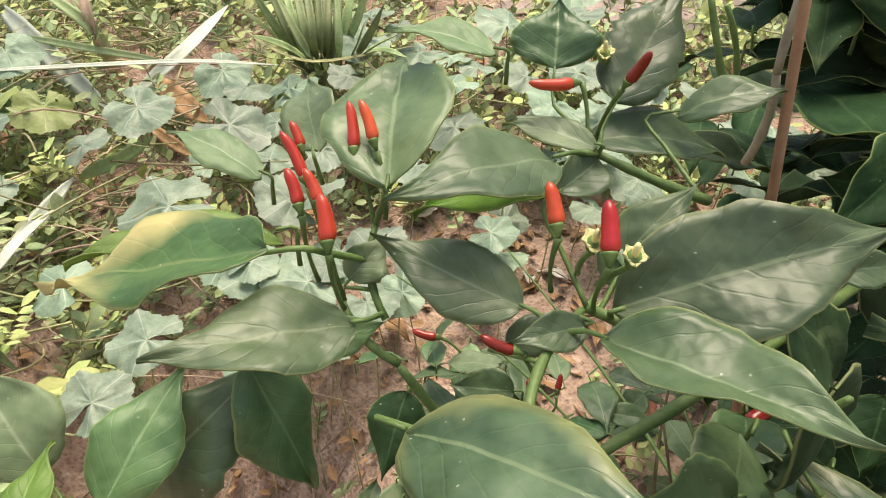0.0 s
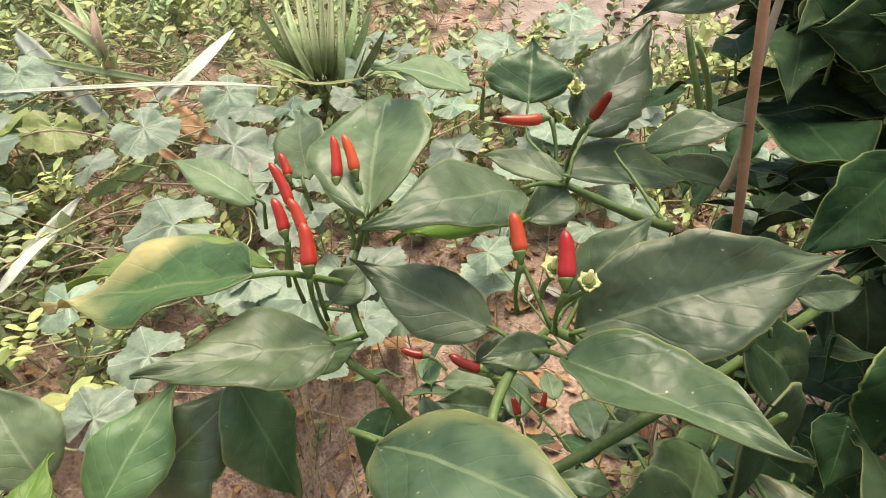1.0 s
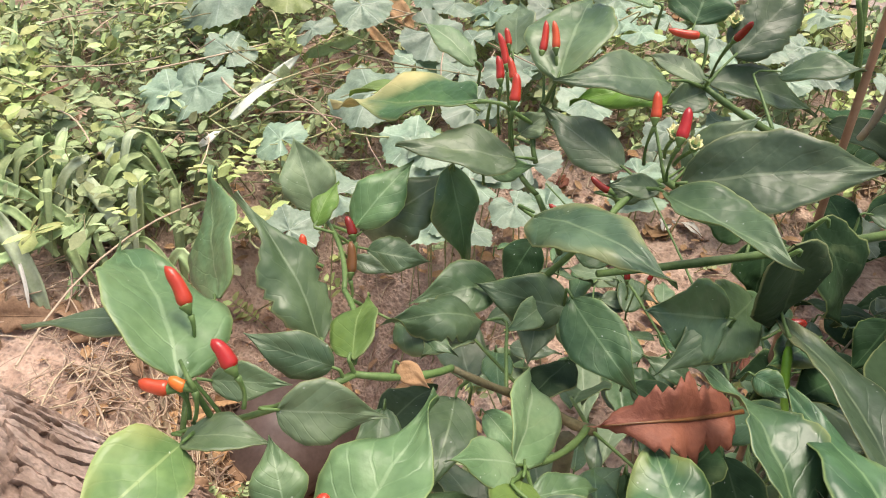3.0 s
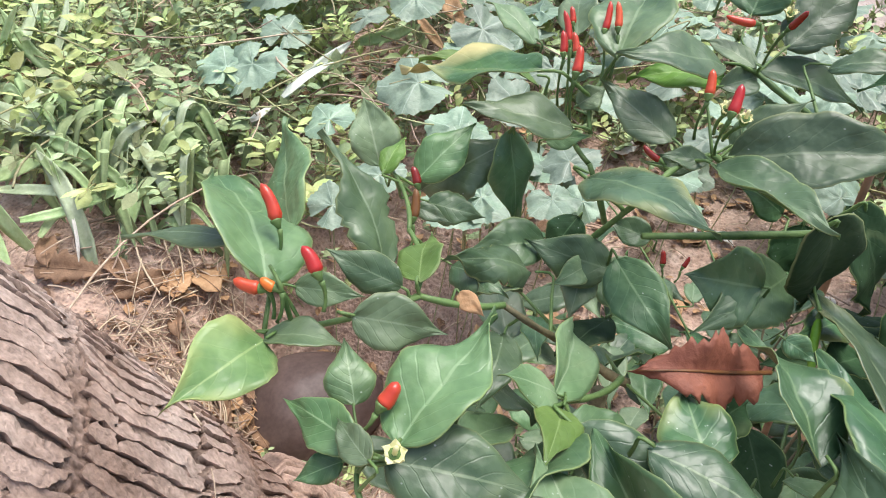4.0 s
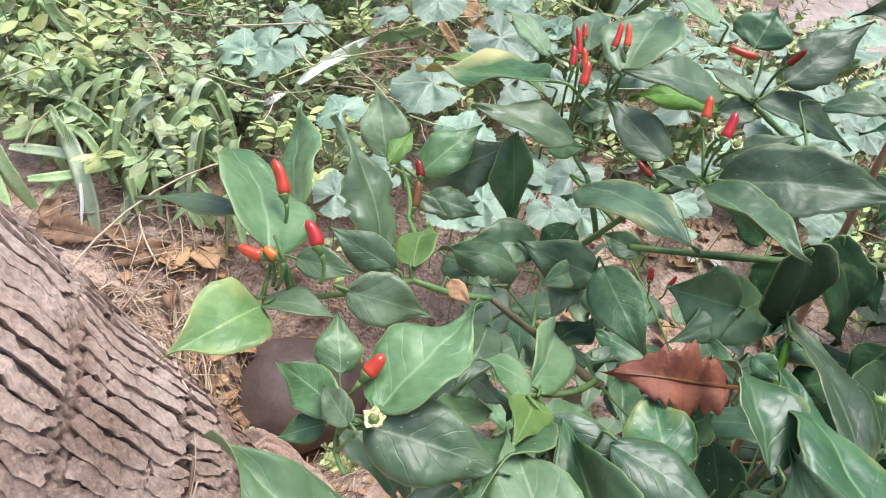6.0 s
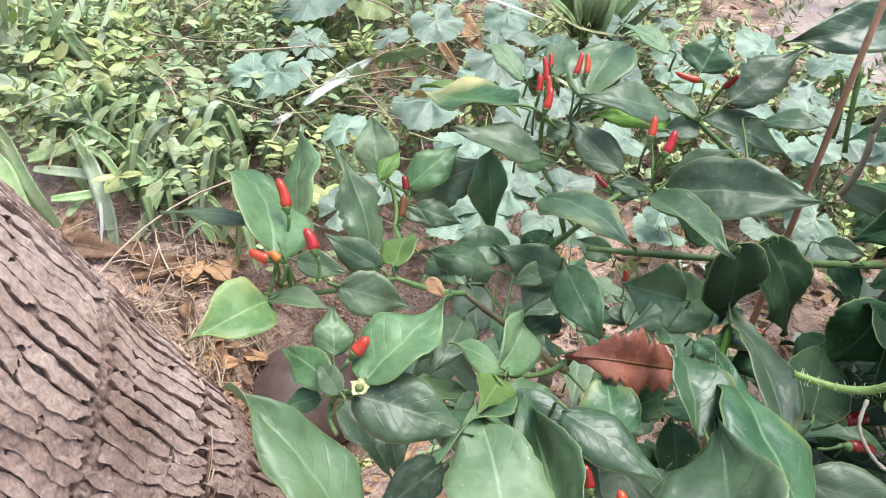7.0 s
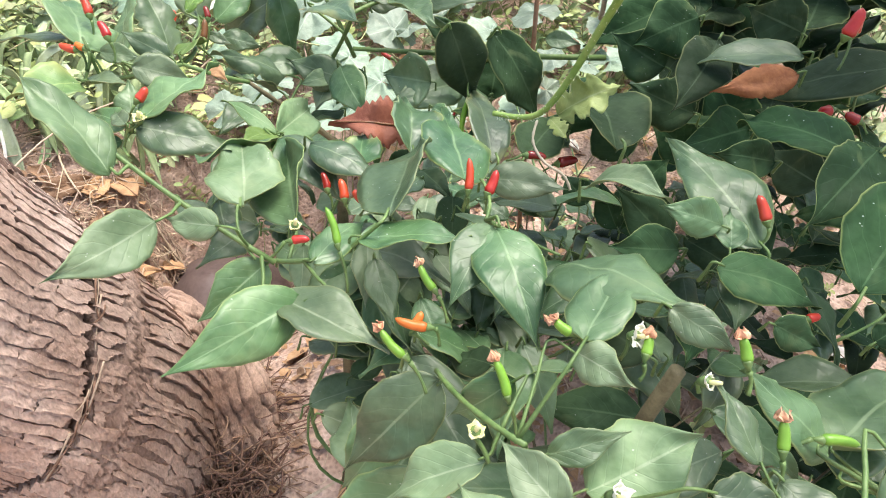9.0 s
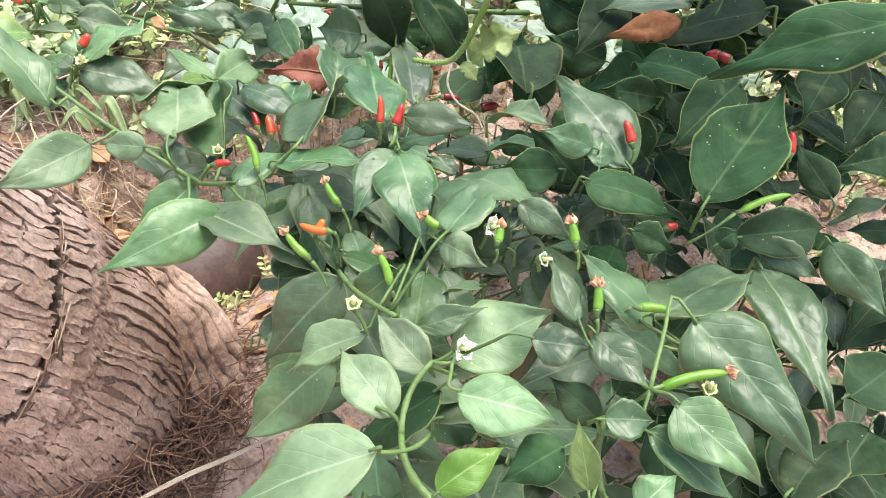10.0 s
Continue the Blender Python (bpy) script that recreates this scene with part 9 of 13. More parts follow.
leaf(front_plant, (0.2490, 0.1427, 0.3167), (0.2902, 0.1203, 0.3079), 0.0231, (-0.19, -0.48, 1.00), LEAF_PALE)
leaf(flowering_plant, (0.5642, 0.3641, 0.2469), (0.5270, 0.3850, 0.2437), 0.0195, (0.06, 0.38, 1.00), LEAF)
leaf(flowering_plant, (0.3950, 0.3097, 0.2012), (0.4393, 0.3316, 0.1979), 0.0223, (0.62, -0.01, 1.00), LEAF)
leaf(front_plant, (0.2226, 0.1160, 0.3525), (0.2511, 0.0912, 0.3225), 0.0221, (0.26, -0.58, 1.00), LEAF)
leaf(flowering_plant, (0.4540, 0.4074, 0.2196), (0.5120, 0.3869, 0.1958), 0.0285, (0.00, -0.12, 1.00), LEAF_DARK)
leaf(flowering_plant, (0.3923, 0.1517, 0.2489), (0.4226, 0.1084, 0.2056), 0.0288, (0.73, -0.02, 1.00), LEAF)
leaf(front_plant, (0.2901, 0.0955, 0.2905), (0.3011, 0.1490, 0.2457), 0.0353, (0.47, 0.40, 1.00), LEAF_PALE)
leaf(flowering_plant, (0.4004, 0.2322, 0.1700), (0.4266, 0.2043, 0.1579), 0.0169, (0.21, 0.06, 1.00), LEAF)
leaf(flowering_plant, (0.3681, 0.1179, 0.3153), (0.2995, 0.1127, 0.3030), 0.0341, (-0.07, -0.73, 1.00), LEAF_DARK)
leaf(front_plant, (0.2539, 0.1983, 0.3305), (0.2146, 0.1893, 0.3031), 0.0212, (-0.34, 0.13, 1.00), LEAF)
leaf(flowering_plant, (0.6374, 0.1135, 0.3470), (0.6700, 0.0631, 0.3498), 0.0274, (0.37, -0.38, 1.00), LEAF_DARK)
leaf(flowering_plant, (0.4295, 0.0554, 0.2495), (0.3774, 0.0958, 0.2435), 0.0329, (-0.37, 0.03, 1.00), LEAF)
leaf(front_plant, (0.1681, 0.2360, 0.2811), (0.2018, 0.1845, 0.2591), 0.0285, (0.15, 0.09, 1.00), LEAF_PALE)
leaf(flowering_plant, (0.3593, 0.2633, 0.2962), (0.3551, 0.3193, 0.2501), 0.0320, (-0.01, -0.18, 1.00), LEAF)
leaf(flowering_plant, (0.6695, -0.0018, 0.2279), (0.6046, -0.0116, 0.1922), 0.0337, (0.14, 0.40, 1.00), LEAF)
leaf(front_plant, (0.1726, 0.2005, 0.2214), (0.1438, 0.1624, 0.2208), 0.0238, (0.73, -0.16, 1.00), LEAF)
leaf(flowering_plant, (0.2795, 0.1066, 0.3446), (0.2921, 0.0397, 0.3360), 0.0355, (-0.21, -0.23, 1.00), LEAF)
leaf(flowering_plant, (0.4069, 0.3091, 0.3053), (0.3800, 0.3269, 0.2774), 0.0208, (0.10, -0.10, 1.00), LEAF)
leaf(flowering_plant, (0.3281, 0.2746, 0.2550), (0.2980, 0.2274, 0.2545), 0.0240, (0.10, -0.16, 1.00), LEAF)
leaf(flowering_plant, (0.2480, 0.2612, 0.1837), (0.2702, 0.2323, 0.1567), 0.0222, (0.46, -0.56, 1.00), LEAF)
leaf(front_plant, (0.2334, 0.2273, 0.3184), (0.1750, 0.2138, 0.3181), 0.0297, (-0.22, -0.35, 1.00), LEAF)
leaf(flowering_plant, (0.5008, 0.1840, 0.3039), (0.4952, 0.2240, 0.2841), 0.0216, (0.17, 0.29, 1.00), LEAF_DARK)
leaf(flowering_plant, (0.5840, 0.2649, 0.3582), (0.5649, 0.2199, 0.3418), 0.0268, (-0.20, -0.04, 1.00), LEAF)
leaf(flowering_plant, (0.5130, -0.0368, 0.3167), (0.5755, -0.0295, 0.2997), 0.0309, (-0.31, -0.21, 1.00), LEAF)
leaf(flowering_plant, (0.5478, 0.0990, 0.2497), (0.5099, 0.1363, 0.2431), 0.0271, (0.29, -0.05, 1.00), LEAF_DARK)
leaf(front_plant, (0.2328, 0.0842, 0.3588), (0.2737, 0.1107, 0.3204), 0.0278, (-0.31, -0.20, 1.00), LEAF)
leaf(flowering_plant, (0.2626, 0.0681, 0.2067), (0.2858, 0.1007, 0.1778), 0.0210, (-0.05, -0.23, 1.00), LEAF_DARK)
leaf(flowering_plant, (0.3215, 0.3624, 0.2921), (0.2907, 0.3717, 0.2651), 0.0192, (0.20, -0.09, 1.00), LEAF)
leaf(flowering_plant, (0.4289, 0.0729, 0.3456), (0.4692, 0.1075, 0.3109), 0.0272, (-0.84, -0.26, 1.00), LEAF_DARK)
leaf(flowering_plant, (0.3200, 0.2838, 0.3635), (0.2578, 0.2755, 0.3393), 0.0294, (0.11, 0.21, 1.00), LEAF)
leaf(flowering_plant, (0.3730, -0.0430, 0.2715), (0.4239, -0.0253, 0.2658), 0.0252, (0.25, -0.45, 1.00), LEAF)
leaf(flowering_plant, (0.4505, -0.0660, 0.1838), (0.4050, -0.0195, 0.1611), 0.0348, (0.03, -0.49, 1.00), LEAF)
leaf(front_plant, (0.2217, 0.0411, 0.2785), (0.1933, 0.0928, 0.2701), 0.0288, (-0.34, -0.11, 1.00), LEAF_PALE)
leaf(flowering_plant, (0.4880, 0.1152, 0.1768), (0.4664, 0.1597, 0.1512), 0.0284, (-0.67, -0.27, 1.00), LEAF)
leaf(flowering_plant, (0.4686, 0.1875, 0.2906), (0.4381, 0.2037, 0.2606), 0.0236, (0.18, -0.53, 1.00), LEAF_DARK)
leaf(flowering_plant, (0.4609, 0.0591, 0.2778), (0.4423, 0.1155, 0.2752), 0.0276, (0.15, -0.78, 1.00), LEAF_DARK)
leaf(flowering_plant, (0.2269, 0.0438, 0.2401), (0.2554, -0.0005, 0.2296), 0.0226, (-0.08, -0.90, 1.00), LEAF)
leaf(front_plant, (0.2176, 0.2210, 0.3404), (0.2110, 0.1722, 0.3004), 0.0300, (0.34, 0.17, 1.00), LEAF_PALE)
leaf(flowering_plant, (0.3331, 0.0923, 0.2933), (0.2878, 0.0931, 0.2664), 0.0269, (0.46, 0.21, 1.00), LEAF)
leaf(flowering_plant, (0.4918, 0.0016, 0.3448), (0.5259, -0.0468, 0.3198), 0.0309, (-0.27, -0.49, 1.00), LEAF_DARK)
leaf(flowering_plant, (0.3889, 0.2235, 0.1673), (0.4275, 0.2745, 0.1670), 0.0320, (0.30, -0.14, 1.00), LEAF)
leaf(flowering_plant, (0.3923, 0.3419, 0.2835), (0.4145, 0.2890, 0.2460), 0.0333, (0.18, 0.03, 1.00), LEAF)
leaf(front_plant, (0.2624, 0.1295, 0.2441), (0.2267, 0.0949, 0.2025), 0.0313, (0.01, -0.18, 1.00), LEAF_DARK)
leaf(flowering_plant, (0.6311, 0.3589, 0.3371), (0.5789, 0.3493, 0.3289), 0.0248, (-0.07, -0.55, 1.00), LEAF_DARK)
leaf(flowering_plant, (0.6274, 0.1340, 0.2621), (0.6195, 0.1880, 0.2442), 0.0270, (0.04, 0.05, 1.00), LEAF_DARK)
leaf(front_plant, (0.2408, 0.1296, 0.3354), (0.2341, 0.1760, 0.3160), 0.0241, (0.43, 0.37, 1.00), LEAF)
leaf(flowering_plant, (0.3765, -0.0809, 0.1770), (0.3745, -0.0464, 0.1528), 0.0192, (-0.03, -0.34, 1.00), LEAF)
leaf(flowering_plant, (0.5888, 0.0485, 0.3501), (0.5502, 0.0597, 0.3146), 0.0277, (-0.44, 0.16, 1.00), LEAF_DARK)
leaf(front_plant, (0.2468, 0.1573, 0.3076), (0.2516, 0.1210, 0.2892), 0.0189, (0.70, -0.14, 1.00), LEAF_PALE)
leaf(flowering_plant, (0.2438, 0.1120, 0.2353), (0.2595, 0.1660, 0.1870), 0.0318, (0.47, -0.13, 1.00), LEAF)
leaf(flowering_plant, (0.4449, 0.2626, 0.2210), (0.3991, 0.3043, 0.2042), 0.0310, (0.63, -0.48, 1.00), LEAF)
leaf(flowering_plant, (0.2528, 0.0361, 0.1754), (0.2899, 0.0115, 0.1617), 0.0234, (0.24, -0.47, 1.00), LEAF_DARK)
leaf(flowering_plant, (0.3531, 0.3202, 0.2608), (0.3989, 0.3195, 0.2551), 0.0216, (0.29, -0.38, 1.00), LEAF)
leaf(front_plant, (0.2527, 0.1613, 0.2866), (0.2160, 0.1725, 0.2723), 0.0175, (0.30, -0.37, 1.00), LEAF_PALE)
leaf(flowering_plant, (0.4215, 0.2849, 0.3406), (0.4411, 0.3264, 0.3179), 0.0254, (-0.24, 0.45, 1.00), LEAF_DARK)
leaf(flowering_plant, (0.2878, -0.0010, 0.3157), (0.3201, -0.0411, 0.2749), 0.0288, (-0.19, -0.44, 1.00), LEAF)
leaf(front_plant, (0.1711, 0.1413, 0.3562), (0.2375, 0.1306, 0.3585), 0.0309, (0.13, -0.36, 1.00), LEAF)
leaf(flowering_plant, (0.4386, 0.1520, 0.2178), (0.4982, 0.1735, 0.2109), 0.0290, (-0.27, -0.02, 1.00), LEAF_DARK)
leaf(flowering_plant, (0.4710, 0.3939, 0.3779), (0.4731, 0.3365, 0.3453), 0.0300, (0.09, 0.09, 1.00), LEAF)
leaf(front_plant, (0.2552, 0.2373, 0.3235), (0.2218, 0.1977, 0.2891), 0.0288, (-0.24, -0.15, 1.00), LEAF_PALE)
leaf(flowering_plant, (0.5667, -0.0969, 0.3422), (0.5809, -0.0558, 0.3458), 0.0226, (-0.19, -0.05, 1.00), LEAF_DARK)
leaf(flowering_plant, (0.4741, 0.2080, 0.1877), (0.4778, 0.2452, 0.1576), 0.0203, (0.10, -0.07, 1.00), LEAF_DARK)
leaf(front_plant, (0.1536, 0.1957, 0.2728), (0.2161, 0.1797, 0.2724), 0.0288, (0.17, -0.40, 1.00), LEAF)
leaf(flowering_plant, (0.5849, 0.1262, 0.3643), (0.6414, 0.1024, 0.3556), 0.0295, (0.23, -0.33, 1.00), LEAF_DARK)
leaf(flowering_plant, (0.4855, 0.1097, 0.2655), (0.4718, 0.1510, 0.2507), 0.0230, (0.16, -0.12, 1.00), LEAF_DARK)
leaf(front_plant, (0.2175, 0.1946, 0.3691), (0.2638, 0.1829, 0.3481), 0.0253, (-0.03, 0.27, 1.00), LEAF_PALE)
leaf(flowering_plant, (0.5950, 0.2738, 0.2234), (0.5550, 0.2136, 0.2176), 0.0344, (0.35, -0.73, 1.00), LEAF)
leaf(flowering_plant, (0.3840, 0.0497, 0.2340), (0.3960, 0.0951, 0.2231), 0.0212, (-0.09, -0.51, 1.00), LEAF)
leaf(front_plant, (0.1859, 0.1322, 0.2801), (0.1396, 0.1746, 0.2525), 0.0322, (0.06, 0.22, 1.00), LEAF)
leaf(flowering_plant, (0.6210, 0.1638, 0.2544), (0.6834, 0.1887, 0.2549), 0.0285, (-0.14, -0.38, 1.00), LEAF)
leaf(flowering_plant, (0.3609, -0.0175, 0.3554), (0.3591, -0.0711, 0.3596), 0.0250, (-0.39, -0.31, 1.00), LEAF)
leaf(flowering_plant, (0.2294, 0.0639, 0.2268), (0.2695, 0.0321, 0.2170), 0.0248, (-0.83, -0.12, 1.00), LEAF)
leaf(flowering_plant, (0.3162, 0.2757, 0.1866), (0.2619, 0.2494, 0.1504), 0.0321, (0.76, -0.16, 1.00), LEAF)
leaf(front_plant, (0.2225, 0.2123, 0.2223), (0.2522, 0.1835, 0.2222), 0.0205, (0.49, -0.06, 1.00), LEAF)
leaf(flowering_plant, (0.5682, 0.2184, 0.1924), (0.5321, 0.1913, 0.1568), 0.0270, (0.24, -0.25, 1.00), LEAF_DARK)
leaf(flowering_plant, (0.3013, -0.0332, 0.3116), (0.3350, -0.0531, 0.2986), 0.0188, (0.25, -0.21, 1.00), LEAF)
leaf(front_plant, (0.1310, 0.1495, 0.2493), (0.2018, 0.1630, 0.2554), 0.0305, (0.57, 0.30, 1.00), LEAF_PALE)
leaf(flowering_plant, (0.2875, 0.1227, 0.3384), (0.3204, 0.0924, 0.3066), 0.0268, (0.47, -0.72, 1.00), LEAF)
leaf(flowering_plant, (0.4086, 0.0848, 0.1752), (0.4362, 0.0487, 0.1449), 0.0237, (0.37, 0.06, 1.00), LEAF)
leaf(front_plant, (0.1690, 0.2274, 0.3232), (0.2092, 0.1771, 0.3257), 0.0312, (-0.33, -0.05, 1.00), LEAF)
leaf(flowering_plant, (0.3466, 0.0261, 0.2087), (0.3799, -0.0023, 0.1776), 0.0230, (-0.12, -0.30, 1.00), LEAF_DARK)
leaf(flowering_plant, (0.5124, -0.0507, 0.3153), (0.5679, -0.0824, 0.3132), 0.0321, (-0.30, -0.15, 1.00), LEAF)
leaf(front_plant, (0.2021, 0.2122, 0.3111), (0.1655, 0.1807, 0.3049), 0.0228, (0.25, -0.85, 1.00), LEAF_PALE)
leaf(flowering_plant, (0.3978, 0.1164, 0.3402), (0.4586, 0.1161, 0.3147), 0.0286, (0.29, -0.42, 1.00), LEAF)
leaf(flowering_plant, (0.3517, 0.1635, 0.2738), (0.3747, 0.1188, 0.2378), 0.0312, (0.13, 0.69, 1.00), LEAF)
leaf(front_plant, (0.1565, 0.1259, 0.3206), (0.2287, 0.1135, 0.3082), 0.0319, (0.22, -0.40, 1.00), LEAF)
leaf(flowering_plant, (0.5262, -0.0426, 0.2157), (0.5232, 0.0147, 0.1843), 0.0312, (0.10, -0.36, 1.00), LEAF_DARK)
leaf(flowering_plant, (0.3586, 0.1217, 0.2603), (0.3923, 0.1657, 0.2204), 0.0299, (-0.54, 0.26, 1.00), LEAF)
leaf(front_plant, (0.1889, 0.1778, 0.2653), (0.2210, 0.1357, 0.2192), 0.0326, (-0.16, 0.08, 1.00), LEAF_PALE)
leaf(flowering_plant, (0.3625, 0.0431, 0.2993), (0.3193, 0.0584, 0.2933), 0.0201, (0.10, -0.49, 1.00), LEAF)
leaf(flowering_plant, (0.6784, 0.1413, 0.1775), (0.6282, 0.1573, 0.1629), 0.0244, (0.00, -0.51, 1.00), LEAF_DARK)
leaf(flowering_plant, (0.4645, -0.0779, 0.1957), (0.4359, -0.0233, 0.1918), 0.0298, (0.34, 0.12, 1.00), LEAF_DARK)
leaf(flowering_plant, (0.4251, 0.2610, 0.2375), (0.4608, 0.2903, 0.2279), 0.0228, (0.12, -0.26, 1.00), LEAF)
leaf(front_plant, (0.2178, 0.1554, 0.3576), (0.2509, 0.1365, 0.3351), 0.0222, (-0.16, -0.01, 1.00), LEAF_PALE)
leaf(flowering_plant, (0.5947, 0.2878, 0.2976), (0.6179, 0.3463, 0.2780), 0.0303, (0.43, -0.42, 1.00), LEAF)
leaf(flowering_plant, (0.4572, 0.1574, 0.2688), (0.5210, 0.1448, 0.2332), 0.0327, (-0.28, -0.15, 1.00), LEAF)
leaf(front_plant, (0.2687, 0.2103, 0.2754), (0.2528, 0.2657, 0.2441), 0.0291, (-0.28, -0.32, 1.00), LEAF)
leaf(flowering_plant, (0.4350, -0.0083, 0.2710), (0.3910, -0.0117, 0.2413), 0.0246, (-0.15, -0.35, 1.00), LEAF)
leaf(flowering_plant, (0.3024, 0.2093, 0.3103), (0.3375, 0.1925, 0.2789), 0.0257, (-0.07, 0.26, 1.00), LEAF)
leaf(front_plant, (0.1702, 0.1611, 0.2858), (0.1775, 0.2119, 0.2565), 0.0265, (0.14, -0.36, 1.00), LEAF_DARK)
leaf(flowering_plant, (0.5940, 0.3003, 0.2352), (0.5460, 0.3064, 0.2178), 0.0247, (0.01, 0.05, 1.00), LEAF_DARK)
leaf(flowering_plant, (0.5937, 0.0417, 0.2859), (0.5623, 0.0283, 0.2596), 0.0200, (0.38, 0.27, 1.00), LEAF_DARK)
leaf(front_plant, (0.2598, 0.1369, 0.3245), (0.2918, 0.1830, 0.2859), 0.0354, (0.53, 0.41, 1.00), LEAF)
leaf(flowering_plant, (0.6436, 0.1098, 0.2917), (0.6716, 0.1472, 0.2711), 0.0242, (-0.14, -0.24, 1.00), LEAF)
leaf(flowering_plant, (0.3901, 0.0840, 0.3173), (0.3542, 0.0832, 0.2887), 0.0197, (0.16, 0.00, 1.00), LEAF)
leaf(front_plant, (0.2714, 0.0993, 0.2764), (0.2561, 0.0479, 0.2712), 0.0240, (0.37, -0.18, 1.00), LEAF_PALE)
leaf(flowering_plant, (0.5883, 0.2933, 0.3211), (0.5699, 0.3439, 0.2895), 0.0315, (-0.12, -0.11, 1.00), LEAF_DARK)
leaf(flowering_plant, (0.6083, -0.0216, 0.3263), (0.5907, -0.0758, 0.2984), 0.0275, (-0.03, 0.18, 1.00), LEAF)
leaf(front_plant, (0.2289, 0.1694, 0.3471), (0.2848, 0.1579, 0.3350), 0.0297, (0.22, -0.29, 1.00), LEAF)
leaf(flowering_plant, (0.3052, 0.0518, 0.2750), (0.3523, 0.0772, 0.2531), 0.0297, (0.18, -0.21, 1.00), LEAF_DARK)
leaf(flowering_plant, (0.2420, 0.2845, 0.2295), (0.2906, 0.3314, 0.2234), 0.0335, (-0.45, 0.44, 1.00), LEAF)
leaf(front_plant, (0.2198, 0.1360, 0.3019), (0.1946, 0.0950, 0.2928), 0.0225, (-0.04, -0.05, 1.00), LEAF_PALE)
leaf(flowering_plant, (0.6028, 0.2668, 0.3506), (0.6396, 0.2173, 0.3180), 0.0334, (0.25, -0.36, 1.00), LEAF)
leaf(flowering_plant, (0.5007, 0.3395, 0.2832), (0.5086, 0.2748, 0.2719), 0.0313, (0.18, 0.21, 1.00), LEAF)
leaf(front_plant, (0.1975, 0.1128, 0.2352), (0.2247, 0.1686, 0.2161), 0.0277, (-0.06, -0.49, 1.00), LEAF)
leaf(flowering_plant, (0.4356, 0.0368, 0.2739), (0.4641, -0.0242, 0.2715), 0.0299, (-0.13, -0.84, 1.00), LEAF_DARK)
leaf(flowering_plant, (0.2655, 0.1582, 0.3260), (0.3051, 0.1237, 0.3083), 0.0249, (0.21, 0.04, 1.00), LEAF)
leaf(front_plant, (0.2869, 0.1493, 0.3213), (0.2576, 0.1988, 0.2800), 0.0366, (-0.33, -0.56, 1.00), LEAF_PALE)
leaf(flowering_plant, (0.4661, 0.0915, 0.3497), (0.5038, 0.0785, 0.3371), 0.0195, (0.25, -0.30, 1.00), LEAF_DARK)
leaf(flowering_plant, (0.3968, 0.2431, 0.3189), (0.3888, 0.1754, 0.3194), 0.0327, (0.14, 0.28, 1.00), LEAF_DARK)
leaf(front_plant, (0.1553, 0.1927, 0.3185), (0.1510, 0.2500, 0.3006), 0.0312, (0.10, -0.19, 1.00), LEAF)
leaf(flowering_plant, (0.3814, 0.2864, 0.3588), (0.3418, 0.3182, 0.3472), 0.0244, (0.99, -0.32, 1.00), LEAF)
leaf(flowering_plant, (0.3051, 0.1951, 0.3550), (0.2599, 0.1560, 0.3144), 0.0333, (-0.14, -0.47, 1.00), LEAF)
leaf(front_plant, (0.2937, 0.1596, 0.2754), (0.2444, 0.1686, 0.2671), 0.0239, (0.30, -0.24, 1.00), LEAF_PALE)
leaf(flowering_plant, (0.3784, 0.1495, 0.3167), (0.3588, 0.1996, 0.3163), 0.0241, (-0.17, -0.33, 1.00), LEAF)
leaf(flowering_plant, (0.2621, 0.2238, 0.2482), (0.2600, 0.1664, 0.2322), 0.0287, (0.15, -0.24, 1.00), LEAF)
leaf(front_plant, (0.2341, 0.2128, 0.3238), (0.2520, 0.1627, 0.3176), 0.0253, (0.03, 0.09, 1.00), LEAF)
leaf(flowering_plant, (0.2362, 0.3154, 0.3294), (0.2879, 0.3274, 0.3102), 0.0292, (0.14, -0.25, 1.00), LEAF)
leaf(flowering_plant, (0.6275, 0.3402, 0.2777), (0.6096, 0.3803, 0.2759), 0.0199, (-0.18, -0.04, 1.00), LEAF_DARK)
leaf(front_plant, (0.2415, 0.1175, 0.2609), (0.2284, 0.1670, 0.2345), 0.0291, (-0.17, -0.22, 1.00), LEAF_DARK)
leaf(flowering_plant, (0.4333, 0.2216, 0.1948), (0.4391, 0.1555, 0.1684), 0.0303, (0.16, -0.00, 1.00), LEAF)
leaf(flowering_plant, (0.6447, 0.3562, 0.1912), (0.6509, 0.2954, 0.1901), 0.0300, (0.29, 0.08, 1.00), LEAF_DARK)
leaf(front_plant, (0.2519, 0.0899, 0.2516), (0.2051, 0.0678, 0.2079), 0.0320, (0.11, 0.06, 1.00), LEAF)
leaf(flowering_plant, (0.3556, 0.3016, 0.3016), (0.3463, 0.2537, 0.2625), 0.0276, (-0.44, 0.19, 1.00), LEAF)
leaf(flowering_plant, (0.6410, 0.0295, 0.2454), (0.5952, 0.0459, 0.2019), 0.0322, (-0.11, -0.24, 1.00), LEAF)
leaf(front_plant, (0.1811, 0.2505, 0.2434), (0.1941, 0.1915, 0.2091), 0.0349, (-0.12, -0.31, 1.00), LEAF_PALE)
leaf(flowering_plant, (0.5445, 0.0419, 0.3351), (0.5039, 0.0817, 0.3348), 0.0244, (0.22, -0.74, 1.00), LEAF_DARK)
leaf(flowering_plant, (0.2791, 0.0863, 0.2702), (0.2865, 0.1362, 0.2654), 0.0241, (0.23, -0.33, 1.00), LEAF)
leaf(front_plant, (0.1815, 0.1327, 0.3171), (0.2329, 0.1165, 0.3053), 0.0274, (-0.07, -0.29, 1.00), LEAF)
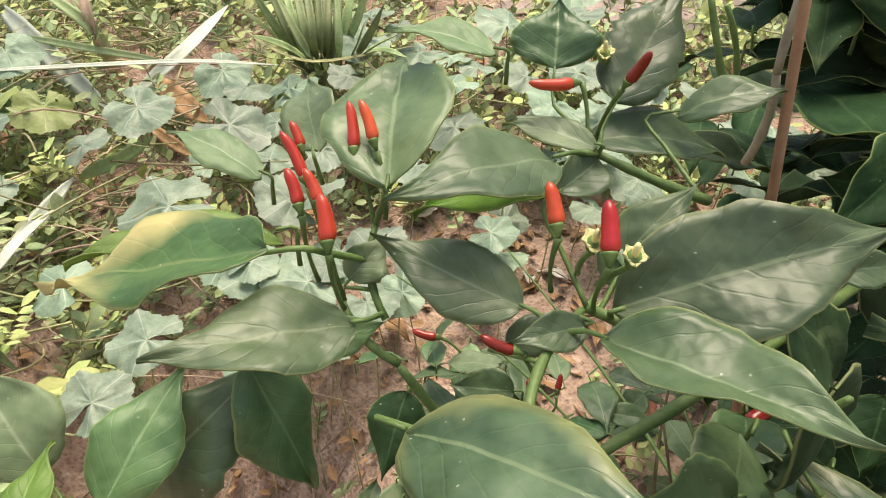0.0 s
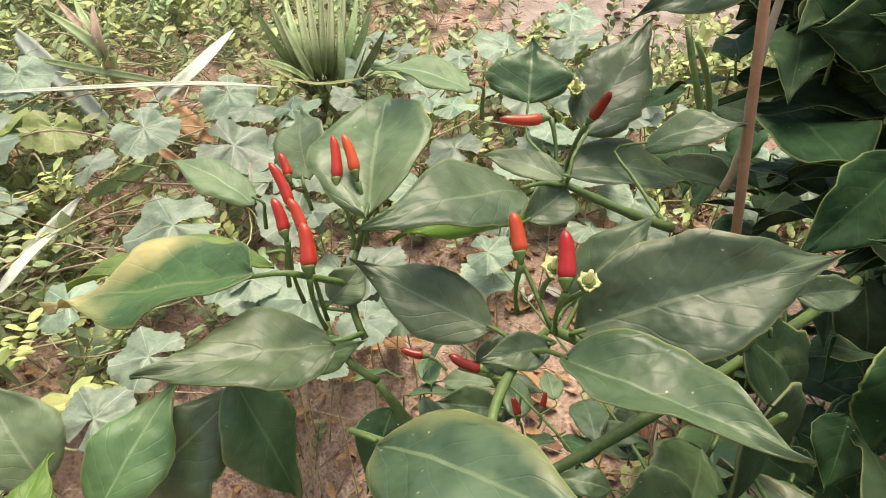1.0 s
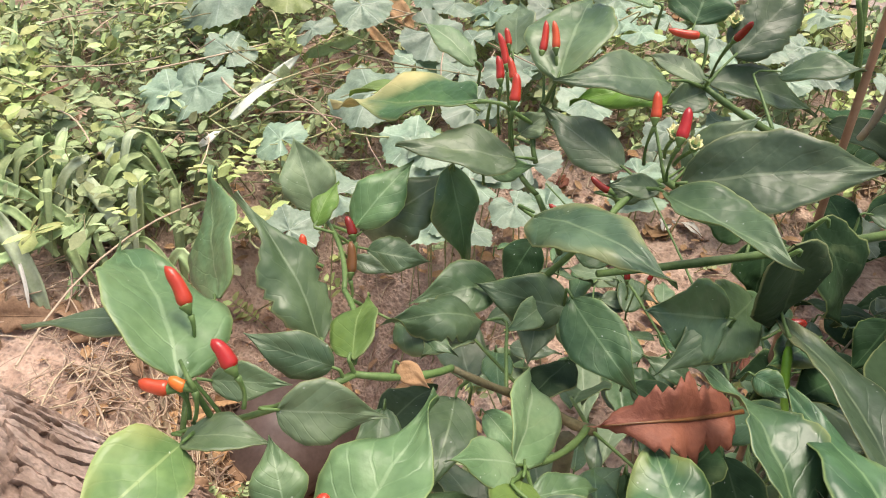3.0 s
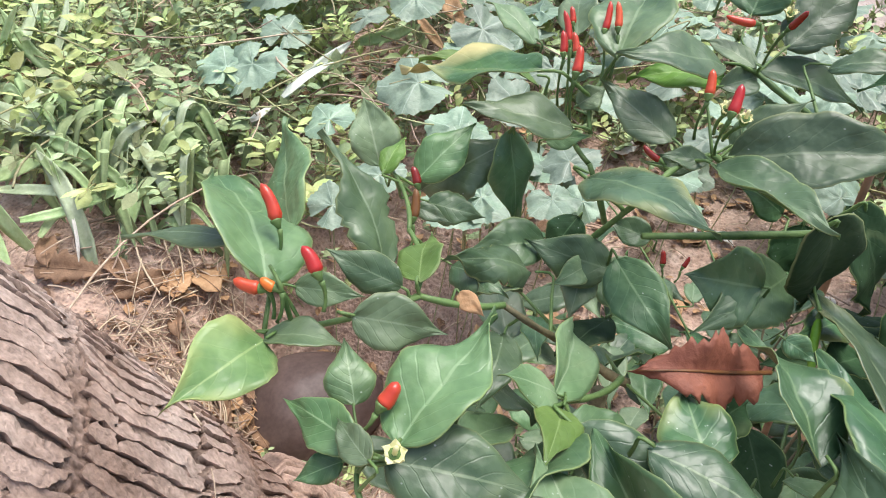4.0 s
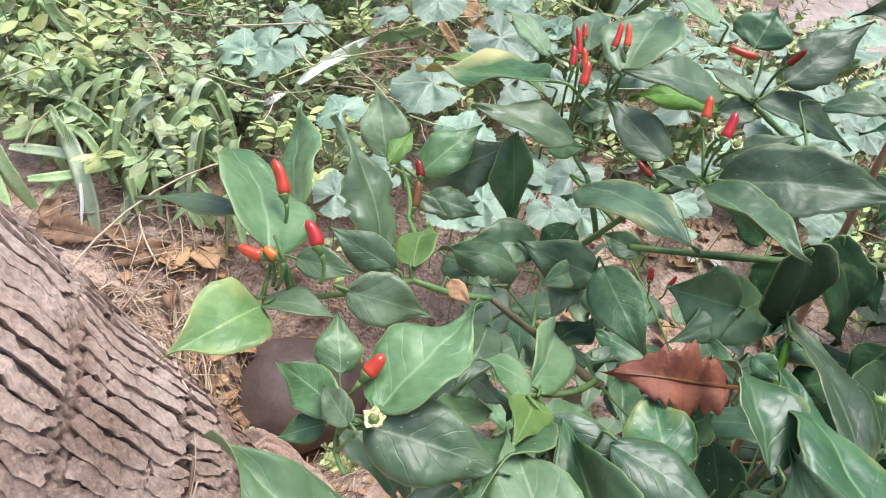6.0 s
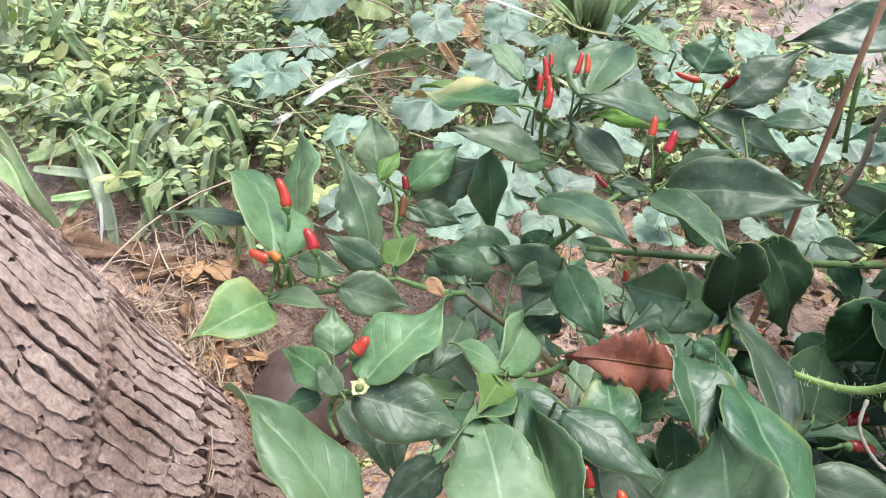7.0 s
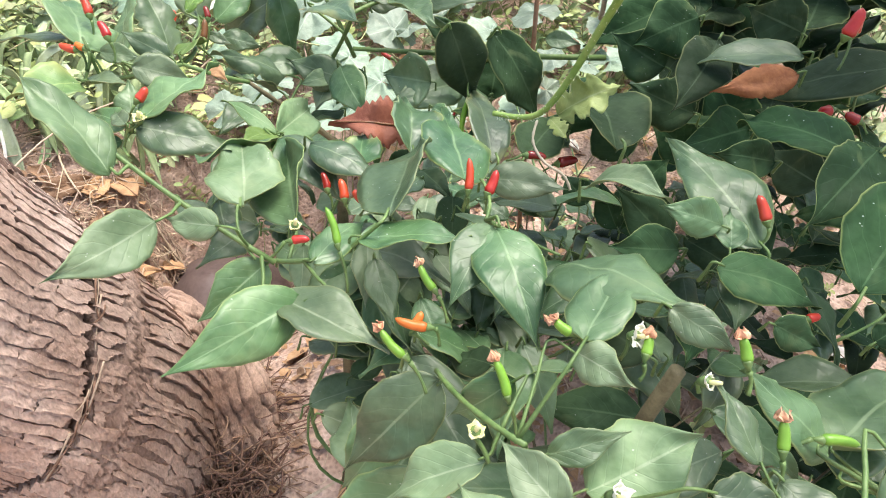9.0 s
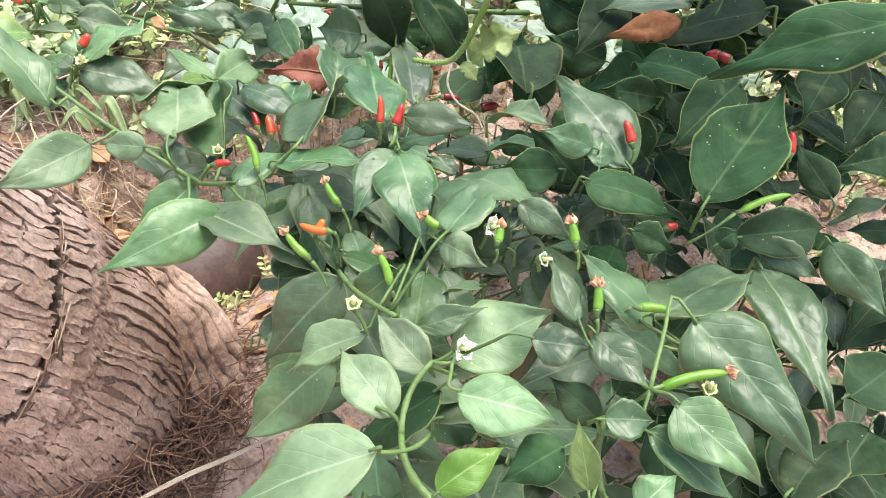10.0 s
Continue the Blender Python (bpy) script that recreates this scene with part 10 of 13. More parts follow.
leaf(flowering_plant, (0.3430, 0.0163, 0.2029), (0.2962, 0.0290, 0.1682), 0.0266, (0.89, -0.19, 1.00), LEAF_DARK)
leaf(flowering_plant, (0.3868, 0.2682, 0.2162), (0.3642, 0.3120, 0.2076), 0.0224, (-0.18, 0.40, 1.00), LEAF)
leaf(front_plant, (0.1055, 0.1471, 0.3279), (0.1609, 0.1310, 0.3274), 0.0246, (-0.40, -0.64, 1.00), LEAF_PALE)
leaf(flowering_plant, (0.5643, 0.0869, 0.2757), (0.5134, 0.0855, 0.2308), 0.0352, (-0.03, 0.06, 1.00), LEAF_DARK)
leaf(flowering_plant, (0.3895, 0.2633, 0.2107), (0.4004, 0.2118, 0.2073), 0.0250, (0.39, -0.80, 1.00), LEAF)
leaf(front_plant, (0.1877, 0.1439, 0.3320), (0.2278, 0.0972, 0.3220), 0.0300, (0.83, -0.20, 1.00), LEAF)
leaf(flowering_plant, (0.6210, 0.2743, 0.2870), (0.5614, 0.2841, 0.2440), 0.0349, (0.40, -0.23, 1.00), LEAF_DARK)
leaf(flowering_plant, (0.3185, -0.0050, 0.3073), (0.3385, -0.0703, 0.3011), 0.0329, (-0.77, -0.10, 1.00), LEAF)
leaf(flowering_plant, (0.3383, 0.2816, 0.2338), (0.3723, 0.2199, 0.2295), 0.0350, (-0.29, -0.18, 1.00), LEAF)
leaf(flowering_plant, (0.4768, 0.1153, 0.3666), (0.4710, 0.1700, 0.3301), 0.0295, (0.06, -0.37, 1.00), LEAF_DARK)
leaf(flowering_plant, (0.6408, 0.2625, 0.2301), (0.5787, 0.2342, 0.2143), 0.0305, (-0.14, 0.06, 1.00), LEAF_DARK)
leaf(flowering_plant, (0.4845, 0.2130, 0.2807), (0.4661, 0.2757, 0.2616), 0.0320, (-0.29, -0.29, 1.00), LEAF_DARK)
leaf(front_plant, (0.3167, 0.0992, 0.3536), (0.2823, 0.0946, 0.3330), 0.0205, (0.38, 0.34, 1.00), LEAF_PALE)
leaf(flowering_plant, (0.4648, 0.1605, 0.3349), (0.4983, 0.1118, 0.3232), 0.0290, (0.43, -0.42, 1.00), LEAF)
leaf(flowering_plant, (0.4091, 0.1734, 0.3411), (0.4011, 0.1322, 0.3073), 0.0260, (0.40, -0.26, 1.00), LEAF)
leaf(front_plant, (0.2501, 0.1862, 0.3231), (0.3056, 0.1506, 0.3049), 0.0340, (0.34, -0.21, 1.00), LEAF)
leaf(flowering_plant, (0.6543, 0.3559, 0.2421), (0.6635, 0.4094, 0.2249), 0.0283, (0.10, -0.12, 1.00), LEAF_DARK)
leaf(flowering_plant, (0.3397, 0.2078, 0.3258), (0.3259, 0.1664, 0.3087), 0.0228, (0.62, -0.49, 1.00), LEAF)
leaf(front_plant, (0.2769, 0.0760, 0.3576), (0.2455, 0.0996, 0.3307), 0.0205, (0.23, -0.59, 1.00), LEAF_DARK)
leaf(flowering_plant, (0.2817, 0.0690, 0.1927), (0.2370, 0.0274, 0.1599), 0.0351, (0.04, 0.31, 1.00), LEAF)
leaf(flowering_plant, (0.3970, 0.3948, 0.2217), (0.4001, 0.3413, 0.2231), 0.0260, (0.04, 0.04, 1.00), LEAF)
leaf(front_plant, (0.1813, 0.1711, 0.3052), (0.1294, 0.1469, 0.2883), 0.0261, (-0.18, 0.04, 1.00), LEAF)
leaf(flowering_plant, (0.6051, 0.3875, 0.2818), (0.5571, 0.3629, 0.2533), 0.0291, (0.67, 0.78, 1.00), LEAF_DARK)
leaf(flowering_plant, (0.4278, 0.1650, 0.2381), (0.4361, 0.2118, 0.2307), 0.0241, (0.67, 0.13, 1.00), LEAF_DARK)
leaf(front_plant, (0.1715, 0.1139, 0.2960), (0.1597, 0.1762, 0.2583), 0.0319, (0.15, -0.22, 1.00), LEAF_PALE)
leaf(flowering_plant, (0.3589, 0.2034, 0.1996), (0.3958, 0.1616, 0.1957), 0.0266, (0.11, -0.02, 1.00), LEAF)
leaf(flowering_plant, (0.3148, -0.0598, 0.2474), (0.2755, -0.0048, 0.2343), 0.0303, (-0.06, -0.68, 1.00), LEAF)
leaf(front_plant, (0.1060, 0.2040, 0.3016), (0.1701, 0.1701, 0.2943), 0.0339, (-0.02, -0.20, 1.00), LEAF)
leaf(flowering_plant, (0.5659, 0.2025, 0.3863), (0.5415, 0.1606, 0.3531), 0.0296, (0.01, -0.25, 1.00), LEAF_DARK)
leaf(flowering_plant, (0.3064, 0.1661, 0.3902), (0.3546, 0.1993, 0.3435), 0.0375, (-0.16, -0.22, 1.00), LEAF)
leaf(front_plant, (0.1982, 0.2263, 0.2985), (0.2496, 0.2276, 0.2633), 0.0262, (0.58, -0.07, 1.00), LEAF_PALE)
leaf(flowering_plant, (0.5460, 0.1071, 0.2576), (0.5698, 0.1466, 0.2347), 0.0224, (0.10, -0.15, 1.00), LEAF)
leaf(flowering_plant, (0.5468, 0.3370, 0.3167), (0.5204, 0.2855, 0.3106), 0.0246, (-0.40, 0.13, 1.00), LEAF)
leaf(flowering_plant, (0.2954, -0.0625, 0.2519), (0.3441, -0.0171, 0.2374), 0.0345, (0.08, -0.14, 1.00), LEAF)
leaf(flowering_plant, (0.6374, 0.1722, 0.2550), (0.5824, 0.1353, 0.2360), 0.0341, (0.08, -0.70, 1.00), LEAF_DARK)
leaf(flowering_plant, (0.5571, -0.0126, 0.1970), (0.6032, 0.0415, 0.1858), 0.0344, (0.19, 0.13, 1.00), LEAF_DARK)
leaf(flowering_plant, (0.3824, 0.0153, 0.2017), (0.3405, -0.0215, 0.1825), 0.0291, (0.10, -0.27, 1.00), LEAF_DARK)
leaf(front_plant, (0.2515, 0.1757, 0.3464), (0.2572, 0.1357, 0.3177), 0.0216, (0.18, 0.06, 1.00), LEAF)
leaf(flowering_plant, (0.5689, -0.0111, 0.2671), (0.5873, 0.0326, 0.2563), 0.0244, (-0.03, -0.57, 1.00), LEAF_DARK)
leaf(flowering_plant, (0.6237, -0.0440, 0.2388), (0.5787, -0.0427, 0.2427), 0.0190, (0.53, -0.49, 1.00), LEAF)
leaf(flowering_plant, (0.5278, -0.0610, 0.2246), (0.4901, -0.0322, 0.1907), 0.0262, (0.14, -0.24, 1.00), LEAF_DARK)
leaf(flowering_plant, (0.6026, 0.3626, 0.3598), (0.5668, 0.3487, 0.3307), 0.0233, (-0.11, 0.10, 1.00), LEAF)
leaf(front_plant, (0.2361, 0.0273, 0.2785), (0.2465, 0.1011, 0.2728), 0.0330, (0.64, -0.35, 1.00), LEAF)
leaf(flowering_plant, (0.2685, 0.1698, 0.2142), (0.3036, 0.1843, 0.1830), 0.0215, (0.13, 0.07, 1.00), LEAF)
leaf(flowering_plant, (0.6446, 0.1153, 0.1884), (0.6410, 0.0638, 0.1671), 0.0283, (0.29, -0.07, 1.00), LEAF_DARK)
leaf(front_plant, (0.2111, 0.1029, 0.2707), (0.2353, 0.0626, 0.2494), 0.0243, (0.51, -0.08, 1.00), LEAF_DARK)
leaf(flowering_plant, (0.3188, 0.3784, 0.2770), (0.2962, 0.3204, 0.2620), 0.0300, (-0.09, 0.48, 1.00), LEAF)
leaf(flowering_plant, (0.4016, 0.3199, 0.2498), (0.4038, 0.2832, 0.2182), 0.0222, (0.17, 0.12, 1.00), LEAF)
leaf(front_plant, (0.1571, 0.1361, 0.3358), (0.1653, 0.1861, 0.3056), 0.0269, (0.03, 0.08, 1.00), LEAF)
leaf(flowering_plant, (0.3233, 0.0041, 0.3413), (0.3680, 0.0484, 0.3238), 0.0333, (-0.38, 0.17, 1.00), LEAF)
leaf(flowering_plant, (0.4438, 0.0995, 0.2180), (0.4788, 0.0759, 0.2208), 0.0209, (-0.23, -0.63, 1.00), LEAF_DARK)
leaf(front_plant, (0.2863, 0.1990, 0.3305), (0.2518, 0.1641, 0.3242), 0.0220, (0.41, -0.25, 1.00), LEAF_PALE)
leaf(flowering_plant, (0.4004, 0.0585, 0.2495), (0.3679, 0.1131, 0.2366), 0.0328, (0.19, 0.27, 1.00), LEAF)
leaf(flowering_plant, (0.2886, 0.2656, 0.2984), (0.2352, 0.2919, 0.2594), 0.0306, (-0.03, -0.73, 1.00), LEAF)
leaf(front_plant, (0.2796, 0.1620, 0.2815), (0.2876, 0.1239, 0.2504), 0.0237, (-0.07, -0.61, 1.00), LEAF)
leaf(flowering_plant, (0.6570, 0.2154, 0.1740), (0.6311, 0.2664, 0.1627), 0.0299, (0.13, 0.12, 1.00), LEAF_DARK)
leaf(flowering_plant, (0.2677, 0.2381, 0.2302), (0.2727, 0.1766, 0.2184), 0.0285, (-0.16, -0.08, 1.00), LEAF)
leaf(front_plant, (0.2072, 0.2087, 0.3282), (0.2268, 0.2464, 0.3019), 0.0245, (-0.29, -0.02, 1.00), LEAF_PALE)
leaf(flowering_plant, (0.4188, 0.0424, 0.2001), (0.3471, 0.0280, 0.1921), 0.0327, (-0.53, -0.15, 1.00), LEAF)
leaf(flowering_plant, (0.3882, 0.3714, 0.2341), (0.4490, 0.3973, 0.2331), 0.0307, (-0.11, -0.17, 1.00), LEAF)
leaf(flowering_plant, (0.4143, 0.1440, 0.3511), (0.3971, 0.1883, 0.3296), 0.0227, (-0.18, -0.29, 1.00), LEAF)
leaf(flowering_plant, (0.4568, 0.1682, 0.2415), (0.4286, 0.1995, 0.2146), 0.0235, (0.05, 0.02, 1.00), LEAF_DARK)
leaf(front_plant, (0.2640, 0.1197, 0.3258), (0.2369, 0.1541, 0.3054), 0.0228, (0.09, -0.10, 1.00), LEAF_PALE)
leaf(flowering_plant, (0.4898, 0.3024, 0.3008), (0.4512, 0.3321, 0.3004), 0.0207, (-0.36, 0.36, 1.00), LEAF_DARK)
leaf(flowering_plant, (0.6247, -0.0508, 0.1661), (0.6157, -0.1015, 0.1572), 0.0243, (0.54, -0.18, 1.00), LEAF_DARK)
leaf(front_plant, (0.2489, 0.0938, 0.3229), (0.2832, 0.1152, 0.3160), 0.0182, (0.05, 0.08, 1.00), LEAF)
leaf(flowering_plant, (0.3041, 0.2463, 0.1886), (0.3149, 0.2994, 0.1518), 0.0290, (-0.19, -0.70, 1.00), LEAF)
leaf(flowering_plant, (0.6373, -0.0614, 0.1802), (0.6610, -0.0301, 0.1709), 0.0210, (-0.55, 0.65, 1.00), LEAF_DARK)
leaf(front_plant, (0.1717, 0.1518, 0.3497), (0.1488, 0.0877, 0.3216), 0.0367, (0.02, -0.24, 1.00), LEAF_PALE)
leaf(flowering_plant, (0.6424, -0.0242, 0.2652), (0.5976, -0.0207, 0.2650), 0.0234, (0.70, -0.33, 1.00), LEAF)
leaf(flowering_plant, (0.6144, 0.0245, 0.3333), (0.6017, 0.0696, 0.3032), 0.0274, (0.80, -0.47, 1.00), LEAF_DARK)
leaf(front_plant, (0.1933, 0.1939, 0.3066), (0.1810, 0.2559, 0.2702), 0.0332, (-0.06, -0.16, 1.00), LEAF)
leaf(flowering_plant, (0.2528, 0.2801, 0.3158), (0.2844, 0.2405, 0.3121), 0.0229, (-0.22, 0.42, 1.00), LEAF)
leaf(flowering_plant, (0.4013, 0.0868, 0.2244), (0.4460, 0.1096, 0.2136), 0.0261, (-0.29, -0.07, 1.00), LEAF_DARK)
leaf(front_plant, (0.2311, 0.1063, 0.2879), (0.2140, 0.0697, 0.2788), 0.0209, (0.17, 0.34, 1.00), LEAF_DARK)
leaf(flowering_plant, (0.6508, 0.3653, 0.2866), (0.6473, 0.3305, 0.2601), 0.0202, (0.17, 0.10, 1.00), LEAF_DARK)
leaf(flowering_plant, (0.5790, 0.2416, 0.2873), (0.5834, 0.3150, 0.2891), 0.0321, (0.19, -0.20, 1.00), LEAF)
leaf(front_plant, (0.3178, 0.2411, 0.2602), (0.2674, 0.2359, 0.2501), 0.0256, (0.16, 0.08, 1.00), LEAF)
leaf(flowering_plant, (0.2829, 0.0153, 0.2963), (0.3343, 0.0337, 0.2708), 0.0280, (0.51, 0.07, 1.00), LEAF)
leaf(flowering_plant, (0.4486, 0.1917, 0.3230), (0.4866, 0.1821, 0.2895), 0.0235, (-0.25, -0.02, 1.00), LEAF_DARK)
leaf(front_plant, (0.2662, 0.2210, 0.3092), (0.2532, 0.1549, 0.3040), 0.0335, (0.05, -0.07, 1.00), LEAF_PALE)
leaf(flowering_plant, (0.3996, -0.0009, 0.3247), (0.3664, 0.0269, 0.2894), 0.0247, (0.34, 0.22, 1.00), LEAF)
leaf(flowering_plant, (0.5891, 0.3000, 0.2180), (0.6261, 0.3200, 0.1999), 0.0231, (0.02, -0.43, 1.00), LEAF_DARK)
leaf(front_plant, (0.3141, 0.1773, 0.3331), (0.2520, 0.2028, 0.3388), 0.0341, (-0.07, 0.94, 1.00), LEAF)
leaf(flowering_plant, (0.6594, 0.0793, 0.2833), (0.6114, 0.1086, 0.2553), 0.0327, (-0.01, 0.03, 1.00), LEAF_DARK)
leaf(flowering_plant, (0.5056, 0.1120, 0.2671), (0.4799, 0.0551, 0.2412), 0.0298, (0.21, -0.33, 1.00), LEAF_DARK)
leaf(front_plant, (0.2052, 0.1903, 0.3586), (0.1909, 0.1465, 0.3288), 0.0248, (-0.20, 0.24, 1.00), LEAF_PALE)
leaf(flowering_plant, (0.4671, 0.3817, 0.2809), (0.4778, 0.3156, 0.2846), 0.0303, (-0.22, -0.16, 1.00), LEAF_DARK)
leaf(flowering_plant, (0.6333, 0.3450, 0.1891), (0.5946, 0.3751, 0.1469), 0.0297, (0.49, -0.22, 1.00), LEAF_DARK)
leaf(front_plant, (0.1870, 0.2055, 0.3502), (0.2223, 0.1949, 0.3206), 0.0233, (-0.33, -0.11, 1.00), LEAF)
leaf(flowering_plant, (0.6568, 0.3486, 0.2173), (0.6132, 0.3804, 0.1796), 0.0330, (-0.48, 0.25, 1.00), LEAF_DARK)
leaf(flowering_plant, (0.4188, 0.3451, 0.3740), (0.3847, 0.3332, 0.3495), 0.0224, (0.19, 0.10, 1.00), LEAF)
leaf(front_plant, (0.2784, 0.1607, 0.3062), (0.2447, 0.1095, 0.2859), 0.0282, (0.95, -0.34, 1.00), LEAF_PALE)
leaf(flowering_plant, (0.5773, -0.0174, 0.2795), (0.5917, -0.0501, 0.2480), 0.0204, (0.09, -0.79, 1.00), LEAF_DARK)
leaf(flowering_plant, (0.4592, 0.1189, 0.3628), (0.4865, 0.0880, 0.3642), 0.0195, (0.13, -0.29, 1.00), LEAF)
leaf(front_plant, (0.2285, 0.2047, 0.2459), (0.2785, 0.2244, 0.2487), 0.0272, (0.19, 0.08, 1.00), LEAF)
leaf(flowering_plant, (0.5419, -0.0586, 0.2837), (0.5817, -0.0248, 0.2620), 0.0291, (0.08, -0.07, 1.00), LEAF_DARK)
leaf(flowering_plant, (0.3780, 0.3610, 0.2090), (0.3500, 0.4201, 0.2062), 0.0329, (0.07, -0.18, 1.00), LEAF)
leaf(front_plant, (0.2224, 0.0871, 0.3151), (0.2601, 0.1067, 0.3061), 0.0222, (0.14, -0.36, 1.00), LEAF_PALE)
leaf(flowering_plant, (0.4341, 0.3366, 0.2936), (0.4659, 0.3564, 0.2750), 0.0203, (-0.05, -0.47, 1.00), LEAF_DARK)
leaf(flowering_plant, (0.2874, 0.2154, 0.3590), (0.2703, 0.2488, 0.3357), 0.0191, (0.20, -0.64, 1.00), LEAF)
leaf(flowering_plant, (0.2745, 0.2705, 0.3499), (0.2153, 0.2988, 0.3191), 0.0319, (0.58, -0.49, 1.00), LEAF)
leaf(flowering_plant, (0.5295, 0.2640, 0.2161), (0.5226, 0.3080, 0.2093), 0.0203, (-0.30, -0.08, 1.00), LEAF_DARK)
leaf(front_plant, (0.0364, 0.2138, 0.3185), (0.0517, 0.2668, 0.3111), 0.0286, (0.11, 0.04, 1.00), LEAF_DARK)
leaf(front_plant, (0.1407, 0.2219, 0.2952), (0.1686, 0.2682, 0.2883), 0.0279, (-0.31, -0.10, 1.00), LEAF)
leaf(front_plant, (0.0774, 0.2300, 0.3568), (0.0500, 0.2817, 0.3613), 0.0288, (0.18, -0.40, 1.00), LEAF)
leaf(front_plant, (0.0359, 0.1888, 0.3171), (0.0464, 0.2179, 0.2967), 0.0184, (0.64, -0.27, 1.00), LEAF)
leaf(front_plant, (0.1389, 0.1234, 0.3553), (0.1522, 0.0977, 0.3302), 0.0172, (-0.18, -0.57, 1.00), LEAF_PALE)
leaf(front_plant, (0.1859, 0.1418, 0.3329), (0.1443, 0.0983, 0.3315), 0.0269, (0.45, -0.29, 1.00), LEAF)
leaf(front_plant, (0.1590, 0.2790, 0.3413), (0.2007, 0.2479, 0.3426), 0.0229, (0.01, -0.42, 1.00), LEAF_DARK)
leaf(front_plant, (0.1163, 0.1686, 0.2820), (0.0923, 0.2198, 0.2756), 0.0258, (-0.14, 0.38, 1.00), LEAF)
leaf(front_plant, (0.1253, 0.1272, 0.3597), (0.0986, 0.1481, 0.3371), 0.0209, (-0.79, 0.34, 1.00), LEAF)
leaf(front_plant, (0.2402, 0.2588, 0.3619), (0.1907, 0.2649, 0.3288), 0.0277, (0.06, -0.24, 1.00), LEAF)
leaf(front_plant, (0.1553, 0.1389, 0.3069), (0.1548, 0.1699, 0.2801), 0.0208, (-0.19, -0.35, 1.00), LEAF)
leaf(front_plant, (0.1360, 0.2515, 0.2358), (0.0924, 0.2418, 0.2268), 0.0215, (0.50, -0.26, 1.00), LEAF_PALE)
leaf(front_plant, (0.2115, 0.2356, 0.2961), (0.1806, 0.2686, 0.2941), 0.0191, (0.14, 0.03, 1.00), LEAF_DARK)
leaf(front_plant, (0.1333, 0.2349, 0.2697), (0.1705, 0.1896, 0.2573), 0.0278, (0.34, 0.35, 1.00), LEAF)
leaf(front_plant, (0.1255, 0.1859, 0.3388), (0.1091, 0.2330, 0.3336), 0.0256, (-0.24, 0.07, 1.00), LEAF_PALE)
leaf(front_plant, (0.0854, 0.2508, 0.3630), (0.0969, 0.2138, 0.3661), 0.0166, (0.03, -0.67, 1.00), LEAF)
leaf(front_plant, (0.1706, 0.2513, 0.3502), (0.1674, 0.2136, 0.3515), 0.0159, (0.05, -0.15, 1.00), LEAF)
leaf(front_plant, (0.0324, 0.1439, 0.3424), (0.0786, 0.1326, 0.3227), 0.0265, (0.34, 0.12, 1.00), LEAF)
leaf(front_plant, (0.2025, 0.2281, 0.3576), (0.2208, 0.1876, 0.3358), 0.0250, (-0.13, 0.02, 1.00), LEAF_DARK)
leaf(front_plant, (0.1758, 0.1848, 0.3515), (0.2338, 0.1723, 0.3277), 0.0331, (-0.46, -0.36, 1.00), LEAF_PALE)
leaf(front_plant, (0.0486, 0.1647, 0.3441), (0.0817, 0.1327, 0.3168), 0.0263, (-0.21, -0.26, 1.00), LEAF)
leaf(front_plant, (0.1901, 0.1231, 0.2156), (0.2167, 0.1502, 0.1988), 0.0176, (-0.32, 0.18, 1.00), LEAF)
leaf(front_plant, (0.1371, 0.2761, 0.2405), (0.1669, 0.2210, 0.2345), 0.0310, (0.49, -0.21, 1.00), LEAF)
leaf(front_plant, (0.2170, 0.1566, 0.2955), (0.1940, 0.1315, 0.2801), 0.0192, (-0.14, -0.09, 1.00), LEAF_PALE)
leaf(front_plant, (0.2019, 0.2338, 0.2095), (0.2366, 0.2326, 0.2002), 0.0164, (0.59, -0.72, 1.00), LEAF)
leaf(front_plant, (0.0512, 0.2420, 0.2998), (0.0317, 0.2113, 0.2747), 0.0201, (-0.11, 0.03, 1.00), LEAF_DARK)
leaf(front_plant, (0.2159, 0.1574, 0.3165), (0.1713, 0.1881, 0.2944), 0.0275, (0.15, -0.36, 1.00), LEAF)
leaf(front_plant, (0.1459, 0.2438, 0.2414), (0.1650, 0.2062, 0.2366), 0.0213, (0.10, 0.02, 1.00), LEAF_PALE)
leaf(front_plant, (0.2098, 0.1644, 0.3521), (0.1497, 0.1579, 0.3456), 0.0284, (0.27, -0.22, 1.00), LEAF)
leaf(front_plant, (0.0715, 0.2211, 0.3379), (0.0451, 0.1908, 0.3047), 0.0222, (0.15, 0.09, 1.00), LEAF)
leaf(front_plant, (0.1934, 0.2561, 0.2861), (0.1565, 0.2571, 0.2580), 0.0196, (-0.08, -0.02, 1.00), LEAF)
leaf(front_plant, (0.0449, 0.1924, 0.3620), (0.0549, 0.1476, 0.3411), 0.0221, (0.12, -0.10, 1.00), LEAF)
leaf(front_plant, (0.1887, 0.1209, 0.3662), (0.2146, 0.0918, 0.3453), 0.0208, (0.06, -0.48, 1.00), LEAF)
leaf(front_plant, (0.1286, 0.2082, 0.3864), (0.1341, 0.2525, 0.3475), 0.0281, (-0.16, 0.18, 1.00), LEAF)
leaf(front_plant, (0.2225, 0.2604, 0.2932), (0.1981, 0.2243, 0.2708), 0.0215, (-0.13, -0.31, 1.00), LEAF)
leaf(front_plant, (0.0367, 0.2416, 0.2690), (0.0714, 0.2488, 0.2694), 0.0174, (0.47, 0.14, 1.00), LEAF)
leaf(front_plant, (0.1029, 0.1293, 0.3539), (0.0825, 0.0905, 0.3386), 0.0237, (0.43, 0.06, 1.00), LEAF)
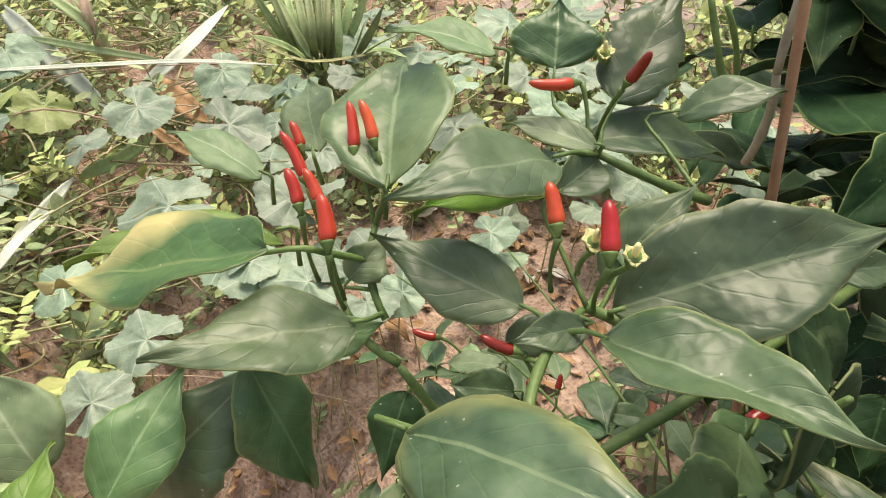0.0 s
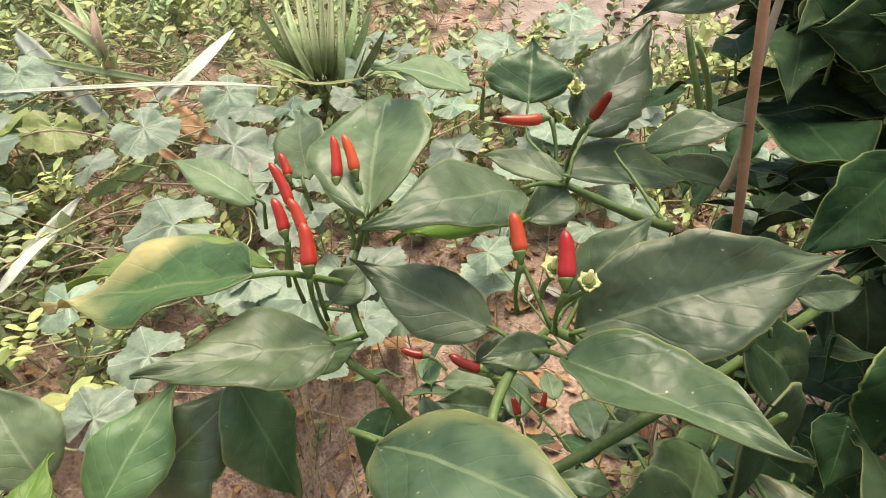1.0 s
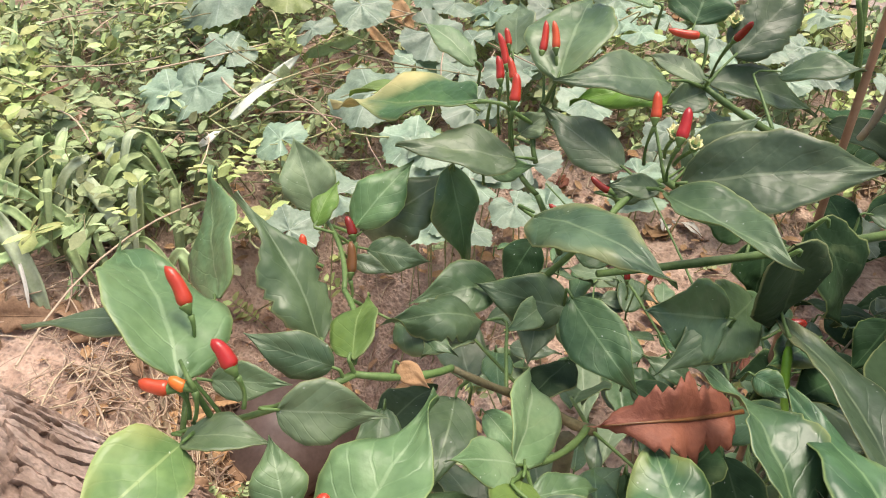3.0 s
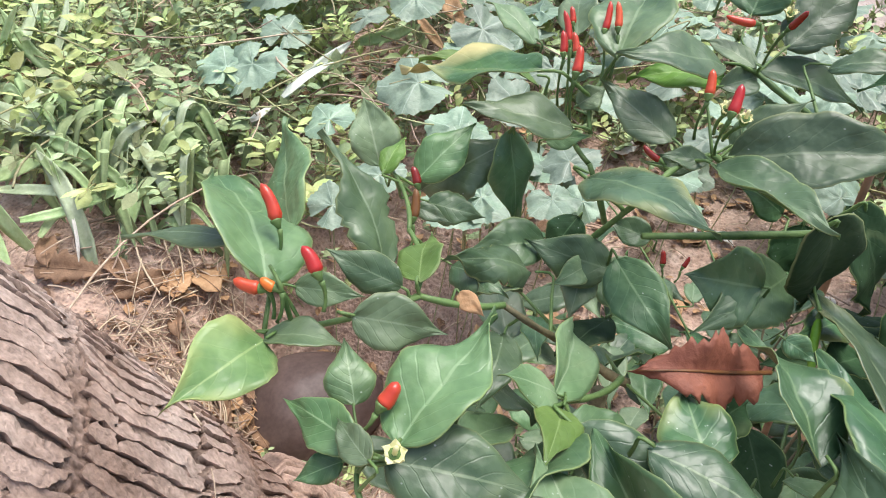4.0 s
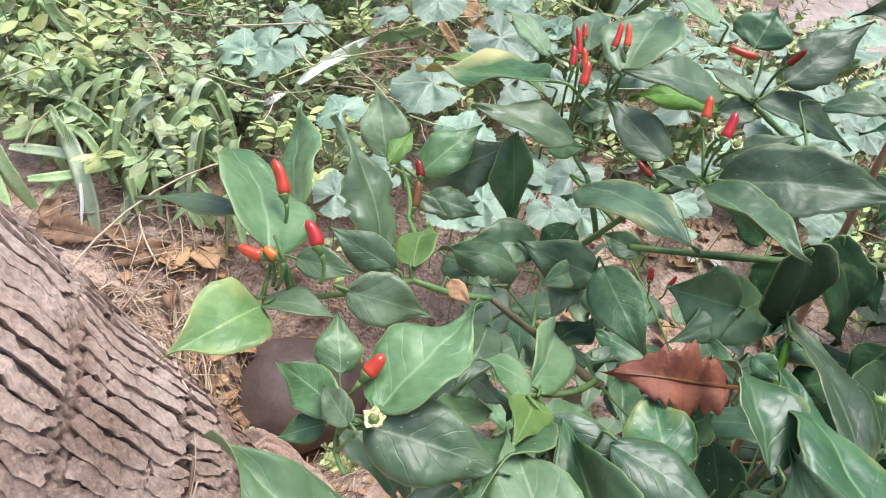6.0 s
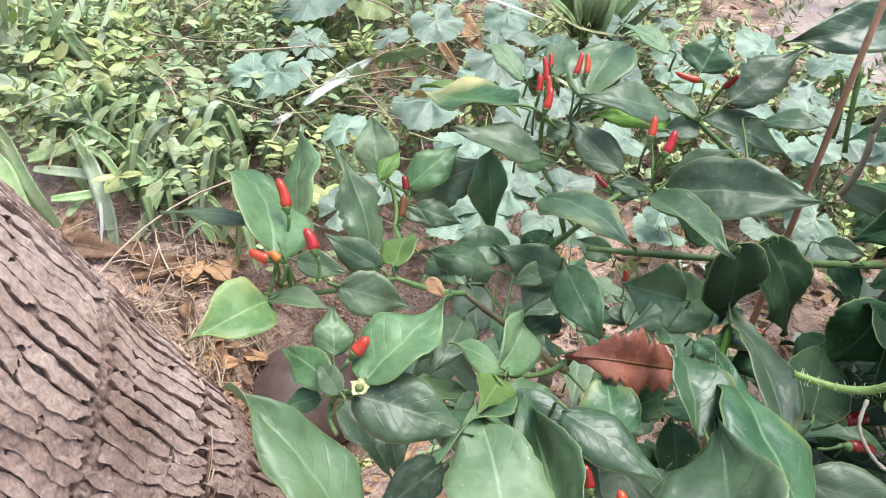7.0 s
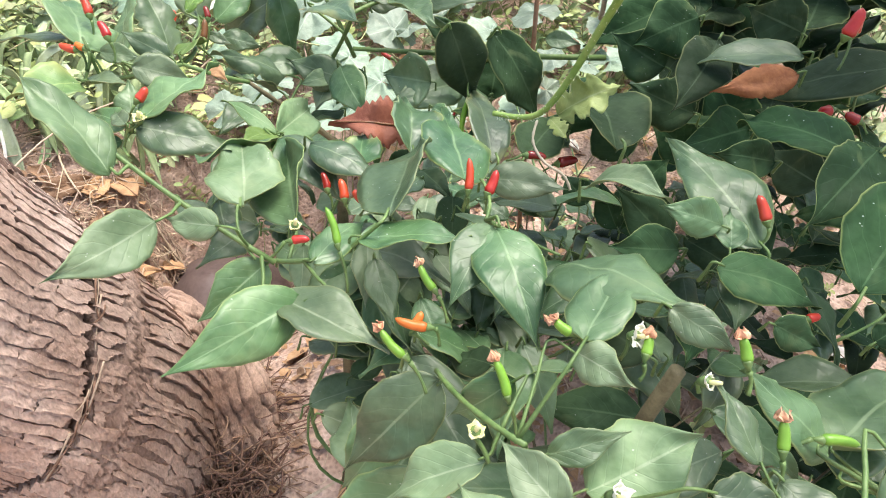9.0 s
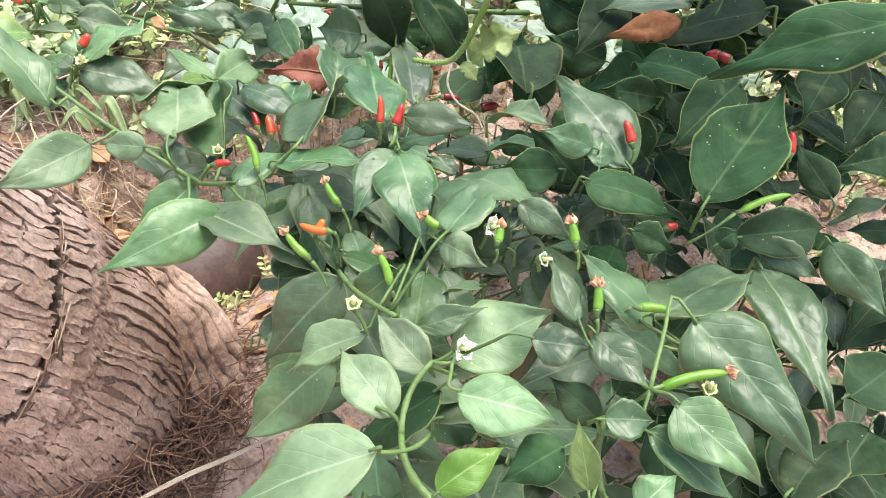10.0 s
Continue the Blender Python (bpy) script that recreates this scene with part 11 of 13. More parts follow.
leaf(front_plant, (0.2203, 0.2567, 0.2360), (0.1875, 0.2752, 0.2131), 0.0225, (0.13, -0.11, 1.00), LEAF_DARK)
leaf(front_plant, (0.1562, 0.1057, 0.2327), (0.1955, 0.1493, 0.2344), 0.0289, (0.37, 0.19, 1.00), LEAF_PALE)
leaf(front_plant, (0.1322, 0.1806, 0.3307), (0.1512, 0.2366, 0.3037), 0.0305, (-0.17, -0.52, 1.00), LEAF)
leaf(front_plant, (0.1864, 0.2643, 0.2263), (0.1474, 0.2531, 0.1940), 0.0221, (0.16, -0.17, 1.00), LEAF)
leaf(front_plant, (0.0522, 0.2502, 0.2714), (0.0644, 0.2813, 0.2446), 0.0214, (0.07, -0.34, 1.00), LEAF)
leaf(front_plant, (0.1749, 0.1336, 0.2434), (0.1914, 0.1734, 0.2468), 0.0203, (0.16, 0.10, 1.00), LEAF)
leaf(front_plant, (0.0418, 0.1750, 0.3232), (0.0745, 0.1885, 0.2988), 0.0211, (0.27, -0.29, 1.00), LEAF_PALE)
leaf(front_plant, (0.0989, 0.2212, 0.2597), (0.0498, 0.2571, 0.2625), 0.0285, (0.34, -0.03, 1.00), LEAF)
leaf(front_plant, (0.1103, 0.1471, 0.3217), (0.1726, 0.1393, 0.3151), 0.0322, (0.02, 0.00, 1.00), LEAF_PALE)
leaf(front_plant, (0.1930, 0.2063, 0.3118), (0.2102, 0.1854, 0.2893), 0.0181, (-0.05, -0.08, 1.00), LEAF)
leaf(front_plant, (0.0403, 0.2628, 0.2669), (0.0765, 0.2387, 0.2325), 0.0282, (0.32, -0.13, 1.00), LEAF)
leaf(front_plant, (0.1981, 0.1289, 0.3224), (0.2369, 0.1453, 0.3052), 0.0223, (0.00, -0.23, 1.00), LEAF_DARK)
leaf(front_plant, (0.1785, 0.1329, 0.3654), (0.1928, 0.1047, 0.3404), 0.0203, (0.28, -0.23, 1.00), LEAF_PALE)
leaf(front_plant, (0.0674, 0.1872, 0.3656), (0.1072, 0.2045, 0.3341), 0.0244, (-0.31, -0.08, 1.00), LEAF)
leaf(front_plant, (0.2299, 0.2593, 0.2246), (0.1937, 0.2542, 0.2013), 0.0192, (0.14, -0.11, 1.00), LEAF)
leaf(tall_plant, (0.5497, 0.4967, 0.4545), (0.4799, 0.5093, 0.4398), 0.0330, (-0.16, -0.79, 1.00), LEAF_DARK)
leaf(tall_plant, (0.4825, 0.4620, 0.2533), (0.5317, 0.4829, 0.2472), 0.0238, (-0.09, -0.12, 1.00), LEAF_DARK)
leaf(tall_plant, (0.4600, 0.3888, 0.4505), (0.3954, 0.4033, 0.4085), 0.0350, (-0.46, 0.21, 1.00), LEAF_DARK)
leaf(tall_plant, (0.4017, 0.3145, 0.3917), (0.3674, 0.3814, 0.3960), 0.0320, (0.16, -0.58, 1.00), LEAF_DARK)
leaf(tall_plant, (0.5268, 0.4122, 0.3061), (0.4738, 0.3988, 0.2897), 0.0262, (-0.15, -0.38, 1.00), LEAF_DARK)
leaf(tall_plant, (0.3285, 0.4056, 0.4981), (0.3307, 0.3580, 0.4791), 0.0220, (0.11, -0.47, 1.00), LEAF_DARK)
leaf(tall_plant, (0.3623, 0.4014, 0.2840), (0.3809, 0.4601, 0.2423), 0.0370, (-0.08, -0.51, 1.00), LEAF_DARK)
leaf(tall_plant, (0.4624, 0.3357, 0.3678), (0.4915, 0.4095, 0.3457), 0.0398, (-0.15, 0.27, 1.00), LEAF_DARK)
leaf(tall_plant, (0.4093, 0.4318, 0.3774), (0.4742, 0.4207, 0.3378), 0.0328, (-0.50, 0.39, 1.00), LEAF_DARK)
leaf(tall_plant, (0.4917, 0.2894, 0.3006), (0.5167, 0.3678, 0.2855), 0.0365, (0.25, -0.29, 1.00), LEAF_DARK)
leaf(tall_plant, (0.4616, 0.3169, 0.3699), (0.5059, 0.2746, 0.3718), 0.0289, (0.40, -0.03, 1.00), LEAF_DARK)
leaf(tall_plant, (0.3074, 0.3852, 0.2758), (0.3854, 0.3659, 0.2844), 0.0367, (0.18, -0.11, 1.00), LEAF_DARK)
leaf(tall_plant, (0.4169, 0.3781, 0.3409), (0.4527, 0.3248, 0.3204), 0.0324, (-0.42, -0.05, 1.00), LEAF_DARK)
leaf(tall_plant, (0.5863, 0.2999, 0.2822), (0.5587, 0.3622, 0.2597), 0.0354, (0.19, -0.60, 1.00), LEAF_DARK)
leaf(tall_plant, (0.4321, 0.4571, 0.3853), (0.3751, 0.4462, 0.3642), 0.0309, (-0.09, 0.01, 1.00), LEAF_DARK)
leaf(tall_plant, (0.4000, 0.4479, 0.4014), (0.3346, 0.4464, 0.3728), 0.0324, (-0.22, 0.71, 1.00), LEAF_DARK)
leaf(tall_plant, (0.3973, 0.3270, 0.4439), (0.4122, 0.3972, 0.4304), 0.0308, (-0.35, -0.58, 1.00), LEAF_DARK)
leaf(tall_plant, (0.4296, 0.4552, 0.3722), (0.3759, 0.4357, 0.3718), 0.0259, (0.39, 0.65, 1.00), LEAF_DARK)
leaf(tall_plant, (0.5820, 0.3978, 0.2825), (0.6040, 0.4671, 0.2608), 0.0352, (0.01, 0.43, 1.00), LEAF_DARK)
leaf(tall_plant, (0.4038, 0.4707, 0.3181), (0.4424, 0.4381, 0.3051), 0.0270, (0.19, -0.07, 1.00), LEAF_DARK)
leaf(tall_plant, (0.3818, 0.3306, 0.3212), (0.4463, 0.3427, 0.2954), 0.0312, (0.11, -1.09, 1.00), LEAF_DARK)
leaf(tall_plant, (0.4768, 0.2705, 0.4135), (0.4397, 0.3118, 0.3756), 0.0328, (-0.35, -0.54, 1.00), LEAF_DARK)
leaf(tall_plant, (0.4343, 0.4295, 0.4677), (0.4221, 0.4776, 0.4438), 0.0274, (-0.26, -0.45, 1.00), LEAF_DARK)
leaf(tall_plant, (0.3817, 0.4033, 0.3348), (0.4420, 0.3731, 0.3437), 0.0288, (-0.45, -0.31, 1.00), LEAF_DARK)
leaf(tall_plant, (0.4530, 0.4314, 0.5348), (0.4490, 0.5040, 0.4938), 0.0398, (0.06, -0.27, 1.00), LEAF_DARK)
leaf(tall_plant, (0.4923, 0.4610, 0.2533), (0.4246, 0.4497, 0.2177), 0.0354, (0.10, -0.22, 1.00), LEAF_DARK)
leaf(tall_plant, (0.4913, 0.3070, 0.4191), (0.4629, 0.2749, 0.3904), 0.0240, (0.01, 0.29, 1.00), LEAF_DARK)
leaf(tall_plant, (0.5266, 0.2509, 0.2456), (0.5418, 0.3222, 0.2213), 0.0359, (-0.25, 0.15, 1.00), LEAF_DARK)
leaf(tall_plant, (0.5272, 0.5135, 0.3397), (0.4751, 0.4849, 0.2990), 0.0370, (0.18, -0.47, 1.00), LEAF_DARK)
leaf(tall_plant, (0.5060, 0.3989, 0.5186), (0.5606, 0.3585, 0.4896), 0.0353, (0.14, -0.31, 1.00), LEAF_DARK)
leaf(tall_plant, (0.5775, 0.4615, 0.4651), (0.5314, 0.4931, 0.4442), 0.0267, (-0.31, -0.15, 1.00), LEAF_DARK)
leaf(tall_plant, (0.4190, 0.3016, 0.4835), (0.4340, 0.3698, 0.4355), 0.0412, (0.13, -0.67, 1.00), LEAF_DARK)
leaf(tall_plant, (0.3530, 0.3398, 0.5242), (0.3577, 0.3843, 0.4940), 0.0241, (0.41, -0.37, 1.00), LEAF_DARK)
leaf(tall_plant, (0.5355, 0.3113, 0.5023), (0.6051, 0.3585, 0.5100), 0.0379, (-0.04, -0.53, 1.00), LEAF_DARK)
leaf(tall_plant, (0.4413, 0.3931, 0.4191), (0.3655, 0.4042, 0.3852), 0.0369, (0.87, -0.01, 1.00), LEAF_DARK)
leaf(tall_plant, (0.5673, 0.5094, 0.4274), (0.5834, 0.4569, 0.4136), 0.0241, (0.44, -0.13, 1.00), LEAF_DARK)
leaf(tall_plant, (0.5949, 0.5188, 0.5231), (0.5368, 0.5441, 0.5102), 0.0318, (0.17, -0.48, 1.00), LEAF_DARK)
leaf(tall_plant, (0.4936, 0.4193, 0.3105), (0.5775, 0.4257, 0.3177), 0.0412, (-0.05, 0.24, 1.00), LEAF_DARK)
leaf(tall_plant, (0.5116, 0.5338, 0.2548), (0.5833, 0.5282, 0.2506), 0.0320, (0.18, -0.33, 1.00), LEAF_DARK)
leaf(tall_plant, (0.5053, 0.2938, 0.3738), (0.5079, 0.3539, 0.3562), 0.0306, (0.03, -0.05, 1.00), LEAF_DARK)
leaf(tall_plant, (0.3667, 0.3925, 0.2417), (0.3314, 0.4501, 0.2218), 0.0308, (0.06, -0.15, 1.00), LEAF_DARK)
leaf(tall_plant, (0.5667, 0.4067, 0.2461), (0.5606, 0.3303, 0.2245), 0.0336, (0.01, 0.15, 1.00), LEAF_DARK)
leaf(tall_plant, (0.5047, 0.5145, 0.2524), (0.4931, 0.5678, 0.2622), 0.0255, (0.04, 0.15, 1.00), LEAF_DARK)
leaf(tall_plant, (0.3722, 0.4592, 0.2726), (0.3322, 0.4303, 0.2438), 0.0259, (-0.22, -0.33, 1.00), LEAF_DARK)
leaf(tall_plant, (0.5495, 0.3906, 0.4414), (0.6064, 0.3898, 0.4084), 0.0309, (0.28, 0.34, 1.00), LEAF_DARK)
leaf(tall_plant, (0.5257, 0.4062, 0.2935), (0.4836, 0.4644, 0.2923), 0.0341, (-0.24, -0.03, 1.00), LEAF_DARK)
leaf(tall_plant, (0.5439, 0.4581, 0.3082), (0.5450, 0.4039, 0.3059), 0.0238, (0.41, -0.12, 1.00), LEAF_DARK)
leaf(tall_plant, (0.2667, 0.3682, 0.3268), (0.3366, 0.3595, 0.3182), 0.0328, (-0.23, 0.22, 1.00), LEAF_DARK)
leaf(tall_plant, (0.4239, 0.4510, 0.3396), (0.4605, 0.3977, 0.3384), 0.0290, (0.78, -0.43, 1.00), LEAF_DARK)
leaf(tall_plant, (0.5177, 0.4306, 0.3959), (0.5117, 0.3758, 0.3912), 0.0252, (-0.08, -0.17, 1.00), LEAF_DARK)
leaf(tall_plant, (0.5105, 0.3640, 0.4909), (0.4664, 0.3802, 0.4609), 0.0269, (0.34, 0.40, 1.00), LEAF_DARK)
leaf(tall_plant, (0.3418, 0.3266, 0.4213), (0.3985, 0.2847, 0.4292), 0.0349, (0.26, -0.29, 1.00), LEAF_DARK)
leaf(tall_plant, (0.5352, 0.4286, 0.4543), (0.5490, 0.3661, 0.4111), 0.0398, (0.23, -0.43, 1.00), LEAF_DARK)
leaf(tall_plant, (0.4793, 0.3355, 0.3058), (0.5253, 0.3889, 0.2775), 0.0391, (0.12, -0.70, 1.00), LEAF_DARK)
leaf(tall_plant, (0.4333, 0.4469, 0.3720), (0.3765, 0.4579, 0.3567), 0.0301, (-0.01, -0.16, 1.00), LEAF_DARK)
leaf(tall_plant, (0.4252, 0.3097, 0.2868), (0.4690, 0.3386, 0.2699), 0.0273, (0.10, 0.08, 1.00), LEAF_DARK)
leaf(tall_plant, (0.2805, 0.5066, 0.1176), (0.2606, 0.4579, 0.1259), 0.0256, (-0.55, 0.34, 1.00), LEAF)
leaf(tall_plant, (0.1827, 0.4417, 0.2289), (0.1197, 0.4594, 0.2227), 0.0325, (-0.02, -0.37, 1.00), LEAF)
leaf(tall_plant, (0.1848, 0.4648, 0.1357), (0.1592, 0.5181, 0.1389), 0.0283, (0.04, -0.29, 1.00), LEAF)
leaf(tall_plant, (0.4079, 0.4155, 0.1509), (0.4023, 0.3478, 0.1529), 0.0340, (-0.59, -0.24, 1.00), LEAF)
leaf(tall_plant, (0.1698, 0.3658, 0.2211), (0.1632, 0.3241, 0.2184), 0.0213, (-0.22, -0.15, 1.00), LEAF_PALE)
leaf(tall_plant, (0.4080, 0.4187, 0.2358), (0.4558, 0.4515, 0.2463), 0.0251, (-0.09, 0.22, 1.00), LEAF)
leaf(tall_plant, (0.0681, 0.4831, 0.1493), (0.0471, 0.4183, 0.1622), 0.0373, (-0.07, -0.50, 1.00), LEAF)
leaf(tall_plant, (0.0460, 0.3140, 0.1478), (0.0222, 0.3735, 0.1380), 0.0326, (0.04, 0.10, 1.00), LEAF)
leaf(tall_plant, (0.3232, 0.3663, 0.1398), (0.3267, 0.3128, 0.1452), 0.0259, (-0.57, 0.21, 1.00), LEAF_PALE)
leaf(tall_plant, (0.0486, 0.4524, 0.1654), (0.0987, 0.4773, 0.1367), 0.0324, (0.35, -0.25, 1.00), LEAF_PALE)
leaf(tall_plant, (0.3942, 0.4794, 0.1985), (0.3615, 0.5390, 0.2103), 0.0327, (-0.18, -0.27, 1.00), LEAF)
leaf(tall_plant, (0.0289, 0.5390, 0.2366), (0.0689, 0.5579, 0.2263), 0.0241, (-0.31, 0.32, 1.00), LEAF)
leaf(tall_plant, (0.2909, 0.5289, 0.1799), (0.3088, 0.4658, 0.1639), 0.0369, (-0.04, 0.16, 1.00), LEAF_PALE)
leaf(tall_plant, (0.3313, 0.3974, 0.2076), (0.3928, 0.3953, 0.2075), 0.0310, (-0.03, 0.31, 1.00), LEAF)
leaf(tall_plant, (0.3495, 0.5336, 0.2196), (0.3114, 0.4901, 0.2138), 0.0250, (0.25, -0.03, 1.00), LEAF)
leaf(tall_plant, (0.3699, 0.3969, 0.1526), (0.4057, 0.4368, 0.1483), 0.0266, (0.20, -0.25, 1.00), LEAF_PALE)
leaf(tall_plant, (0.1401, 0.5196, 0.2180), (0.1847, 0.5340, 0.2139), 0.0232, (-0.13, -0.25, 1.00), LEAF)
leaf(tall_plant, (0.3438, 0.5192, 0.1883), (0.4043, 0.5007, 0.1675), 0.0320, (0.06, -0.19, 1.00), LEAF)
leaf(tall_plant, (0.4062, 0.6010, 0.2396), (0.3777, 0.5579, 0.2495), 0.0240, (-0.19, -0.24, 1.00), LEAF)
leaf(tall_plant, (0.0657, 0.4726, 0.1723), (0.1162, 0.4708, 0.1795), 0.0254, (-0.05, -0.36, 1.00), LEAF)
leaf(tall_plant, (0.2248, 0.4183, 0.1718), (0.2304, 0.3703, 0.1787), 0.0208, (0.16, -0.32, 1.00), LEAF)
leaf(tall_plant, (0.0891, 0.5117, 0.2042), (0.0295, 0.4985, 0.1703), 0.0380, (0.17, -0.30, 1.00), LEAF)
leaf(tall_plant, (0.3533, 0.4769, 0.2263), (0.3794, 0.4465, 0.2130), 0.0220, (0.04, -0.26, 1.00), LEAF)
leaf(tall_plant, (0.3157, 0.5033, 0.1883), (0.3623, 0.4864, 0.1644), 0.0246, (0.24, 0.38, 1.00), LEAF)
leaf(tall_plant, (0.0882, 0.3462, 0.1599), (0.1476, 0.3744, 0.1363), 0.0319, (-0.43, -0.24, 1.00), LEAF_PALE)
leaf(tall_plant, (0.2213, 0.4220, 0.2309), (0.1805, 0.4316, 0.2371), 0.0222, (0.16, -0.46, 1.00), LEAF)
leaf(tall_plant, (0.1642, 0.5373, 0.1350), (0.1732, 0.5971, 0.1163), 0.0333, (-0.09, 0.28, 1.00), LEAF)
leaf(tall_plant, (0.3029, 0.4916, 0.1188), (0.3674, 0.4859, 0.1237), 0.0330, (0.06, -0.45, 1.00), LEAF)
leaf(tall_plant, (0.0693, 0.4300, 0.1979), (0.0483, 0.3690, 0.2046), 0.0337, (-0.06, -0.60, 1.00), LEAF)
leaf(tall_plant, (0.2864, 0.4133, 0.1524), (0.3434, 0.4512, 0.1632), 0.0353, (0.18, -0.09, 1.00), LEAF)
leaf(tall_plant, (0.1640, 0.5041, 0.2258), (0.1677, 0.5683, 0.2207), 0.0304, (0.38, 0.11, 1.00), LEAF)
leaf(tall_plant, (0.2946, 0.5590, 0.1332), (0.2327, 0.5875, 0.1190), 0.0357, (0.06, 0.10, 1.00), LEAF)
leaf(tall_plant, (0.2084, 0.4713, 0.1740), (0.1615, 0.4751, 0.1717), 0.0215, (-0.11, -0.25, 1.00), LEAF)
leaf(tall_plant, (0.1605, 0.5227, 0.2122), (0.1015, 0.5359, 0.1826), 0.0340, (-0.34, -0.06, 1.00), LEAF)
leaf(tall_plant, (0.3820, 0.4002, 0.2579), (0.3440, 0.3545, 0.2225), 0.0336, (0.16, -0.27, 1.00), LEAF_PALE)
leaf(tall_plant, (0.0303, 0.4569, 0.1275), (0.0426, 0.5091, 0.1371), 0.0239, (0.42, -0.39, 1.00), LEAF)
leaf(tall_plant, (0.2183, 0.4617, 0.2281), (0.1948, 0.4944, 0.2132), 0.0207, (-0.34, 0.09, 1.00), LEAF)
leaf(tall_plant, (0.2109, 0.4788, 0.1976), (0.2338, 0.5278, 0.1913), 0.0257, (-0.66, -0.05, 1.00), LEAF)
leaf(tall_plant, (0.1527, 0.5726, 0.2082), (0.1029, 0.5815, 0.1877), 0.0291, (0.16, -0.35, 1.00), LEAF_PALE)
leaf(tall_plant, (0.3337, 0.4620, 0.1756), (0.3646, 0.4186, 0.1766), 0.0246, (0.09, -0.18, 1.00), LEAF)
leaf(tall_plant, (0.3286, 0.5487, 0.2315), (0.3193, 0.5037, 0.2170), 0.0260, (0.02, -0.09, 1.00), LEAF_PALE)
leaf(tall_plant, (0.3398, 0.5049, 0.2632), (0.3593, 0.5480, 0.2338), 0.0244, (-0.29, -0.31, 1.00), LEAF)
leaf(tall_plant, (0.3039, 0.4499, 0.1858), (0.2651, 0.4652, 0.1576), 0.0217, (0.05, -0.56, 1.00), LEAF)
leaf(tall_plant, (0.1329, 0.4073, 0.2368), (0.1484, 0.3529, 0.2194), 0.0263, (-0.01, -0.26, 1.00), LEAF_PALE)
leaf(tall_plant, (0.2201, 0.4271, 0.1830), (0.1883, 0.3971, 0.1726), 0.0195, (-0.04, -0.10, 1.00), LEAF)
leaf(tall_plant, (0.3599, 0.3641, 0.1795), (0.4031, 0.3888, 0.1473), 0.0292, (-0.13, -0.65, 1.00), LEAF)
leaf(tall_plant, (0.4316, 0.4633, 0.2014), (0.4641, 0.4379, 0.1807), 0.0242, (-0.04, 0.17, 1.00), LEAF)
leaf(tall_plant, (0.1100, 0.5718, 0.2617), (0.0848, 0.5411, 0.2350), 0.0214, (-0.27, 0.54, 1.00), LEAF)
leaf(tall_plant, (0.4332, 0.3963, 0.1814), (0.3775, 0.4007, 0.1921), 0.0298, (-0.04, -0.84, 1.00), LEAF_PALE)
leaf(tall_plant, (0.1334, 0.3975, 0.2128), (0.1540, 0.4588, 0.2256), 0.0301, (-0.10, -0.10, 1.00), LEAF)
leaf(tall_plant, (0.0855, 0.5562, 0.2042), (0.1249, 0.5058, 0.1767), 0.0310, (0.30, 0.01, 1.00), LEAF_PALE)
leaf(tall_plant, (0.1122, 0.4930, 0.1471), (0.1582, 0.5091, 0.1195), 0.0269, (0.60, -0.38, 1.00), LEAF)
leaf(tall_plant, (0.0931, 0.5404, 0.2308), (0.0885, 0.5847, 0.2309), 0.0223, (0.01, -0.12, 1.00), LEAF)
leaf(tall_plant, (0.0446, 0.3964, 0.1604), (0.0447, 0.3521, 0.1313), 0.0274, (0.29, -0.33, 1.00), LEAF)
leaf(tall_plant, (0.4145, 0.3605, 0.1768), (0.4130, 0.4219, 0.1871), 0.0315, (0.06, 0.19, 1.00), LEAF)
leaf(tall_plant, (0.2774, 0.4487, 0.1807), (0.2634, 0.4967, 0.1459), 0.0270, (-0.20, -0.48, 1.00), LEAF)
leaf(tall_plant, (0.2708, 0.5357, 0.2021), (0.2372, 0.5035, 0.1924), 0.0258, (0.17, -0.32, 1.00), LEAF)
leaf(tall_plant, (0.2593, 0.5129, 0.1783), (0.2530, 0.5605, 0.1795), 0.0231, (0.13, -0.23, 1.00), LEAF)
leaf(tall_plant, (0.2888, 0.5365, 0.1580), (0.2532, 0.5551, 0.1597), 0.0217, (0.19, 0.15, 1.00), LEAF)
leaf(tall_plant, (0.2229, 0.4861, 0.2250), (0.2646, 0.4790, 0.2209), 0.0204, (-0.09, -0.43, 1.00), LEAF)
leaf(tall_plant, (0.2362, 0.5303, 0.2307), (0.2608, 0.4967, 0.2363), 0.0183, (0.01, -0.61, 1.00), LEAF)
leaf(tall_plant, (0.2047, 0.3619, 0.1341), (0.1777, 0.3918, 0.1337), 0.0221, (0.21, -0.42, 1.00), LEAF)
leaf(tall_plant, (0.1158, 0.5804, 0.1634), (0.1479, 0.5496, 0.1355), 0.0270, (0.37, 0.05, 1.00), LEAF)
leaf(tall_plant, (0.2721, 0.5916, 0.1577), (0.3195, 0.5631, 0.1565), 0.0251, (0.44, 0.32, 1.00), LEAF)
leaf(tall_plant, (0.4381, 0.4619, 0.1419), (0.4054, 0.4255, 0.1492), 0.0227, (-0.08, 0.04, 1.00), LEAF)
leaf(tall_plant, (0.3812, 0.3370, 0.1811), (0.3473, 0.3488, 0.1577), 0.0208, (0.05, -0.55, 1.00), LEAF_PALE)
leaf(tall_plant, (0.2188, 0.5379, 0.1452), (0.2132, 0.4781, 0.1527), 0.0325, (-0.07, -0.29, 1.00), LEAF)
leaf(tall_plant, (0.1651, 0.4394, 0.2032), (0.1823, 0.3907, 0.1901), 0.0292, (0.06, -0.62, 1.00), LEAF)
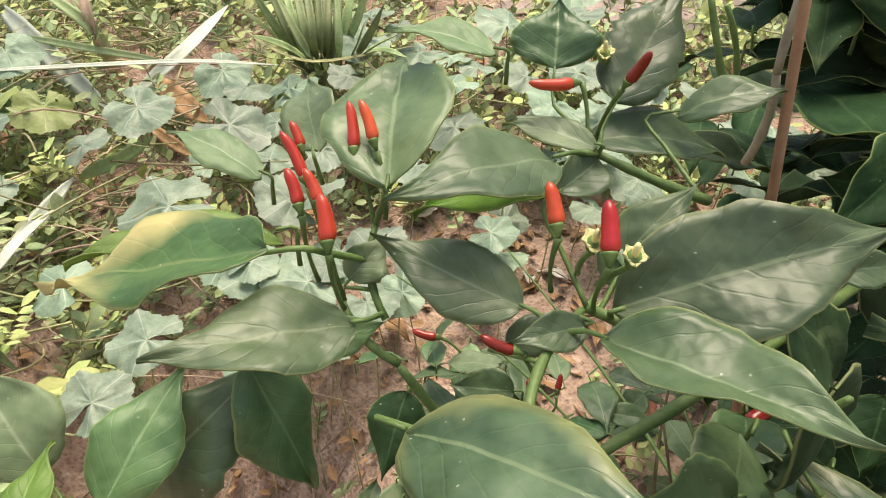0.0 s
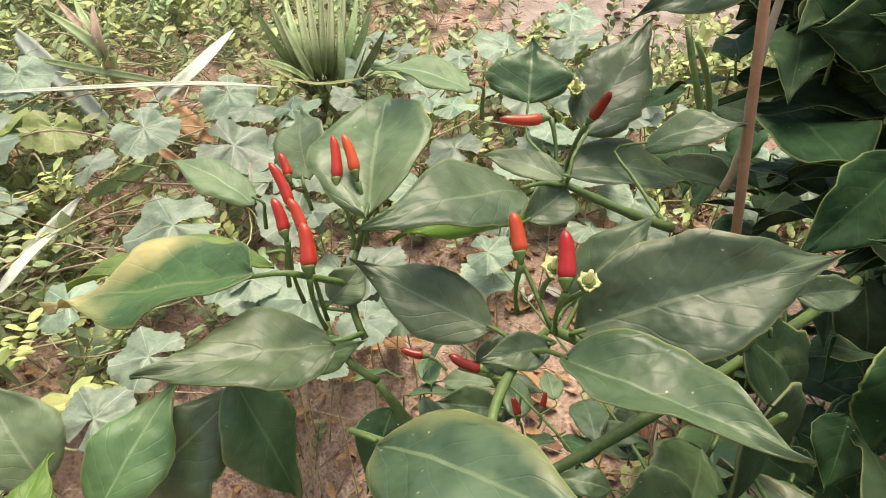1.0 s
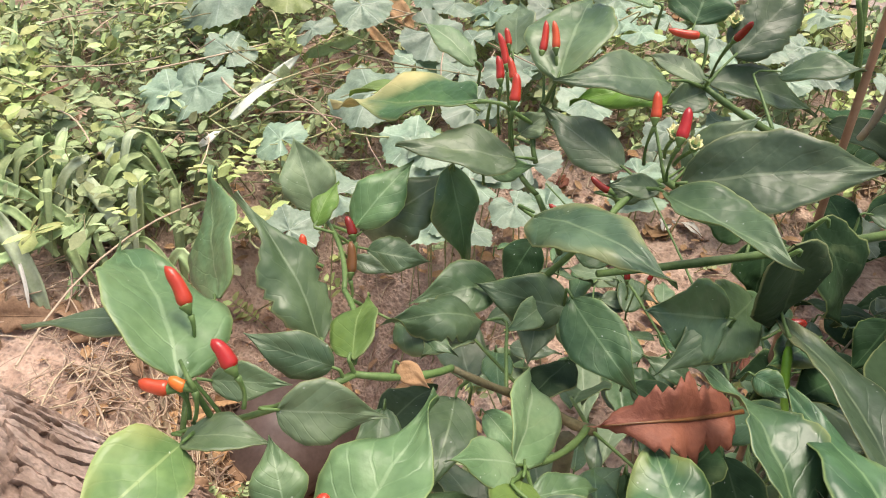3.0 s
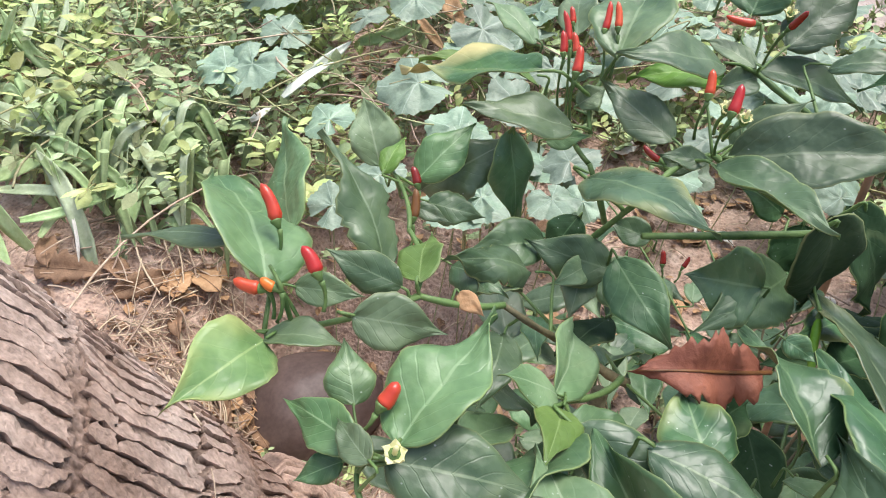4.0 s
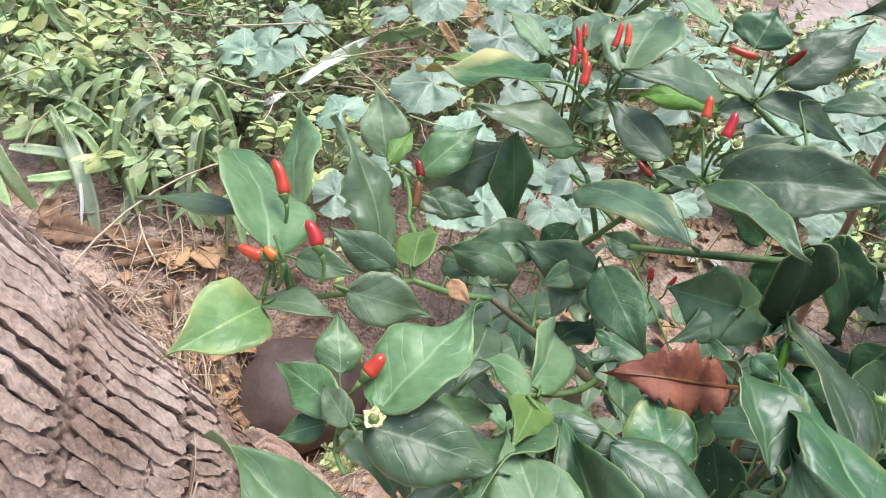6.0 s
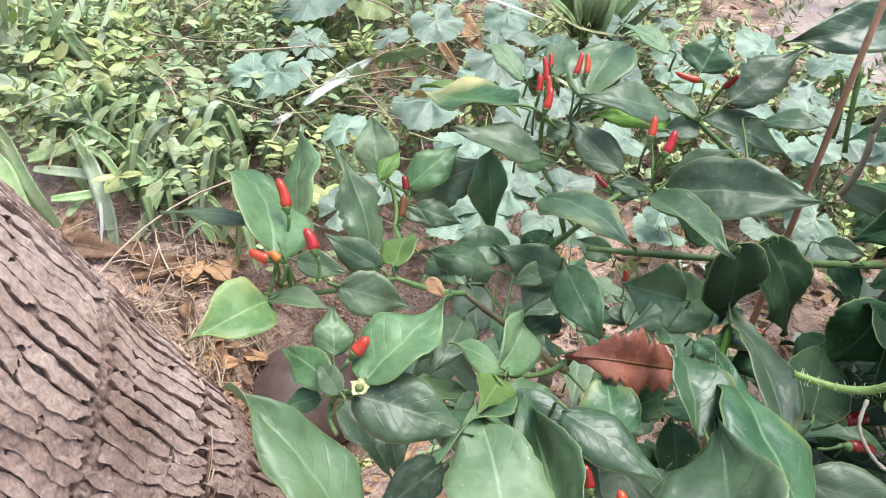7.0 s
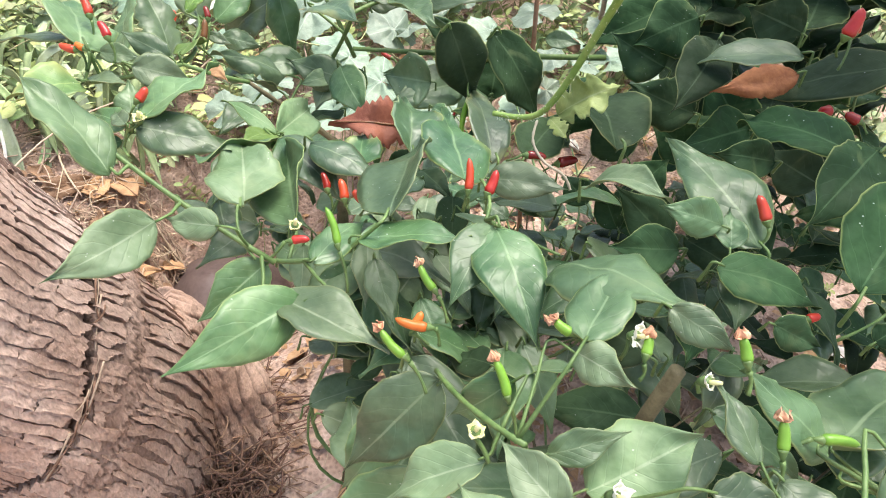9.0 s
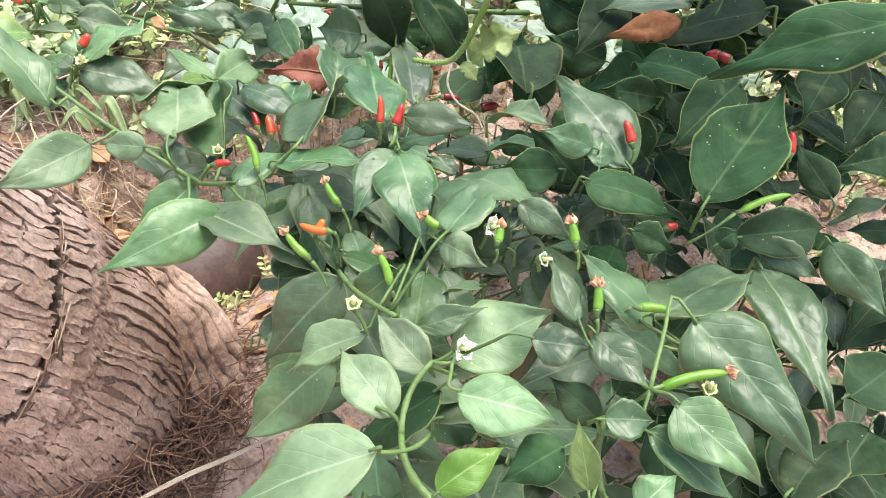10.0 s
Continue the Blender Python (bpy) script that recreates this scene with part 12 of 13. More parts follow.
leaf(tall_plant, (0.1477, 0.5422, 0.2295), (0.0910, 0.5640, 0.2153), 0.0287, (0.02, -0.05, 1.00), LEAF_PALE)
leaf(tall_plant, (0.1227, 0.5916, 0.2173), (0.1104, 0.5352, 0.1807), 0.0332, (-0.48, -0.05, 1.00), LEAF_PALE)
leaf(tall_plant, (0.4219, 0.4223, 0.2333), (0.4770, 0.4518, 0.2150), 0.0347, (-0.31, -0.29, 1.00), LEAF)
leaf(tall_plant, (0.0745, 0.5298, 0.2260), (0.1281, 0.5453, 0.2186), 0.0253, (0.08, 0.36, 1.00), LEAF)
leaf(tall_plant, (0.3876, 0.3902, 0.1298), (0.3324, 0.4181, 0.1274), 0.0271, (-0.33, -0.61, 1.00), LEAF_PALE)
leaf(tall_plant, (0.3263, 0.3398, 0.2435), (0.3708, 0.3733, 0.2373), 0.0295, (-0.17, 0.13, 1.00), LEAF)
leaf(tall_plant, (0.1933, 0.5032, 0.2038), (0.1507, 0.5075, 0.1770), 0.0268, (-0.44, 0.30, 1.00), LEAF)
leaf(tall_plant, (0.1492, 0.3770, 0.1443), (0.1513, 0.4362, 0.1298), 0.0294, (-0.29, -0.18, 1.00), LEAF)
leaf(tall_plant, (0.4217, 0.5292, 0.1956), (0.3945, 0.5596, 0.1901), 0.0192, (-0.62, -0.20, 1.00), LEAF_PALE)
leaf(tall_plant, (0.0623, 0.3999, 0.1519), (0.1125, 0.3738, 0.1357), 0.0287, (0.05, -0.79, 1.00), LEAF_PALE)
leaf(tall_plant, (0.4473, 0.4051, 0.1577), (0.3795, 0.4122, 0.1690), 0.0300, (-0.01, -0.68, 1.00), LEAF)
leaf(tall_plant, (0.4229, 0.4936, 0.1583), (0.4254, 0.4493, 0.1419), 0.0237, (-0.34, 0.10, 1.00), LEAF)
leaf(tall_plant, (0.2527, 0.3820, 0.1859), (0.2887, 0.4077, 0.1850), 0.0190, (0.31, -0.20, 1.00), LEAF_PALE)
leaf(tall_plant, (0.1944, 0.5158, 0.2339), (0.1921, 0.5566, 0.2318), 0.0198, (0.03, -0.09, 1.00), LEAF_PALE)
leaf(tall_plant, (0.1365, 0.5866, 0.2092), (0.2001, 0.5674, 0.1965), 0.0313, (-0.02, 0.07, 1.00), LEAF)
leaf(tall_plant, (0.3962, 0.5235, 0.2225), (0.3444, 0.4993, 0.1826), 0.0353, (-0.28, 0.20, 1.00), LEAF)
leaf(tall_plant, (0.4291, 0.4043, 0.1658), (0.4048, 0.3762, 0.1451), 0.0213, (-0.23, 0.26, 1.00), LEAF)
leaf(tall_plant, (0.3050, 0.3905, 0.1760), (0.3293, 0.4420, 0.1862), 0.0263, (0.00, -0.16, 1.00), LEAF)
leaf(tall_plant, (0.4025, 0.4673, 0.2178), (0.4547, 0.4584, 0.1813), 0.0290, (0.04, -0.08, 1.00), LEAF)
leaf(tall_plant, (0.2002, 0.3563, 0.1710), (0.2442, 0.3767, 0.1468), 0.0247, (-0.11, -0.18, 1.00), LEAF)
leaf(tall_plant, (0.4292, 0.3863, 0.2471), (0.4611, 0.3421, 0.2347), 0.0290, (-0.53, -0.27, 1.00), LEAF_PALE)
leaf(tall_plant, (0.3890, 0.5096, 0.1656), (0.3832, 0.4684, 0.1601), 0.0209, (0.27, -0.30, 1.00), LEAF)
leaf(tall_plant, (0.1561, 0.5279, 0.1511), (0.1467, 0.4793, 0.1304), 0.0288, (-0.03, 0.18, 1.00), LEAF)
leaf(tall_plant, (0.3826, 0.3580, 0.1507), (0.3713, 0.3094, 0.1165), 0.0263, (0.01, -0.34, 1.00), LEAF_PALE)
leaf(tall_plant, (0.2176, 0.5183, 0.2319), (0.2199, 0.4611, 0.2284), 0.0306, (-0.07, 0.14, 1.00), LEAF)
leaf(tall_plant, (0.3734, 0.5538, 0.1753), (0.3540, 0.5003, 0.1736), 0.0290, (-0.10, -0.20, 1.00), LEAF)
leaf(tall_plant, (0.4084, 0.4565, 0.1940), (0.3522, 0.4583, 0.1815), 0.0280, (0.09, -0.10, 1.00), LEAF)
leaf(tall_plant, (0.3511, 0.4478, 0.2137), (0.3251, 0.3956, 0.1905), 0.0299, (0.22, -0.35, 1.00), LEAF)
leaf(tall_plant, (0.2723, 0.5856, 0.1822), (0.3080, 0.5383, 0.1938), 0.0292, (-0.04, -0.46, 1.00), LEAF)
leaf(tall_plant, (0.1670, 0.4478, 0.1807), (0.1577, 0.5094, 0.1525), 0.0369, (0.02, 0.40, 1.00), LEAF)
leaf(tall_plant, (0.1548, 0.3510, 0.2176), (0.1624, 0.3118, 0.2098), 0.0178, (-0.22, -0.51, 1.00), LEAF)
leaf(tall_plant, (0.1894, 0.5269, 0.1484), (0.1571, 0.4945, 0.1358), 0.0210, (0.25, -0.38, 1.00), LEAF_PALE)
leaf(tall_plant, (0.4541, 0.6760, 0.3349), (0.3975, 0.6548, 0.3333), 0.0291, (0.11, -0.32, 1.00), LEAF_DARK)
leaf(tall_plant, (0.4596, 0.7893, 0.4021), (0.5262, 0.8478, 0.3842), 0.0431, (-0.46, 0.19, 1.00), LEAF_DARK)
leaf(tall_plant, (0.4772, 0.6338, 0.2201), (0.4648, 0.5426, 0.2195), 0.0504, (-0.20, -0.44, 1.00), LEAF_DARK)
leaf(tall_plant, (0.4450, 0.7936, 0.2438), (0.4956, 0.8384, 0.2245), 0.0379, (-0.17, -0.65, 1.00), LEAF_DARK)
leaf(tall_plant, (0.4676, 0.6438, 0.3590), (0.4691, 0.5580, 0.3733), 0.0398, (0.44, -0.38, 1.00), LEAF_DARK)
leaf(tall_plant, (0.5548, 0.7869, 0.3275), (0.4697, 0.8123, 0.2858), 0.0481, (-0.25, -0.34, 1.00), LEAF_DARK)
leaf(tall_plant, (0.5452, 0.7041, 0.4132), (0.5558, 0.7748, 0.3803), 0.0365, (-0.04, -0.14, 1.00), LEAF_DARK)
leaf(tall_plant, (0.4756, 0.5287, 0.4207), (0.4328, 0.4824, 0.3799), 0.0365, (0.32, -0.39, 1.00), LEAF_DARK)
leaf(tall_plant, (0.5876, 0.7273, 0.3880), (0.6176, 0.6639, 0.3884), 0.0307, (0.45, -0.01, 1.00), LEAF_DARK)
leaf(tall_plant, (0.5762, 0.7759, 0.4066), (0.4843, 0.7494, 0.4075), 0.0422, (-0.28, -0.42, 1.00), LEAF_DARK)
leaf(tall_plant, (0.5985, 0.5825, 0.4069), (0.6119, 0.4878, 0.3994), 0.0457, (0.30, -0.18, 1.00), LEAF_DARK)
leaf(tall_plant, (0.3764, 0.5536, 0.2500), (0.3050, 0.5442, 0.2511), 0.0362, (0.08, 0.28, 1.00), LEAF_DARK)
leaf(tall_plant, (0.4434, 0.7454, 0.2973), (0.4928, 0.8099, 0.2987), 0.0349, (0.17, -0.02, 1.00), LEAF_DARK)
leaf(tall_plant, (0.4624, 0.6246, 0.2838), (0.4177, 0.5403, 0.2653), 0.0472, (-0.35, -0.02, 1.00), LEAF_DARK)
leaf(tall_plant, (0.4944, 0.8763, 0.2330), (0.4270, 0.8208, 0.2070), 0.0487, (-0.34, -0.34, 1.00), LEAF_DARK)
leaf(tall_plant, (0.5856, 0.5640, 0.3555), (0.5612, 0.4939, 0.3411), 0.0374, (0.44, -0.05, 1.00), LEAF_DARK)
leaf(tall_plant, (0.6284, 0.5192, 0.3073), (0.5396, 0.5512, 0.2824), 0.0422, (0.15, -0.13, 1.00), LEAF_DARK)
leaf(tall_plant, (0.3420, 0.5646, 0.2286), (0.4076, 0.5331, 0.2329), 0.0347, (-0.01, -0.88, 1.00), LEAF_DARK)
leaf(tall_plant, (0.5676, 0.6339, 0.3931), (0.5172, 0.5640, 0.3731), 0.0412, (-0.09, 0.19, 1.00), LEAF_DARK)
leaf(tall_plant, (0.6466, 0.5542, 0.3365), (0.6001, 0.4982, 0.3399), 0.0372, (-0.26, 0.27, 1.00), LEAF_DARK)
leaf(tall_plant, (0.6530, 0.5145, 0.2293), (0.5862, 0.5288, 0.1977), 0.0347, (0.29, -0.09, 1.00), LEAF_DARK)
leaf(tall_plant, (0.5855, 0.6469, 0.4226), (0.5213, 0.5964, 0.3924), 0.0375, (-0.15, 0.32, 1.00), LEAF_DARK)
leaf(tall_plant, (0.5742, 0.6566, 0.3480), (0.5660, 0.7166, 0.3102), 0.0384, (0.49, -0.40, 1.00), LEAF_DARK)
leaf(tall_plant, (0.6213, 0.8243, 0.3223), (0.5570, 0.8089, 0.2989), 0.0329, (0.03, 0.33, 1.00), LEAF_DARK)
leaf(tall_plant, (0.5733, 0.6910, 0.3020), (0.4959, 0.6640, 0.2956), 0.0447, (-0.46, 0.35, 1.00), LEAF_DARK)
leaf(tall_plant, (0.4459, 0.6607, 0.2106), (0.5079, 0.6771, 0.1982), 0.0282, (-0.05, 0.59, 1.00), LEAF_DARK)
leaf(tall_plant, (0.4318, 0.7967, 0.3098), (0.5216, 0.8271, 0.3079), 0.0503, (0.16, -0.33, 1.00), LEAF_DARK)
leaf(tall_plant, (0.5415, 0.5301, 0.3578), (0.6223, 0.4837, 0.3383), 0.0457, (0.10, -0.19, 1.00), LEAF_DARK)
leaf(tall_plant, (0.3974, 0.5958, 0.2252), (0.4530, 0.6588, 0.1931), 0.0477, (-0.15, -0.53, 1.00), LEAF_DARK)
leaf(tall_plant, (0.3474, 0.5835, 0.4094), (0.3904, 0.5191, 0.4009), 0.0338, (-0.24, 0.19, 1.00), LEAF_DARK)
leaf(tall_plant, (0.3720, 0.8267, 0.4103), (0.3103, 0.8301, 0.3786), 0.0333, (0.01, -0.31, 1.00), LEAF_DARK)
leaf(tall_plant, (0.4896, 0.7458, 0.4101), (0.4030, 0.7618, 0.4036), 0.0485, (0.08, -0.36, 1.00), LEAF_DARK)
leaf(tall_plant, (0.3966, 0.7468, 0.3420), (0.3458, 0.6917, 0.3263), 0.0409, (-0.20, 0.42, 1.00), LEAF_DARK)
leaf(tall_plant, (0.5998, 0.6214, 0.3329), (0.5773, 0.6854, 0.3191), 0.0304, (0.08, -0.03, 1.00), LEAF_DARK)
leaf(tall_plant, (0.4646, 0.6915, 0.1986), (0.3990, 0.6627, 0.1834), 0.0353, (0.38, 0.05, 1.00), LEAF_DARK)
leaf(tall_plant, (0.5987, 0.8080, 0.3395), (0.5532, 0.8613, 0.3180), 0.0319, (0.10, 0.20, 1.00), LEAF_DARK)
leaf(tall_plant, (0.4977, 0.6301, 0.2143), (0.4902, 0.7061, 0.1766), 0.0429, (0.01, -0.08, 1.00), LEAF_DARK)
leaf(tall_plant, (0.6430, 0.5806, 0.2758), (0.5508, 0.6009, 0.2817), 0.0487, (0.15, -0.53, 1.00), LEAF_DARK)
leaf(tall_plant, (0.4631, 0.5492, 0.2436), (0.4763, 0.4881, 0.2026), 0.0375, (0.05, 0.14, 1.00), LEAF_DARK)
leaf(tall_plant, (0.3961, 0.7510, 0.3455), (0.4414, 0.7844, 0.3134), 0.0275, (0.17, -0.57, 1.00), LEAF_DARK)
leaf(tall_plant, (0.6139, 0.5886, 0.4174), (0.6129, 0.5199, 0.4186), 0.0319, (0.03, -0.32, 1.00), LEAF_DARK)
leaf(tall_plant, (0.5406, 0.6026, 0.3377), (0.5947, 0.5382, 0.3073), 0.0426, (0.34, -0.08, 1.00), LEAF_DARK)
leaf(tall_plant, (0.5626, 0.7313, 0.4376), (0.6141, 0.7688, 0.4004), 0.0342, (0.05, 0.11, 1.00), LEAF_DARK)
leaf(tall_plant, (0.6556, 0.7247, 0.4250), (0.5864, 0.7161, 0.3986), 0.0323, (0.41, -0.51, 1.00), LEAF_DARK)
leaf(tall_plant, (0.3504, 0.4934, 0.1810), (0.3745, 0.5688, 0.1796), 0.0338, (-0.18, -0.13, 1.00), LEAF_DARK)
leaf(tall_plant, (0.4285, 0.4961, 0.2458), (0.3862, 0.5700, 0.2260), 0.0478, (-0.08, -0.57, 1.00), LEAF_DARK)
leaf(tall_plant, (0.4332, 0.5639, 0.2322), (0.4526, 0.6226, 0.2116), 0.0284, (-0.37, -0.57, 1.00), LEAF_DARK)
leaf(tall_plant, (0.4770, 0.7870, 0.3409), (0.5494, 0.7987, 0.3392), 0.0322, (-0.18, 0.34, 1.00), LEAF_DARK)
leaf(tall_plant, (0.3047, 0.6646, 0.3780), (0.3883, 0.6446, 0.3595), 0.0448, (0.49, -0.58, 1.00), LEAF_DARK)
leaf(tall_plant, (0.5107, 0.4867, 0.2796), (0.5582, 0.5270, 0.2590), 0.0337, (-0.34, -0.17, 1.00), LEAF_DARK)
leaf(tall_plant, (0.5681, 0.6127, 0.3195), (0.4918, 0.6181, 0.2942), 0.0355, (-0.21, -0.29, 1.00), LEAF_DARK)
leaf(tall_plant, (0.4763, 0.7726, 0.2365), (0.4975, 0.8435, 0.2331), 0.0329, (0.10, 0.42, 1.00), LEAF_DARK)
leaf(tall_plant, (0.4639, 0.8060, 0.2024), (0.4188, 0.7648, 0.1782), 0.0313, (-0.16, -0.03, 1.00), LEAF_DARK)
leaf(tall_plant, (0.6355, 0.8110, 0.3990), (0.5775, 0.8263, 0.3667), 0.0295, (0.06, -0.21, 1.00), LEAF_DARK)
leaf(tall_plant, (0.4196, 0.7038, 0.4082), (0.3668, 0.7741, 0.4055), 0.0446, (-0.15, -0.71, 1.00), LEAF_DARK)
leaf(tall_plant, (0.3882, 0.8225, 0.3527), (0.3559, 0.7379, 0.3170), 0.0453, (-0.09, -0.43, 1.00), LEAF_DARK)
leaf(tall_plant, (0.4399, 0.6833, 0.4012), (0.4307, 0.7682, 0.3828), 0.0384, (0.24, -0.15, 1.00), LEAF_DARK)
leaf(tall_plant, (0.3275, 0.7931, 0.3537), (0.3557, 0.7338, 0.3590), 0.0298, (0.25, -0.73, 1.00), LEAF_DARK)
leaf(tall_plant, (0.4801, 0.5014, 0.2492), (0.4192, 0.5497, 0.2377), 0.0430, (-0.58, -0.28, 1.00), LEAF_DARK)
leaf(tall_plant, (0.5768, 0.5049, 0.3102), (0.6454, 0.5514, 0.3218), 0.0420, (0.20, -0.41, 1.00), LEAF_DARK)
leaf(tall_plant, (0.3740, 0.7149, 0.2431), (0.4044, 0.7851, 0.1968), 0.0427, (0.11, -0.24, 1.00), LEAF_DARK)
leaf(tall_plant, (0.4511, 0.5552, 0.3505), (0.5041, 0.5836, 0.3461), 0.0258, (-0.36, -0.47, 1.00), LEAF_DARK)
leaf(tall_plant, (0.3897, 0.7643, 0.3604), (0.4327, 0.7186, 0.3283), 0.0379, (-0.17, 0.17, 1.00), LEAF_DARK)
leaf(tall_plant, (0.6438, 0.6358, 0.1696), (0.5729, 0.6135, 0.1754), 0.0387, (-0.29, -0.37, 1.00), LEAF_DARK)
leaf(tall_plant, (0.5349, 0.6791, 0.3833), (0.4502, 0.6496, 0.3712), 0.0482, (0.09, -0.53, 1.00), LEAF_DARK)
leaf(tall_plant, (0.5239, 0.6137, 0.3685), (0.5888, 0.5576, 0.3172), 0.0481, (0.53, -0.09, 1.00), LEAF_DARK)
leaf(tall_plant, (0.5770, 0.4963, 0.3081), (0.5491, 0.5685, 0.2592), 0.0496, (-0.15, -0.18, 1.00), LEAF_DARK)
leaf(tall_plant, (0.4767, 0.8780, 0.3570), (0.4411, 0.8130, 0.3132), 0.0468, (-0.08, 0.08, 1.00), LEAF_DARK)
leaf(tall_plant, (0.4976, 0.5339, 0.3500), (0.5082, 0.5970, 0.3392), 0.0310, (0.22, 0.07, 1.00), LEAF_DARK)
leaf(tall_plant, (0.5539, 0.5507, 0.3569), (0.5672, 0.6116, 0.3407), 0.0309, (-0.02, -0.34, 1.00), LEAF_DARK)
leaf(tall_plant, (0.6170, 0.6138, 0.2957), (0.6177, 0.5410, 0.2569), 0.0415, (0.21, -0.20, 1.00), LEAF_DARK)
leaf(tall_plant, (0.4044, 0.8578, 0.4031), (0.4088, 0.8013, 0.3758), 0.0302, (0.33, -0.13, 1.00), LEAF_DARK)
leaf(tall_plant, (0.6292, 0.6484, 0.3040), (0.5624, 0.7016, 0.2546), 0.0538, (0.02, 0.21, 1.00), LEAF_DARK)
leaf(tall_plant, (0.5857, 0.6275, 0.4002), (0.5929, 0.7252, 0.4163), 0.0505, (0.48, -0.10, 1.00), LEAF_DARK)
leaf(tall_plant, (0.5570, 0.7522, 0.3251), (0.5078, 0.7936, 0.3062), 0.0297, (0.07, 0.32, 1.00), LEAF_DARK)
leaf(tall_plant, (0.5945, 0.7481, 0.2357), (0.6685, 0.7387, 0.2197), 0.0346, (-0.28, -0.15, 1.00), LEAF_DARK)
leaf(tall_plant, (0.5695, 0.7242, 0.3197), (0.6173, 0.7765, 0.3104), 0.0313, (-0.36, -0.59, 1.00), LEAF_DARK)
leaf(tall_plant, (0.5601, 0.6446, 0.3813), (0.6202, 0.6050, 0.3655), 0.0389, (0.29, 0.02, 1.00), LEAF_DARK)
leaf(tall_plant, (0.6138, 0.7542, 0.2779), (0.6164, 0.8345, 0.2285), 0.0419, (0.44, -0.03, 1.00), LEAF_DARK)
leaf(tall_plant, (0.3560, 0.7514, 0.2690), (0.3904, 0.6760, 0.2455), 0.0386, (-0.03, -0.49, 1.00), LEAF_DARK)
leaf(tall_plant, (0.4689, 0.6994, 0.3541), (0.5087, 0.7475, 0.3469), 0.0308, (-0.36, -0.15, 1.00), LEAF_DARK)
leaf(tall_plant, (0.4532, 0.5747, 0.2970), (0.4232, 0.6286, 0.2711), 0.0308, (-0.15, -0.54, 1.00), LEAF_DARK)
leaf(tall_plant, (0.3829, 0.7510, 0.3066), (0.4568, 0.7144, 0.3013), 0.0354, (0.02, 0.37, 1.00), LEAF_DARK)
leaf(tall_plant, (0.5399, 0.7745, 0.3125), (0.4803, 0.8257, 0.3228), 0.0363, (-0.03, 0.18, 1.00), LEAF_DARK)
leaf(tall_plant, (0.4721, 0.6053, 0.3838), (0.4191, 0.5725, 0.3777), 0.0338, (0.48, -0.11, 1.00), LEAF_DARK)
leaf(tall_plant, (0.4823, 0.5008, 0.2201), (0.5611, 0.5427, 0.2114), 0.0490, (-0.57, 0.14, 1.00), LEAF_DARK)
leaf(tall_plant, (0.5400, 0.8509, 0.2876), (0.4656, 0.8216, 0.2960), 0.0416, (-0.16, -0.23, 1.00), LEAF_DARK)
leaf(tall_plant, (0.5564, 0.6486, 0.1763), (0.5994, 0.6992, 0.1642), 0.0358, (-0.61, -0.23, 1.00), LEAF_DARK)
leaf(tall_plant, (0.6207, 0.7504, 0.2011), (0.5550, 0.8082, 0.2129), 0.0442, (-0.21, -0.23, 1.00), LEAF_DARK)
leaf(tall_plant, (0.5179, 0.6752, 0.2267), (0.4459, 0.6626, 0.2089), 0.0381, (0.30, 0.25, 1.00), LEAF_DARK)
leaf(tall_plant, (0.3825, 0.2132, 0.5028), (0.3424, 0.2035, 0.4835), 0.0197, (-0.06, -0.84, 0.55), ROTTED, ragged=0.35, curl=0.5, label="rotted orange-brown leaf")
leaf(front_plant, (0.0712, 0.1352, 0.4508), (0.0825, 0.1346, 0.4442), 0.0075, (0.29, -0.77, 0.57), DEAD_TAN, label="dry tan leaf")
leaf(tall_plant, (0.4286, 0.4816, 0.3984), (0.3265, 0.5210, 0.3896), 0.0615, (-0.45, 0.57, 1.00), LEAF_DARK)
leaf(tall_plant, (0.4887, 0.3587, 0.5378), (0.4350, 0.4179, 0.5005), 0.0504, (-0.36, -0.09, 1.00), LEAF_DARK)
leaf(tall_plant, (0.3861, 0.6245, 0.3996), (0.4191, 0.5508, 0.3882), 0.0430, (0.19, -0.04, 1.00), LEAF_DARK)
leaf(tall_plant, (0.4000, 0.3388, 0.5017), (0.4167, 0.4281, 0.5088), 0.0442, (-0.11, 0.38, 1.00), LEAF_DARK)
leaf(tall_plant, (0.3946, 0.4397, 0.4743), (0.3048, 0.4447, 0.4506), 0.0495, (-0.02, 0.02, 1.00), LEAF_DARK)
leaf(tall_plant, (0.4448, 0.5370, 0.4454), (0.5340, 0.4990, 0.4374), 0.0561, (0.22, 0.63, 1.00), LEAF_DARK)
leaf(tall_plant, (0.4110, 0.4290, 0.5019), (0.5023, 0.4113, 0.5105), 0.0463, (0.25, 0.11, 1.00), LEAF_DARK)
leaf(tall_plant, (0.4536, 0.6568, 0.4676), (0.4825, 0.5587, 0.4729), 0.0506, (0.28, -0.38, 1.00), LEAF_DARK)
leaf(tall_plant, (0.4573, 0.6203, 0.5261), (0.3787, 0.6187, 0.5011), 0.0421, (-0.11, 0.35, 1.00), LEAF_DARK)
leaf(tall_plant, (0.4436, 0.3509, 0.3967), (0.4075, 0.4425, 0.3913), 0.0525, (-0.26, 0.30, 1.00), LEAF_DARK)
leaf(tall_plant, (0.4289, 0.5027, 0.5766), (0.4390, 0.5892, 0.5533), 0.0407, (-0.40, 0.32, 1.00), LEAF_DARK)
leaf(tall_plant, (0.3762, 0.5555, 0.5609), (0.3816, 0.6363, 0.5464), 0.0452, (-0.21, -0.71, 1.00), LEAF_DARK)
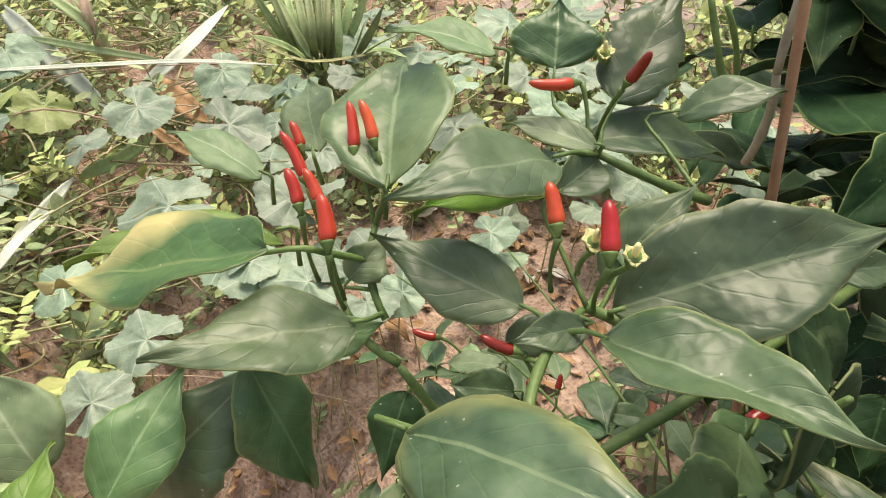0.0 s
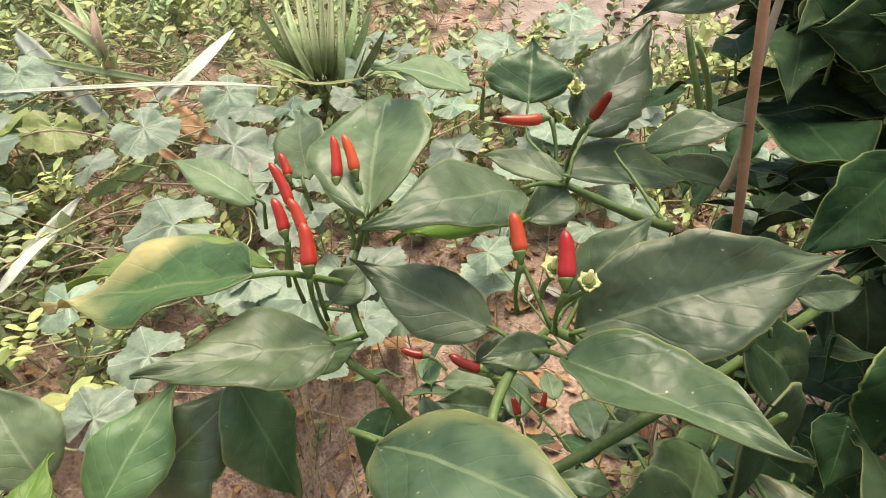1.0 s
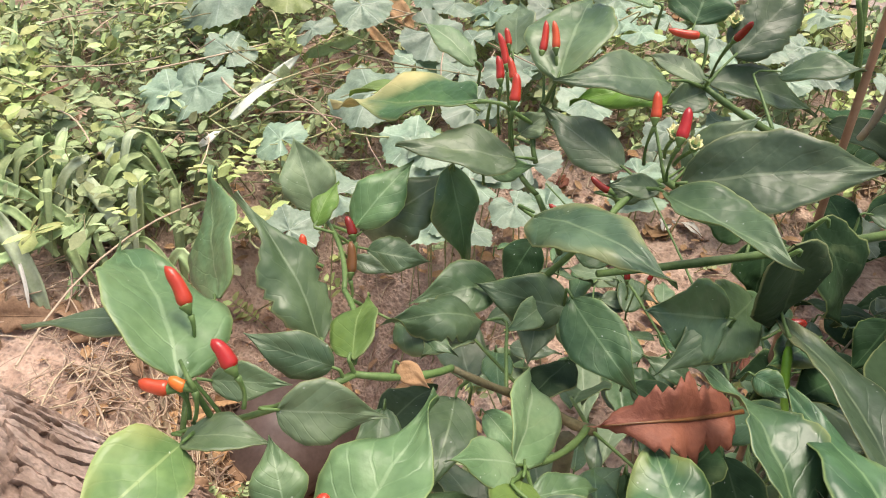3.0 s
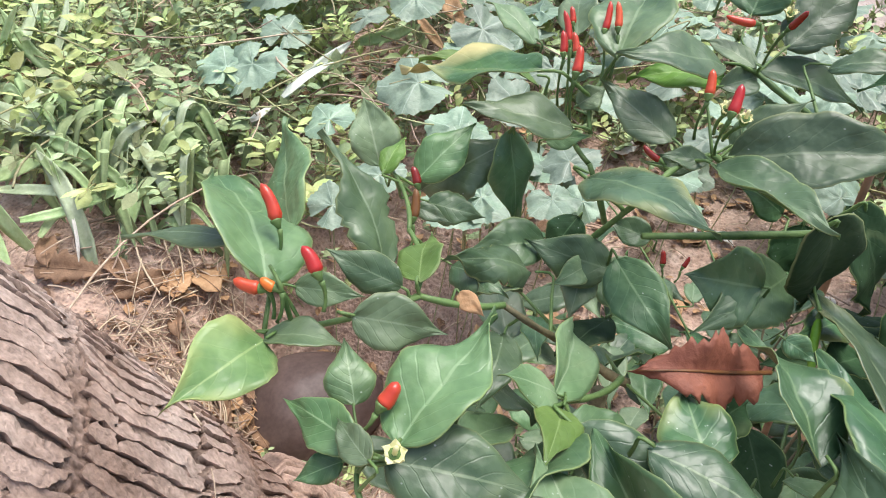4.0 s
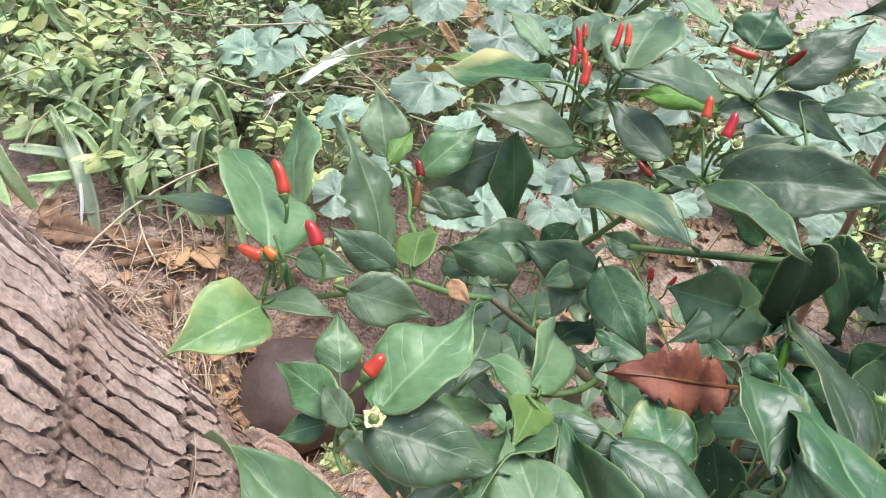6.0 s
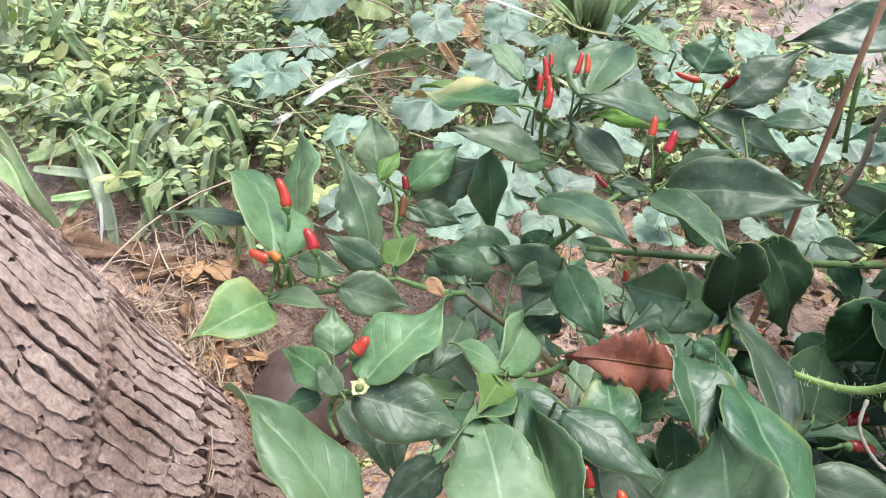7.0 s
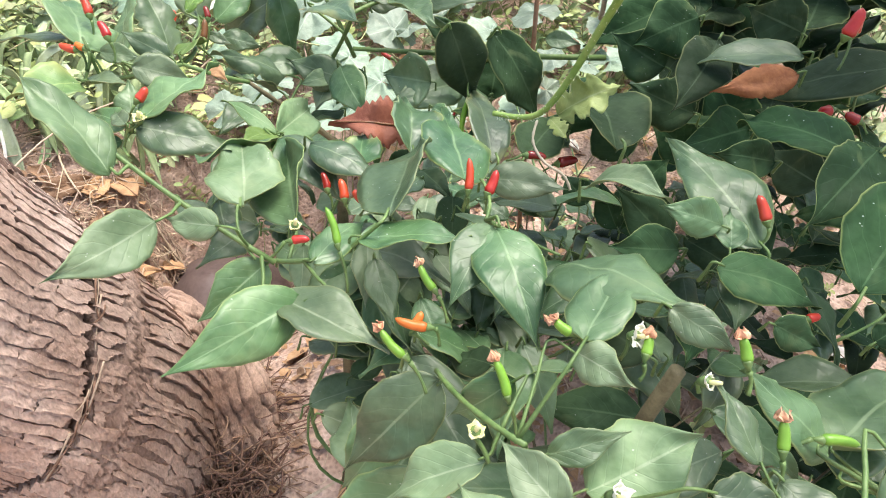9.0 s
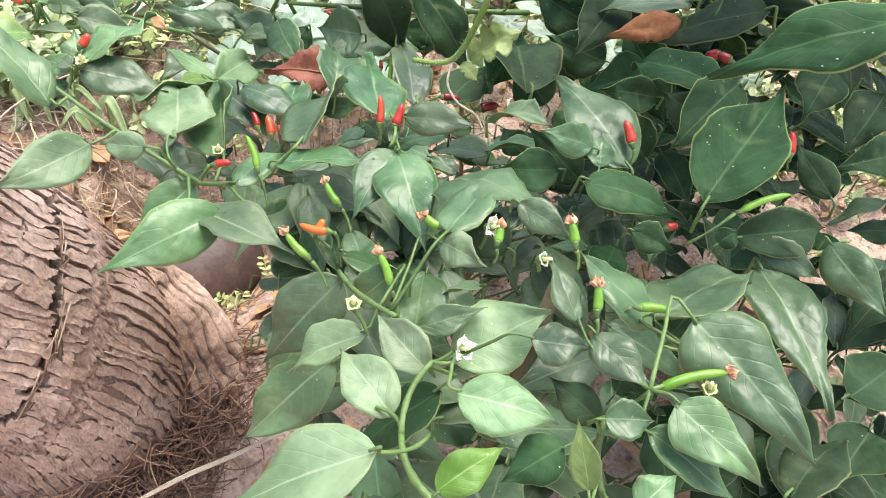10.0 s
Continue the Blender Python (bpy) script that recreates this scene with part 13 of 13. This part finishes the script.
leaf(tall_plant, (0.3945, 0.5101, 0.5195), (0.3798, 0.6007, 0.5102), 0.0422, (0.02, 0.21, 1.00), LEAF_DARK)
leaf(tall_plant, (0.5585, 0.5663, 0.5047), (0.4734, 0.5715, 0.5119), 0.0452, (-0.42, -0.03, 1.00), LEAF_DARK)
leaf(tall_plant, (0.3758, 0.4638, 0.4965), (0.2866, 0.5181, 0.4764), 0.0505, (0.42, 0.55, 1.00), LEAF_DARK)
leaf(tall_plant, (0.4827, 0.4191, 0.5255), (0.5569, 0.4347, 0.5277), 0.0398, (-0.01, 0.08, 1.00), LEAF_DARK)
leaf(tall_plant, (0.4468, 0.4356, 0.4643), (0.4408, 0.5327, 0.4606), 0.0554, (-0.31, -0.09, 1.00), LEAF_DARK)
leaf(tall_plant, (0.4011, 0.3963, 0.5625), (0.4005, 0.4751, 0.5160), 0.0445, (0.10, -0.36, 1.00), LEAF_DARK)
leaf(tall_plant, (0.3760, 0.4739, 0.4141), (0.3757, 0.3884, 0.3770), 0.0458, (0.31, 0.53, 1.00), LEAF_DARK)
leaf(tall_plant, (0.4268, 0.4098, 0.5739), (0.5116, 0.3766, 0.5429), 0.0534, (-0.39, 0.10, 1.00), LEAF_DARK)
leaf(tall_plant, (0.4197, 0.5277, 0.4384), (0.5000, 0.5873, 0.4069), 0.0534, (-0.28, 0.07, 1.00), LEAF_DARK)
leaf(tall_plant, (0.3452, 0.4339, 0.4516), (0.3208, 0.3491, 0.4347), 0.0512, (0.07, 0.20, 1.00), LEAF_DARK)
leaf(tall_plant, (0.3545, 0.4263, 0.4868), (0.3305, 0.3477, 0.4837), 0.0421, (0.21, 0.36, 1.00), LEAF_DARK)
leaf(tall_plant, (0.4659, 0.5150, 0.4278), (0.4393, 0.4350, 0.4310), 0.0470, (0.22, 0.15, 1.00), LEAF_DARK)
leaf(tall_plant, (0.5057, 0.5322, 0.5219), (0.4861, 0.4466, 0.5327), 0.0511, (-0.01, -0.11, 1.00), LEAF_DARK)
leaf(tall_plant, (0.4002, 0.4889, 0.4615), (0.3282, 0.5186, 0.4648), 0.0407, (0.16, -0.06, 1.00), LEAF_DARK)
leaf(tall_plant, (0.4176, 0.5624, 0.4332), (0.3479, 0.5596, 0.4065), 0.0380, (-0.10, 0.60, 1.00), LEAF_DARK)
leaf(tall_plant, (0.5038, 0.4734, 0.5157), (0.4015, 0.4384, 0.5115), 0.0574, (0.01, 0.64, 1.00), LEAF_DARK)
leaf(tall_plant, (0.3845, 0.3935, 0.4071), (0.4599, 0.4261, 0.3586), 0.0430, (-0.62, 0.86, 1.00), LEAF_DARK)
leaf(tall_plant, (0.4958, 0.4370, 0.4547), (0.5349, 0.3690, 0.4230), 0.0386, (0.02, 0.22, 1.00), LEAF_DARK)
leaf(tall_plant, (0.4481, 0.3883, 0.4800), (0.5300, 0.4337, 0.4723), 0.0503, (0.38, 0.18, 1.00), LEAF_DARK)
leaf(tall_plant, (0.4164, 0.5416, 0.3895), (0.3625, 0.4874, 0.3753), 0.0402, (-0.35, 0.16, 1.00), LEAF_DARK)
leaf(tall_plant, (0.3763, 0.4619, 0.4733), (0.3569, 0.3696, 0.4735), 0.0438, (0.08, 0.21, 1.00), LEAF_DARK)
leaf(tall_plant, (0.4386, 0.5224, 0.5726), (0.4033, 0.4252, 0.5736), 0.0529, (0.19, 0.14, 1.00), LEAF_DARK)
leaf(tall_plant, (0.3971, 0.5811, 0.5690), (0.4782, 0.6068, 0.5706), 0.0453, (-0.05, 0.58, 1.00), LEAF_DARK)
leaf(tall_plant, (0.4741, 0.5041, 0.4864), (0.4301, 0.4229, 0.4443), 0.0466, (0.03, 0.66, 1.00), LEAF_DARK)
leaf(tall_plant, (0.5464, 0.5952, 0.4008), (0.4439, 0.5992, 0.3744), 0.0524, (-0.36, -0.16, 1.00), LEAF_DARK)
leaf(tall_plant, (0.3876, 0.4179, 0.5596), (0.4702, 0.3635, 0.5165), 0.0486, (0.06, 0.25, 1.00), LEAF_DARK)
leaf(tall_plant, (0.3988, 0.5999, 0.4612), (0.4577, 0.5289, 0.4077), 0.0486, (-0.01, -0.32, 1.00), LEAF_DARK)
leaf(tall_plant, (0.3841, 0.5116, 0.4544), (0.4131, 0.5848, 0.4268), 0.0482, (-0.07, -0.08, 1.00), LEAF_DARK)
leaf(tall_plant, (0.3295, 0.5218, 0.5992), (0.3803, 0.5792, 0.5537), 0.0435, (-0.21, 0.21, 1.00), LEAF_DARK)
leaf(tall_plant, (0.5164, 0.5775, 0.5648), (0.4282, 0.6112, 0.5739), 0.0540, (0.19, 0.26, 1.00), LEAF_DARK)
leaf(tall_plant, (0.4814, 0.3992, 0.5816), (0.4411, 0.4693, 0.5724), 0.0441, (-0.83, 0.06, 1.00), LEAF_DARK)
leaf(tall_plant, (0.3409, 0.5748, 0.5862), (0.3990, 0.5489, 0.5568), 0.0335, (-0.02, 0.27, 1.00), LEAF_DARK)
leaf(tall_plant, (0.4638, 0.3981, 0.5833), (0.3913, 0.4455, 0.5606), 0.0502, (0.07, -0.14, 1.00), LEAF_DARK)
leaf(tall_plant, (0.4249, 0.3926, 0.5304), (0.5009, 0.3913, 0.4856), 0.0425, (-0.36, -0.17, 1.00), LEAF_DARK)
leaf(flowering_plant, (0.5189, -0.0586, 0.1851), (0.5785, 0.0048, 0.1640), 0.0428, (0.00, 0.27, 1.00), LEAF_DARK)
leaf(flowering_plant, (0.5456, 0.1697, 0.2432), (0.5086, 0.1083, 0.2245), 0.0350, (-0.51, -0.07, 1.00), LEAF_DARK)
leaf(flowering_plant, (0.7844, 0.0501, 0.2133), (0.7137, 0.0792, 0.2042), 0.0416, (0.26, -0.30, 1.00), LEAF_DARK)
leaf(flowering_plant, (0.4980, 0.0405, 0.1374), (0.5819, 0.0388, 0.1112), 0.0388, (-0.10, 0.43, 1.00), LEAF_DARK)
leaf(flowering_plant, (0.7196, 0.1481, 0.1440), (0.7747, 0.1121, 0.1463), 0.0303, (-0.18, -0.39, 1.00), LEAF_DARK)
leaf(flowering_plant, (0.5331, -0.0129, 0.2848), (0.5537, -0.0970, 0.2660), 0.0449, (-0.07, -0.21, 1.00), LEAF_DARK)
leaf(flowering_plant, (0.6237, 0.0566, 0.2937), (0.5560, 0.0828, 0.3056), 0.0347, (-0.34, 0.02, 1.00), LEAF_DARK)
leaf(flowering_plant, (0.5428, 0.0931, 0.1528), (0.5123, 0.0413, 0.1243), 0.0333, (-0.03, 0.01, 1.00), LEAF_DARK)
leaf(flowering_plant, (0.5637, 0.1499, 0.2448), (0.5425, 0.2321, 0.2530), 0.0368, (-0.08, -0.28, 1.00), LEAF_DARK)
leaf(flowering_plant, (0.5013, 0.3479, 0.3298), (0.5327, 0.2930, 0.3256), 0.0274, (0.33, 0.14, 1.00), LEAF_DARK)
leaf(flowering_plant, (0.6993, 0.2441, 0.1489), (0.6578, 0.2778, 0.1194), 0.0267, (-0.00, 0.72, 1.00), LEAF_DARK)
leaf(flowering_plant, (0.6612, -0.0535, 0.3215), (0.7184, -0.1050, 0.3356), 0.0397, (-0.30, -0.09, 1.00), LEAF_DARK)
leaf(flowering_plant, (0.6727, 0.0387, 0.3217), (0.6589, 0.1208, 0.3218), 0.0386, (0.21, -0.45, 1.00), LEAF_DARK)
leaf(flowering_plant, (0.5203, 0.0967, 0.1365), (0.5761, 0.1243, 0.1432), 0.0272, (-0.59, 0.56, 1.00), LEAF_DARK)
leaf(flowering_plant, (0.7251, 0.0352, 0.1481), (0.7581, -0.0165, 0.1472), 0.0332, (0.32, -0.44, 1.00), LEAF_DARK)
leaf(flowering_plant, (0.5293, 0.0824, 0.2867), (0.5434, 0.1644, 0.2687), 0.0366, (0.02, -0.15, 1.00), LEAF_DARK)
leaf(flowering_plant, (0.6142, -0.0459, 0.1602), (0.6848, -0.1005, 0.1622), 0.0470, (0.01, -0.39, 1.00), LEAF_DARK)
leaf(flowering_plant, (0.6282, 0.2793, 0.2684), (0.6494, 0.2084, 0.2412), 0.0406, (-0.27, -0.20, 1.00), LEAF_DARK)
leaf(flowering_plant, (0.6077, 0.1293, 0.3018), (0.6723, 0.1386, 0.2992), 0.0349, (0.07, -0.21, 1.00), LEAF_DARK)
leaf(flowering_plant, (0.6405, -0.0817, 0.2416), (0.5603, -0.0803, 0.2503), 0.0422, (0.08, -0.20, 1.00), LEAF_DARK)
leaf(flowering_plant, (0.5366, -0.0080, 0.2341), (0.5739, -0.0540, 0.2050), 0.0363, (-0.04, -0.26, 1.00), LEAF_DARK)
leaf(flowering_plant, (0.7698, 0.0996, 0.2523), (0.6922, 0.0659, 0.2685), 0.0384, (-0.38, -0.29, 1.00), LEAF_DARK)
leaf(flowering_plant, (0.5819, 0.0845, 0.2169), (0.6349, 0.1290, 0.1906), 0.0393, (-0.04, -0.29, 1.00), LEAF_DARK)
leaf(flowering_plant, (0.5184, 0.1771, 0.1815), (0.4926, 0.2359, 0.1550), 0.0295, (0.21, -0.06, 1.00), LEAF_DARK)
leaf(flowering_plant, (0.5411, 0.2357, 0.2297), (0.5225, 0.3061, 0.1873), 0.0365, (-0.24, -0.43, 1.00), LEAF_DARK)
leaf(flowering_plant, (0.6603, 0.2133, 0.2333), (0.6765, 0.2816, 0.2150), 0.0370, (-0.11, 0.11, 1.00), LEAF_DARK)
leaf(flowering_plant, (0.5735, 0.3426, 0.2686), (0.4973, 0.3538, 0.2734), 0.0330, (0.89, -0.31, 1.00), LEAF_DARK)
leaf(flowering_plant, (0.6226, 0.2902, 0.3197), (0.5767, 0.2326, 0.2852), 0.0374, (0.09, -0.12, 1.00), LEAF_DARK)
leaf(flowering_plant, (0.6092, 0.3235, 0.2743), (0.6713, 0.2608, 0.2705), 0.0415, (0.33, -0.66, 1.00), LEAF_DARK)
leaf(flowering_plant, (0.5979, 0.3090, 0.1396), (0.6255, 0.2350, 0.1353), 0.0409, (0.08, -0.16, 1.00), LEAF_DARK)
leaf(flowering_plant, (0.6556, 0.0488, 0.1990), (0.6189, 0.1124, 0.1613), 0.0451, (-0.13, -0.15, 1.00), LEAF_DARK)
leaf(flowering_plant, (0.5801, -0.0033, 0.3216), (0.5196, 0.0518, 0.3364), 0.0431, (0.20, -0.20, 1.00), LEAF_DARK)
leaf(flowering_plant, (0.6905, 0.1886, 0.1186), (0.7735, 0.2127, 0.1131), 0.0467, (-0.17, -0.06, 1.00), LEAF_DARK)
leaf(flowering_plant, (0.6903, 0.1258, 0.2758), (0.7554, 0.0930, 0.2681), 0.0343, (-0.19, -0.33, 1.00), LEAF_DARK)
leaf(flowering_plant, (0.6655, 0.1847, 0.1264), (0.7311, 0.2108, 0.0967), 0.0389, (-0.27, 0.03, 1.00), LEAF_DARK)
leaf(flowering_plant, (0.7081, 0.1542, 0.1985), (0.7739, 0.0952, 0.2028), 0.0415, (0.29, 0.00, 1.00), LEAF_DARK)
leaf(flowering_plant, (0.5297, 0.1112, 0.2856), (0.6022, 0.0873, 0.2997), 0.0415, (0.11, 0.05, 1.00), LEAF_DARK)
leaf(flowering_plant, (0.6156, 0.1581, 0.1334), (0.6676, 0.1825, 0.1116), 0.0293, (-0.26, -0.08, 1.00), LEAF_DARK)
leaf(flowering_plant, (0.5854, -0.0440, 0.2268), (0.5227, -0.0612, 0.2129), 0.0301, (-0.28, -0.33, 1.00), LEAF_DARK)
leaf(flowering_plant, (0.6403, 0.0219, 0.2852), (0.7106, 0.0409, 0.2517), 0.0353, (0.01, 0.31, 1.00), LEAF_DARK)
leaf(flowering_plant, (0.6302, 0.1516, 0.3146), (0.5730, 0.1185, 0.3054), 0.0301, (-0.02, -0.25, 1.00), LEAF_DARK)
leaf(flowering_plant, (0.4751, 0.0172, 0.2295), (0.5432, 0.0260, 0.2413), 0.0316, (0.23, -0.60, 1.00), LEAF_DARK)
leaf(flowering_plant, (0.7038, 0.1880, 0.1632), (0.6975, 0.2652, 0.1638), 0.0404, (0.10, -0.13, 1.00), LEAF_DARK)
leaf(flowering_plant, (0.6828, -0.0529, 0.2232), (0.6630, -0.1258, 0.2181), 0.0344, (-0.35, -0.43, 1.00), LEAF_DARK)
leaf(flowering_plant, (0.5991, 0.0071, 0.1729), (0.6435, -0.0490, 0.1759), 0.0323, (-0.11, 0.44, 1.00), LEAF_DARK)
leaf(flowering_plant, (0.6310, 0.2064, 0.2387), (0.6685, 0.2570, 0.2141), 0.0325, (0.13, -0.15, 1.00), LEAF_DARK)
leaf(flowering_plant, (0.7206, 0.2093, 0.2688), (0.6611, 0.2633, 0.2338), 0.0421, (-0.16, -0.53, 1.00), LEAF_DARK)
leaf(flowering_plant, (0.4590, 0.1037, 0.1811), (0.5267, 0.0950, 0.1458), 0.0327, (-0.09, -0.01, 1.00), LEAF_DARK)
leaf(flowering_plant, (0.5247, 0.0058, 0.1988), (0.5963, -0.0187, 0.1930), 0.0337, (0.19, -0.20, 1.00), LEAF_DARK)
leaf(flowering_plant, (0.5256, 0.0161, 0.1227), (0.4761, -0.0282, 0.0843), 0.0390, (0.24, -0.07, 1.00), LEAF_DARK)
leaf(flowering_plant, (0.6693, 0.2315, 0.2470), (0.6952, 0.1685, 0.2591), 0.0300, (-0.11, -0.25, 1.00), LEAF_DARK)
leaf(flowering_plant, (0.5635, 0.2636, 0.1932), (0.5433, 0.1872, 0.1694), 0.0433, (-0.21, -0.30, 1.00), LEAF_DARK)
leaf(flowering_plant, (0.7198, 0.3121, 0.1630), (0.7385, 0.2390, 0.1444), 0.0371, (0.34, -0.59, 1.00), LEAF_DARK)
leaf(flowering_plant, (0.5203, -0.0196, 0.2261), (0.5488, -0.0710, 0.1971), 0.0315, (-0.18, -0.15, 1.00), LEAF_DARK)
leaf(flowering_plant, (0.7031, -0.0094, 0.2813), (0.6156, 0.0043, 0.2902), 0.0382, (0.20, -0.29, 1.00), LEAF_DARK)
leaf(flowering_plant, (0.6640, 0.0758, 0.2870), (0.5946, 0.0774, 0.2849), 0.0381, (-0.03, -0.06, 1.00), LEAF_DARK)
leaf(flowering_plant, (0.6323, 0.1064, 0.2361), (0.6660, 0.0574, 0.2158), 0.0330, (-0.14, -0.40, 1.00), LEAF_DARK)
leaf(flowering_plant, (0.6828, 0.1112, 0.3036), (0.6115, 0.1371, 0.2939), 0.0388, (-0.41, -0.07, 1.00), LEAF_DARK)
leaf(flowering_plant, (0.6466, 0.2024, 0.2146), (0.7033, 0.2301, 0.2045), 0.0289, (-0.20, -1.02, 1.00), LEAF_DARK)
leaf(flowering_plant, (0.5464, -0.0479, 0.1219), (0.4689, -0.0260, 0.1300), 0.0353, (-0.14, -0.10, 1.00), LEAF_DARK)
leaf(tall_plant, (0.2598, 0.2984, 0.4588), (0.2435, 0.2891, 0.4690), 0.0089, (0.52, -0.85, 0.05), DEAD_BROWN, label="withered brown leaf")
bristly_vine((0.3013, 0.1019, 0.5894), (0.2908, 0.1328, 0.5583), (0.2798, 0.1648, 0.5188), (0.2585, 0.1807, 0.4578), (0.2297, 0.1835, 0.4470))
leaf(tall_plant, (0.3363, 0.4002, 0.5349), (0.2948, 0.3835, 0.5441), 0.0261, (0.38, -0.92, 0.05), LEAF_DARK)
leaf(tall_plant, (0.3500, 0.4028, 0.5520), (0.3057, 0.3848, 0.5602), 0.0255, (0.38, -0.92, 0.03), LEAF_DARK)
leaf(tall_plant, (0.3609, 0.3809, 0.5338), (0.3227, 0.3673, 0.5461), 0.0270, (0.33, -0.94, -0.01), LEAF_DARK)
leaf(tall_plant, (0.3338, 0.3988, 0.5155), (0.2926, 0.3805, 0.5220), 0.0244, (0.42, -0.90, 0.13), LEAF_DARK)
leaf(tall_plant, (0.3639, 0.4252, 0.5619), (0.3301, 0.4152, 0.5780), 0.0261, (0.22, -0.97, -0.13), LEAF_DARK)
leaf(tall_plant, (0.3066, 0.4228, 0.5431), (0.2713, 0.4084, 0.5533), 0.0234, (0.38, -0.93, -0.00), LEAF_DARK)
leaf(tall_plant, (0.3634, 0.4173, 0.5136), (0.3252, 0.3912, 0.5075), 0.0250, (0.47, -0.78, 0.41), LEAF_DARK)
leaf(tall_plant, (0.3779, 0.3932, 0.5456), (0.3427, 0.3804, 0.5581), 0.0249, (0.32, -0.95, -0.07), LEAF_DARK)
leaf(tall_plant, (0.3246, 0.5194, 0.5569), (0.2892, 0.4872, 0.5409), 0.0238, (0.44, -0.74, 0.52), LEAF_DARK)
leaf(tall_plant, (0.3384, 0.5078, 0.5325), (0.3052, 0.4757, 0.5156), 0.0255, (0.37, -0.70, 0.61), LEAF_DARK)
leaf(tall_plant, (0.3193, 0.5520, 0.5722), (0.2779, 0.5219, 0.5621), 0.0238, (0.51, -0.80, 0.31), LEAF_DARK)
leaf(tall_plant, (0.3471, 0.4893, 0.4995), (0.3117, 0.4603, 0.4886), 0.0255, (0.42, -0.72, 0.56), LEAF_DARK)
leaf(tall_plant, (0.3083, 0.5527, 0.5781), (0.2733, 0.5350, 0.5848), 0.0221, (0.44, -0.89, -0.05), LEAF_DARK)


def dark_leaf_fill(plant, count, low, high, size, seed):
    """Shade-coloured leaves within a box: deep in a plant, or added unseen above it."""
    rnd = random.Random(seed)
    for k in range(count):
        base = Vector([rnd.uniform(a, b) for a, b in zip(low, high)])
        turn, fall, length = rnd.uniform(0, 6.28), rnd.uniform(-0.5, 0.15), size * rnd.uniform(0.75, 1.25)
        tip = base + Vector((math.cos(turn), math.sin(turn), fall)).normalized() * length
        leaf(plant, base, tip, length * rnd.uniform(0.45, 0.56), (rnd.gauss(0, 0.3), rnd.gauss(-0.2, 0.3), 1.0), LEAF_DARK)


dark_leaf_fill(tall_plant, 46, (0.30, 0.44, 0.46), (0.44, 0.62, 0.64), 0.085, 31)
dark_leaf_fill(flowering_plant, 60, (0.46, -0.05, 0.06), (0.80, 0.45, 0.20), 0.070, 32)
# added crown above the view, unseen, to take light off the right side
dark_leaf_fill(tall_plant, 104, (0.39, 0.16, 0.61), (0.86, 0.74, 0.86), 0.10, 33)
